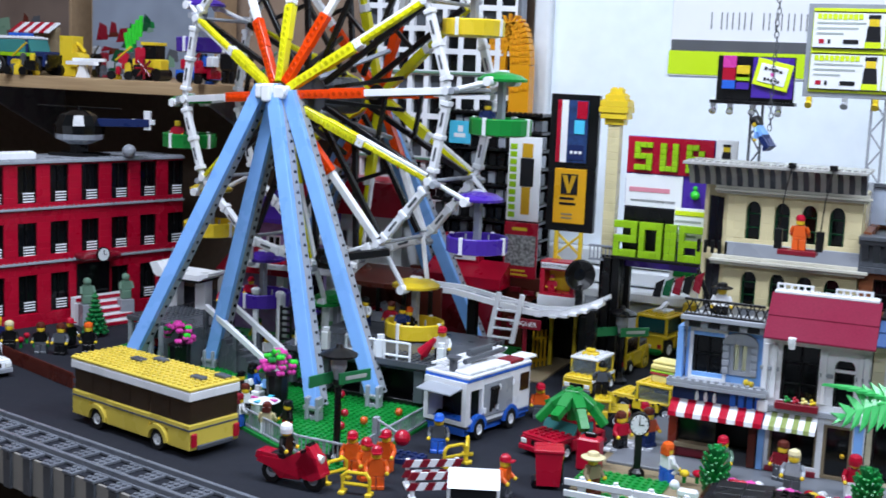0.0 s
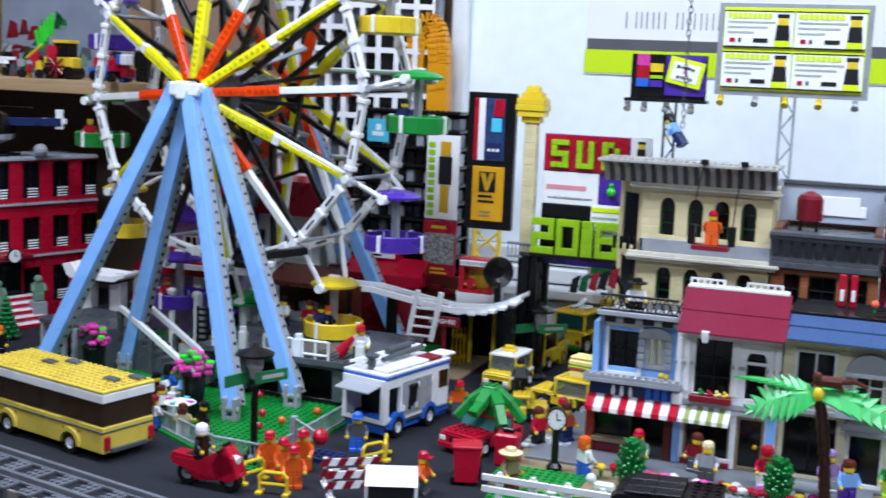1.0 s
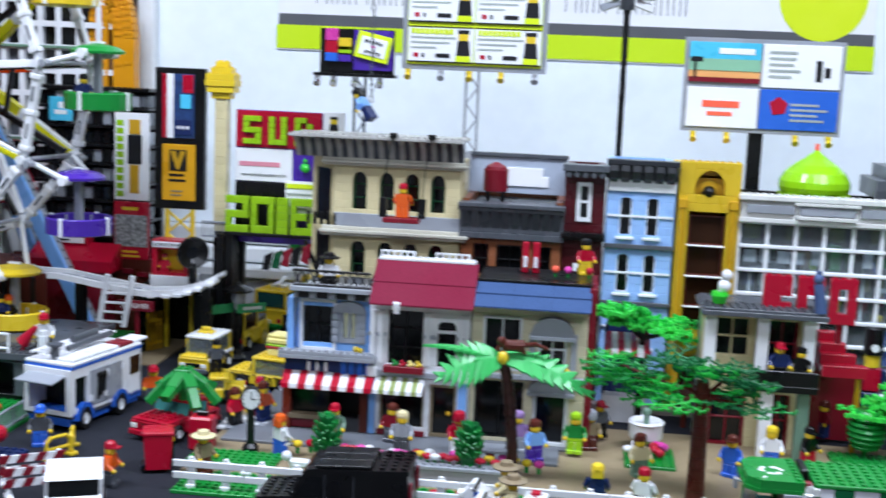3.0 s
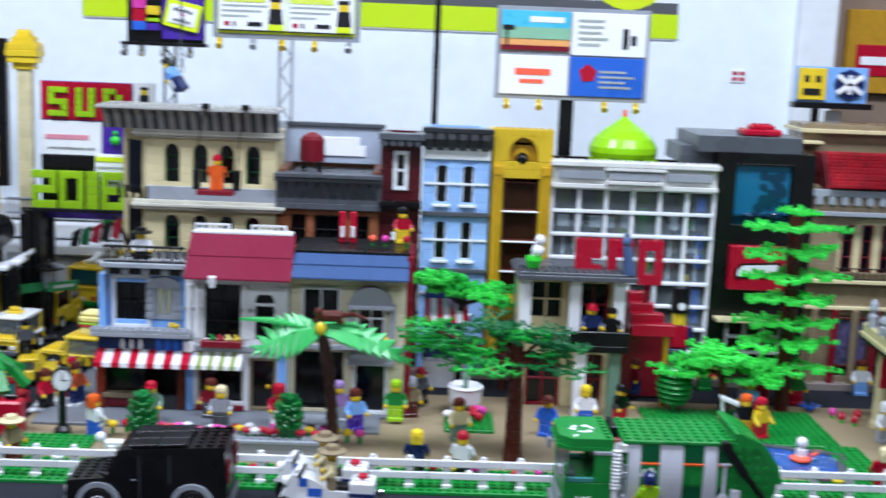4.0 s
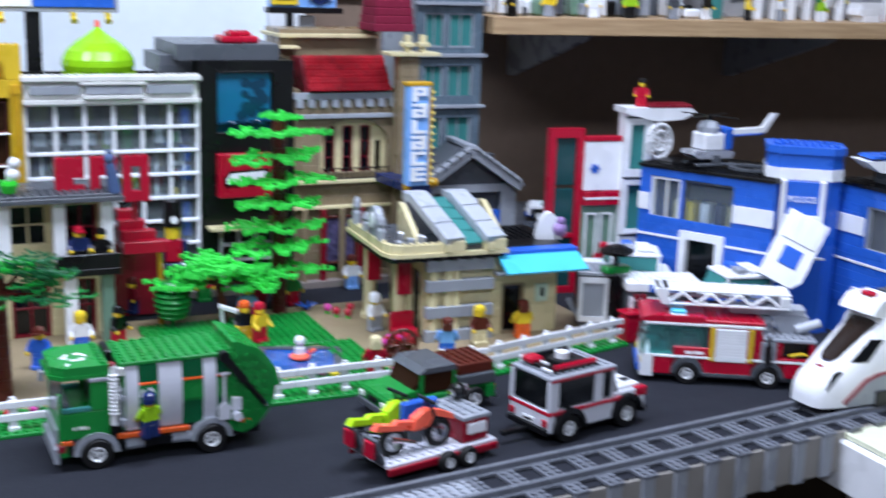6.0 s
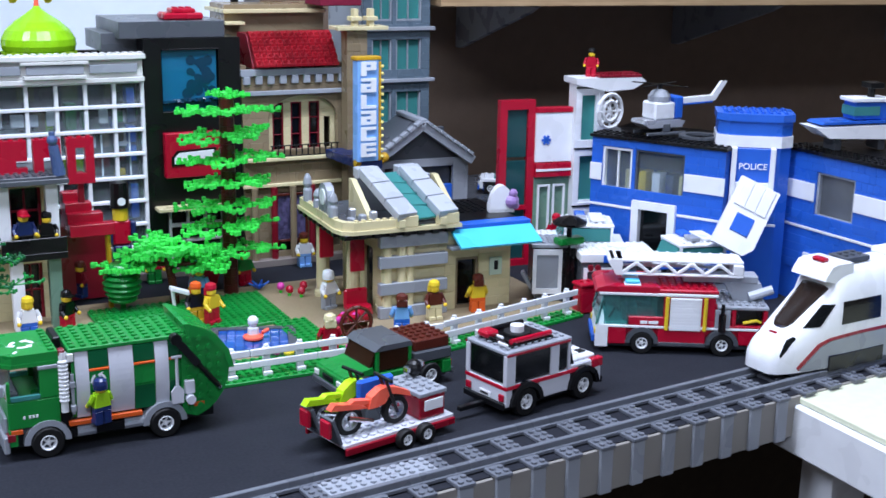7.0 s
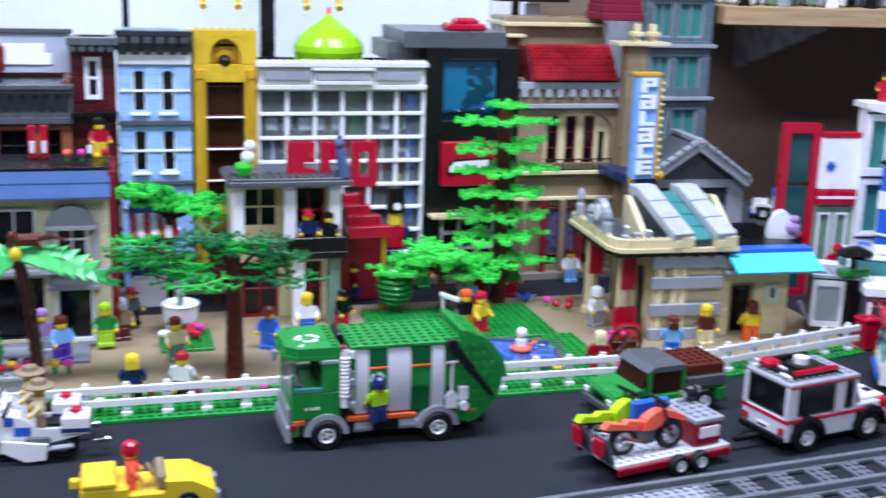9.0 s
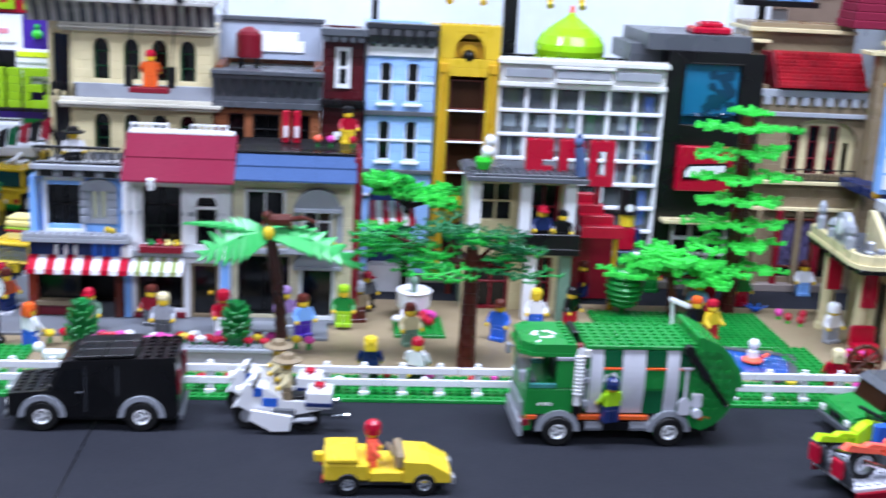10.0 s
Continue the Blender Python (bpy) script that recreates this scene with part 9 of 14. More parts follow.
part("parapet", Shape().prism([(-0.048, 0.125), (-0.048, 0.006), (-0.044, -0.006), (-0.034, -0.012), (0.012, -0.012), (0.012, -0.006), (-0.031, -0.006), (-0.039, 0.0), (-0.042, 0.008), (-0.042, 0.125)], 0.0975, 0.1065, "z"), CREAM, bq, "tan rounded parapet")
part("parapet_studs", Shape().studs(-0.034, 0.012, -0.0125, -0.0045, 0.1065).studs(-0.049, -0.041, 0.008, 0.124, 0.1065), CREAM, bq)
part("roof_deck", Shape().box(-0.042, 0.08, -0.006, 0.12, 0.0975, 0.1005), DKGREY, bq)
for x, y, h in ((-0.045, 0.105, 0.030), (-0.045, 0.020, 0.026), (-0.045, 0.070, 0.020)):
    part("finial", Shape().lathe([(0.005, 0.1065), (0.005, 0.1065 + h * 0.4), (0.0035, 0.1065 + h * 0.5), (0.0052, 0.1065 + h * 0.65), (0.004, 0.1065 + h * 0.85), (0.0015, 0.1065 + h)], x, y, 10), GREY, bq)
part("clock_arch", Shape().box(-0.047, -0.039, 0.030, 0.062, 0.1005, 0.122, 0.001).cyl((-0.047, 0.046, 0.122), (-0.039, 0.046, 0.122), 0.0155, n=18), GREY, bq, "light grey arched clock gable")
part("clock_face", Shape().cyl((-0.0485, 0.046, 0.123), (-0.047, 0.046, 0.123), 0.0085, n=16), WHITE, bq)
for i in range(5):
    part("roof_rubble", Shape().box(-0.034 + i * 0.008, -0.027 + i * 0.008, 0.002 + (i * 5 % 3) * 0.010, 0.010 + (i * 5 % 3) * 0.010, 0.1005, 0.108 + (i % 2) * 0.005, 0.001), (GREY, SILVER)[i % 2], bq)
PALEG = plastic("pale_bluish_grey_plastic", "B2B7BF")
for i, x0 in ((0, 0.020), (2, 0.066)):
    a_, b_ = Vector((x0 - 0.013, 0.062, 0.143)), Vector((x0 + 0.004, -0.012, 0.106))
    d_ = b_ - a_
    rl = part("roof_slope", Shape().bar(a_, b_, 0.0225, 0.006), PALEG, bq)
    for k in range(3):
        part("slope_brick", Shape().bar(a_ + d_ * (k / 3 + 0.008) + Vector((0, -0.002, 0.0035)), a_ + d_ * ((k + 1) / 3 - 0.008) + Vector((0, -0.002, 0.0035)), 0.0235, 0.0065), PALEG, rl)
    part("slope_cap", Shape().box(a_.x - 0.012, a_.x + 0.012, a_.y - 0.006, a_.y + 0.010, a_.z - 0.006, a_.z + 0.0045, 0.001), PALEG, rl)
    part("slope_foot", Shape().box(b_.x - 0.012, b_.x + 0.012, -0.0135, -0.004, 0.0978, 0.109).box(b_.x - 0.010, b_.x - 0.003, -0.0155, -0.0135, 0.0978, 0.106), CREAM, rl)
a_, b_ = Vector((0.030, 0.061, 0.140)), Vector((0.047, -0.010, 0.105))
gl_ = part("roof_glazing", Shape().bar(a_, b_, 0.0225, 0.003), TEAL, bq, "teal sloping skylight")
for k in range(1, 4):
    c_ = a_.lerp(b_, k / 4)
    part("glazing_step", Shape().box(c_.x - 0.011, c_.x + 0.011, c_.y - 0.001, c_.y + 0.001, c_.z - 0.001, c_.z + 0.003), TEAL, gl_)
for x in (-0.011, 0.083):
    part("gable_side", Shape().prism([(0.068, 0.1005), (0.068, 0.136), (0.060, 0.136), (0.004, 0.1035), (0.004, 0.1005)], x, x + 0.006, "x"), CREAM, bq)
part("roof_prop", Shape().box(-0.005, 0.08, 0.060, 0.068, 0.1005, 0.137), GREY, bq)
part("annex_roof", Shape().box(0.085, 0.165, 0.010, 0.12, 0.088, 0.092).studs(0.088, 0.152, 0.05, 0.11, 0.092), BLACK, bq)
part("blue_canopy", Shape().prism([(-0.034, 0.0760), (-0.006, 0.0890), (0.0, 0.0890), (-0.032, 0.0735)], 0.076, 0.170, "x"), SKY, bq, "sky blue sloping canopy")
part("canopy_top", Shape().box(0.076, 0.170, -0.006, 0.010, 0.0890, 0.0935), BLUE, bq)
part("canopy_shelf", Shape().box(0.074, 0.160, -0.013, 0.0, 0.068, 0.0715), GREY, bq, "grey ledge under the canopy")
hf = solo("roof_arch_ornament", half_disc(-0.017, 0.012, 0.0, 0.030, -0.006, 0.006).box(-0.017, 0.012, -0.006, 0.006, 0.0, 0.004).ball((0.009, -0.004, 0.012), 0.0085, 10, 1).ball((0.010, -0.006, 0.021), 0.005, 8, 1).ball((0.013, -0.004, 0.007), 0.005, 8, 1), [WHITE, LAV], "upright white arch with a lilac flower on the roof", "ornament", pose(0.694, 1.15, 0.0952, 0, 0, -15))
figure("white-capped cook figure beside the bank column", 0.492, 1.165, 0.0032, 20, WHITE, GREY, FLESH, WHITE, "helmet")
figure("blue-shirted figure with brown hair by the bank", 0.527, 1.055, 0.0032, 160, MBLUE, BLUE, FLESH, BROWN, "hair")
figure("brown-shirted figure with yellow hair by the bank wall", 0.578, 1.085, 0.0032, 0, BROWN, CREAM, FLESH, YELLOW, "hair")
figure("long-haired figure in orange at the bank door", 0.632, 1.09, 0.0032, 170, YELLOW, ORANGE, FLESH, BROWN, "hair")
for z in (0.0,):
    ch_ = thing("red_armchair", "glossy red round armchair by the bank", "chair", pose(0.508, 1.12, 0.0032))
    part("seat", Shape().lathe([(0.012, 0), (0.015, 0.006), (0.013, 0.014)], 0, 0, 14), RED, ch_)
    part("back", Shape().box(-0.013, 0.013, 0.006, 0.012, 0.008, 0.03, 0.004), RED, ch_)
cart = thing("flower_cart", "brown cart wheel with pink flowers by the fence", "cart", pose(0.478, 1.055, 0.0032))
ring = Shape()
for i in range(14):
    a, b = i * 0.4488, (i + 1) * 0.4488
    ring.cyl((0.016 * math.cos(a), 0, 0.018 + 0.016 * math.sin(a)), (0.016 * math.cos(b), 0, 0.018 + 0.016 * math.sin(b)), 0.002, n=6)
for i in range(4):
    a = i * 0.785
    ring.cyl((-0.016 * math.cos(a), 0, 0.018 - 0.016 * math.sin(a)), (0.016 * math.cos(a), 0, 0.018 + 0.016 * math.sin(a)), 0.0012, n=6)
part("cart_wheel", ring, BROWN, cart)
part("tray", Shape().box(-0.018, 0.014, 0.004, 0.03, 0.010, 0.016).box(-0.016, -0.012, 0.008, 0.012, 0, 0.01).box(-0.016, -0.012, 0.022, 0.026, 0, 0.01), BROWN, cart)
for i in range(6):
    part("bloom", Shape().ball((-0.014 + i * 0.005, 0.012 + (i % 3) * 0.006, 0.019), 0.004, 7), (PINK, RED)[i % 2], cart)
figure("tan-haired figure in red leaning at the fence", 0.437, 1.022, 0.0034, 170, RED, RED, FLESH, CREAM, "hair", 1.0)

# more blooms along the planters and lawns
rnd = random.Random(64)
for k in range(46):
    if k < 22:
        x, y, z = -0.285 + k * 0.0118, 1.105 + rnd.uniform(-0.008, 0.008), 0.0064
    elif k < 32:
        x, y, z = 0.062 + rnd.uniform(-0.014, 0.026), 1.165 + rnd.uniform(-0.012, 0.03), 0.0066
    else:
        x, y, z = -0.30 + (k - 32) * 0.058, 1.012 + rnd.uniform(-0.006, 0.014), 0.0034
    f = thing("bedding_flower", "round bright bloom on a short green stem", "flower", pose(x, y, z), "bedding flowers")
    part("stem", Shape().cyl((0, 0, 0), (0, 0, 0.007), 0.0022, n=6), GREEN, f)
    part("bloom", Shape().ball((0, 0, 0.0095), 0.0052, 8, 0, 0.7), (RED, WHITE, PINK, RED, YELLOW, WHITE, PINK)[rnd.randrange(7)], f)
for k in (0, 8, 12, 14):
    x, y = ((0.02, 1.235), (0.155, 1.232), (-0.045, 1.135), (0.105, 1.16), (0.165, 1.175), (0.24, 1.285), (0.30, 1.30), (0.212, 1.19), (0.372, 1.235), (0.39, 1.225), (0.335, 1.175), (0.47, 1.20), (-0.19, 1.165), (-0.02, 1.17), (0.26, 1.30), (0.20, 1.262))[k]
    figure("small figure strolling through the park", x, y, 0.0066, rnd.uniform(-60, 60), rnd.choice((RED, BLUE, DKRED, BLACK, MBLUE, DKGREY)), rnd.choice((BLACK, DKBLUE, BROWN, DKGREY)), FLESH, rnd.choice((BROWN, BLACK, RED, BROWN, DKRED)), rnd.choice(("hair", "cap", "hair")), 0.95)
# park and street figures
for x, y, z, rz, t_, l_, h_, st_, lb in (
        (0.017, 1.03, 0.0034, 180, DKBLUE, BLACK, YELLOW, "hair", "dark-suited figure behind the white fence"),
        (0.058, 1.03, 0.0034, 160, WHITE, BLACK, RED, "cap", "white-shirted figure with a red cap behind the fence"),
        (0.058, 1.13, 0.0032, 20, CREAM, SANDG, BROWN, "hair", "tan-coated figure on the sand"),
        (0.147, 1.15, 0.0032, -30, BLUE, BLUE, BROWN, "cap", "blue-dressed figure by the tree"),
        (0.190, 1.19, 0.0032, 0, WHITE, BLUE, YELLOW, "hair", "figure in blue overalls before the cafe"),
        (0.228, 1.20, 0.0032, 40, BLACK, RED, BLACK, "cap", "dark figure with a red bag before the cafe"),
        (0.010, 1.20, 0.0032, 10, DKTAN, BROWN, GREY, "helmet", "tan figure with a grey helmet by the shops"),
        (-0.005, 1.175, 0.0064, 0, GREEN, LIME, LIME, "hair", "green-dressed figure on the pavement"),
        (-0.044, 1.14, 0.0064, 30, MBLUE, PURPLE, BROWN, "hair", "long-haired figure in blue and purple"),
        (-0.062, 1.165, 0.0064, 10, LAV, GREY, LAV, "hair", "lilac-haired figure at a shop table"),
        (-0.175, 1.135, 0.0064, 0, GREY, DKGREY, CREAM, "hair", "grey-coated figure before the white shop"),
        (-0.245, 1.145, 0.0064, 0, SANDG, DKTAN, RED, "cap", "red-capped figure with an olive apron by the shop"),
        (-0.120, 1.148, 0.0064, 20, RED, WHITE, RED, "helmet", "red-helmeted figure before the cream shop"),
        (-0.290, 1.105, 0.0032, 140, WHITE, BLUE, ORANGE, "hair", "white-shirted figure with blue trousers by the clock"),
        (0.349, 1.165, 0.0066, 0, BLACK, GOLD, ORANGE, "hair", "dark figure standing on the lawn"),
        (0.362, 1.155, 0.0066, 30, YELLOW, RED, RED, "hair", "red and yellow figure on the lawn"),
        (0.442, 1.30, 0.0, 10, GREEN, RED, RED, "cap", "green-shirted figure by the back kerb"),
        (0.532, 1.345, 0.0, 0, WHITE, MBLUE, BROWN, "hair", "figure in white before the cinema"),
        (0.350, 1.345, 0.0, 0, RED, GREEN, BROWN, "hair", "red-shirted figure before the black tower"),
        (0.395, 1.33, 0.0, 10, SKY, DKTAN, YELLOW, "hair", "sky blue figure before the black tower"),
        (-0.335, 1.205, 0.006, 60, ORANGE, DKBLUE, BROWN, "hair", "orange-shirted figure at the street corner"),
        (-0.345, 1.225, 0.006, 30, BLUE, DKRED, RED, "cap", "blue-shirted figure at the street corner"),
        (-0.36, 1.185, 0.0032, 60, RED, BLACK, BROWN, "hair", "red-shirted figure by the zebra plate")):
    figure(lb, x, y, z, rz, t_, l_, FLESH, h_, st_)
rs = thing("red_slide", "glossy red panel leaning behind the lawn", "panel", pose(0.395, 1.30, 0.0))
part("panel", Shape().bar((0, 0, 0.004), (0.012, 0.0, 0.045), 0.028, 0.004, 0, (0, 1, 0)), RED, rs)
bp_ = thing("blue_plant", "low bright blue plant on the lawn", "plant", pose(0.447, 1.262, 0.0032))
for i in range(6):
    part("leaf", Shape().cyl((0, 0, 0.002), (0.012 * math.cos(i), 0.01 * math.sin(i), 0.008), 0.002, 0.001, 6), BLUE, bp_)
hb = thing("hammock", "white branch-like bench under the small tree", "bench", pose(0.352, 1.20, 0.0066))
part("seat", Shape().bar((-0.02, 0, 0.028), (0.012, 0, 0.016), 0.01, 0.004), WHITE, hb)
part("leg", Shape().cyl((-0.016, 0, 0), (-0.018, 0, 0.027), 0.002, n=7).cyl((0.01, 0, 0), (0.01, 0, 0.016), 0.002, n=7), WHITE, hb)
pi = thing("picnic_table", "light grey table with cups before the cream shop", "table", pose(-0.085, 1.118, 0.0032))
part("top", Shape().box(-0.02, 0.02, -0.012, 0.012, 0.018, 0.021), GREY, pi)
part("leg", Shape().box(-0.004, 0.004, -0.004, 0.004, 0, 0.018), DKGREY, pi)

# clock, zebra plate, low wall by the corner
cl = thing("street_clock", "black street clock with a white face", "clock", pose(-0.321, 1.108, 0.0032, 0, 0, 15) @ Matrix.Diagonal((0.8, 0.8, 0.94, 1)))
part("base", Shape().lathe([(0.010, 0), (0.010, 0.006), (0.006, 0.010)], 0, 0, 12), BLACK, cl)
part("post", Shape().box(-0.0045, 0.0045, -0.0045, 0.0045, 0.008, 0.048), BLACK, cl)
part("case", Shape().cyl((0, 0.005, 0.058), (0, -0.005, 0.058), 0.0125, n=20), BLACK, cl)
fc = part("face", Shape().cyl((0, -0.005, 0.058), (0, -0.0058, 0.058), 0.0108, n=20), WHITE, cl)
part("hand", Shape().box(-0.0006, 0.0006, -0.0064, -0.0058, 0.058, 0.066, 0.0001), BLACK, fc)
part("hand", Shape().box(-0.0005, 0.0058, -0.0064, -0.0058, 0.0575, 0.0587, 0.0001), BLACK, fc)
for i in range(12):
    a = i * math.pi / 6
    part("hour_mark", Shape().box(-0.0004, 0.0004, -0.0063, -0.0058, 0.0085, 0.0102, 0.0001), BLACK, fc).matrix_basis = Matrix.Translation((0, 0, 0.058)) @ pose(0, 0, 0, 0, math.degrees(a), 0)
zp = thing("chequered_plate", "white and grey chequered plate at the corner", "plate", pose(-0.375, 1.17, 0.0))
for i in range(6):
    for j in range(6):
        part("tile", Shape().box(i * 0.008, i * 0.008 + 0.0078, j * 0.008, j * 0.008 + 0.0078, 0.0033, 0.0062), (WHITE, GREY)[(i + j) % 2], zp)
baseplate("green studded patch by the street clock", -0.372, -0.285, 1.058, 1.10, 0.0032, GREEN, 0.0062)
for i in range(3):
    bo = thing("bollard", "short black bollard at the street corner", "bollard", pose(-0.385, 1.20 - i * 0.07, 0.0), "bollards")
    part("post", Shape().cyl((0, 0, 0), (0, 0, 0.024), 0.0032, n=9), BLACK, bo)
    part("cap", Shape().ball((0, 0, 0.026), 0.0038, 8), GOLD, bo)
dg = solo("toy_dog", Shape().box(-0.010, 0.010, -0.004, 0.004, 0.007, 0.015, 0.002).box(-0.009, -0.006, -0.003, 0.003, 0, 0.008).box(0.006, 0.009, -0.003, 0.003, 0, 0.008).ball((-0.013, 0, 0.017), 0.005, 9), WHITE, "white toy dog shape by the planter", "toy animal", pose(-0.258, 1.055, 0.0034))

# ---- vehicles ----
def car(label, m, L=0.088, W=0.046, body=YELLOW, roof=YELLOW, lower=DKGREY, glass=SMOKE, r=0.0088, cab=(0.42, 0.95), h=0.034, cabh=0.018, hood=True, group="", name="car", rim=SILVER, lights=True, smooth=False):
    """A small brick-built car; it points along +x, its wheels stand on z 0."""
    c = thing(name, label, "toy car", m, group)
    x0, x1, w = -L / 2, L / 2, W / 2
    zb = r * 0.9
    zc = h - cabh
    part("chassis", Shape().box(x0 + 0.002, x1 - 0.002, -w + 0.006, w - 0.006, r * 0.5, zb + 0.003), lower, c)
    s = Shape()
    ax = (x0 + L * 0.2, x1 - L * 0.2)
    cuts = [x0, ax[0] - r * 1.15, ax[0] + r * 1.15, ax[1] - r * 1.15, ax[1] + r * 1.15, x1]
    for a, b in ((cuts[0], cuts[1]), (cuts[2], cuts[3]), (cuts[4], cuts[5])):
        s.box(a, b, -w, w, zb, zc, 0.0008)
    s.box(x0, x1, -w + 0.001, w - 0.001, max(zb + 0.004, 2 * r * 0.98), zc + 0.0004, 0.0008)
    part("body", s, body, c)
    ca, cb = x1 - L * cab[1], x1 - L * cab[0]
    if hood:
        part("hood", Shape().box(cb + 0.002, x1 - 0.001, -w + 0.001, w - 0.001, zc, zc + 0.003, 0.001) if not smooth else Shape().prism([(cb + 0.002, zc), (x1 - 0.001, zc - 0.001), (x1 - 0.003, zc + 0.002), (cb + 0.003, zc + 0.006)], -w + 0.001, w - 0.001, "y"), body, c)
        if not smooth:
            part("hood_studs", Shape().studs(cb + 0.004, x1 - 0.004, -w + 0.004, w - 0.004, zc + 0.003), body, c)
    part("windscreen", Shape().prism([(cb + 0.008, zc), (cb, h), (cb - 0.002, h), (cb + 0.005, zc)], -w + 0.003, w - 0.003, "y"), glass, c)
    for sg in (-1, 1):
        part("side_window", Shape().box(ca + 0.003, cb - 0.003, sg * (w - 0.003), sg * (w - 0.001), zc + 0.002, h - 0.001), glass, c)
    part("rear_window", Shape().box(ca, ca + 0.002, -w + 0.004, w - 0.004, zc + 0.002, h - 0.001), glass, c)
    for px in (ca, cb - 0.003):
        for sg in (-1, 1):
            part("pillar", Shape().box(px, px + 0.003, sg * (w - 0.004), sg * w, zc, h), body, c)
    if smooth:
        part("roof", Shape().prism([(ca - 0.001, h), (ca + 0.001, h + 0.0048), (cb - 0.005, h + 0.0048), (cb + 0.002, h)], -w, w, "y"), roof, c)
    else:
        part("roof", Shape().box(ca - 0.001, cb + 0.001, -w, w, h, h + 0.0034, 0.0008).studs(ca + 0.002, cb - 0.002, -w + 0.003, w - 0.003, h + 0.0034), roof, c)
    part("bumper", Shape().box(x1, x1 + 0.003, -w, w, zb - 0.002, zb + 0.004, 0.001), lower, c)
    part("bumper", Shape().box(x0 - 0.003, x0, -w, w, zb - 0.002, zb + 0.004, 0.001), lower, c)
    if lights:
        for sg in (-1, 1):
            part("headlight", Shape().box(x1, x1 + 0.0018, sg * (w - 0.009), sg * (w - 0.002), zb + 0.005, zb + 0.010), LAMPLENS, c)
            part("tail_light", Shape().box(x0 - 0.0018, x0, sg * (w - 0.008), sg * (w - 0.002), zb + 0.005, zb + 0.011), RED, c)
        part("grille", Shape().box(x1, x1 + 0.0012, -0.009, 0.009, zb + 0.005, zb + 0.010), BLACK, c)
        part("number_plate", Shape().box(x0 - 0.0012, x0, -0.007, 0.007, zb + 0.004, zb + 0.009), PRINTW, c)
        part("plate_bar", Shape().box(x0 - 0.0016, x0 - 0.0012, -0.005, 0.005, zb + 0.0055, zb + 0.0075, 0.0001), PRINTK, c)
    for px in ax:
        for sg in (-1, 1):
            wheel(c, px, sg * (w - 0.003), r, 0.009, sg, rim)
    return c


# yellow bus
bu = thing("bus", "yellow city bus with a white roof band and studded yellow roof", "bus", pose(-0.815, 0.985, 0, 0, 0, -14))
BUSY = plastic("soft_yellow_plastic", "DCC452")
BUSGL = plastic("light_smoked_plastic", "5A4838", 0.08, 0.08, 0.6)
L2, W2 = 0.097, 0.0325
s = Shape()
s.box(-L2, -0.066, -W2, W2, 0.009, 0.036, 0.001).box(-0.038, 0.034, -W2, W2, 0.009, 0.036, 0.001).box(0.062, L2, -W2, W2, 0.009, 0.036, 0.001).box(-L2 + 0.001, L2 - 0.001, -W2 + 0.0008, W2 - 0.0008, 0.026, 0.0362)
part("body", s, BUSY, bu)
part("stripe", Shape().box(-L2 - 0.0004, L2 + 0.0004, -W2 - 0.0006, W2 + 0.0006, 0.0295, 0.0315, 0.0002), DKGREY, bu)
for sg in (-1, 1):
    for i in range(6):
        a = -L2 + 0.004 + i * 0.0317
        part("side_window", Shape().box(a, a + 0.0306, sg * (W2 - 0.0025), sg * (W2 - 0.001), 0.0365, 0.060), BUSGL, bu)
for x in (-L2 + 0.001, L2 - 0.0025):
    part("end_window", Shape().box(x, x + 0.0015, -W2 + 0.003, W2 - 0.003, 0.0365, 0.060), BUSGL, bu)
for i in range(6):
    part("inner_seat", Shape().box(-0.086 + i * 0.0317, -0.073 + i * 0.0317, -0.024, 0.024, 0.028, 0.041, 0.001).box(-0.077 + i * 0.0317, -0.073 + i * 0.0317, -0.024, 0.024, 0.041, 0.052, 0.001), (DKRED, GREY)[i % 2], bu)
part("roof_band", Shape().box(-L2 - 0.001, L2 + 0.001, -W2 - 0.001, W2 + 0.001, 0.060, 0.0695, 0.001), WHITE, bu)
part("roof", Shape().box(-L2 - 0.001, L2 + 0.001, -W2 - 0.001, W2 + 0.001, 0.0697, 0.0732, 0.001).studs(-L2, L2, -W2, W2, 0.0732), BUSY, bu)
for x, y in ((-0.03, 0.004), (-0.012, 0.02), (0.072, 0.0), (0.084, 0.022)):
    part("roof_hatch", Shape().box(x - 0.009, x + 0.009, y - 0.005, y + 0.005, 0.0735, 0.0768, 0.001), DKGREY, bu)
for px in (-0.052, 0.048):
    for sg in (-1, 1):
        wheel(bu, px, sg * (W2 - 0.004), 0.0115, 0.010, sg)
        arch = arch_strip(px, 0.0115, 0.0123, 0.0044, sg * W2 - 0.003, sg * W2 + 0.003)
        part("wheel_arch", arch, BUSY, bu)
for sg in (-1, 1):
    part("tail_light", Shape().box(L2, L2 + 0.003, sg * (W2 - 0.008), sg * (W2 - 0.001), 0.013, 0.027, 0.001), RED, bu)
part("bumper", Shape().box(L2, L2 + 0.003, -W2 + 0.009, W2 - 0.009, 0.009, 0.014, 0.001), DKGREY, bu)


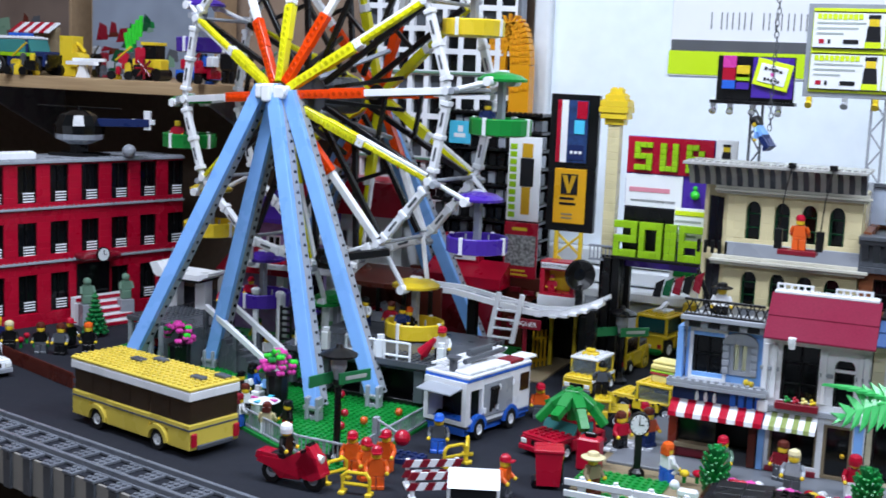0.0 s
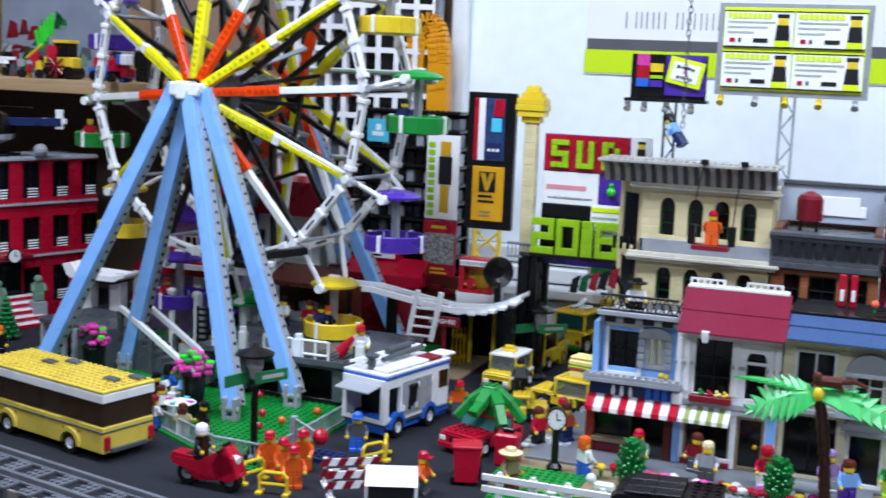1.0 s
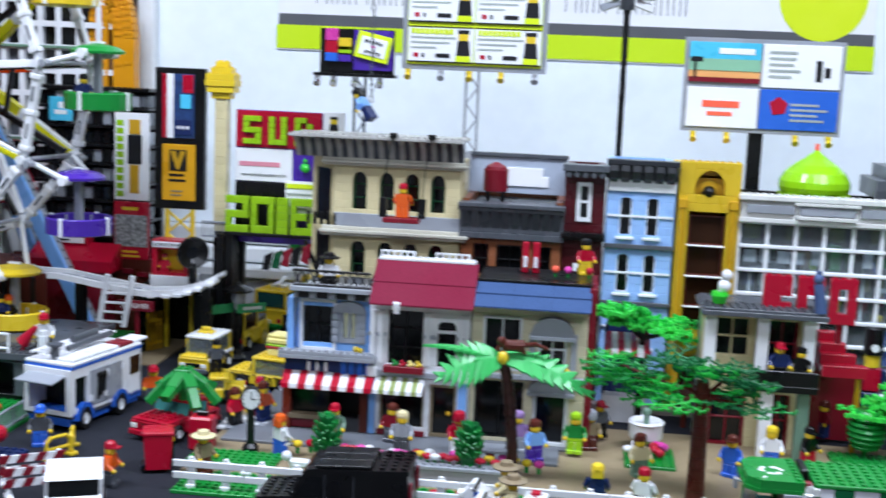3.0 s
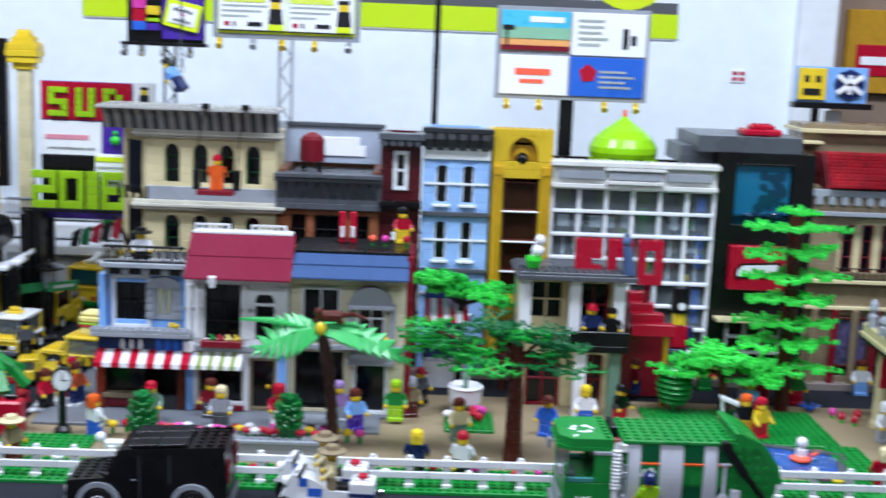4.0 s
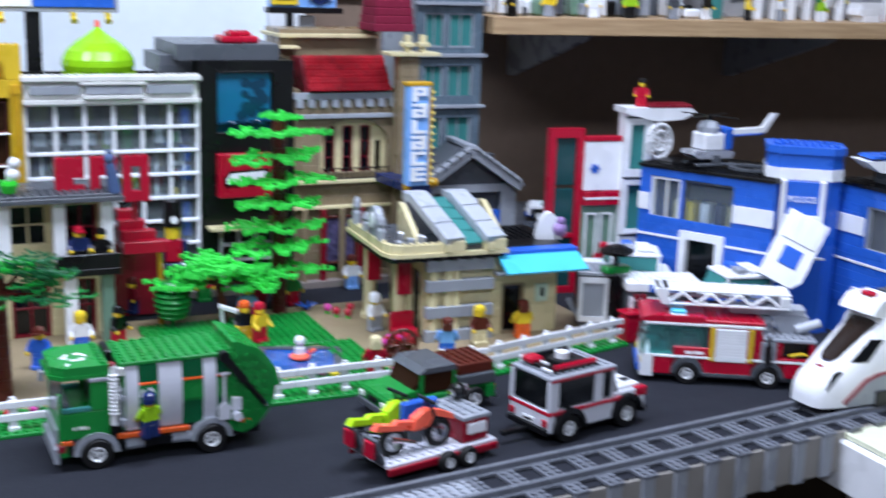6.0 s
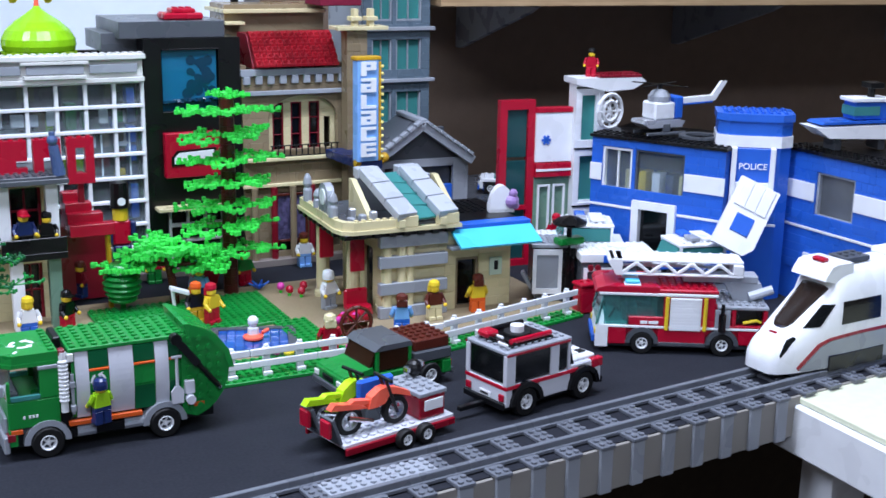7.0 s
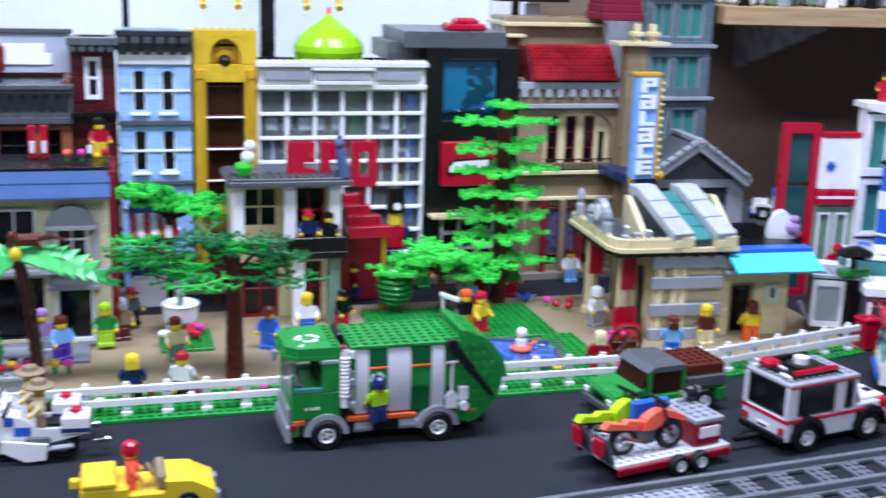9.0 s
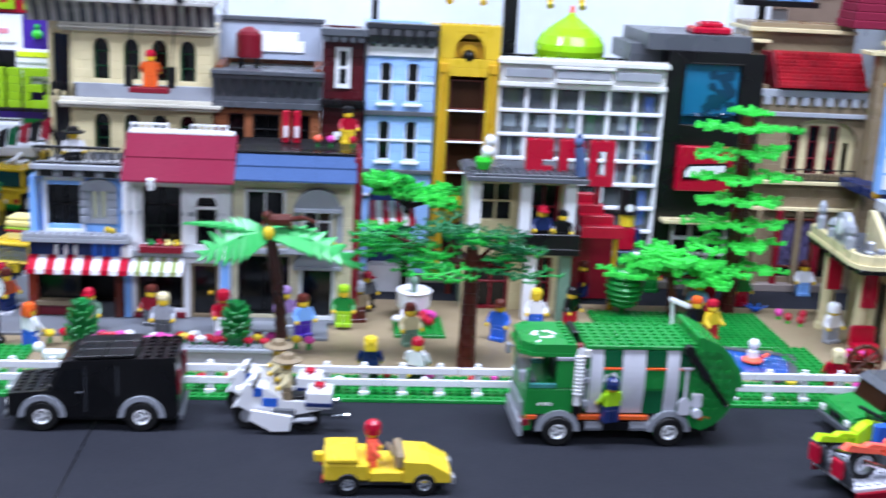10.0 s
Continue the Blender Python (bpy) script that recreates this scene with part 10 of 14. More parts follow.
def motorbike(label, m, body, fairing=None, rider=None):
    """A chunky motorbike pointing along -x, with two wheels in line."""
    b = thing("motorcycle", label, "motorcycle", m)
    for x in (-0.024, 0.022):
        s = Shape().lathe([(0.006, -0.004), (0.0105, -0.004), (0.0115, -0.002), (0.0115, 0.002), (0.0105, 0.004), (0.006, 0.004)], 0, 0, 18, 0, True)
        w_ = part("wheel", Shape().add(s, pose(0, 0, 0, 90)), RUBBER, b)
        w_.location = (x, 0, 0.0115)
        part("rim", Shape().add(Shape().lathe([(0.0062, -0.003), (0.0062, 0.003), (0.002, 0.0035)], 0, 0, 12), pose(0, 0, 0, 90)), SILVER, w_)
    part("frame", Shape().bar((-0.024, 0, 0.013), (-0.015, 0, 0.034), 0.007, 0.006, 0, (0, 1, 0)).box(-0.016, 0.026, -0.005, 0.005, 0.010, 0.020, 0.002), DKGREY, b)
    part("tank", Shape().prism([(-0.032, 0.022), (-0.024, 0.040), (-0.008, 0.036), (0.006, 0.027), (0.032, 0.027), (0.036, 0.021), (0.006, 0.014), (-0.012, 0.012)], -0.0085, 0.0085, "y"), body, b)
    part("front_guard", Shape().prism([(-0.036, 0.018), (-0.030, 0.0255), (-0.014, 0.025), (-0.016, 0.021), (-0.028, 0.022)], -0.0055, 0.0055, "y"), body, b)
    part("seat", Shape().box(0.004, 0.022, -0.006, 0.006, 0.027, 0.031, 0.001), BLACK, b)
    part("handlebar", Shape().cyl((-0.018, -0.014, 0.040), (-0.018, 0.014, 0.040), 0.0016, n=7), BLACK, b)
    part("windshield", Shape().prism([(-0.029, 0.034), (-0.022, 0.043), (-0.018, 0.044), (-0.019, 0.036)], -0.0075, 0.0075, "y"), fairing or body, b)
    part("headlight", Shape().cyl((-0.033, 0, 0.031), (-0.027, 0, 0.032), 0.004, n=10), LAMPLENS, b)
    part("exhaust", Shape().cyl((0.0, -0.009, 0.010), (0.03, -0.009, 0.013), 0.0022, n=8), SILVER, b)
    part("side_mark", Shape().box(-0.012, 0.0, -0.0092, -0.0086, 0.022, 0.029, 0.0002), PRINTW if body == RED else BLUE, b)
    return b


rm_ = motorbike("red motorcycle with black tyres beside the bus", pose(-0.604, 0.921, 0, 0, 0, 178), RED)
part("front_fairing", Shape().prism([(-0.036, 0.016), (-0.030, 0.034), (-0.016, 0.037), (-0.008, 0.026), (-0.012, 0.013), (-0.026, 0.011)], -0.0085, 0.0085, "y"), RED, rm_)
part("side_panel", Shape().prism([(-0.012, 0.010), (-0.008, 0.024), (0.012, 0.024), (0.020, 0.016), (0.010, 0.008)], -0.0072, 0.0072, "y"), RED, rm_)
part("tail_case", Shape().prism([(0.010, 0.022), (0.014, 0.030), (0.036, 0.031), (0.038, 0.024), (0.022, 0.019)], -0.0078, 0.0078, "y"), RED, rm_)
part("wind_shield", Shape().prism([(-0.028, 0.034), (-0.019, 0.046), (-0.017, 0.045), (-0.024, 0.034)], -0.006, 0.006, "y"), SMOKE, rm_)
part("tail_lamp", Shape().box(0.038, 0.0395, -0.004, 0.004, 0.025, 0.029), LAMPLENS, rm_)
figure("rider in black with a white helmet on the motorcycle", -0.612, 0.921, 0.020, 88, BLACK, BLACK, FLESH, WHITE, "helmet", 0.95)
for k, (x, y) in enumerate(((-0.058, 0.930), (-0.066, 0.962))):
    b = motorbike("white ranger motorcycle with blue marks", pose(x, y, 0, 0, 0, -4), WHITE, WHITE)
    part("pannier", Shape().box(0.022, 0.042, -0.011, 0.011, 0.022, 0.036, 0.001).studs(0.024, 0.04, -0.008, 0.008, 0.036), WHITE, b)
    part("pannier_band", Shape().box(0.0216, 0.0424, -0.0114, 0.0114, 0.024, 0.0275, 0.0003), DKBLUE, b)
    part("beacon", Shape().box(0.028, 0.036, -0.004, 0.004, 0.036, 0.040), RED, b)
    part("side_skirt", Shape().prism([(-0.022, 0.012), (-0.02, 0.020), (0.012, 0.016), (0.010, 0.004), (-0.004, 0.003)], -0.0135, -0.0105, "y"), WHITE, b)
    part("side_badge", Shape().box(-0.019, -0.012, -0.0095, -0.0086, 0.030, 0.037, 0.0004), BLUE, b)
    part("engine_block", Shape().box(-0.004, 0.014, -0.0108, -0.006, 0.010, 0.021, 0.001), DKGREY, b)
    part("tow_ring", Shape().cyl((0.043, 0, 0.012), (0.052, 0, 0.013), 0.0018, n=7).ball((0.054, 0, 0.013), 0.003, 8), CHROME, b)
    figure("ranger figure in tan with a wide-brimmed hat on a motorcycle", x + 0.006, y, 0.0215, -86, CREAM, DKTAN, FLESH, DKTAN, "brim", 1.0)

# camper van with a ladder on top
va = thing("camper_van", "white and grey van with a blue base and open hatch", "van", pose(-0.527, 1.192, 0, 0, 0, 76) @ Matrix.Diagonal((0.84, 0.96, 1.0, 1)))
LV, WV = 0.070, 0.030
part("base", Shape().box(-LV, LV, -WV + 0.004, WV - 0.004, 0.006, 0.014).box(-LV + 0.002, -LV + 0.03, -WV, WV, 0.012, 0.020).box(0.02, LV, -WV, WV, 0.012, 0.020), BLUE, va)
part("body", sheet(-LV, LV, 0.018, 0.066, -WV, -WV + 0.004, [(-LV + 0.006, -LV + 0.03, 0.024, 0.056)]), WHITE, va, "white and grey van side")
part("far_side", Shape().box(-LV, LV, WV - 0.004, WV, 0.018, 0.066), WHITE, va)
part("front", Shape().box(LV - 0.004, LV, -WV, WV, 0.018, 0.066), WHITE, va)
part("rear_frame", sheet(-WV, WV, 0.018, 0.066, 0, 0.004, [(-WV + 0.006, WV - 0.006, 0.022, 0.058)]), WHITE, va).matrix_basis = pose(-LV, 0, 0, 0, 0, 90)
part("floor", Shape().box(-LV, LV, -WV, WV, 0.0142, 0.018), DKGREY, va)
part("interior", Shape().box(-LV + 0.03, -LV + 0.034, -WV + 0.004, WV - 0.004, 0.018, 0.064), BLACK, va)
for x0, x1, c_ in ((-LV + 0.034, -LV + 0.066, GREY), (-0.008, 0.028, GREY)):
    d_ = part("side_panel", Shape().box(x0, x1, -WV - 0.0016, -WV, 0.023, 0.060, 0.0006), c_, va)
    part("hinge", Shape().cyl((x0, -WV - 0.002, 0.028), (x0, -WV - 0.002, 0.034), 0.002, n=7), WHITE, d_)
    part("hinge", Shape().cyl((x1, -WV - 0.002, 0.050), (x1, -WV - 0.002, 0.056), 0.002, n=7), WHITE, d_)
for k in range(3):
    part("hung_tool", Shape().cyl((-0.024 + k * 0.006, -WV - 0.003, 0.028 + k * 0.003), (-0.022 + k * 0.006, -WV - 0.003, 0.052), 0.0016, n=7).ball((-0.022 + k * 0.006, -WV - 0.003, 0.053), 0.003, 7), BLACK, va)
part("cab_window", Shape().box(0.046, 0.066, -WV - 0.0012, -WV, 0.040, 0.060), BROWNGL, va)
part("windscreen", Shape().box(LV, LV + 0.0015, -WV + 0.005, WV - 0.005, 0.036, 0.062), SMOKE, va)
part("hatch", Shape().bar((-LV - 0.001, 0, 0.060), (-LV - 0.03, 0, 0.056), 2 * WV - 0.012, 0.002), GREY, va, "open grey rear hatch")
part("blue_band", Shape().box(-LV - 0.001, LV + 0.001, -WV - 0.001, WV + 0.001, 0.066, 0.069, 0.0006), BLUE, va)
part("roof", Shape().box(-LV - 0.001, LV + 0.001, -WV - 0.001, WV + 0.001, 0.0692, 0.0724, 0.0008), WHITE, va)
for i in range(5):
    part("roof_tile", Shape().box(-LV + 0.006 + i * 0.031, -LV + 0.034 + i * 0.031, -WV + 0.002, -0.006, 0.0726, 0.0762, 0.001), WHITE if i != 3 else DKRED, va)
ld = part("ladder", Shape().box(-LV, LV - 0.01, 0.004, 0.0065, 0.078, 0.081).box(-LV, LV - 0.01, 0.022, 0.0245, 0.078, 0.081), WHITE, va, "white roof ladder")
for i in range(14):
    part("rung", Shape().box(-LV + 0.005 + i * 0.0105, -LV + 0.0075 + i * 0.0105, 0.0065, 0.022, 0.0785, 0.0805), WHITE, ld)
part("roof_pipe", Shape().cyl((-0.04, -0.004, 0.081), (0.05, -0.002, 0.083), 0.0032, n=9).cyl((-0.01, 0.01, 0.084), (0.04, 0.012, 0.084), 0.0045, n=9), DKGREY, va)
part("nozzle", Shape().cyl((-LV + 0.012, 0.0, 0.073), (-LV + 0.012, 0.0, 0.088), 0.005, n=10).lathe([(0.008, 0.086), (0.0095, 0.089), (0.003, 0.090)], -LV + 0.012, 0.0, 12), DKGREY, va)
for px in (-0.047, 0.024):
    for sg in (-1, 1):
        wheel(va, px, sg * (WV - 0.002), 0.0118, 0.010, sg)
        arch = arch_strip(px, 0.0118, 0.0123, 0.0044, sg * WV - 0.003, sg * WV + 0.003)
        part("wheel_arch", arch, BLUE, va)

# garbage truck
gt_ = thing("garbage_truck", "green garbage truck with silver bands and a rear hopper", "truck", pose(0.217, 0.935, 0, 0, 0, 1))
TW = 0.0295
part("chassis", Shape().box(-0.078, 0.075, -TW + 0.006, TW - 0.006, 0.010, 0.020).box(-0.038, 0.020, -TW + 0.002, TW - 0.002, 0.012, 0.019), BLACK, gt_)
for x0, x1 in ((-0.083, -0.074), (-0.040, 0.016), (0.052, 0.066)):
    part("orange_line", Shape().box(x0, x1, -TW - 0.0002, -TW + 0.004, 0.0215, 0.0255), ORANGE, gt_)
s = Shape().box(-0.084, -0.046, -TW, TW, 0.0258, 0.0475, 0.0008).box(-0.084, -0.078, -TW, TW, 0.012, 0.0258, 0.0008)
part("cab", s, GREEN, gt_)
part("cab_floor", Shape().box(-0.080, -0.046, -TW + 0.004, TW - 0.004, 0.020, 0.026), DKGREY, gt_)
part("seat", Shape().box(-0.058, -0.048, -0.012, 0.012, 0.047, 0.064, 0.001), BLACK, gt_)
part("dashboard", Shape().box(-0.082, -0.075, -TW + 0.004, TW - 0.004, 0.0475, 0.054, 0.001), DKGREY, gt_)
CLGREEN = plastic("clear_green_panel", "0C5A34", 0.1, 0.3)
for sg in (-1, 1):
    part("window_sill", Shape().box(-0.0815, -0.060, sg * (TW - 0.003), sg * (TW + 0.0002), 0.0478, 0.0515, 0.0004), TEAL, gt_, "clear teal window sill")
    part("cab_pillar", Shape().box(-0.060, -0.046, sg * (TW - 0.006), sg * TW, 0.0478, 0.0705), GREEN, gt_)
    part("cab_pillar", Shape().box(-0.084, -0.0815, sg * (TW - 0.004), sg * TW, 0.0478, 0.0635), GREEN, gt_)
    part("pillar_cap", Shape().box(-0.061, -0.046, sg * (TW - 0.006), sg * (TW + 0.0006), 0.0705, 0.0737), GREY, gt_)
    part("mirror", Shape().box(-0.0905, -0.0865, sg * (TW + 0.0005), sg * (TW + 0.006), 0.055, 0.064, 0.001).bar((-0.084, sg * (TW - 0.001), 0.062), (-0.0885, sg * (TW + 0.003), 0.062), 0.0014, 0.0014), GREY, gt_)
part("windscreen", Shape().prism([(-0.0842, 0.0478), (-0.0815, 0.0735), (-0.080, 0.0735), (-0.0825, 0.0478)], -TW + 0.003, TW - 0.003, "y"), GLASS, gt_).visible_shadow = False
part("cab_back", Shape().box(-0.049, -0.046, -TW + 0.006, TW - 0.006, 0.0475, 0.0737), BLACK, gt_)
part("cab_roof", Shape().prism([(-0.090, -0.020), (-0.090, 0.020), (-0.080, TW), (-0.045, TW), (-0.045, -TW), (-0.080, -TW)], 0.0737, 0.0768, "z").prism([(-0.088, -0.019), (-0.088, 0.019), (-0.079, TW - 0.0004), (-0.0455, TW - 0.0004), (-0.0455, -TW + 0.0004), (-0.079, -TW + 0.0004)], 0.0768, 0.0836, "z").studs(-0.0535, -0.0455, -TW + 0.0015, TW - 0.0015, 0.0836), GREEN, gt_)
part("roof_dash", Shape().bar((-0.0765, -0.0235, 0.0838), (-0.0735, -0.019, 0.0838), 0.0022, 0.0006), PRINTW, gt_)


def recycling_mark(k):
    """Three bent arrows round a centre, in the x-y plane."""
    s = Shape()
    for i in range(3):
        arc = [(r * math.cos(a), r * math.sin(a)) for r, a in [(0.88, j * 0.28) for j in range(5)] + [(1.08, 1.08), (0.74, 1.62), (0.42, 1.2)] + [(0.62, 1.12 - j * 0.28) for j in range(5)]]
        s.add(Shape().prism(arc, 0, 0.06, "z"), Matrix.Rotation(i * 2.0944, 4, "Z"))
    return Shape().add(s, Matrix.Diagonal((k, k, 0.008, 1)))


part("recycling_mark", recycling_mark(0.0108), PRINTW, gt_, "white three-arrow mark").location = (-0.0675, -0.004, 0.0837)
part("bumper", Shape().box(-0.0885, -0.084, -TW, TW, 0.007, 0.021, 0.001).box(-0.0865, -0.084, -TW + 0.006, TW - 0.006, 0.021, 0.034, 0.0006), GREY, gt_)
for sg in (-1, 1):
    part("headlight", Shape().box(-0.0855, -0.0795, sg * (TW - 0.007), sg * (TW + 0.0006), 0.0165, 0.0225), DKRED, gt_)
for k in range(4):
    part("door_mark", Shape().box(-0.0735 + k * 0.0026 + (k > 0) * 0.0015, -0.0718 + k * 0.0026 + (k > 0) * 0.0015, -TW - 0.0004, -TW + 0.0002, 0.0335, 0.0358, 0.0001), PRINTW, gt_)
pr = []
for i in range(13):
    a = -0.9 + 1.8 * i / 12
    pr.append((-(TW - 0.0042) - 0.0044 * math.cos(a * 1.45), 0.0535 + 0.0265 * a / 0.9))
poly = pr + [(-y, z) for y, z in pr[::-1]]
poly1 = [(y * 0.95, z) for y, z in poly]
part("barrel", Shape().prism(poly1, -0.036, 0.050, "x"), GREEN, gt_)
poly2 = [(y * 1.02, 0.0535 + (z - 0.0535) * 1.004) for y, z in poly]
for x0, x1 in ((-0.0335, -0.0235), (-0.008, 0.0105), (0.0275, 0.038)):
    part("silver_band", Shape().prism(poly2, x0, x1, "x"), SILVB, gt_)
for x0, x1 in ((-0.0235, -0.008), (0.0105, 0.0275), (0.038, 0.048)):
    for sg in (-1, 1):
        part("upper_panel", Shape().box(x0 + 0.0003, x1 - 0.0003, sg * (TW - 0.004), sg * (TW - 0.0012), 0.0655, 0.0795), CLGREEN, gt_, "clear dark green panel")
        part("middle_panel", Shape().box(x0 + 0.0003, x1 - 0.0003, sg * (TW - 0.004), sg * (TW - 0.0004), 0.0475, 0.0635), GREEN, gt_)
        part("lower_panel", Shape().box(x0 + 0.0003, x1 - 0.0003, sg * (TW - 0.004), sg * (TW - 0.0016), 0.0265, 0.0472), CLGREEN, gt_, "clear dark green panel")
        part("side_line", Shape().box(x0, x1, sg * (TW - 0.004), sg * (TW + 0.0002), 0.0636, 0.0652, 0.0002), ORANGE, gt_)
part("side_mark", recycling_mark(0.0066), PRINTW, gt_, "white three-arrow mark").matrix_basis = pose(-0.0165, -TW + 0.0003, 0.0555, 90)
part("barrel_top", Shape().box(-0.038, 0.052, -TW + 0.001, TW - 0.001, 0.0800, 0.0832).studs(-0.038, 0.052, -TW + 0.001, TW - 0.001, 0.0832), GREEN, gt_)
part("gap_frame", Shape().box(-0.0455, -0.0385, -TW + 0.004, TW - 0.004, 0.020, 0.078).box(-0.045, -0.039, -0.006, TW - 0.008, 0.078, 0.087, 0.001), BLACK, gt_)
half = [(0.052 + 0.036 * math.sin(math.pi * i / 12) * (1.0 if i > 5 else 1.04), 0.0505 + 0.0385 * math.cos(math.pi * i / 12)) for i in range(13)]
part("hopper", Shape().prism([(0.048, 0.024), (0.048, 0.0835)] + half[1:12], -TW + 0.003, TW - 0.003, "y"), GREEN, gt_)
for sg in (-1, 1):
    rim = [(0.0495, 0.0175), (0.0495, 0.080)] + half[1:12]
    part("hopper_side", Shape().prism([(x - 0.0015, z) for x, z in rim], sg * (TW - 0.003), sg * TW, "y"), GREEN, gt_)
    nb = Shape()
    for i in range(8):
        for j in range(5):
            x, z = 0.0545 + j * 0.008, 0.0225 + i * 0.008
            if math.hypot(x - 0.050, (z - 0.0505) * 0.95) < 0.0335:
                nb.cyl((x, sg * TW, z), (x, sg * (TW + 0.0017), z), 0.0025, n=8)
    part("hopper_studs", nb, GREEN, gt_)
part("hopper_rim", Shape().prism([(0.053, 0.0805), (0.0505, 0.0915), (0.0545, 0.0915), (0.072, 0.0835), (0.087, 0.066), (0.091, 0.0505), (0.0865, 0.0505), (0.083, 0.063), (0.069, 0.079)], -TW - 0.001, TW + 0.001, "y"), GREEN, gt_)
part("piston", Shape().bar((0.043, -TW - 0.0035, 0.0815), (0.060, -TW - 0.0035, 0.059), 0.0062, 0.0062, 0, (0, 1, 0)).cyl((0.060, -TW - 0.0035, 0.059), (0.077, -TW - 0.0035, 0.0375), 0.0022, n=8).cyl((0.043, -TW, 0.0815), (0.043, -TW - 0.007, 0.0815), 0.0045, n=10), BLACK, gt_)
part("piston_rod", Shape().cyl((0.071, -TW - 0.0036, 0.0453), (0.0785, -TW - 0.0036, 0.0355), 0.0017, n=8), CHROME, gt_)
part("exhaust_pipe", Shape().cyl((-0.0425, -TW + 0.001, 0.034), (-0.0425, -TW + 0.001, 0.082), 0.0030, n=10), RIMW, gt_)
part("pipe_cap", Shape().box(-0.0455, -0.0405, -TW - 0.001, -TW + 0.005, 0.0795, 0.0845, 0.0008), DKRED, gt_)
part("lamp_block", Shape().box(-0.0395, -0.0345, -TW - 0.001, -TW + 0.004, 0.0735, 0.080, 0.0006), LAMPLENS, gt_)
pr_ = Shape()
for i in range(11):
    pr_.lathe([(0.0030, 0.042 + i * 0.0031), (0.0042, 0.0430 + i * 0.0031), (0.0042, 0.0440 + i * 0.0031), (0.0030, 0.0450 + i * 0.0031)], -0.0425, -TW + 0.001, 12)
part("pipe_rings", pr_, RIMW, gt_)
part("grab_bar", Shape().cyl((-0.0365, -TW - 0.0012, 0.032), (-0.0365, -TW - 0.0012, 0.064), 0.0013, n=7).box(-0.0385, -0.0345, -TW - 0.003, -TW + 0.002, 0.034, 0.039).box(-0.0385, -0.0345, -TW - 0.003, -TW + 0.002, 0.053, 0.058), GREY, gt_)
part("shovel", Shape().cyl((0.0435, -TW - 0.003, 0.040), (0.0435, -TW - 0.003, 0.066), 0.0013, n=7).prism([(0.039, 0.028), (0.048, 0.028), (0.0485, 0.038), (0.0455, 0.042), (0.0415, 0.042), (0.0385, 0.038)], -TW - 0.0042, -TW - 0.002, "y").cyl((0.0395, -TW - 0.003, 0.0665), (0.0475, -TW - 0.003, 0.0665), 0.0012, n=7), SILVB, gt_, "silver shovel")
part("rear_valve", Shape().box(0.0495, 0.0575, -TW - 0.004, -TW + 0.001, 0.034, 0.0455, 0.0008).cyl((0.0535, -TW - 0.001, 0.030), (0.0535, -TW - 0.007, 0.030), 0.0038, n=10), SILVB, gt_)
part("fuel_tank", Shape().cyl((-0.034, -TW + 0.005, 0.0155), (-0.020, -TW + 0.005, 0.0155), 0.0048, n=10).cyl((0.002, -TW + 0.005, 0.0155), (0.018, -TW + 0.005, 0.0155), 0.0048, n=10), GREY, gt_)
for px in (-0.0565, 0.0335):
    for sg in (-1, 1):
        wheel(gt_, px, sg * (TW - 0.003), 0.0122, 0.011, sg)
        arch = arch_strip(px, 0.0122, 0.0130, 0.0046, sg * (TW - 0.004) - 0.005, sg * (TW - 0.004) + 0.005)
        part("mudguard", arch, GREY, gt_)
figure("worker in a yellow vest and blue helmet on the truck's side", 0.2005, 0.8975, 0.0235, 196, LIME, DKBLUE, FLESH, DKBLUE, "helmet", 0.86)

# black van
bv = thing("van", "black panel van with grey wheel arches", "toy van", pose(-0.200, 0.947, 0, 0, 0, 1))
VW = 0.026
part("chassis", Shape().box(-0.060, 0.060, -VW + 0.005, VW - 0.005, 0.007, 0.016), BLACK, bv)
for sg in (-1, 1):
    side = [(-0.064, 0.012), (-0.064, 0.030), (-0.034, 0.033), (-0.0235, 0.0535), (0.062, 0.0575), (0.0645, 0.030), (0.0645, 0.012)]
    for px in (0.0365, -0.0385):
        side += [(px + 0.0145 * math.cos(math.pi * i / 8), 0.0118 + 0.0145 * math.sin(math.pi * i / 8)) for i in range(9)]
    part("side", Shape().prism(side, sg * (VW - 0.004), sg * VW, "y"), BLACK, bv)
    part("side_window", Shape().prism([(-0.030, 0.034), (-0.0215, 0.050), (-0.008, 0.0505), (-0.008, 0.034)], sg * VW, sg * (VW + 0.0005), "y"), SMOKE, bv)
    part("door_seam", Shape().box(-0.006, -0.0054, sg * VW, sg * (VW + 0.0004), 0.016, 0.053, 0.0001).box(0.018, 0.0186, sg * VW, sg * (VW + 0.0004), 0.029, 0.0535, 0.0001), DKGREY, bv)
    part("door_handle", Shape().box(-0.0125, -0.0075, sg * VW, sg * (VW + 0.0014), 0.031, 0.0325), DKGREY, bv)
    part("tail_light", Shape().box(0.0635, 0.0662, sg * (VW - 0.006), sg * (VW - 0.001), 0.030, 0.050), DKRED, bv)
    part("headlight", Shape().cyl((-0.0635, sg * 0.019, 0.0215), (-0.0658, sg * 0.019, 0.0215), 0.0036, n=12), LAMPLENS, bv)
    part("mirror", Shape().box(-0.034, -0.030, sg * (VW + 0.0005), sg * (VW + 0.005), 0.034, 0.039, 0.001), BLACK, bv)
    for px in (0.0365, -0.0385):
        wheel(bv, px, sg * (VW - 0.003), 0.0122, 0.010, sg, WHITE)
        part("wheel_arch", arch_strip(px, 0.0118, 0.0136, 0.0042, sg * (VW - 0.001) - 0.003, sg * (VW - 0.001) + 0.003), GREY, bv)
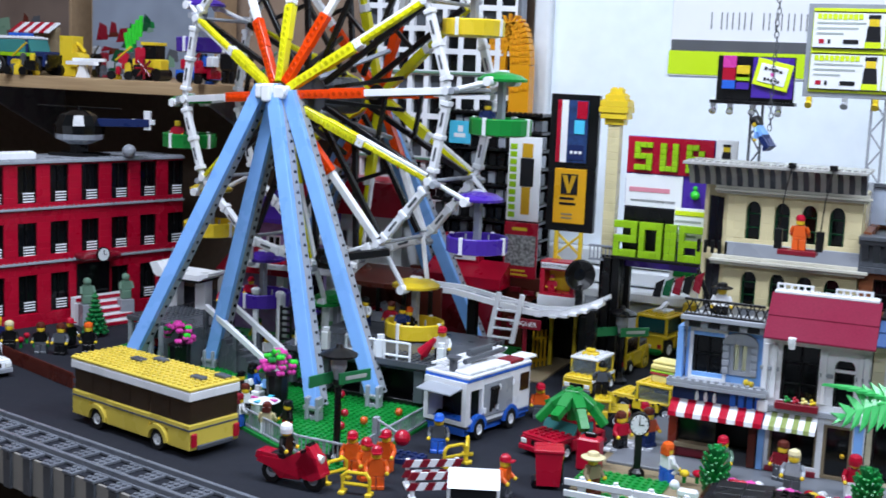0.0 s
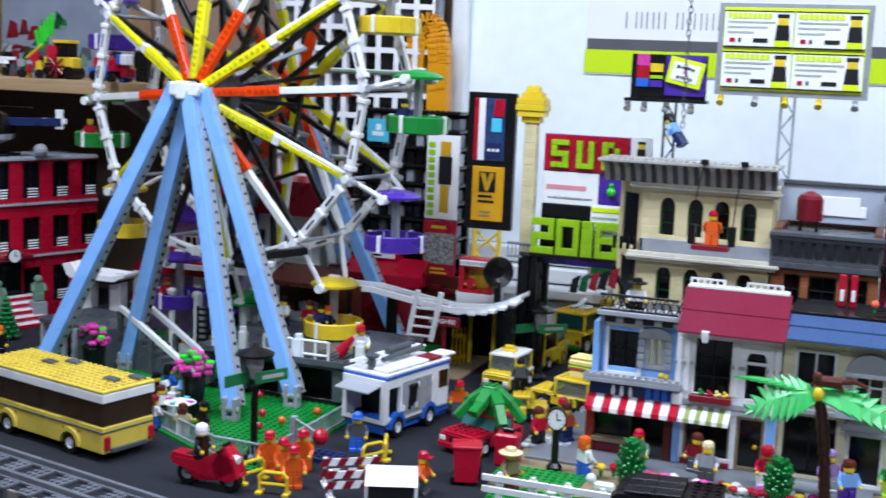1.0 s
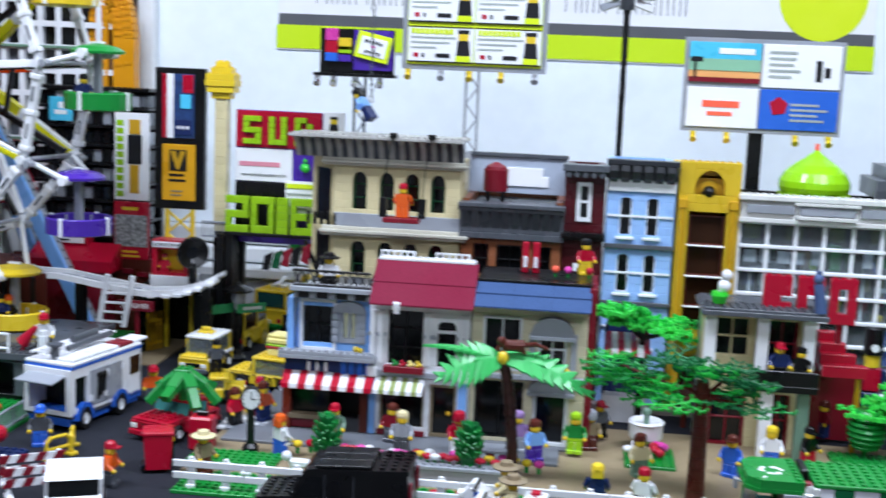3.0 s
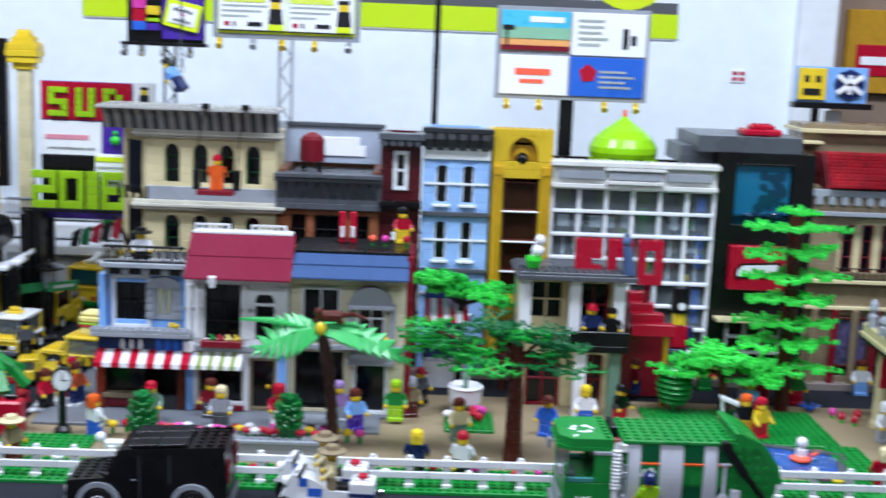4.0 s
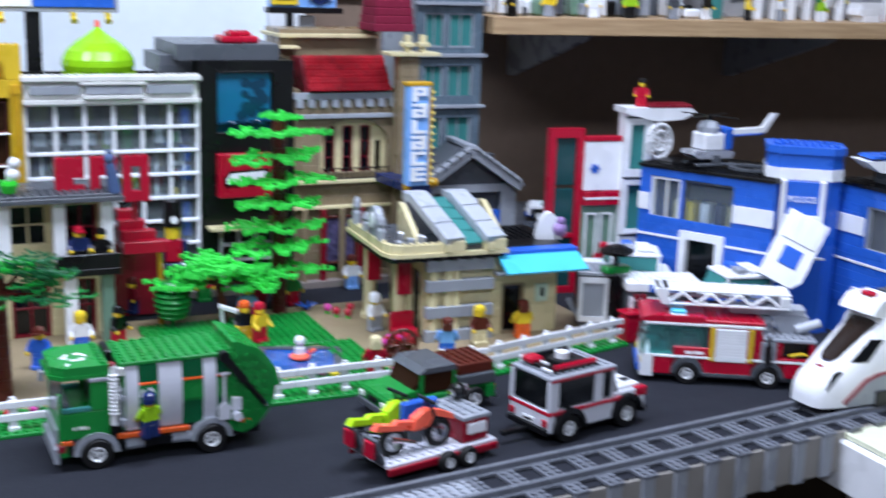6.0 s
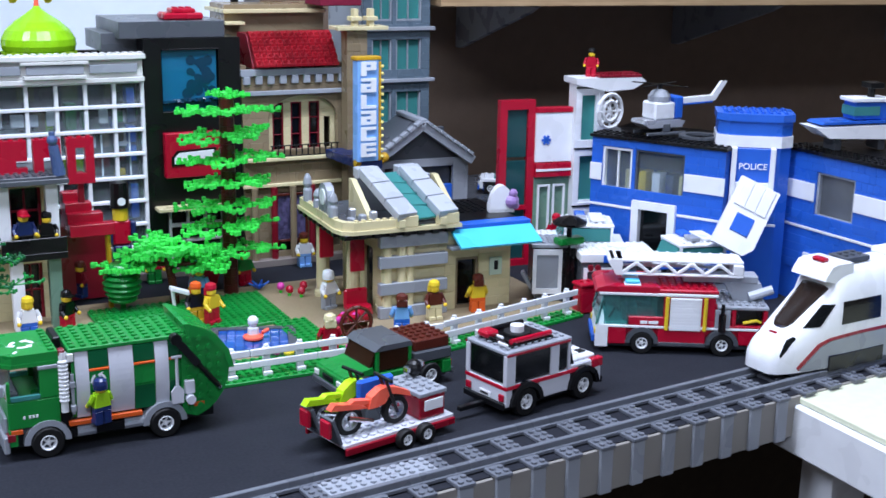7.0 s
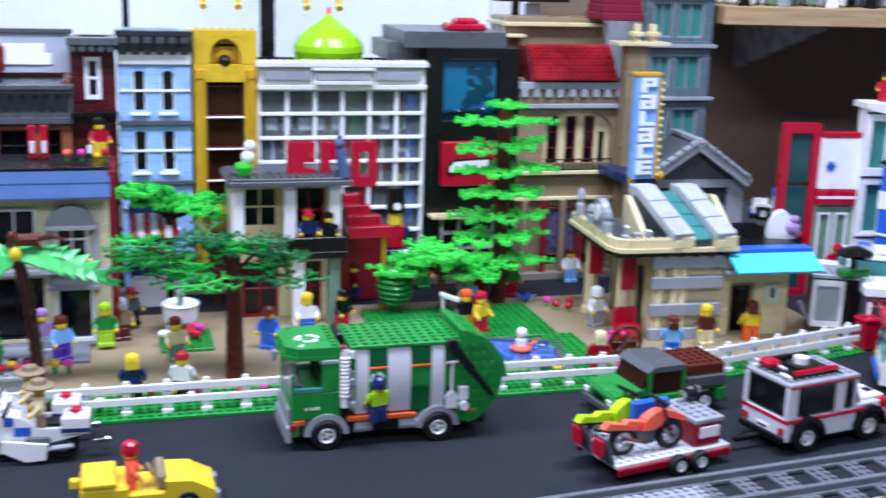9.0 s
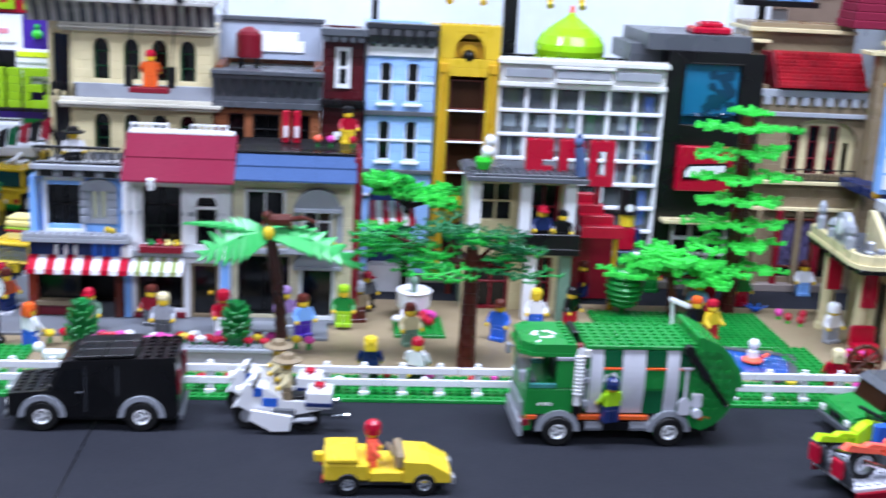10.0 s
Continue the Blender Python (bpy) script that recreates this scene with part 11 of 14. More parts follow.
part("hood", Shape().box(-0.064, -0.0345, -VW + 0.004, VW - 0.004, 0.026, 0.0305).studs(-0.062, -0.036, -VW + 0.004, VW - 0.004, 0.0305), BLACK, bv)
part("grille", Shape().box(-0.0652, -0.064, -0.014, 0.014, 0.017, 0.027), DKGREY, bv)
part("windscreen", Shape().prism([(-0.0345, 0.0335), (-0.0240, 0.0535), (-0.0220, 0.0535), (-0.0325, 0.0335)], -VW + 0.004, VW - 0.004, "y"), SMOKE, bv)
part("rear", Shape().prism([(0.060, 0.012), (0.0585, 0.0565), (0.062, 0.0570), (0.0645, 0.030), (0.0645, 0.012)], -VW + 0.004, VW - 0.004, "y"), BLACK, bv)
part("roof", Shape().prism([(-0.0250, 0.0535), (-0.0200, 0.0570), (0.0635, 0.0608), (0.0635, 0.0572)], -VW - 0.0005, VW + 0.0005, "y"), BLACK, bv)
for i in range(2):
    for j in range(3):
        part("roof_tile", Shape().box(-0.012 + i * 0.0235, 0.011 + i * 0.0235, -0.0255 + j * 0.0171, -0.0088 + j * 0.0171, 0, 0.0026), BLACK, bv).matrix_basis = pose(-0.002, 0, 0.0586, 0, -2.6, 0)
part("roof_studs", Shape().add(Shape().studs(0.036, 0.0635, -0.0255, 0.0255, 0), pose(0, 0, 0.0582, 0, -2.6, 0)), BLACK, bv)
for x in (-0.0675, 0.0645):
    part("bumper", Shape().box(x, x + 0.0035, -VW, VW, 0.009, 0.0145, 0.001), DKGREY, bv)

# yellow open car
yc = thing("open_car", "yellow open car with black tyres on the road", "toy car", pose(0.022, 0.832, 0, 0, 0, 1))
part("body", Shape().box(-0.044, -0.012, -0.019, 0.019, 0.010, 0.024, 0.002).box(-0.012, 0.012, -0.019, 0.019, 0.010, 0.018, 0.001).prism([(0.012, 0.010), (0.012, 0.0255), (0.030, 0.0245), (0.046, 0.016), (0.046, 0.010)], -0.019, 0.019, "y").box(-0.043, -0.02, -0.0195, 0.0195, 0.024, 0.028, 0.001), YELLOW, yc)
part("dashboard", Shape().box(0.006, 0.013, -0.016, 0.016, 0.018, 0.030, 0.002), DKTAN, yc)
part("wheel_steering", Shape().add(Shape().lathe([(0.005, -0.001), (0.0062, 0), (0.005, 0.001)], 0, 0, 12), pose(0.003, -0.006, 0.03, 0, 60, 0)), DKTAN, yc)
part("tow_knob", Shape().box(-0.051, -0.044, -0.003, 0.003, 0.018, 0.025, 0.001), YELLOW, yc)
part("headlight", Shape().box(0.046, 0.049, -0.018, -0.010, 0.008, 0.014).box(0.046, 0.049, 0.010, 0.018, 0.008, 0.014), SILVER, yc)
part("tail_light", Shape().box(-0.0455, -0.044, -0.018, -0.011, 0.009, 0.013).box(-0.0455, -0.044, 0.011, 0.018, 0.009, 0.013), RED, yc)
part("chassis", Shape().box(-0.04, 0.042, -0.013, 0.013, 0.005, 0.010), DKGREY, yc)
for px in (-0.027, 0.027):
    for sg in (-1, 1):
        wheel(yc, px, sg * 0.0165, 0.0085, 0.0075, sg, GREY)
figure("driver in orange with a red cap in the yellow car", 0.012, 0.828, 0.0105, 90, CORAL, CORAL, FLESH, RED, "helmet", 0.95)

# jeep with a trailer of dirt bikes
CRIM = plastic("crimson_plastic", "8E0A22")
jp = car("grey and red jeep with black windows and a roof rack", pose(0.562, 0.857, 0, 0, 0, 12), 0.112, 0.052, SILVB, GREY, BLACK, SMOKE, 0.0130, (0.34, 0.99), 0.0565, 0.0265, True, "", "jeep")
part("red_line", Shape().box(-0.0565, 0.03, -0.0266, 0.0266, 0.0268, 0.0298, 0.0003), RED, jp)
for px in (-0.0336, 0.0336):
    for sg in (-1, 1):
        arch = arch_strip(px, 0.0125, 0.0140, 0.0044, sg * 0.026 - 0.003, sg * 0.026 + 0.003)
        part("wheel_arch", arch, BLACK, jp)
part("hood_cover", Shape().box(0.022, 0.054, -0.02, 0.02, 0.0330, 0.0360, 0.001), WHITE, jp)
for i in range(3):
    for j in range(3):
        part("hood_tile", Shape().box(0.024 + i * 0.009, 0.0325 + i * 0.009, -0.012 + j * 0.008, -0.0045 + j * 0.008, 0.0361, 0.0371), (BLACK, WHITE)[(i + j) % 2], jp)
part("fender", Shape().box(0.045, 0.058, -0.0265, -0.02, 0.0255, 0.0340, 0.001).box(0.045, 0.058, 0.02, 0.0265, 0.0255, 0.0340, 0.001), RED, jp)
for y in (-0.018, 0.018):
    part("rack_bar", Shape().cyl((-0.045, y, 0.0655), (0.0, y, 0.0655), 0.0024, n=8), RED if y < 0 else BLACK, jp)
part("rack_tray", Shape().box(-0.048, 0.002, -0.020, 0.020, 0.0600, 0.0630), BLACK, jp)
sw_ = part("spare_wheel", Shape().lathe([(0.006, 0.0565), (0.0115, 0.0565), (0.0125, 0.0655), (0.0125, 0.0635), (0.0115, 0.066), (0.006, 0.066)], -0.022, 0.0, 16), RUBBER, jp)
part("rim", Shape().lathe([(0.0062, 0.064), (0.0062, 0.0715), (0.002, 0.0722)], -0.022, 0.0, 12), WHITE, sw_)
part("red_bag", Shape().box(-0.052, -0.038, 0.004, 0.018, 0.0630, 0.069, 0.002), RED, jp)
for sg in (-1, 1):
    part("door_pillar", Shape().box(-0.006, 0.004, sg * 0.0245, sg * 0.0264, 0.030, 0.0565), SILVB, jp)
    part("corner_pillar", Shape().box(-0.0562, -0.046, sg * 0.0215, sg * 0.0264, 0.030, 0.0565), SILVB, jp)
    part("roof_line", Shape().box(-0.0565, 0.016, sg * 0.0262, sg * 0.0270, 0.0560, 0.0580, 0.0002), CRIM, jp)
for k in range(6):
    part("roof_plate", Shape().box(-0.053 + k * 0.0028, -0.051 + k * 0.0028, -0.022 + (k % 3) * 0.018, -0.010 + (k % 3) * 0.018, 0.0630, 0.0655), (WHITE, BLACK)[k % 2], jp)
part("tow_bar", Shape().bar((-0.058, 0, 0.010), (-0.085, 0, 0.010), 0.005, 0.004), BLACK, jp)

tr = thing("bike_trailer", "red and grey flat trailer carrying dirt bikes", "trailer", pose(0.405, 0.835, 0, 0, 0, 13))
part("deck", Shape().box(-0.052, 0.056, -0.026, 0.026, 0.0115, 0.0148).studs(-0.05, 0.02, -0.026, 0.026, 0.0148), SILVB, tr)
part("side_rail", Shape().box(-0.052, 0.056, -0.0285, -0.026, 0.0065, 0.0125, 0.001), CRIM, tr)
part("side_rail", Shape().box(-0.052, 0.056, 0.026, 0.0285, 0.0065, 0.0125, 0.001), CRIM, tr)
part("tail_gate", Shape().bar((-0.052, -0.014, 0.014), (-0.060, -0.014, 0.036), 0.017, 0.003).bar((-0.052, 0.014, 0.014), (-0.060, 0.014, 0.036), 0.017, 0.003), DKGREY, tr)
for sg in (-1, 1):
    part("tail_light", Shape().box(-0.063, -0.059, sg * 0.014 - 0.006, sg * 0.014 + 0.006, 0.020, 0.034, 0.001), RED, tr)
    for px in (0.002, 0.022):
        wheel(tr, px, sg * 0.0315, 0.0085, 0.007, sg, WHITE)
bx = part("tool_box", Shape().box(0.024, 0.050, -0.022, 0.022, 0.0148, 0.034, 0.001), CRIM, tr)
part("box_lid", Shape().box(0.023, 0.051, -0.023, 0.023, 0.034, 0.0375).studs(0.024, 0.050, -0.02, 0.02, 0.0375), GREY, bx)
part("drawer", Shape().box(0.028, 0.047, -0.0235, -0.022, 0.022, 0.031, 0.0006), WHITE, bx)


def dirt_bike(label, x, y, z, rz, col):
    b = thing("dirt_bike", label, "dirt bike", pose(x, y, z, 0, 0, rz))
    for px in (-0.022, 0.021):
        s = Shape().lathe([(0.0078, -0.003), (0.0112, -0.003), (0.0124, 0), (0.0112, 0.003), (0.0078, 0.003)], 0, 0, 18, 0, True)
        w_ = part("wheel", Shape().add(s, pose(0, 0, 0, 90)), RUBBER, b)
        w_.location = (px, 0, 0.0124)
        sp = Shape().add(Shape().lathe([(0.0066, -0.0022), (0.0079, -0.0022), (0.0079, 0.0022), (0.0066, 0.0022)], 0, 0, 16, 0, True), pose(0, 0, 0, 90))
        for i in range(5):
            a = i * 1.257
            sp.cyl((0, 0, 0), (0.0072 * math.cos(a), 0, 0.0072 * math.sin(a)), 0.0011, n=5)
        part("rim", sp, SILVER, w_)
    part("rear_guard", Shape().prism([(-0.040, 0.0245), (-0.036, 0.029), (-0.014, 0.0245), (-0.006, 0.020), (-0.016, 0.021)], -0.0034, 0.0034, "y"), col, b)
    part("seat", Shape().prism([(-0.022, 0.0265), (-0.018, 0.0285), (-0.004, 0.026), (0.002, 0.029), (0.002, 0.024), (-0.012, 0.023)], -0.0030, 0.0030, "y"), col, b)
    part("tank", Shape().prism([(-0.006, 0.019), (-0.003, 0.028), (0.005, 0.033), (0.011, 0.034), (0.014, 0.027), (0.010, 0.021), (0.003, 0.019)], -0.0042, 0.0042, "y"), col, b)
    part("exhaust", Shape().cyl((-0.004, -0.0068, 0.010), (-0.026, -0.0068, 0.017), 0.0021, n=8), CHROME, b)
    part("fork", Shape().cyl((0.021, -0.004, 0.0112), (0.010, -0.004, 0.040), 0.0014, n=7).cyl((0.021, 0.004, 0.0112), (0.010, 0.004, 0.040), 0.0014, n=7), BLACK, b)
    part("handlebar", Shape().cyl((0.010, -0.012, 0.041), (0.010, 0.012, 0.041), 0.0015, n=7), BLACK, b)
    part("front_guard", Shape().prism([(0.008, 0.029), (0.022, 0.0255), (0.035, 0.021), (0.034, 0.0255), (0.022, 0.031), (0.010, 0.034)], -0.0028, 0.0028, "y"), col, b)
    part("engine", Shape().box(-0.008, 0.006, -0.004, 0.004, 0.008, 0.019, 0.001), DKGREY, b)


c13, s13 = math.cos(radians(13)), math.sin(radians(13))
dirt_bike("coral orange dirt bike on the trailer", 0.405 - 0.016 * c13 + 0.012 * s13, 0.835 - 0.016 * s13 - 0.012 * c13, 0.0148, 10, CORAL)
dirt_bike("lime dirt bike on the trailer", 0.405 - 0.026 * c13 - 0.013 * s13, 0.835 - 0.026 * s13 + 0.013 * c13, 0.0148, 18, NEON)
solo("blue_jerrycan", Shape().box(-0.017, 0.017, -0.003, 0.003, 0.014, 0.036, 0.002).box(-0.003, 0.003, -0.002, 0.002, 0, 0.014), BLUE, "blue panel standing between the dirt bikes", "panel", pose(0.402, 0.837, 0.0148, 0, 0, 10))
solo("spare_helmet", Shape().ball((0, 0, 0.006), 0.0072, 12).box(-0.012, -0.008, -0.003, 0.003, 0.004, 0.010, 0.001, 1).box(0.008, 0.012, -0.003, 0.003, 0.004, 0.010, 0.001, 1), [BLACK, CHROME], "black round helmet with chrome ends on the tool box", "helmet", pose(0.446, 0.858, 0.0392, 0, 0, 30))
pk = car("green pickup with a dark grey roof", pose(0.456, 0.940, 0, 0, 0, 187), 0.112, 0.050, GREEN, DKGREY, DKGREY, BROWNGL, 0.0112, (0.30, 0.62), 0.042, 0.020, True, "", "pickup", SILVER, True, True)
part("cargo_bed", Shape().box(-0.056, -0.016, -0.025, 0.025, 0.024, 0.034, 0.001), DKGREY, pk)
part("cargo", Shape().box(-0.055, -0.018, -0.022, 0.022, 0.034, 0.044, 0.001).studs(-0.055, -0.018, -0.02, 0.02, 0.044), BROWN, pk, "reddish brown load")

# fire engine
TEALGL = plastic("clear_teal_window_plastic", "8CC8C4", 0.05, 0.05, 0.9)
fe = thing("fire_engine", "red fire engine with a white ladder and teal windows", "fire engine", pose(0.7836, 0.910, 0, 0, 0, -30))
FL, FW = 0.100, 0.0285
part("base", Shape().box(-FL + 0.004, 0.060, -FW + 0.004, FW - 0.004, 0.006, 0.013), DKGREY, fe)
part("white_nose", Shape().prism([(-FL - 0.004, 0.0065), (-FL - 0.0045, 0.019), (-FL - 0.0025, 0.0285), (-FL + 0.008, 0.0285), (-FL + 0.008, 0.0065)], -FW - 0.0005, FW + 0.0005, "y"), WHITE, fe)
part("white_line", Shape().box(-FL + 0.008, 0.058, -FW - 0.0006, FW + 0.0006, 0.0262, 0.0285, 0.0003), WHITE, fe)
part("lower_body", Shape().box(-FL + 0.008, -0.074, -FW, FW, 0.009, 0.0262, 0.001).box(-0.044, 0.002, -FW, FW, 0.009, 0.0262, 0.001).box(0.033, 0.060, -FW, FW, 0.011, 0.0262, 0.001).box(-0.074, 0.033, -FW + 0.003, FW - 0.003, 0.018, 0.0262), RED, fe)
part("grey_sill", Shape().box(-0.044, 0.002, -FW - 0.0004, FW + 0.0004, 0.0085, 0.0125, 0.0005), DKGREY, fe)
part("door", Shape().box(-0.073, -0.038, -FW, FW, 0.0285, 0.0375, 0.001), RED, fe)
part("body", Shape().box(-0.038, 0.010, -FW, FW, 0.0285, 0.0585, 0.001), RED, fe)
part("rear_body", Shape().box(0.010, 0.060, -FW, FW, 0.0285, 0.031, 0.001).box(0.010, 0.030, -FW + 0.004, FW - 0.004, 0.031, 0.050).box(0.056, 0.060, -FW, FW, 0.031, 0.047).box(0.026, 0.030, -FW, FW, 0.031, 0.047), RED, fe)
part("hose_locker", Shape().box(0.030, 0.056, -FW + 0.006, FW - 0.006, 0.031, 0.047), BLACK, fe)
part("rear_deck", Shape().box(0.012, 0.061, -FW - 0.0006, FW + 0.0006, 0.047, 0.0505, 0.0008).studs(0.014, 0.059, -FW + 0.001, FW - 0.001, 0.0505), GREY, fe)
part("windscreen", Shape().prism([(-FL - 0.003, 0.0285), (-FL + 0.003, 0.0585), (-FL + 0.0045, 0.0585), (-FL - 0.0015, 0.0285)], -FW + 0.002, FW - 0.002, "y"), TEALGL, fe).visible_shadow = False
part("cab_floor", Shape().box(-FL + 0.006, -0.040, -FW + 0.002, FW - 0.002, 0.0285, 0.031), TEAL, fe)
part("cab_seat", Shape().box(-0.078, -0.064, -0.020, -0.004, 0.031, 0.046, 0.001).box(-0.078, -0.064, 0.004, 0.020, 0.031, 0.046, 0.001), DKGREY, fe)
part("cab_rear_wall", Shape().box(-0.046, -0.038, -FW + 0.002, FW - 0.002, 0.031, 0.0585), BLACK, fe)
part("steering_column", Shape().cyl((-0.090, -0.012, 0.031), (-0.084, -0.012, 0.042), 0.0012, n=6).cyl((-0.0845, -0.012, 0.0415), (-0.083, -0.012, 0.043), 0.006, n=12), BLACK, fe)
for sg in (-1, 1):
    part("front_pillar", Shape().bar((-FL - 0.003, sg * (FW - 0.001), 0.0285), (-FL + 0.003, sg * (FW - 0.001), 0.059), 0.0028, 0.003, 0, (0, 1, 0)), TEALGL, fe)
    part("side_glass", Shape().box(-FL + 0.004, -0.075, sg * (FW - 0.002), sg * (FW - 0.0008), 0.0285, 0.0585, 0.0004), TEALGL, fe).visible_shadow = False
    part("door_glass", Shape().box(-0.073, -0.040, sg * (FW - 0.002), sg * (FW - 0.0008), 0.0375, 0.0585, 0.0004), TEALGL, fe).visible_shadow = False
    for x in (-0.0745, -0.0395):
        part("cab_pillar", Shape().box(x, x + 0.0022, sg * (FW - 0.003), sg * FW, 0.0285, 0.0585), TEALGL if x < -0.05 else RED, fe)
    sh_ = part("shutter", Shape().box(-0.0335, -0.0035, sg * FW, sg * (FW + 0.0012), 0.0245, 0.0575, 0.0005), WHITE, fe, "white roller shutter")
    for i in range(11):
        part("slat", Shape().box(-0.0325, -0.0045, sg * (FW + 0.0012), sg * (FW + 0.0017), 0.0252 + i * 0.0029, 0.0276 + i * 0.0029, 0.0003), WHITE, sh_)
    for x in (-0.0365, 0.0002):
        part("yellow_bar", Shape().cyl((x, sg * (FW + 0.0015), 0.0255), (x, sg * (FW + 0.0015), 0.058), 0.0019, n=8), YELLOW, fe)
    hs_ = part("hose", Shape().cyl((0.037, sg * (FW - 0.002), 0.0335), (0.050, sg * (FW - 0.002), 0.0365), 0.0018, n=8).cyl((0.050, sg * (FW - 0.002), 0.0365), (0.054, sg * (FW - 0.002), 0.0345), 0.0014, n=8), YELLOW, fe)
    part("door_word_bar", Shape().box(-0.0615, -0.0545, sg * FW, sg * (FW + 0.0005), 0.0305, 0.0335, 0.0002).box(-0.0535, -0.044, sg * FW, sg * (FW + 0.0005), 0.0305, 0.0335, 0.0002), PRINTW, fe)
    part("grey_rack", Shape().box(0.010, 0.0245, sg * (FW - 0.002), sg * (FW + 0.0008), 0.0285, 0.0465), GREY, fe)
    part("hung_extinguisher", Shape().cyl((0.0165, sg * (FW + 0.003), 0.026), (0.0165, sg * (FW + 0.003), 0.043), 0.0036, n=10).cyl((0.0165, sg * (FW + 0.003), 0.043), (0.0165, sg * (FW + 0.003), 0.053), 0.0018, n=8), BLACK, fe)
    part("headlight", Shape().box(-FL - 0.0052, -FL - 0.004, sg * (FW - 0.010), sg * (FW - 0.001), 0.0185, 0.0235), YELLOW, fe)
    for px in (-0.059, 0.0178):
        wheel(fe, px, sg * (FW - 0.003), 0.0112, 0.010, sg)
        part("wheel_arch", arch_strip(px, 0.0112, 0.0116, 0.0044, sg * (FW - 0.001) - 0.003, sg * (FW - 0.001) + 0.003), DKGREY, fe)
part("bumper", Shape().box(-FL - 0.0075, -FL - 0.004, -FW + 0.002, FW - 0.002, 0.010, 0.0175, 0.001), BLUE, fe)
part("white_band", Shape().box(-FL - 0.002, 0.012, -FW - 0.0012, FW + 0.0012, 0.0585, 0.0618, 0.0008), WHITE, fe)
part("cab_roof", Shape().prism([(-FL - 0.006, 0.0618), (-FL - 0.004, 0.0655), (-FL + 0.004, 0.0675), (-0.045, 0.0675), (-0.045, 0.0618)], -FW - 0.001, FW + 0.001, "y").box(-0.045, 0.012, -FW - 0.001, FW + 0.001, 0.0618, 0.0655, 0.001).studs(-0.043, 0.010, -FW + 0.001, FW - 0.001, 0.0655), RED, fe)
for y in (-0.020, 0.008):
    bc_ = part("beacon_mount", Shape().box(-0.078, -0.062, y - 0.006, y + 0.007, 0.0675, 0.0690, 0.0005), WHITE, fe)
    part("beacon", Shape().box(-0.077, -0.063, y - 0.005, y + 0.006, 0.0690, 0.0725, 0.001), SKY, bc_)
lad = part("ladder", Shape().box(-0.092, 0.036, -0.016, 0.016, 0.0885, 0.0915, 0.001).box(-0.084, 0.036, -0.019, -0.014, 0.0760, 0.0785, 0.001).box(-0.084, 0.036, 0.014, 0.019, 0.0760, 0.0785, 0.001).prism([(-0.094, 0.0890), (-0.092, 0.0915), (-0.080, 0.0915), (-0.080, 0.0760), (-0.086, 0.0760)], -0.019, 0.019, "y").box(0.026, 0.036, -0.019, 0.019, 0.0785, 0.0885, 0.001), WHITE, fe, "white double ladder")
for i in range(4):
    x = -0.080 + i * 0.0265
    for sg in (-1, 1):
        part("ladder_strut", Shape().bar((x, sg * 0.0175, 0.0785), (x + 0.0132, sg * 0.0175, 0.0885), 0.0028, 0.003, 0, (0, 1, 0)).bar((x + 0.0132, sg * 0.0175, 0.0885), (x + 0.0265, sg * 0.0175, 0.0785), 0.0028, 0.003, 0, (0, 1, 0)), WHITE, lad)
for i in range(12):
    part("ladder_rung", Shape().box(-0.088 + i * 0.0105, -0.085 + i * 0.0105, -0.014, 0.014, 0.0915, 0.0925), WHITE, lad)
part("ladder_base", Shape().box(-0.020, 0.052, -0.010, 0.010, 0.0685, 0.0760, 0.001).prism([(0.030, 0.0505), (0.020, 0.0685), (0.055, 0.0685), (0.060, 0.058), (0.056, 0.0505)], -0.009, 0.009, "y"), GREY, fe, "grey pivoting ladder base")
part("ladder_ram", Shape().cyl((0.044, -0.012, 0.056), (0.066, -0.012, 0.064), 0.0045, n=10), PALEG, fe)

# white train
TRK = 4.8
tn_ = thing("train", "white bullet train with a dark windscreen and red line", "train", pose(0.783, 0.8095, 0.0085, 0, 0, TRK))
NOSE = ((-0.0140, 0.0125, 0.0090), (-0.0134, 0.0155, 0.0125), (-0.0118, 0.0200, 0.0158), (-0.0085, 0.0258, 0.0190), (-0.0030, 0.0318, 0.0215), (0.0045, 0.0368, 0.0235), (0.0105, 0.0408, 0.0248), (0.018, 0.0468, 0.0260), (0.025, 0.0525, 0.0270), (0.040, 0.0645, 0.0287), (0.0535, 0.0752, 0.0300), (0.058, 0.0860, 0.0305), (0.064, 0.0905, 0.0308), (0.075, 0.0930, 0.0310), (0.45, 0.0940, 0.0310))
LOW, SQ = 0.003, 3.6


def nose_at(x):
    """Height and half width of the train's body at x."""
    for (a, za, wa), (b, zb, wb) in zip(NOSE, NOSE[1:]):
        if x <= b:
            f = max(0.0, (x - a) / (b - a))
            return za + (zb - za) * f, wa + (wb - wa) * f
    return NOSE[-1][1:]


def on_top(x, y, up):
    zt, w = nose_at(x)
    return (x, y, LOW + (zt - LOW) * (1 - min(0.999, abs(y) / w) ** SQ) ** (1 / SQ) + up)


def on_side(x, z, sg, out):
    zt, w = nose_at(x)
    f = min(0.97, max(0.0, (z - LOW) / (zt - LOW)))
    return (x, sg * (w * (1 - f ** SQ) ** (1 / SQ) + out), z)


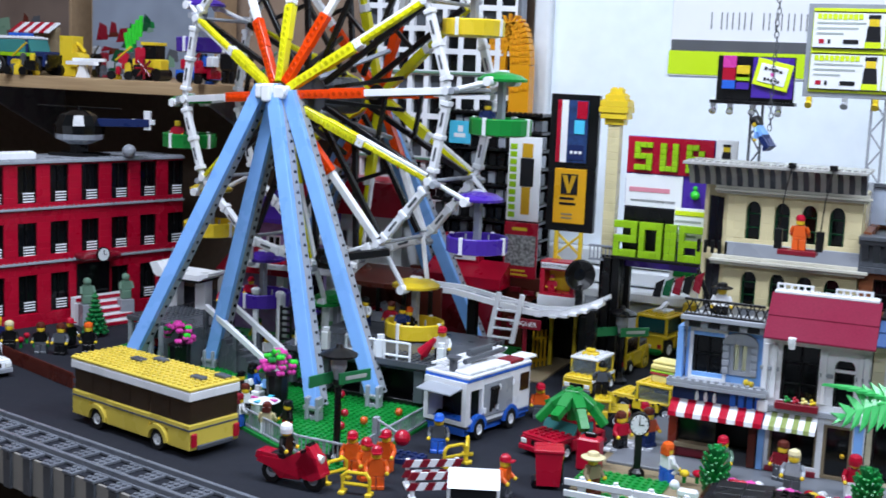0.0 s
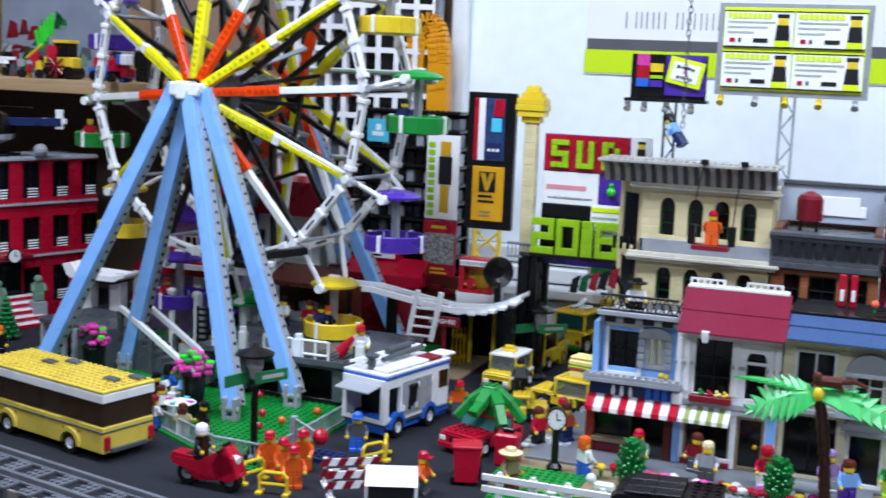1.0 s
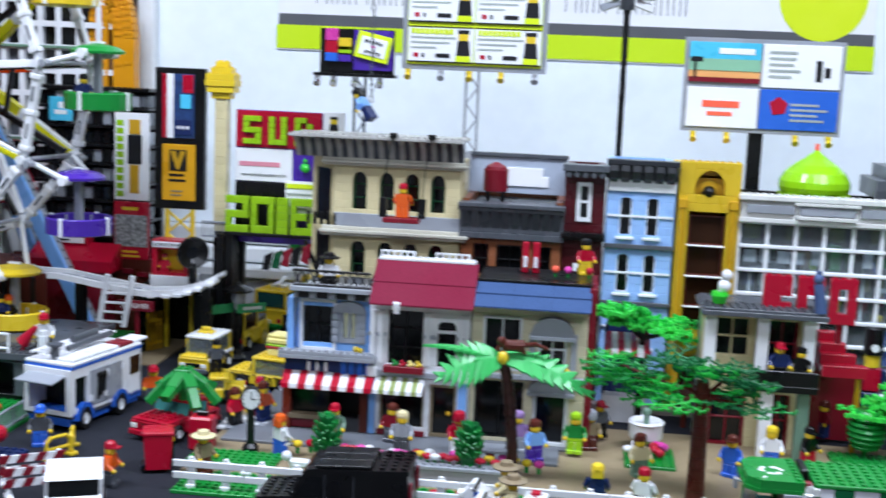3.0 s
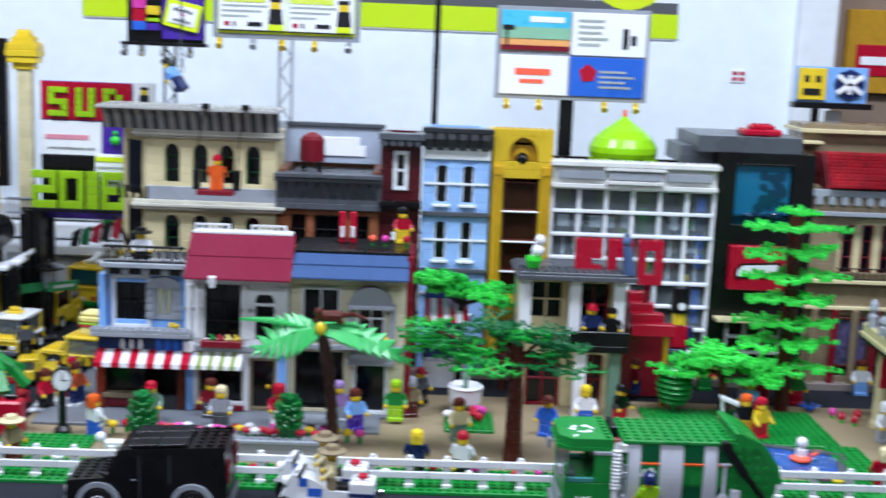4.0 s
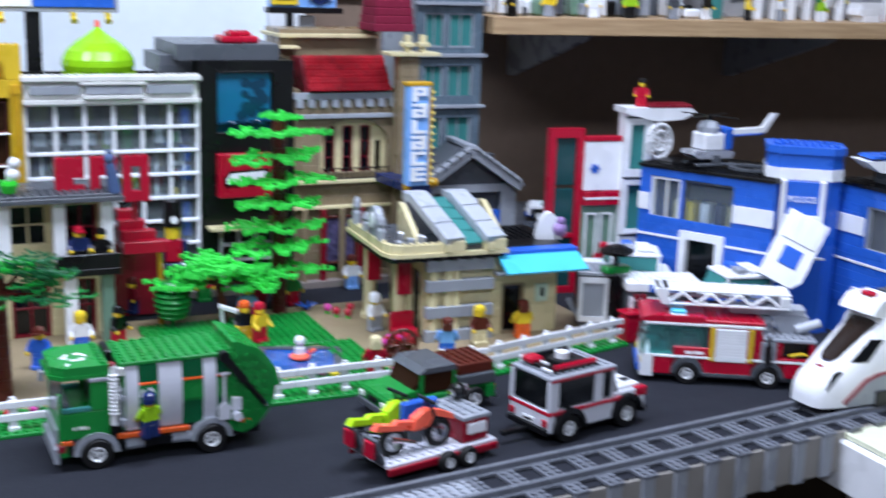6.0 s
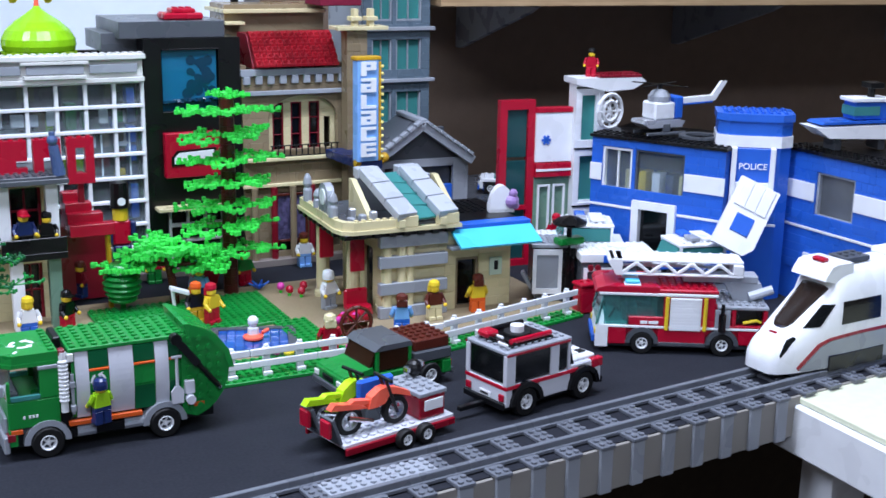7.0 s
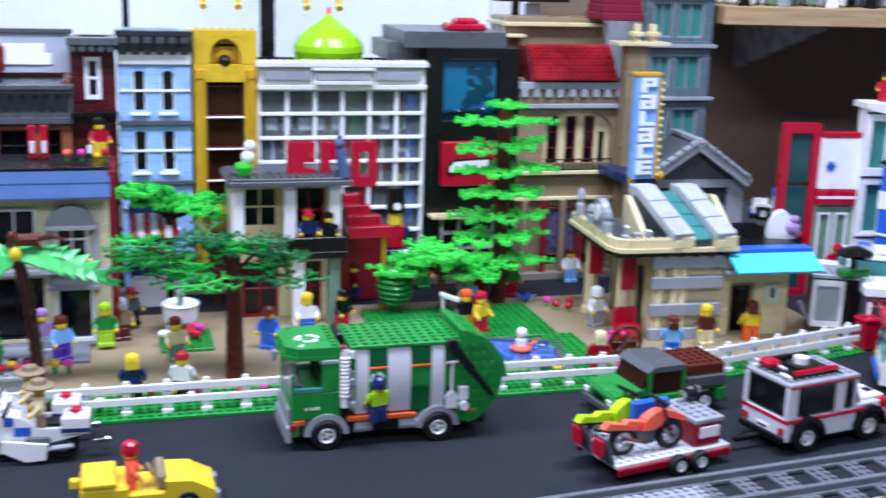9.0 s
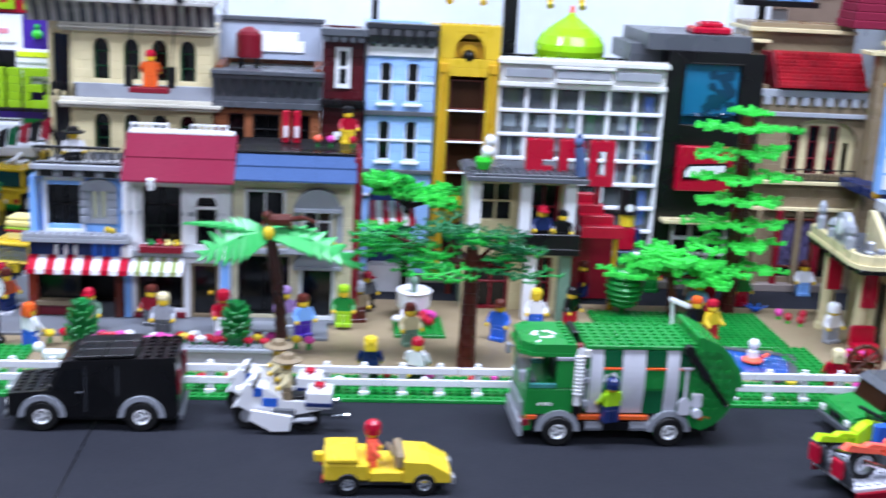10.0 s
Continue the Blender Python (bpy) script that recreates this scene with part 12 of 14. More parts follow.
def skin(grid_out, grid_in):
    """A closed shell between two grids of points, following the body."""
    s = Shape()
    nu, nv = len(grid_out), len(grid_out[0])
    s.v += [p for g in (grid_out, grid_in) for r_ in g for p in r_]
    o = nu * nv
    for i in range(nu - 1):
        for j in range(nv - 1):
            a = i * nv + j
            s.face([a, a + nv, a + nv + 1, a + 1])
            s.face([o + a, o + a + 1, o + a + nv + 1, o + a + nv])
    rim_ = [i * nv for i in range(nu)] + [(nu - 1) * nv + j for j in range(1, nv)] + [i * nv + nv - 1 for i in range(nu - 2, -1, -1)] + list(range(nv - 2, 0, -1))
    for a, b in zip(rim_, rim_[1:] + rim_[:1]):
        s.face([a, b, o + b, o + a])
    return s


def side_panel(lower, upper, sg, n=6):
    """A panel on the train's side between two edges of (x, z) points."""
    grids = []
    for out in (0.0006, -0.0012):
        grids.append([[on_side(a[0] + (b[0] - a[0]) * k / n, a[1] + (b[1] - a[1]) * k / n, sg, out) for k in range(n + 1)] for a, b in zip(lower, upper)])
    return skin(*grids)


s = Shape()
fine_ = []
for (a, za, wa), (b, zb, wb) in zip(NOSE, NOSE[1:]):
    m_ = 3 if b < 0.1 else 1
    fine_ += [(a + (b - a) * k / m_, za + (zb - za) * k / m_, wa + (wb - wa) * k / m_) for k in range(m_)]
fine_.append(NOSE[-1])
NV = 31
for x, zt, w in fine_:
    for i in range(NV):
        a = math.pi * i / (NV - 1)
        c_, s_ = math.cos(a), math.sin(a)
        s.v.append((x, w * math.copysign(abs(c_) ** (2 / SQ), c_), LOW + (zt - LOW) * abs(s_) ** (2 / SQ)))
for i in range(len(fine_) - 1):
    for j in range(NV - 1):
        a = i * NV + j
        s.face([a, a + NV, a + NV + 1, a + 1])
s.face(list(range(NV)))
body_ = part("body", s, WHITE, tn_)
body_.data.polygons.foreach_set("use_smooth", [True] * len(body_.data.polygons))
grids = []
for up in (0.0005, -0.0012):
    g_ = []
    for k in range(15):
        f = k / 14
        x = 0.0095 + 0.0445 * f
        hw = (0.0100 + 0.0058 * f) * min(1.0, (0.45 + f * 5.0) ** 0.5)
        g_.append([on_top(x + 0.0015 * abs(j / 5) ** 3 * (1 - f), hw * j / 5, up) for j in range(-5, 6)])
    grids.append(g_)
ws_ = part("windscreen", skin(*grids), plastic("taupe_dark_glass", "2A211D", 0.06, 0.05), tn_, "long dark brown windscreen")
ws_.data.polygons.foreach_set("use_smooth", [True] * len(ws_.data.polygons))
part("brow", Shape().prism([(0.0435, 0.0835), (0.0455, 0.0880), (0.052, 0.0955), (0.058, 0.0970), (0.080, 0.0970), (0.080, 0.0860), (0.058, 0.0800)], -0.0205, 0.0205, "y"), WHITE, tn_, "white cab roof brow")
part("nose_mark", skin([[on_top(x, y, 0.0004) for y in (-0.0045, 0.0, 0.0045)] for x in (0.0030, 0.0048)], [[on_top(x, y, -0.001) for y in (-0.0045, 0.0, 0.0045)] for x in (0.0030, 0.0048)]), CRIM, tn_, "small red print on the nose")
for sg in (-1, 1):
    part("headlight", side_panel([(-0.0055, 0.0185), (0.000, 0.0245), (0.006, 0.0305), (0.0110, 0.0345)], [(-0.0060, 0.0205), (-0.0015, 0.0280), (0.004, 0.0335), (0.0098, 0.0360)], sg, 3), SMOKE, tn_, "slim slanted dark headlight")
    part("cab_window", side_panel([(0.0200, 0.0430), (0.028, 0.0432), (0.036, 0.0434)], [(0.0290, 0.0505), (0.043, 0.0620), (0.054, 0.0620)], sg, 5), SMOKE, tn_)
    low_ = [(0.0130, 0.0050), (0.0240, 0.0150), (0.0360, 0.0250), (0.0470, 0.0290), (0.062, 0.0305), (0.085, 0.0312), (0.45, 0.0312)]
    part("red_line", side_panel(low_, [(x - (0.0025 if x < 0.04 else 0), z + 0.0028) for x, z in low_], sg, 2), CRIM, tn_, "curved red line")
    part("grey_skirt", side_panel([(x + 0.004, 0.0035) for x, z in low_], [(x + 0.001, z - 0.0003) for x, z in low_], sg, 4), GREY, tn_)
    for i in range(6):
        part("side_window", side_panel([(0.060 + i * 0.062, 0.043), (0.112 + i * 0.062, 0.043)], [(0.062 + i * 0.062, 0.064), (0.112 + i * 0.062, 0.064)], sg, 4), SMOKE, tn_)
    part("bogie", Shape().box(0.046, 0.120, sg * 0.0300, sg * 0.0322, 0.0, 0.0150, 0.001), BLACK, tn_, "black bogie frame")
part("roof_light", Shape().box(0.0540, 0.0620, -0.007, 0.007, 0.0970, 0.1005, 0.001), RED, tn_)
part("underframe", Shape().box(0.008, 0.45, -0.022, 0.022, -0.0005, 0.006), DKGREY, tn_)
for i in range(5):
    part("roof_unit", Shape().box(0.082 + i * 0.06, 0.112 + i * 0.06, -0.012, 0.012, 0.0935, 0.0985).studs(0.083 + i * 0.06, 0.111 + i * 0.06, -0.008, 0.008, 0.0985), WHITE if i % 2 else DKGREY, tn_)

# railway
sleeper = Shape().box(-0.0075, 0.0075, -0.0415, 0.0235, 0, 0.0032).studs(-0.0075, 0.0075, -0.0410, -0.0254, 0.0032, 0, 0.0078).studs(-0.0075, 0.0075, -0.0155, 0.0155, 0.0032, 0, 0.0078).mesh("sleeper", plastic("track_grey_plastic", "6A6E76"))
web = Shape().box(-0.0164, 0.0164, -0.0195, -0.0165, 0, 0.0036).box(-0.0164, 0.0164, 0.0165, 0.0195, 0, 0.0036).mesh("web", bpy.data.materials["track_grey_plastic"])


def railway(label, x, y, rz, n):
    t = thing("railway_track", label, "railway track", pose(x, y, 0.0, 0, 0, rz), "railway")
    ln = n * 0.0335
    for sg in (-1, 1):
        part("rail", Shape().box(0, ln, sg * 0.020 - 0.0022, sg * 0.020 + 0.0022, 0.0032, 0.0096, 0.0006).box(0, ln, sg * 0.020 - 0.0038, sg * 0.020 + 0.0038, 0.0008, 0.0042, 0.0006), bpy.data.materials["track_grey_plastic"], t)
    for i in range(n):
        part("sleeper", sleeper, None, t).location = (0.0168 + i * 0.0335, 0, 0.0001)


railway("dark grey toy railway track along the table edge", -0.062, 0.712, 6.0, 34)
m_ = -13.0
railway("dark grey toy railway track along the table edge", -1.30, 0.995, m_, 37)
baseplate("grey studded plate between the rails", 0.0, 0.09, -0.014, 0.014, 0.0032, GREY, 0.0062, pose(0.325, 0.748, 0, 0, 0, 6))

# cars in the side street and by the works
wj_ = car("white and yellow jeep with a taxi sign in the side street", pose(-0.464, 1.408, 0, 0, 0, 264), 0.078, 0.038, YELLOW, WHITE, DKGREY, GLASS, 0.0095, (0.26, 0.9), 0.044, 0.020, True, "street cars", "jeep")
part("roof_sign", Shape().box(-0.006, 0.006, -0.010, 0.010, 0.0474, 0.0515, 0.001).box(-0.003, 0.003, -0.006, 0.006, 0.0515, 0.056, 0.001), YELLOW, wj_, "yellow roof sign")
part("side_band", Shape().box(-0.036, 0.036, -0.0196, 0.0196, 0.020, 0.024), WHITE, wj_)
yv_ = car("yellow van with red tail lights in the side street", pose(-0.462, 1.552, 0, 0, 0, 84), 0.088, 0.044, YELLOW, YELLOW, DKGREY, BROWNGL, 0.0095, (0.45, 0.99), 0.050, 0.022, True, "street cars", "van")
part("load_bed", Shape().box(-0.002, 0.04, -0.020, 0.020, 0.0285, 0.038, 0.001), DKGREY, yv_)
part("wheel_arch", Shape().lathe([(0.0125, -0.0235), (0.0125, 0.0235)], 0, 0, 14), YELLOW, yv_).matrix_basis = pose(0.0264, 0, 0.0095, 90)
tx = car("yellow taxi with a chequered line in the side street", pose(-0.367, 1.352, 0, 0, 0, 168), 0.092, 0.044, YELLOW, YELLOW, DKGREY, GLASS, 0.0090, (0.36, 0.85), 0.038, 0.018, True, "street cars", "taxi")
for i in range(12):
    part("chequer", Shape().box(-0.040 + i * 0.007, -0.0365 + i * 0.007, 0.0222, 0.0230, 0.0165 + (i % 2) * 0.0018, 0.0183 + (i % 2) * 0.0018, 0.0002), BLACK, tx)
lettering("door_word", "TAXI", 0.0085, pose(-0.004, 0.0226, 0.0125, 0, 0, 180), PRINTK, tx, 0.0003)
bg = thing("burger_sign", "pale yellow burger-shaped roof sign", "sign", pose(-0.352, 1.350, 0.0412, 0, 0, -12))
for k, (z, r_, c_) in enumerate(((0.0, 0.0155, LTYEL), (0.010, 0.0165, RED), (0.0125, 0.0165, LIME), (0.0150, 0.0165, LTYEL), (0.0225, 0.0145, LTYEL))):
    part("layer", Shape().box(-r_, r_, -r_ * 0.8, r_ * 0.8, z, z + (0.0099, 0.0024, 0.0024, 0.0074, 0.004)[k], 0.002), c_, bg)
bugg = car("yellow beach buggy with an open cockpit", pose(-0.413, 1.285, 0, 0, 0, 195), 0.066, 0.040, YELLOW, YELLOW, DKGREY, GLASS, 0.0085, (0.42, 0.7), 0.028, 0.010, True, "street cars", "buggy")
figure("driver in black with a yellow face on the buggy", -0.413, 1.287, 0.0331, 200, DKGREY, BLACK, FLESH, BLACK, "cap", 0.9)
figure("figure in a yellow vest standing beside the buggy", -0.402, 1.222, 0.0, 30, YELLOW, BLACK, FLESH, BROWN, "hair", 0.95)
ort = car("yellow and green off-road truck in the side street", pose(-0.437, 1.668, 0, 0, 0, 78), 0.094, 0.050, YELLOW, YELLOW, GREEN, DTEAL, 0.0150, (0.34, 0.88), 0.058, 0.022, True, "street cars", "truck")
part("spare_box", Shape().box(-0.012, 0.012, -0.012, 0.012, 0.0614, 0.066, 0.001), WHITE, ort)
part("roof_bar", Shape().bar((-0.014, 0, 0.066), (0.012, 0, 0.074), 0.006, 0.004), WHITE, ort, "white roof rail")
for sg in (-1, 1):
    part("fender", Shape().box(-0.044, -0.012, sg * 0.022, sg * 0.030, 0.031, 0.036, 0.002), YELLOW, ort)
dgr = thing("digger_arm", "yellow digger arm beside the shops", "digger", pose(-0.398, 1.672, 0))
part("arm", Shape().box(-0.01, 0.01, -0.012, 0.012, 0.0, 0.055, 0.002).bar((0, 0, 0.055), (0.010, -0.014, 0.075), 0.012, 0.012), YELLOW, dgr)
part("bucket", Shape().box(-0.006, 0.022, -0.030, -0.010, 0.056, 0.084, 0.003), YELLOW, dgr)
rcx = car("red tow car with a grey windscreen", pose(-0.415, 1.160, 0, 0, 0, 250), 0.085, 0.048, RED, RED, RED, TEAL, 0.0088, (0.45, 0.78), 0.034, 0.014, True, "", "car")
gp = thing("spiky_plant", "large green brick-built plant over the red car", "plant", pose(-0.388, 1.155, 0.0))
part("stem", Shape().cyl((0, 0, 0.0372), (0, 0, 0.066), 0.006, n=8), GREEN, gp)
for i in range(7):
    a = i * 0.898
    part("leaf", Shape().bar((0.004 * math.cos(a), 0.004 * math.sin(a), 0.066), (0.022 * math.cos(a), 0.022 * math.sin(a), 0.053), 0.012, 0.009).bar((0.020 * math.cos(a), 0.020 * math.sin(a), 0.054), (0.036 * math.cos(a), 0.036 * math.sin(a), 0.036 + (i % 2) * 0.010), 0.010, 0.008), GREEN, gp)
part("top", Shape().box(-0.008, 0.008, -0.008, 0.008, 0.0645, 0.070).studs(-0.008, 0.008, -0.008, 0.008, 0.070), GREEN, gp)
gp.location.x = -0.405
car("white police car with a plain roof near the barriers", pose(-0.418, 0.918, 0, 0, 0, 292), 0.085, 0.046, WHITE, WHITE, BLUE, SMOKE, 0.0088, (0.3, 0.8), 0.038, 0.018, True, "", "police_car", SILVER, True, True)
car("white car at the kerb by the brown fence", pose(-1.150, 1.075, 0, 0, 0, -20), 0.085, 0.046, WHITE, WHITE, GREY, SMOKE, 0.0088, (0.3, 0.8), 0.034, 0.015, True, "", "car")

# road works
for x, y, rz, lb in ((-0.575, 0.985, 20, "orange-vested worker with a red helmet at the barriers"), (-0.553, 0.972, 60, "orange worker with a red helmet behind the barrier"), (-0.533, 0.955, 30, "orange worker with a red helmet by the yellow rail"), (-0.548, 1.005, 0, "orange worker with a red helmet by the fence"), (-0.478, 1.262, 20, "orange worker with a red helmet behind the van"), (-0.418, 0.995, 90, "orange worker with a red helmet by the red bin")):
    figure(lb, x, y, 0, rz, ORANGE, ORANGE if x < -0.5 else DKGREY, FLESH, RED, "cap")
figure("police figure in blue beside the van", -0.527, 1.085, 0, 20, DKGREY, BLUE, FLESH, BLUE, "cap")


def yellow_rail(x, y, rz):
    r_ = thing("yellow_barrier", "yellow tubular road barrier", "barrier", pose(x, y, 0, 0, 0, rz), "yellow barriers")
    s = Shape()
    for a, b in (((-0.013, 0, 0), (-0.013, 0, 0.017)), ((-0.013, 0, 0.017), (-0.009, 0, 0.021)), ((-0.009, 0, 0.021), (0.009, 0, 0.021)), ((0.009, 0, 0.021), (0.013, 0, 0.017)), ((0.013, 0, 0.017), (0.013, 0, 0)), ((-0.013, 0, 0.010), (0.013, 0, 0.010))):
        s.cyl(a, b, 0.0018, n=8)
    part("tube", s, YELLOW, r_)
    for sx in (-0.013, 0.013):
        part("foot", Shape().box(sx - 0.003, sx + 0.003, -0.006, 0.006, 0, 0.003), YELLOW, r_)


yellow_rail(-0.575, 0.953, 70)
yellow_rail(-0.541, 0.930, 10)
yellow_rail(-0.495, 1.055, 60)
yellow_rail(-0.492, 1.08, 110)


def barricade(x, y, rz):
    b = thing("barricade", "red and white striped road barricade", "barricade", pose(x, y, 0, 0, 0, rz), "striped barricades")
    for z in (0.010, 0.020):
        for i in range(7):
            part("stripe", Shape().prism([(-0.028 + i * 0.008, z), (-0.020 + i * 0.008, z), (-0.016 + i * 0.008, z + 0.007), (-0.024 + i * 0.008, z + 0.007)], -0.001, 0.001, "y"), (DKRED, WHITE)[i % 2], b)
    for sx in (-0.022, 0.026):
        part("leg", Shape().box(sx - 0.002, sx + 0.002, 0.001, 0.004, 0, 0.028).box(sx - 0.003, sx + 0.003, -0.008, 0.010, 0, 0.003), WHITE, b)


barricade(-0.490, 0.985, 35)
barricade(-0.470, 0.955, 35)
wk = thing("wrecking_ball", "red ball on a grey rod over blue rubble", "wrecking ball", pose(-0.545, 1.035, 0))
part("rod", Shape().cyl((-0.035, 0.01, 0.038), (0.0, 0, 0.028), 0.0014, n=7), GREY, wk)
part("ball", Shape().ball((0.0, 0, 0.026), 0.0085, 12), RED, wk)
part("stand", Shape().box(-0.038, -0.032, 0.006, 0.014, 0, 0.040), GREY, wk)
part("rubble", Shape().box(-0.02, 0.02, -0.006, 0.02, 0, 0.006).studs(-0.02, 0.02, -0.006, 0.02, 0.006), DKBLUE, wk)
rbn = thing("red_bin", "red wheeled bin by the striped barricade", "bin", pose(-0.392, 1.045, 0, 0, 0, 20))
part("body", Shape().prism([(-0.011, 0.004), (0.011, 0.004), (0.0135, 0.036), (-0.0135, 0.036)], -0.012, 0.012, "y"), RED, rbn)
part("lid", Shape().box(-0.0145, 0.0145, -0.013, 0.013, 0.036, 0.040, 0.001), RED, rbn)
part("wheel", Shape().cyl((-0.012, -0.01, 0.004), (-0.012, 0.01, 0.004), 0.004, n=10), BLACK, rbn)
tc = thing("red_case", "tall red case beside the red car", "case", pose(-0.372, 1.115, 0))
part("body", Shape().box(-0.012, 0.012, -0.009, 0.009, 0, 0.034, 0.002), RED, tc)
part("handle", Shape().box(-0.006, 0.006, -0.002, 0.002, 0.034, 0.039, 0.001), BLACK, tc)
figure("explorer figure with a wide tan hat by the fence", -0.345, 1.035, 0.0034, 60, DKTAN, BROWN, FLESH, CREAM, "brim")

# ---- hospital and police station under the shelf ----
ho = building("white and red hospital tower with teal windows", pose(0.745, 1.25, 0, 0, 0, -8))
part("red_frame", sheet(0.0, 0.045, 0.0, 0.203, 0, 0.010, [(0.009, 0.036, 0.075, 0.192), (0.009, 0.036, 0.008, 0.070)]), RED, ho)
for z0, z1 in ((0.008, 0.070), (0.075, 0.130), (0.134, 0.192)):
    part("teal_pane", Shape().box(0.009, 0.036, 0.004, 0.006, z0, z1), DTEAL, ho)
part("white_panel", Shape().box(0.045, 0.092, -0.004, 0.004, 0.128, 0.188), WHITE, ho)
st_ = Shape()
for i in range(3):
    st_.add(Shape().box(-0.006, 0.006, -0.0012, 0.0, -0.0016, 0.0016, 0.0002), pose(0, 0, 0, 0, i * 60, 0))
part("blue_star", st_, BLUE, ho, "small blue six-armed star").location = (0.058, -0.004, 0.155)
part("red_cap", Shape().box(0.045, 0.092, -0.005, 0.006, 0.188, 0.194), RED, ho)
part("red_belt", Shape().box(0.045, 0.092, -0.006, 0.006, 0.110, 0.127), RED, ho)
part("white_stripe", Shape().box(0.045, 0.092, -0.0068, -0.006, 0.117, 0.120), WHITE, ho)
part("lower_wall", Shape().box(0.045, 0.092, 0.0, 0.006, 0.0, 0.110), SANDG, ho)
for i in range(2):
    window(ho, 0.050 + i * 0.02, 0.066 + i * 0.02, 0.02, 0.10, -0.003, WHITE, TEAL)
hs = [(0.099, 0.121, 0.020, 0.062), (0.099, 0.121, 0.078, 0.136), (0.099, 0.121, 0.150, 0.210)]
brick_wall(ho, "tower_wall", 0.092, 0.129, 0.0, 0.222, -0.012, -0.004, hs, 91, WHITE)
for h in hs:
    window(ho, *h, -0.010, WHITE, TEAL, (1, 1), 0.0018)
for z in (0.072, 0.143, 0.2165):
    part("black_line", Shape().box(0.0915, 0.1295, -0.0128, -0.012, z, z + 0.0022, 0.0002), BLACK, ho)
part("tower_side", Shape().box(0.092, 0.129, -0.004, 0.010, 0.0, 0.222), WHITE, ho)
part("deck", Shape().prism([(0.090, 0.222), (0.090, 0.229), (0.176, 0.229), (0.182, 0.224), (0.165, 0.215), (0.131, 0.213)], -0.016, 0.022, "y"), WHITE, ho)
part("deck_edge", Shape().box(0.120, 0.176, -0.016, 0.020, 0.2292, 0.2325).studs(0.12, 0.176, -0.014, 0.01, 0.2325), DKRED, ho)
hub_ = Shape()
for rr in (0.017, 0.010):
    for i in range(16):
        a, b = i * math.pi / 8, (i + 1) * math.pi / 8
        hub_.cyl((rr * math.cos(a), 0, rr * math.sin(a)), (rr * math.cos(b), 0, rr * math.sin(b)), 0.0022, n=6)
for i in range(8):
    a = i * math.pi / 4
    hub_.cyl((0, 0, 0), (0.017 * math.cos(a), 0, 0.017 * math.sin(a)), 0.0014, n=5)
part("dish", hub_, WHITE, ho, "white spoked dish").matrix_basis = pose(0.132, -0.022, 0.190, 0, 0, 20) @ Matrix.Diagonal((1.2, 1.2, 1.2, 1))
part("dish_arm", Shape().cyl((0.128, -0.012, 0.205), (0.135, -0.024, 0.196), 0.002, n=7), BLACK, ho)
figure("red figure standing on the hospital deck", 0.862, 1.238, 0.229, -40, RED, RED, FLESH, BLACK, "hair", 0.8)

PA = pose(0.826, 1.175, 0, 0, 0, -61.6)
ps1 = building("blue and white police station wing with wide windows", PA)
hs = [(0.014, 0.052, 0.108, 0.158), (0.056, 0.116, 0.108, 0.158), (0.056, 0.110, 0.0, 0.100)]
brick_wall(ps1, "wall", 0.0, 0.164, 0.0, 0.168, 0, 0.008, hs, 92, BLUE)
window(ps1, *hs[0], 0.002, WHITE, GLASS, (2, 1), 0.003)
window(ps1, *hs[1], 0.002, DKGREY, GLASS, (1, 1), 0.002)
window(ps1, 0.056, 0.110, 0.0, 0.100, -0.004, WHITE, SMOKE, (1, 1), 0.009, 0.01, "door")
part("white_band", Shape().box(-0.001, 0.014, -0.0014, 0.0, 0.118, 0.138), WHITE, ps1)
part("white_band", Shape().box(0.117, 0.165, -0.0014, 0.0, 0.118, 0.138), WHITE, ps1)
part("white_line", Shape().box(0.0, 0.055, -0.0012, 0.0, 0.088, 0.091), WHITE, ps1)
part("white_line", Shape().box(0.111, 0.165, -0.0012, 0.0, 0.088, 0.091), WHITE, ps1)
shell(ps1, 0.0, 0.164, 0, 0.11, 0.0, 0.168, BLUE, BLACK)
part("roof_edge", Shape().box(-0.002, 0.166, -0.003, 0.112, 0.168, 0.1715).studs(-0.002, 0.166, -0.002, 0.03, 0.1715), BLACK, ps1)
for i, c_ in enumerate((CREAM, YELLOW, WHITE, DKBLUE, CREAM)):
    part("inside_block", Shape().box(0.03 + i * 0.017, 0.04 + i * 0.017, 0.03, 0.05, 0.095, 0.128), c_, ps1)
part("inside_floor", Shape().box(0.008, 0.156, 0.01, 0.10, 0.092, 0.095), GREY, ps1)
pt_ = building("blue police tower with a white word panel and chute", pose(0.904, 1.047, 0, 0, 0, -36))
part("body", Shape().prism([(0.0, 0.055), (0.0, 0.010), (0.012, 0.0), (0.068, 0.0), (0.080, 0.010), (0.080, 0.055)], 0.0, 0.200, "z"), BLUE, pt_)
part("top", Shape().prism([(-0.002, 0.057), (-0.002, 0.009), (0.0115, -0.002), (0.0685, -0.002), (0.082, 0.009), (0.082, 0.057)], 0.200, 0.208, "z").studs(0.004, 0.076, 0.006, 0.054, 0.208), BLUE, pt_)
part("white_band", Shape().prism([(-0.0015, 0.056), (-0.0015, 0.0095), (0.0115, -0.0015), (0.0685, -0.0015), (0.0815, 0.0095), (0.0815, 0.056)], 0.172, 0.1845, "z"), WHITE, pt_)
for x in (0.0160, 0.0575):
    part("white_pilaster", Shape().box(x, x + 0.0055, -0.008, 0.0, 0.100, 0.172), WHITE, pt_)
part("sign_panel", Shape().box(0.0215, 0.0575, -0.004, 0.0, 0.134, 0.171), BLUE, pt_)
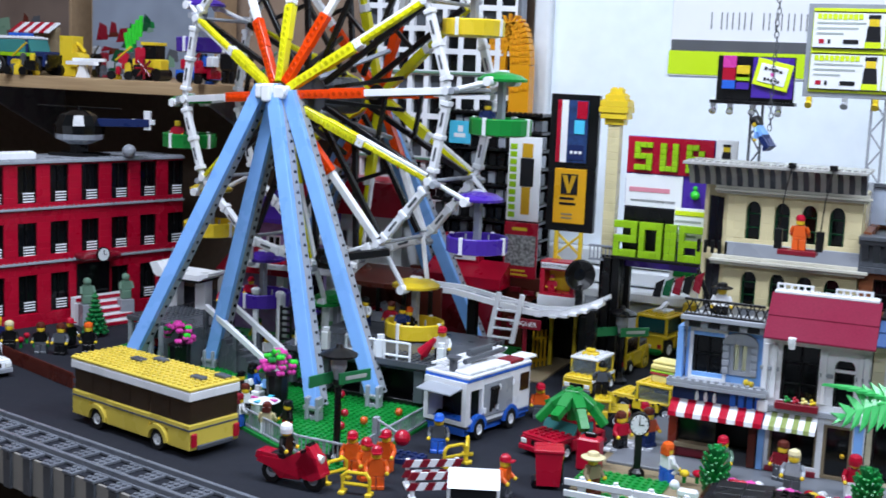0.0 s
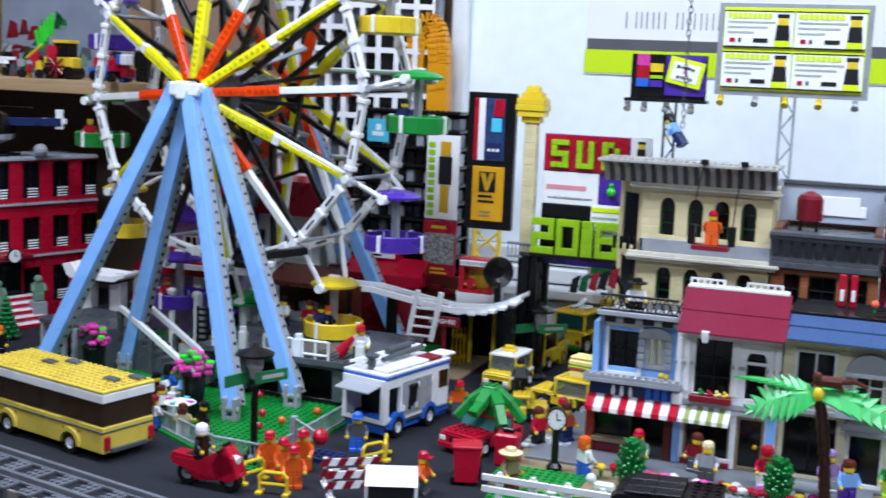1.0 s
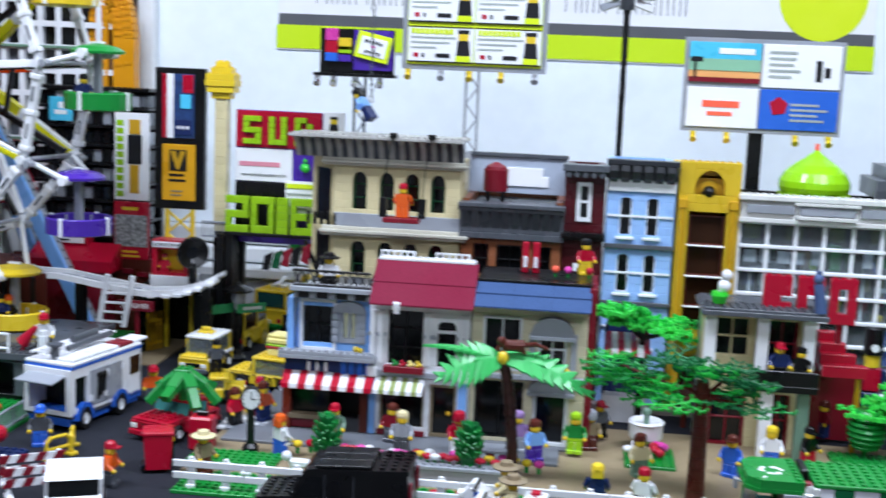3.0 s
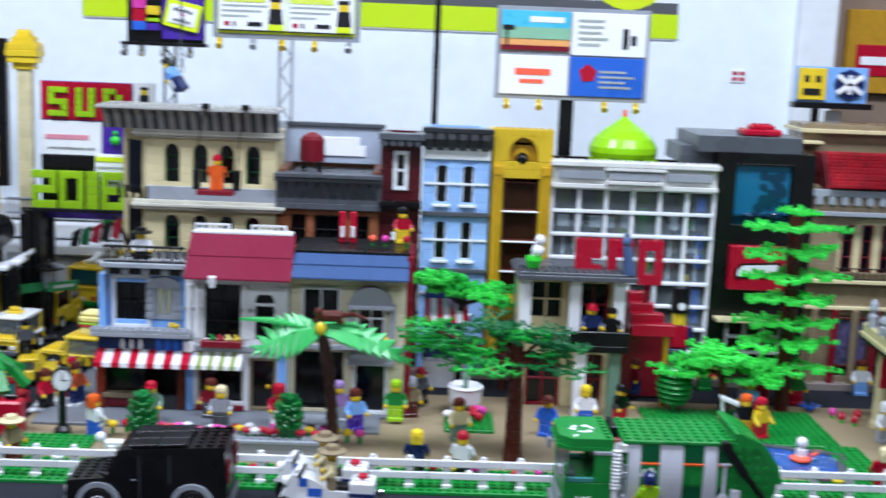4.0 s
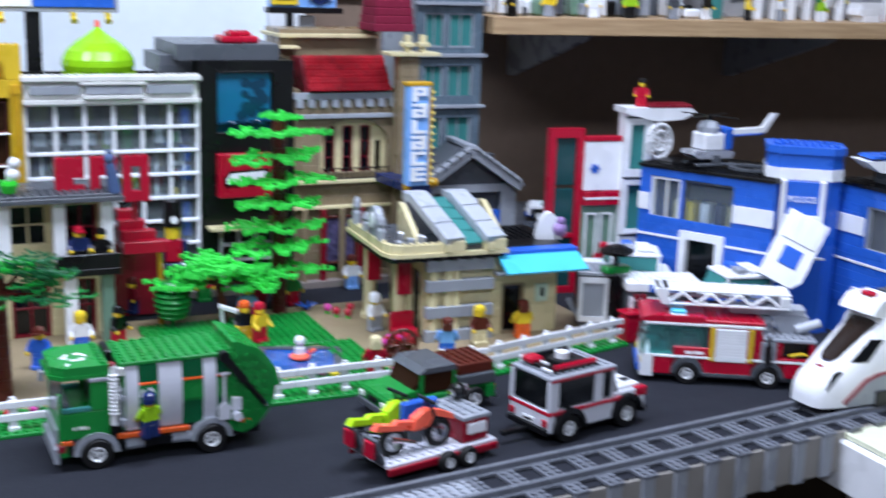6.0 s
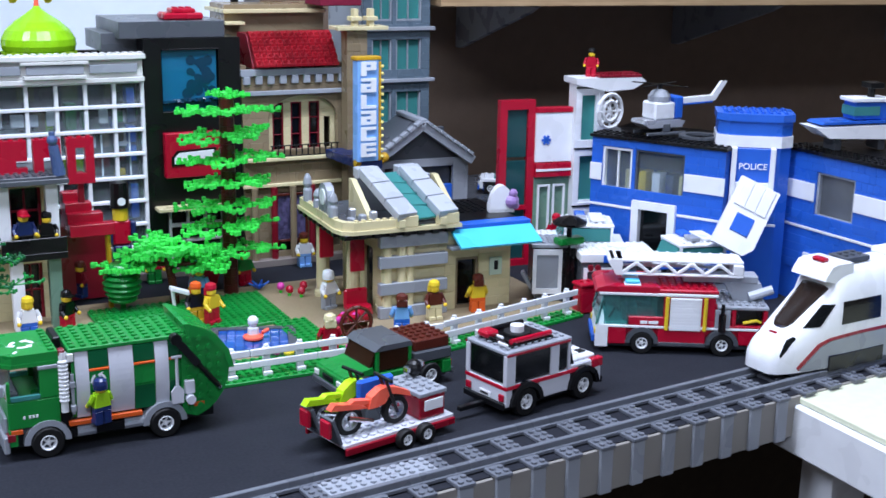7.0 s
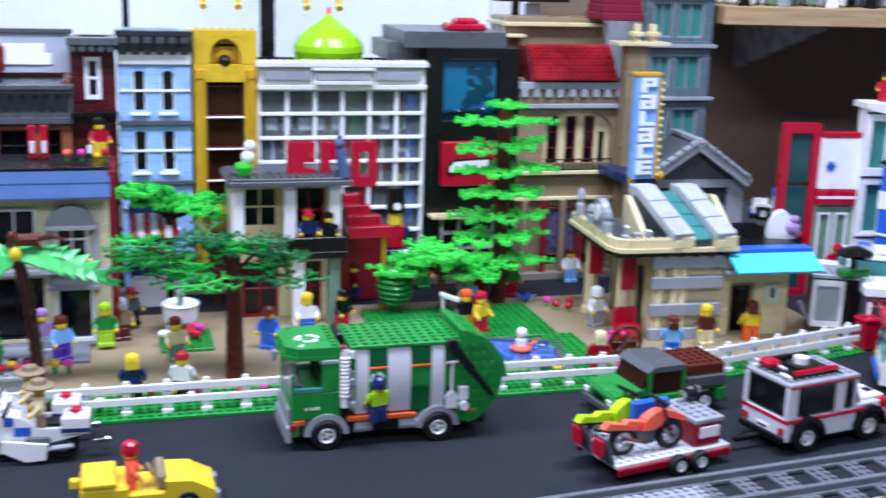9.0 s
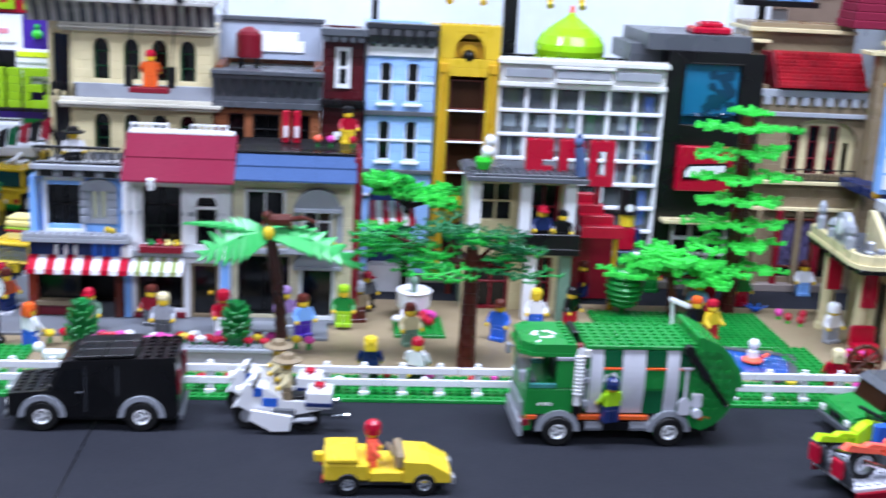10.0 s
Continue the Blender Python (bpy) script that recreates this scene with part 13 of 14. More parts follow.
part("white_panel", Shape().box(0.0215, 0.0575, -0.0065, 0.0, 0.100, 0.1335), WHITE, pt_)
lettering("lettering_word", "POLICE", 0.0094, pose(0.0395, -0.0046, 0.151), PRINTW, pt_, 0.0008)
ch2 = part("chute", Shape().prism([(-0.023, -0.054), (0.015, -0.054), (0.023, -0.043), (0.023, 0.026), (-0.023, 0.026)], -0.0035, 0.0035, "y"), WHITE, pt_, "white sloping chute")
ch2.matrix_basis = pose(0.038, -0.028, 0.112, 0, 25, 0) @ pose(0, 0, 0, -24, 0, 0)
part("chute_window", Shape().box(-0.0105, 0.0105, -0.0048, -0.0034, -0.034, -0.013), BLUE, ch2)
for i in range(3):
    part("chute_rib", Shape().box(-0.0185 + i * 0.0127, -0.0068 + i * 0.0127, -0.0052, -0.0034, -0.006, 0.0255), WHITE, ch2)
part("chute_arm", Shape().bar((0.040, -0.004, 0.112), (0.038, -0.024, 0.100), 0.010, 0.006), BLACK, pt_)
part("white_line", Shape().box(0.011, 0.069, -0.0014, 0.0, 0.084, 0.087), WHITE, pt_)
ps2 = building("blue police station wing with a grey window", pose(0.985, 1.005, 0, 0, 0, -88))
hs = [(0.028, 0.082, 0.100, 0.150), (0.02, 0.075, 0.0, 0.058)]
brick_wall(ps2, "wall", -0.02, 0.30, 0.0, 0.168, 0, 0.008, hs, 93, BLUE, None, "", 0.0096, 0.04)
window(ps2, *hs[0], 0.002, GREY, plastic("grey_tinted_window", "5C6064", 0.1, 0.3), (1, 1), 0.003)
window(ps2, *hs[1], -0.003, WHITE, SMOKE, (3, 1), 0.005, 0.01, "door")
part("white_band", Shape().box(-0.02, 0.027, -0.0014, 0.0, 0.116, 0.136), WHITE, ps2)
part("white_band", Shape().box(0.083, 0.30, -0.0014, 0.0, 0.116, 0.136), WHITE, ps2)
part("white_line", Shape().box(-0.02, 0.30, -0.0012, 0.0, 0.084, 0.087), WHITE, ps2)
shell(ps2, -0.02, 0.30, 0, 0.11, 0.0, 0.168, BLUE, BLACK)
part("roof_edge", Shape().box(-0.022, 0.302, -0.003, 0.112, 0.168, 0.1715).studs(-0.022, 0.302, -0.002, 0.03, 0.1715), BLACK, ps2)


def helicopter(label, m, body, trim):
    h = thing("helicopter", label, "helicopter", m)
    for sg in (-1, 1):
        part("skid", Shape().box(-0.028, 0.026, sg * 0.013 - 0.002, sg * 0.013 + 0.002, 0, 0.004, 0.001), DKGREY, h)
        part("skid_strut", Shape().box(-0.006, 0.004, sg * 0.013 - 0.0015, sg * 0.013 + 0.0015, 0.004, 0.013), DKGREY, h)
    part("belly", Shape().prism([(-0.032, 0.014), (-0.024, 0.009), (0.020, 0.009), (0.024, 0.016), (0.016, 0.018), (-0.030, 0.018)], -0.014, 0.014, "y"), SILVER, h)
    part("cabin", Shape().box(-0.018, 0.010, -0.0135, 0.0135, 0.018, 0.038, 0.002), body, h)
    part("engine", Shape().box(0.010, 0.022, -0.0125, 0.0125, 0.018, 0.044, 0.002), trim, h)
    part("top_dome", Shape().lathe([(0.013, 0.038), (0.013, 0.044), (0.009, 0.050), (0.003, 0.052)], -0.004, 0.0, 14), GREY, h)
    part("tail", Shape().bar((0.018, 0, 0.037), (0.072, 0, 0.039), 0.006, 0.007), body, h)
    part("tail_line", Shape().bar((0.018, 0, 0.0325), (0.07, 0, 0.0345), 0.0065, 0.002), trim, h)
    part("fin", Shape().prism([(0.064, 0.036), (0.074, 0.036), (0.090, 0.058), (0.082, 0.058)], -0.002, 0.002, "y"), body, h)
    part("rotor_hub", Shape().cyl((-0.004, 0, 0.052), (-0.004, 0, 0.058), 0.003, n=8), BLACK, h)
    for a in (25, 115):
        part("rotor_blade", Shape().box(-0.036, 0.036, -0.0022, 0.0022, 0.0565, 0.0575), BLACK, h).matrix_basis = pose(-0.004, 0, 0, 0, 0, a)


helicopter("white and blue toy helicopter on the police roof", PA @ pose(0.068, 0.036, 0.1735, 0, 0, 60), WHITE, BLUE)
pad = thing("landing_pad", "dark grey landing pad frame on the police roof", "pad", PA @ pose(0.115, 0.04, 0.1735))
part("ring", Shape().lathe([(0.024, 0), (0.024, 0.003), (0.016, 0.003), (0.016, 0)], 0, 0, 16), DKGREY, pad)
bo_ = thing("police_boat", "white and blue toy boat on the station roof", "boat", pose(1.030, 0.972, 0.1735, 0, 0, -14))
part("hull", Shape().prism([(-0.058, 0.026), (-0.040, 0.014), (0.045, 0.012), (0.05, 0.028)], -0.018, 0.018, "y"), WHITE, bo_)
part("hull_line", Shape().prism([(-0.05, 0.0285), (0.05, 0.030), (0.05, 0.033), (-0.046, 0.031)], -0.0165, 0.0165, "y"), BLUE, bo_)
part("cabin", Shape().box(-0.01, 0.03, -0.012, 0.012, 0.033, 0.052, 0.001), BLUE, bo_)
part("cabin_window", Shape().box(-0.0112, 0.02, -0.0128, 0.0128, 0.037, 0.047), TEAL, bo_)
part("cabin_roof", Shape().box(-0.014, 0.034, -0.014, 0.014, 0.052, 0.056), WHITE, bo_)
part("mast", Shape().cyl((0.015, 0, 0.056), (0.015, 0, 0.07), 0.004, n=8).box(0.008, 0.024, -0.01, 0.01, 0.066, 0.072), BLACK, bo_)
part("cradle", Shape().box(-0.03, -0.022, -0.012, 0.012, 0, 0.0145).box(0.022, 0.03, -0.012, 0.012, 0, 0.0135), DKGREY, bo_)

# cars in the yard between bank and station
solo("yard_deck", Shape().box(-0.06, 0.10, -0.05, 0.04, 0, 0.026), DKGREY, "dark grey raised deck of the station yard", "platform", pose(0.835, 1.062, 0, 0, 0, -30))
for x, y, z, rz, lb, wd in ((0.784, 1.130, 0.030, 152, "white police car with teal windows on the yard deck", BLUE), (0.866, 1.040, 0.020, 168, "white police van with teal windows behind the fire engine", BLUE)):
    c_ = car(lb, pose(x, y, z + 0.006, 0, 0, rz), 0.098, 0.050, WHITE, WHITE, GREY, TEAL, 0.0098, (0.30, 0.86), 0.042, 0.018, True, "police cars", "police_car")
    part("beacon", Shape().box(-0.006, 0.006, -0.02, -0.002, 0.0472, 0.052, 0.001), BLUE, c_)
    part("beacon", Shape().box(-0.006, 0.006, 0.002, 0.02, 0.0472, 0.052, 0.001), GREY, c_)
    part("roof_rack", Shape().box(-0.026, -0.010, -0.018, 0.018, 0.0472, 0.0505, 0.001), WHITE, c_)
    part("blue_stripe", Shape().box(-0.049, 0.049, -0.0256, 0.0256, 0.0195, 0.0225), BLUE, c_)
    part("side_panel", Shape().box(-0.014, 0.012, 0.0252, 0.0264, 0.0125, 0.0195, 0.0002), BLUE, c_)
    lettering("lettering_word", "POLICE", 0.0062, pose(-0.001, 0.0266, 0.016, 0, 0, 180), PRINTW, c_, 0.0003)
car("small blue and white police car by the garage", pose(0.872, 1.45, 0.045, 0, 0, 150), 0.075, 0.044, WHITE, BLUE, BLUE, TEAL, 0.0088, (0.34, 0.82), 0.034, 0.015, True, "police cars", "police_car")
solo("raised_yard", Shape().box(-0.09, 0.14, -0.07, 0.09, 0, 0.045), DKGREY, "dark grey raised yard plate behind the garage", "platform", pose(0.855, 1.49, 0))
tl = thing("mobile_unit", "grey and black trailer with a white frame in the yard", "trailer", pose(0.728, 1.112, 0.004, 0, 0, -24))
part("box", Shape().box(-0.016, 0.03, -0.02, 0.02, 0.006, 0.060), BLACK, tl)
part("white_frame", sheet(-0.016, 0.016, 0.008, 0.058, -0.0225, -0.020, [(-0.012, 0.012, 0.014, 0.052)]), WHITE, tl)
part("grey_panel", Shape().box(-0.012, 0.012, -0.0212, -0.020, 0.014, 0.052), GREY, tl)
part("roof", Shape().box(-0.018, 0.032, -0.022, 0.022, 0.060, 0.064).studs(-0.016, 0.03, -0.02, 0.02, 0.064), GREY, tl)
part("stand", Shape().box(-0.012, 0.026, -0.016, 0.016, -0.004, 0.006), DKGREY, tl)
lean = thing("leaning_ramp", "light grey ramp leaning beside the yard trailer", "ramp", pose(0.705, 1.105, 0))
part("plate", Shape().bar((0.012, 0.0, 0.002), (-0.004, 0.01, 0.034), 0.010, 0.004), GREY, lean)
mf = thing("command_truck", "grey and white police command truck with red lamps in the yard", "truck", pose(0.785, 1.072, 0, 0, 0, -20))
part("box", Shape().box(-0.035, 0.045, -0.022, 0.022, 0.010, 0.052, 0.001), DKGREY, mf)
part("white_top", Shape().box(-0.037, 0.047, -0.024, 0.024, 0.052, 0.062, 0.001).studs(-0.036, 0.046, -0.022, 0.022, 0.062), WHITE, mf)
part("word_panel", Shape().box(-0.012, 0.020, -0.0262, -0.024, 0.052, 0.0605), BLUE, mf)
lettering("lettering_word", "POLICE", 0.0068, pose(0.004, -0.0264, 0.0562), PRINTW, mf, 0.0004)
for x in (-0.026, -0.018, 0.030, 0.038):
    part("red_lamp", Shape().cyl((x, -0.0245, 0.047), (x, -0.028, 0.047), 0.0034, n=9), DKRED, mf)
part("white_frame", sheet(-0.033, -0.002, 0.013, 0.046, -0.0245, -0.022, [(-0.029, -0.006, 0.017, 0.042)]), WHITE, mf)
part("roof_dish", Shape().cyl((0.010, 0.0, 0.062), (0.010, 0.0, 0.066), 0.012, n=14), WHITE, mf)
for x in (-0.024, 0.030):
    for sg in (-1, 1):
        wheel(mf, x, sg * 0.019, 0.0098, 0.009, sg)
pu = thing("green_parasol", "black parasol over a green stand in the yard", "parasol", pose(0.741, 1.085, 0.0))
part("pole", Shape().cyl((0, 0, 0.0), (0, 0, 0.090), 0.003, n=8), BLACK, pu)
part("canopy", Shape().lathe([(0.018, 0.090), (0.019, 0.093), (0.010, 0.098), (0.002, 0.100)], 0, 0, 16), BLACK, pu)
part("stand", Shape().box(-0.016, 0.016, -0.008, 0.008, 0.068, 0.076, 0.002), GREEN, pu)
figure("dark-suited figure with a white cap in the yard", 0.800, 1.028, 0.026, 20, BLACK, BLACK, FLESH, WHITE, "helmet")
figure("red figure by the hospital door", 0.800, 1.205, 0.03, -30, RED, DKRED, FLESH, RED, "cap")

# bag and card on the wall over the cinema
bgp = thing("gold_bag", "gold paper bag picture with a red panel on the wall", "paper bag")
part("bag", Shape().box(0.625, 0.705, 1.768, 1.779, 0.335, 0.455, 0.001), plastic("gold_paper", "B8891C", 0.5, 0.1, 0, 0, 0.05, 20), bgp)
part("red_panel", Shape().box(0.640, 0.695, 1.7665, 1.768, 0.360, 0.405), RED, bgp)
part("white_mark", Shape().box(0.647, 0.688, 1.7655, 1.7665, 0.376, 0.388, 0.0003), PRINTW, bgp)

# ---- east shelf load ----
SR = pose(0.752, 1.425, 0.325, 0, 0, -6) @ Matrix.Diagonal((1.08, 1.08, 1.08, 1))
rnd = random.Random(44)
sf = building("white lattice castle on the beech shelf", SR)
for i in range(9):
    x = 0.40 + i * 0.026
    part("white_post", Shape().box(x, x + 0.008, 0.06, 0.07, 0, 0.10), WHITE, sf)
    part("white_rail", Shape().box(x, x + 0.026, 0.06, 0.066, 0.03 + (i % 2) * 0.02, 0.036 + (i % 2) * 0.02), WHITE, sf)
for x in (0.325, 0.62):
    part("teal_pillar", Shape().box(x, x + 0.016, 0.05, 0.07, 0, 0.15), TEAL, sf)
for x0, x1, sd in ((0.012, 0.315, 5), (0.35, 0.66, 6)):
    bx_ = thing("toy_box", "grey boxed set with a white and grey picture on the shelf", "box", SR, "boxed sets")
    part("carton", Shape().box(x0, x1, 0.12, 0.20, 0, 0.21, 0.001), [DKGREY, SILVER][sd - 5], bx_)
    part("red_tag", Shape().box(x0 + 0.006, x0 + 0.032, 0.1192, 0.12, 0.108, 0.130, 0.0002), RED, bx_)
    rnd2 = random.Random(sd)
    for i in range(34):
        xx, zz = x0 + 0.02 + rnd2.random() * (x1 - x0 - 0.06), 0.012 + rnd2.random() * 0.15
        w_, h_ = rnd2.uniform(0.01, 0.045), rnd2.uniform(0.006, 0.03)
        part("picture_patch", Shape().prism([(xx, zz), (xx + w_, zz + rnd2.uniform(-0.006, 0.006)), (xx + w_ * 0.8, zz + h_), (xx + w_ * 0.2, zz + h_ * 1.2)], 0.1192 - i * 0.00002, 0.12, "y"), rnd2.choice((PRINTW, PRINTW, PRINTG, PRINTW, DKGREY, SANDG, LTYEL, DKGREY)), bx_)
rk_ = building("grey and white rock pile on the beech shelf", SR)
for i in range(44):
    x, y, z = 0.015 + rnd.random() * 0.27, 0.03 + rnd.random() * 0.05, rnd.choice((0, 0, 0, 0.008, 0.016, 0.03))
    part("rock", Shape().box(x, x + 0.014 + rnd.random() * 0.02, y, y + 0.03, 0, z + 0.01 + rnd.random() * 0.012, 0.003), rnd.choice((GREY, WHITE, GREY, DKGREY, BLACK, WHITE, SANDG)), rk_)
for i in range(9):
    p_ = SR @ Vector((0.03 + i * 0.055, 0.018 + (i % 2) * 0.012, 0))
    figure("small figure standing on the beech shelf", p_.x, p_.y, p_.z, 20 * (i - 4), (BLACK, YELLOW, WHITE, LIME, DKGREY)[i % 5], (BLACK, GREY, WHITE)[i % 3], FLESH, (BLACK, YELLOW, GREEN)[i % 3], "hair", 0.95)
for i in range(8):
    p_ = SR @ Vector((0.56 + i * 0.07, 0.03 + (i % 2) * 0.02, 0))
    bx_ = thing("brick_pile", "stack of mixed white, red and grey bricks on the shelf", "bricks", pose(p_.x, p_.y, p_.z), "shelf brick piles")
    for k in range(4):
        part("brick", Shape().box(-0.02 + rnd.random() * 0.01, 0.02, 0, 0.03, k * 0.0096, k * 0.0096 + 0.0096), rnd.choice((WHITE, RED, GREY, WHITE)), bx_)

# ---- west shelf load ----
ZS = 0.358
suv = car("white, lime and blue police off-roader on the beech shelf", pose(-1.505, 1.545, ZS, 0, 0, 5), 0.115, 0.056, DKBLUE, WHITE, BLACK, TEAL, 0.0155, (0.30, 0.98), 0.058, 0.024, True, "", "off_roader")
part("lime_panel", Shape().box(-0.03, 0.04, -0.0292, -0.0282, 0.030, 0.036), LIME, suv)
part("bull_bar", Shape().box(0.060, 0.063, -0.026, 0.026, 0.014, 0.034), BLACK, suv)
part("roof_light", Shape().box(-0.02, 0.0, -0.02, 0.02, 0.063, 0.068), BLUE, suv)
ex = thing("yellow_machine", "yellow machine with a round drum on the shelf", "machine", pose(-1.435, 1.575, ZS))
part("body", Shape().box(-0.02, 0.02, -0.015, 0.015, 0.0, 0.03).box(-0.014, 0.012, -0.014, 0.014, 0.03, 0.066), YELLOW, ex)
part("drum", Shape().cyl((0.022, -0.02, 0.028), (0.022, 0.005, 0.028), 0.012, n=14), YELLOW, ex)
part("wheel", Shape().cyl((-0.012, -0.022, 0.01), (-0.012, -0.014, 0.01), 0.010, n=12), BLACK, ex)
part("arch", Shape().cyl((0.018, 0, 0.05), (0.028, 0, 0.04), 0.003, n=7).cyl((0.0, 0, 0.062), (0.018, 0, 0.05), 0.003, n=7), YELLOW, ex)
dr_ = thing("white_drone", "white winged toy drone on the shelf", "drone", pose(-1.375, 1.53, ZS, 0, 0, 10))
part("wing", Shape().prism([(-0.03, 0.0), (0.028, -0.012), (0.034, -0.008), (0.01, 0.006), (-0.03, 0.008)], 0.020, 0.026, "z"), WHITE, dr_)
part("wing", Shape().prism([(-0.024, 0.012), (0.03, 0.022), (0.03, 0.018), (-0.02, 0.004)], 0.026, 0.031, "z"), WHITE, dr_)
part("stand", Shape().prism([(-0.01, 0.0), (0.012, 0.0), (0.004, 0.021), (-0.002, 0.021)], -0.004, 0.004, "y"), WHITE, dr_)
rkk = thing("rock_scene", "grey rock pile with bright green crystal wings", "rocks", pose(-1.315, 1.60, ZS))
for i in range(7):
    part("rock", Shape().prism([(-0.028 + i * 0.008, 0), (-0.008 + i * 0.008, 0), (-0.012 + i * 0.008, 0.03 + (i * 7 % 5) * 0.006), (-0.022 + i * 0.008, 0.026 + (i * 3 % 5) * 0.006)], -0.02 + (i % 3) * 0.006, 0.01, "y"), (GREY, DKGREY)[i % 2], rkk)
for i in range(5):
    part("crystal", Shape().bar((-0.02 + i * 0.006, -0.005, 0.045 + i * 0.006), (-0.026 + i * 0.008, -0.005, 0.075 + i * 0.007), 0.006, 0.004, 0, (0, 1, 0)), BRGREEN, rkk)
tc_ = thing("yellow_tractor", "yellow tractor with a red spiked wheel on the shelf", "tractor", pose(-1.25, 1.55, ZS))
part("body", Shape().box(-0.022, 0.022, -0.012, 0.012, 0.010, 0.034, 0.002), YELLOW, tc_)
part("cab", Shape().box(-0.012, 0.014, -0.012, 0.012, 0.034, 0.055), SMOKE, tc_)
part("cab_roof", Shape().box(-0.014, 0.016, -0.014, 0.014, 0.055, 0.060), YELLOW, tc_)
sp_ = Shape()
for i in range(8):
    a = i * math.pi / 4
    sp_.cyl((0, 0, 0), (0.017 * math.cos(a), 0, 0.017 * math.sin(a)), 0.002, n=6)
part("spiked_wheel", sp_, DKRED, tc_).location = (-0.004, -0.018, 0.019)
for x in (-0.016, 0.016):
    part("wheel", Shape().cyl((x, -0.015, 0.010), (x, 0.015, 0.010), 0.010, n=14), BLACK, tc_)
rc_ = thing("blue_racer", "blue and red toy racer on the shelf", "toy car", pose(-1.155, 1.535, ZS, 0, 0, 8))
part("body", Shape().prism([(-0.03, 0.006), (-0.03, 0.020), (-0.01, 0.018), (0.0, 0.026), (0.012, 0.018), (0.034, 0.010), (0.034, 0.006)], -0.014, 0.014, "y"), BLUE, rc_)
part("driver_hood", Shape().box(-0.026, -0.012, -0.008, 0.008, 0.02, 0.036, 0.002), RED, rc_)
for x in (-0.02, 0.02):
    part("wheel", Shape().cyl((x, -0.017, 0.008), (x, 0.017, 0.008), 0.008, n=12), BLACK, rc_)
rob = solo("toy_robot", Shape().box(-0.014, 0.014, -0.01, 0.01, 0.02, 0.048, 0.003).box(-0.012, -0.003, -0.008, 0.008, 0, 0.02, 0.002).box(0.003, 0.012, -0.008, 0.008, 0, 0.02, 0.002).ball((0, 0, 0.056), 0.009, 10).cyl((-0.016, 0, 0.045), (-0.026, -0.004, 0.03), 0.005, n=8, mi=1).cyl((0.016, 0, 0.045), (0.026, -0.004, 0.03), 0.005, n=8, mi=1), [BLACK, SILVER], "black and silver toy robot on the shelf", "toy robot", pose(-1.14, 1.60, ZS))
gr_ = thing("grey_ship", "grey toy ship parts at the shelf's end", "toy ship", pose(-1.06, 1.58, ZS))
for i in range(5):
    part("panel", Shape().bar((-0.05 + i * 0.02, -0.01, 0.004 + i * 0.004), (-0.02 + i * 0.02, 0.01, 0.022 + (i % 3) * 0.01), 0.014, 0.006), (GREY, DKGREY, SANDG)[i % 3], gr_)
for x0, x1, h, lb in ((-1.76, -1.545, "6A5C54", "boxed set with a brown street picture"), (-1.50, -1.235, "8A94A4", "boxed set with a pale sky and green landscape picture")):
    bx_ = thing("toy_box", lb, "box")
    part("carton", Shape().box(x0, x1, 1.70, 1.76, ZS, 0.53), CARDB, bx_)
    part("picture", Shape().box(x0 + 0.004, x1 - 0.004, 1.698, 1.6998, ZS + 0.004, 0.526), plastic("box_picture_" + h, h, 0.35, 0.3, 0, 0, 0.0, 40), bx_)
    rnd = random.Random(h)
    for i in range(26):
        f = i / 26
        xx, zz = x0 + 0.012 + rnd.random() * (x1 - x0 - 0.06), ZS + 0.008 + (1 - f) * 0.075
        w_, h_ = rnd.uniform(0.012, 0.04), rnd.uniform(0.006, 0.026)
        part("picture_patch", Shape().prism([(xx, zz), (xx + w_, zz + rnd.uniform(-0.004, 0.006)), (xx + w_ * 0.9, zz + h_), (xx + w_ * 0.3, zz + h_ * rnd.uniform(0.8, 1.5))], 1.6975 - f * 0.0008, 1.698, "y"), rnd.choice((SANDG, DKGREEN, DKTAN, DKRED, FIRM, DKGREY, BROWN)), bx_)
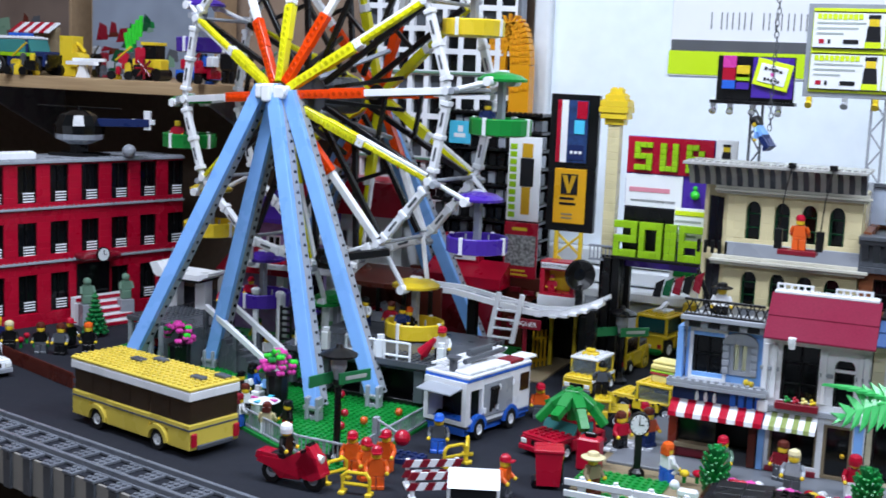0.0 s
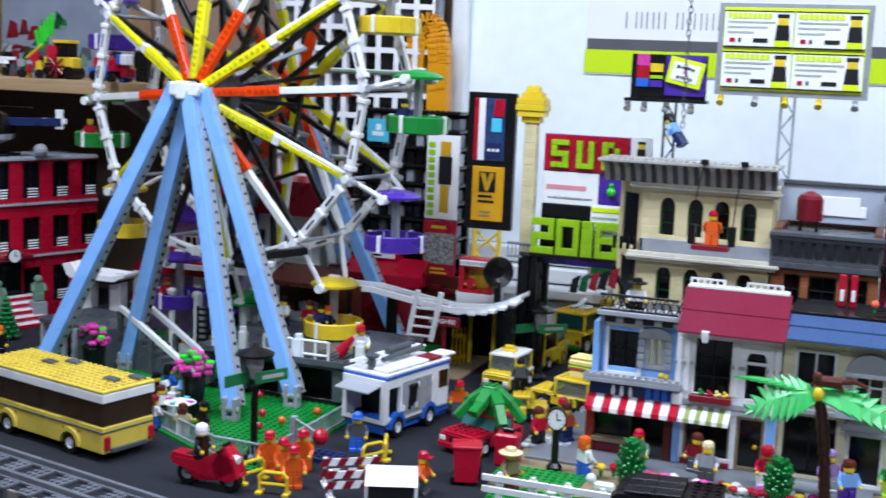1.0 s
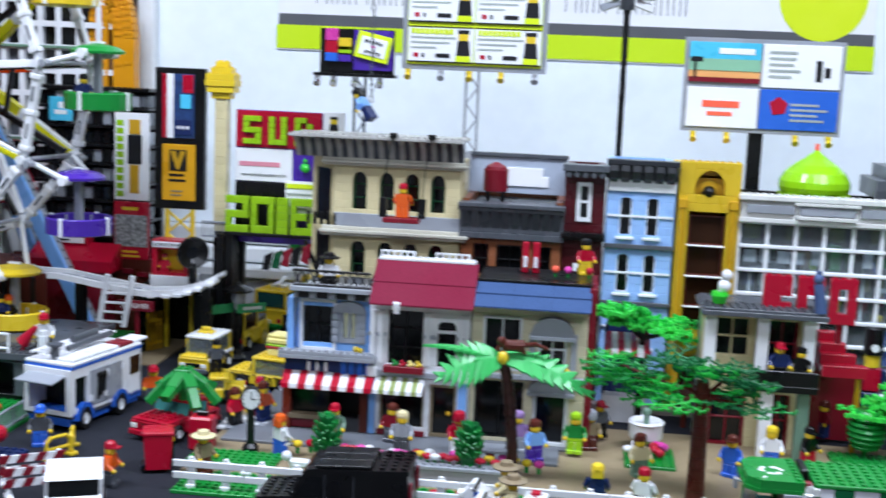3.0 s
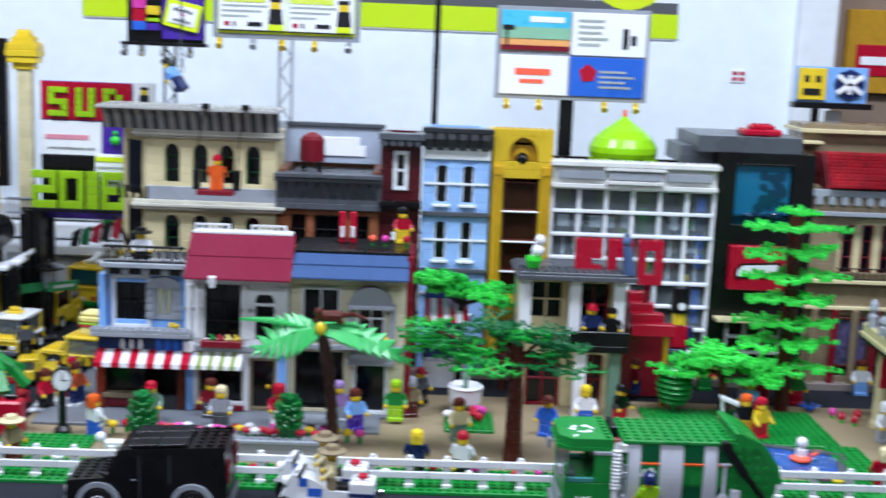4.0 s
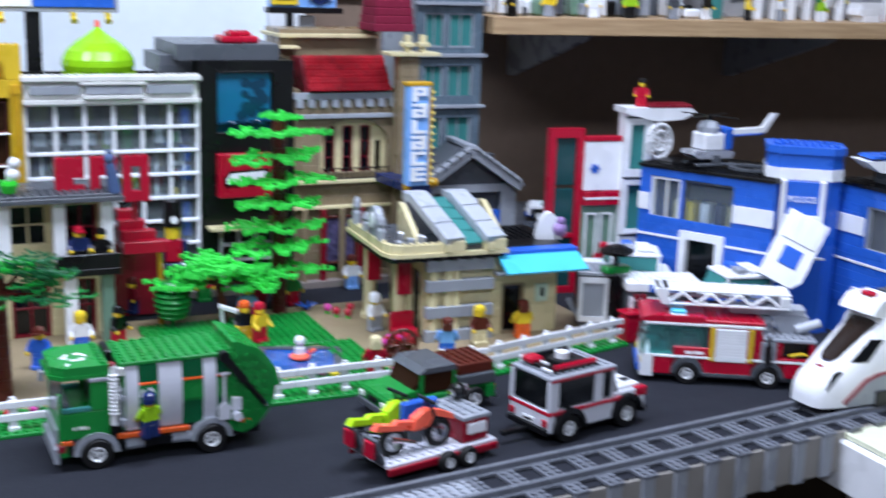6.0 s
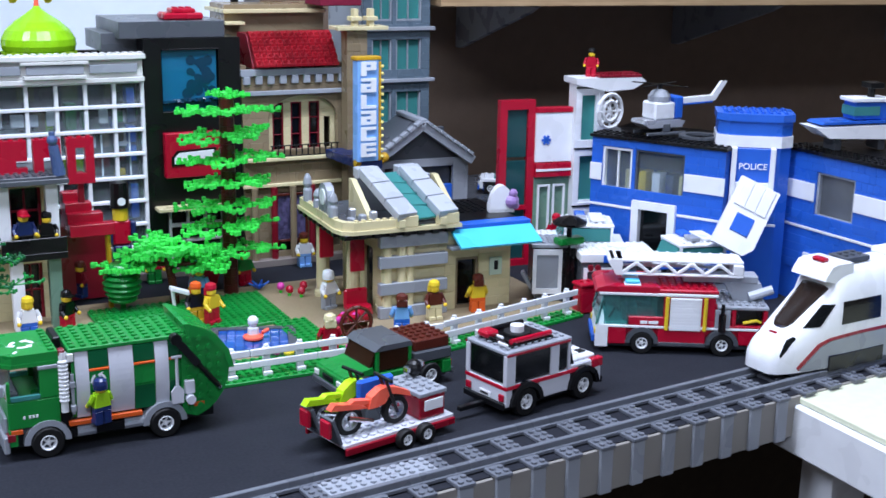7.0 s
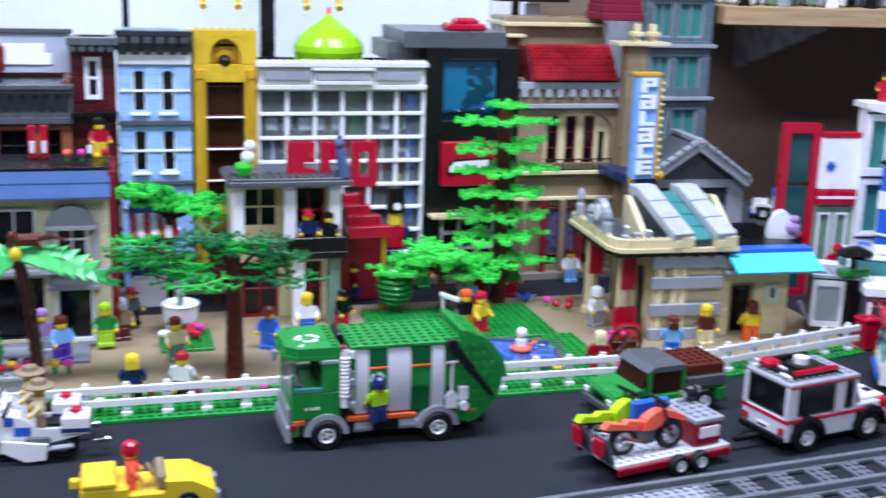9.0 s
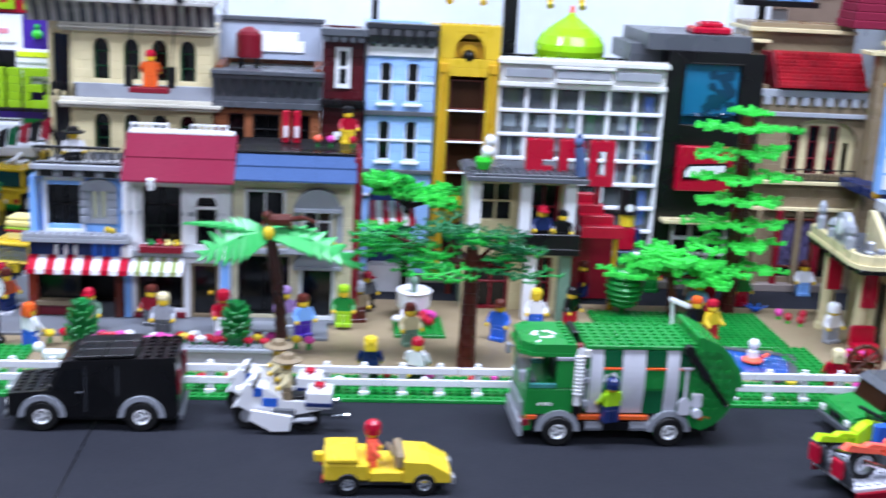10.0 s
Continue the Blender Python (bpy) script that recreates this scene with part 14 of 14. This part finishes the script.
sm = thing("striped_awning", "small red and white striped stall behind the off-roader", "stall", pose(-1.54, 1.62, ZS))
for i in range(8):
    part("stripe", Shape().bar((-0.05 + i * 0.011, -0.02, 0.070), (-0.05 + i * 0.011, 0.01, 0.088), 0.0105, 0.003), (RED, WHITE)[i % 2], sm)
part("wall", Shape().box(-0.055, 0.033, 0.0, 0.01, 0, 0.08), DKTAN, sm)
rnd = random.Random(77)
for k, (x, y, z, cols, lb) in enumerate(((-1.475, 1.50, ZS, (YELLOW, DKGREY, BLACK, YELLOW), "yellow and black half-built machine on the shelf"), (-1.40, 1.60, ZS, (DKGREY, GREY, DKRED, BLACK), "dark red and grey half-built machine on the shelf"), (-1.285, 1.52, ZS, (YELLOW, BLACK, RED, GREY), "yellow and red small machine on the shelf"),
                                         (-1.20, 1.60, ZS, (DKRED, SANDG, CREAM, GREY), "mixed bricks with tan and green pieces on the shelf"), (-1.12, 1.50, ZS, (RED, BLUE, BLACK, WHITE), "red and blue small racer parts on the shelf"), (-1.02, 1.535, ZS, (SANDG, GREY, DKTAN, GREEN), "grey and green landscape piece on the shelf"))):
    mc = thing("brick_model", lb, "brick model", pose(x, y, z, 0, 0, rnd.uniform(-25, 25)), "shelf models")
    for i in range(11):
        bx, by, bz = rnd.uniform(-0.022, 0.018), rnd.uniform(-0.014, 0.010), rnd.choice((0.0, 0.0, 0.008, 0.016, 0.024, 0.034))
        w_, h_ = rnd.choice((0.006, 0.010, 0.016)), rnd.choice((0.0032, 0.0064, 0.0096, 0.016))
        part("piece", Shape().box(bx, bx + w_, by, by + 0.012, max(0, bz - 0.008), bz + h_, 0.0008).studs(bx, bx + w_, by, by + 0.012, bz + h_), cols[i % 4], mc)
    for i in range(2):
        part("wheel", Shape().cyl((-0.014 + i * 0.026, -0.018, 0.007), (-0.014 + i * 0.026, -0.013, 0.007), 0.007, n=12), BLACK, mc)
    part("rod", Shape().cyl((-0.01, -0.008, 0.03), (0.016, -0.012, 0.052), 0.0016, n=6), cols[0], mc)
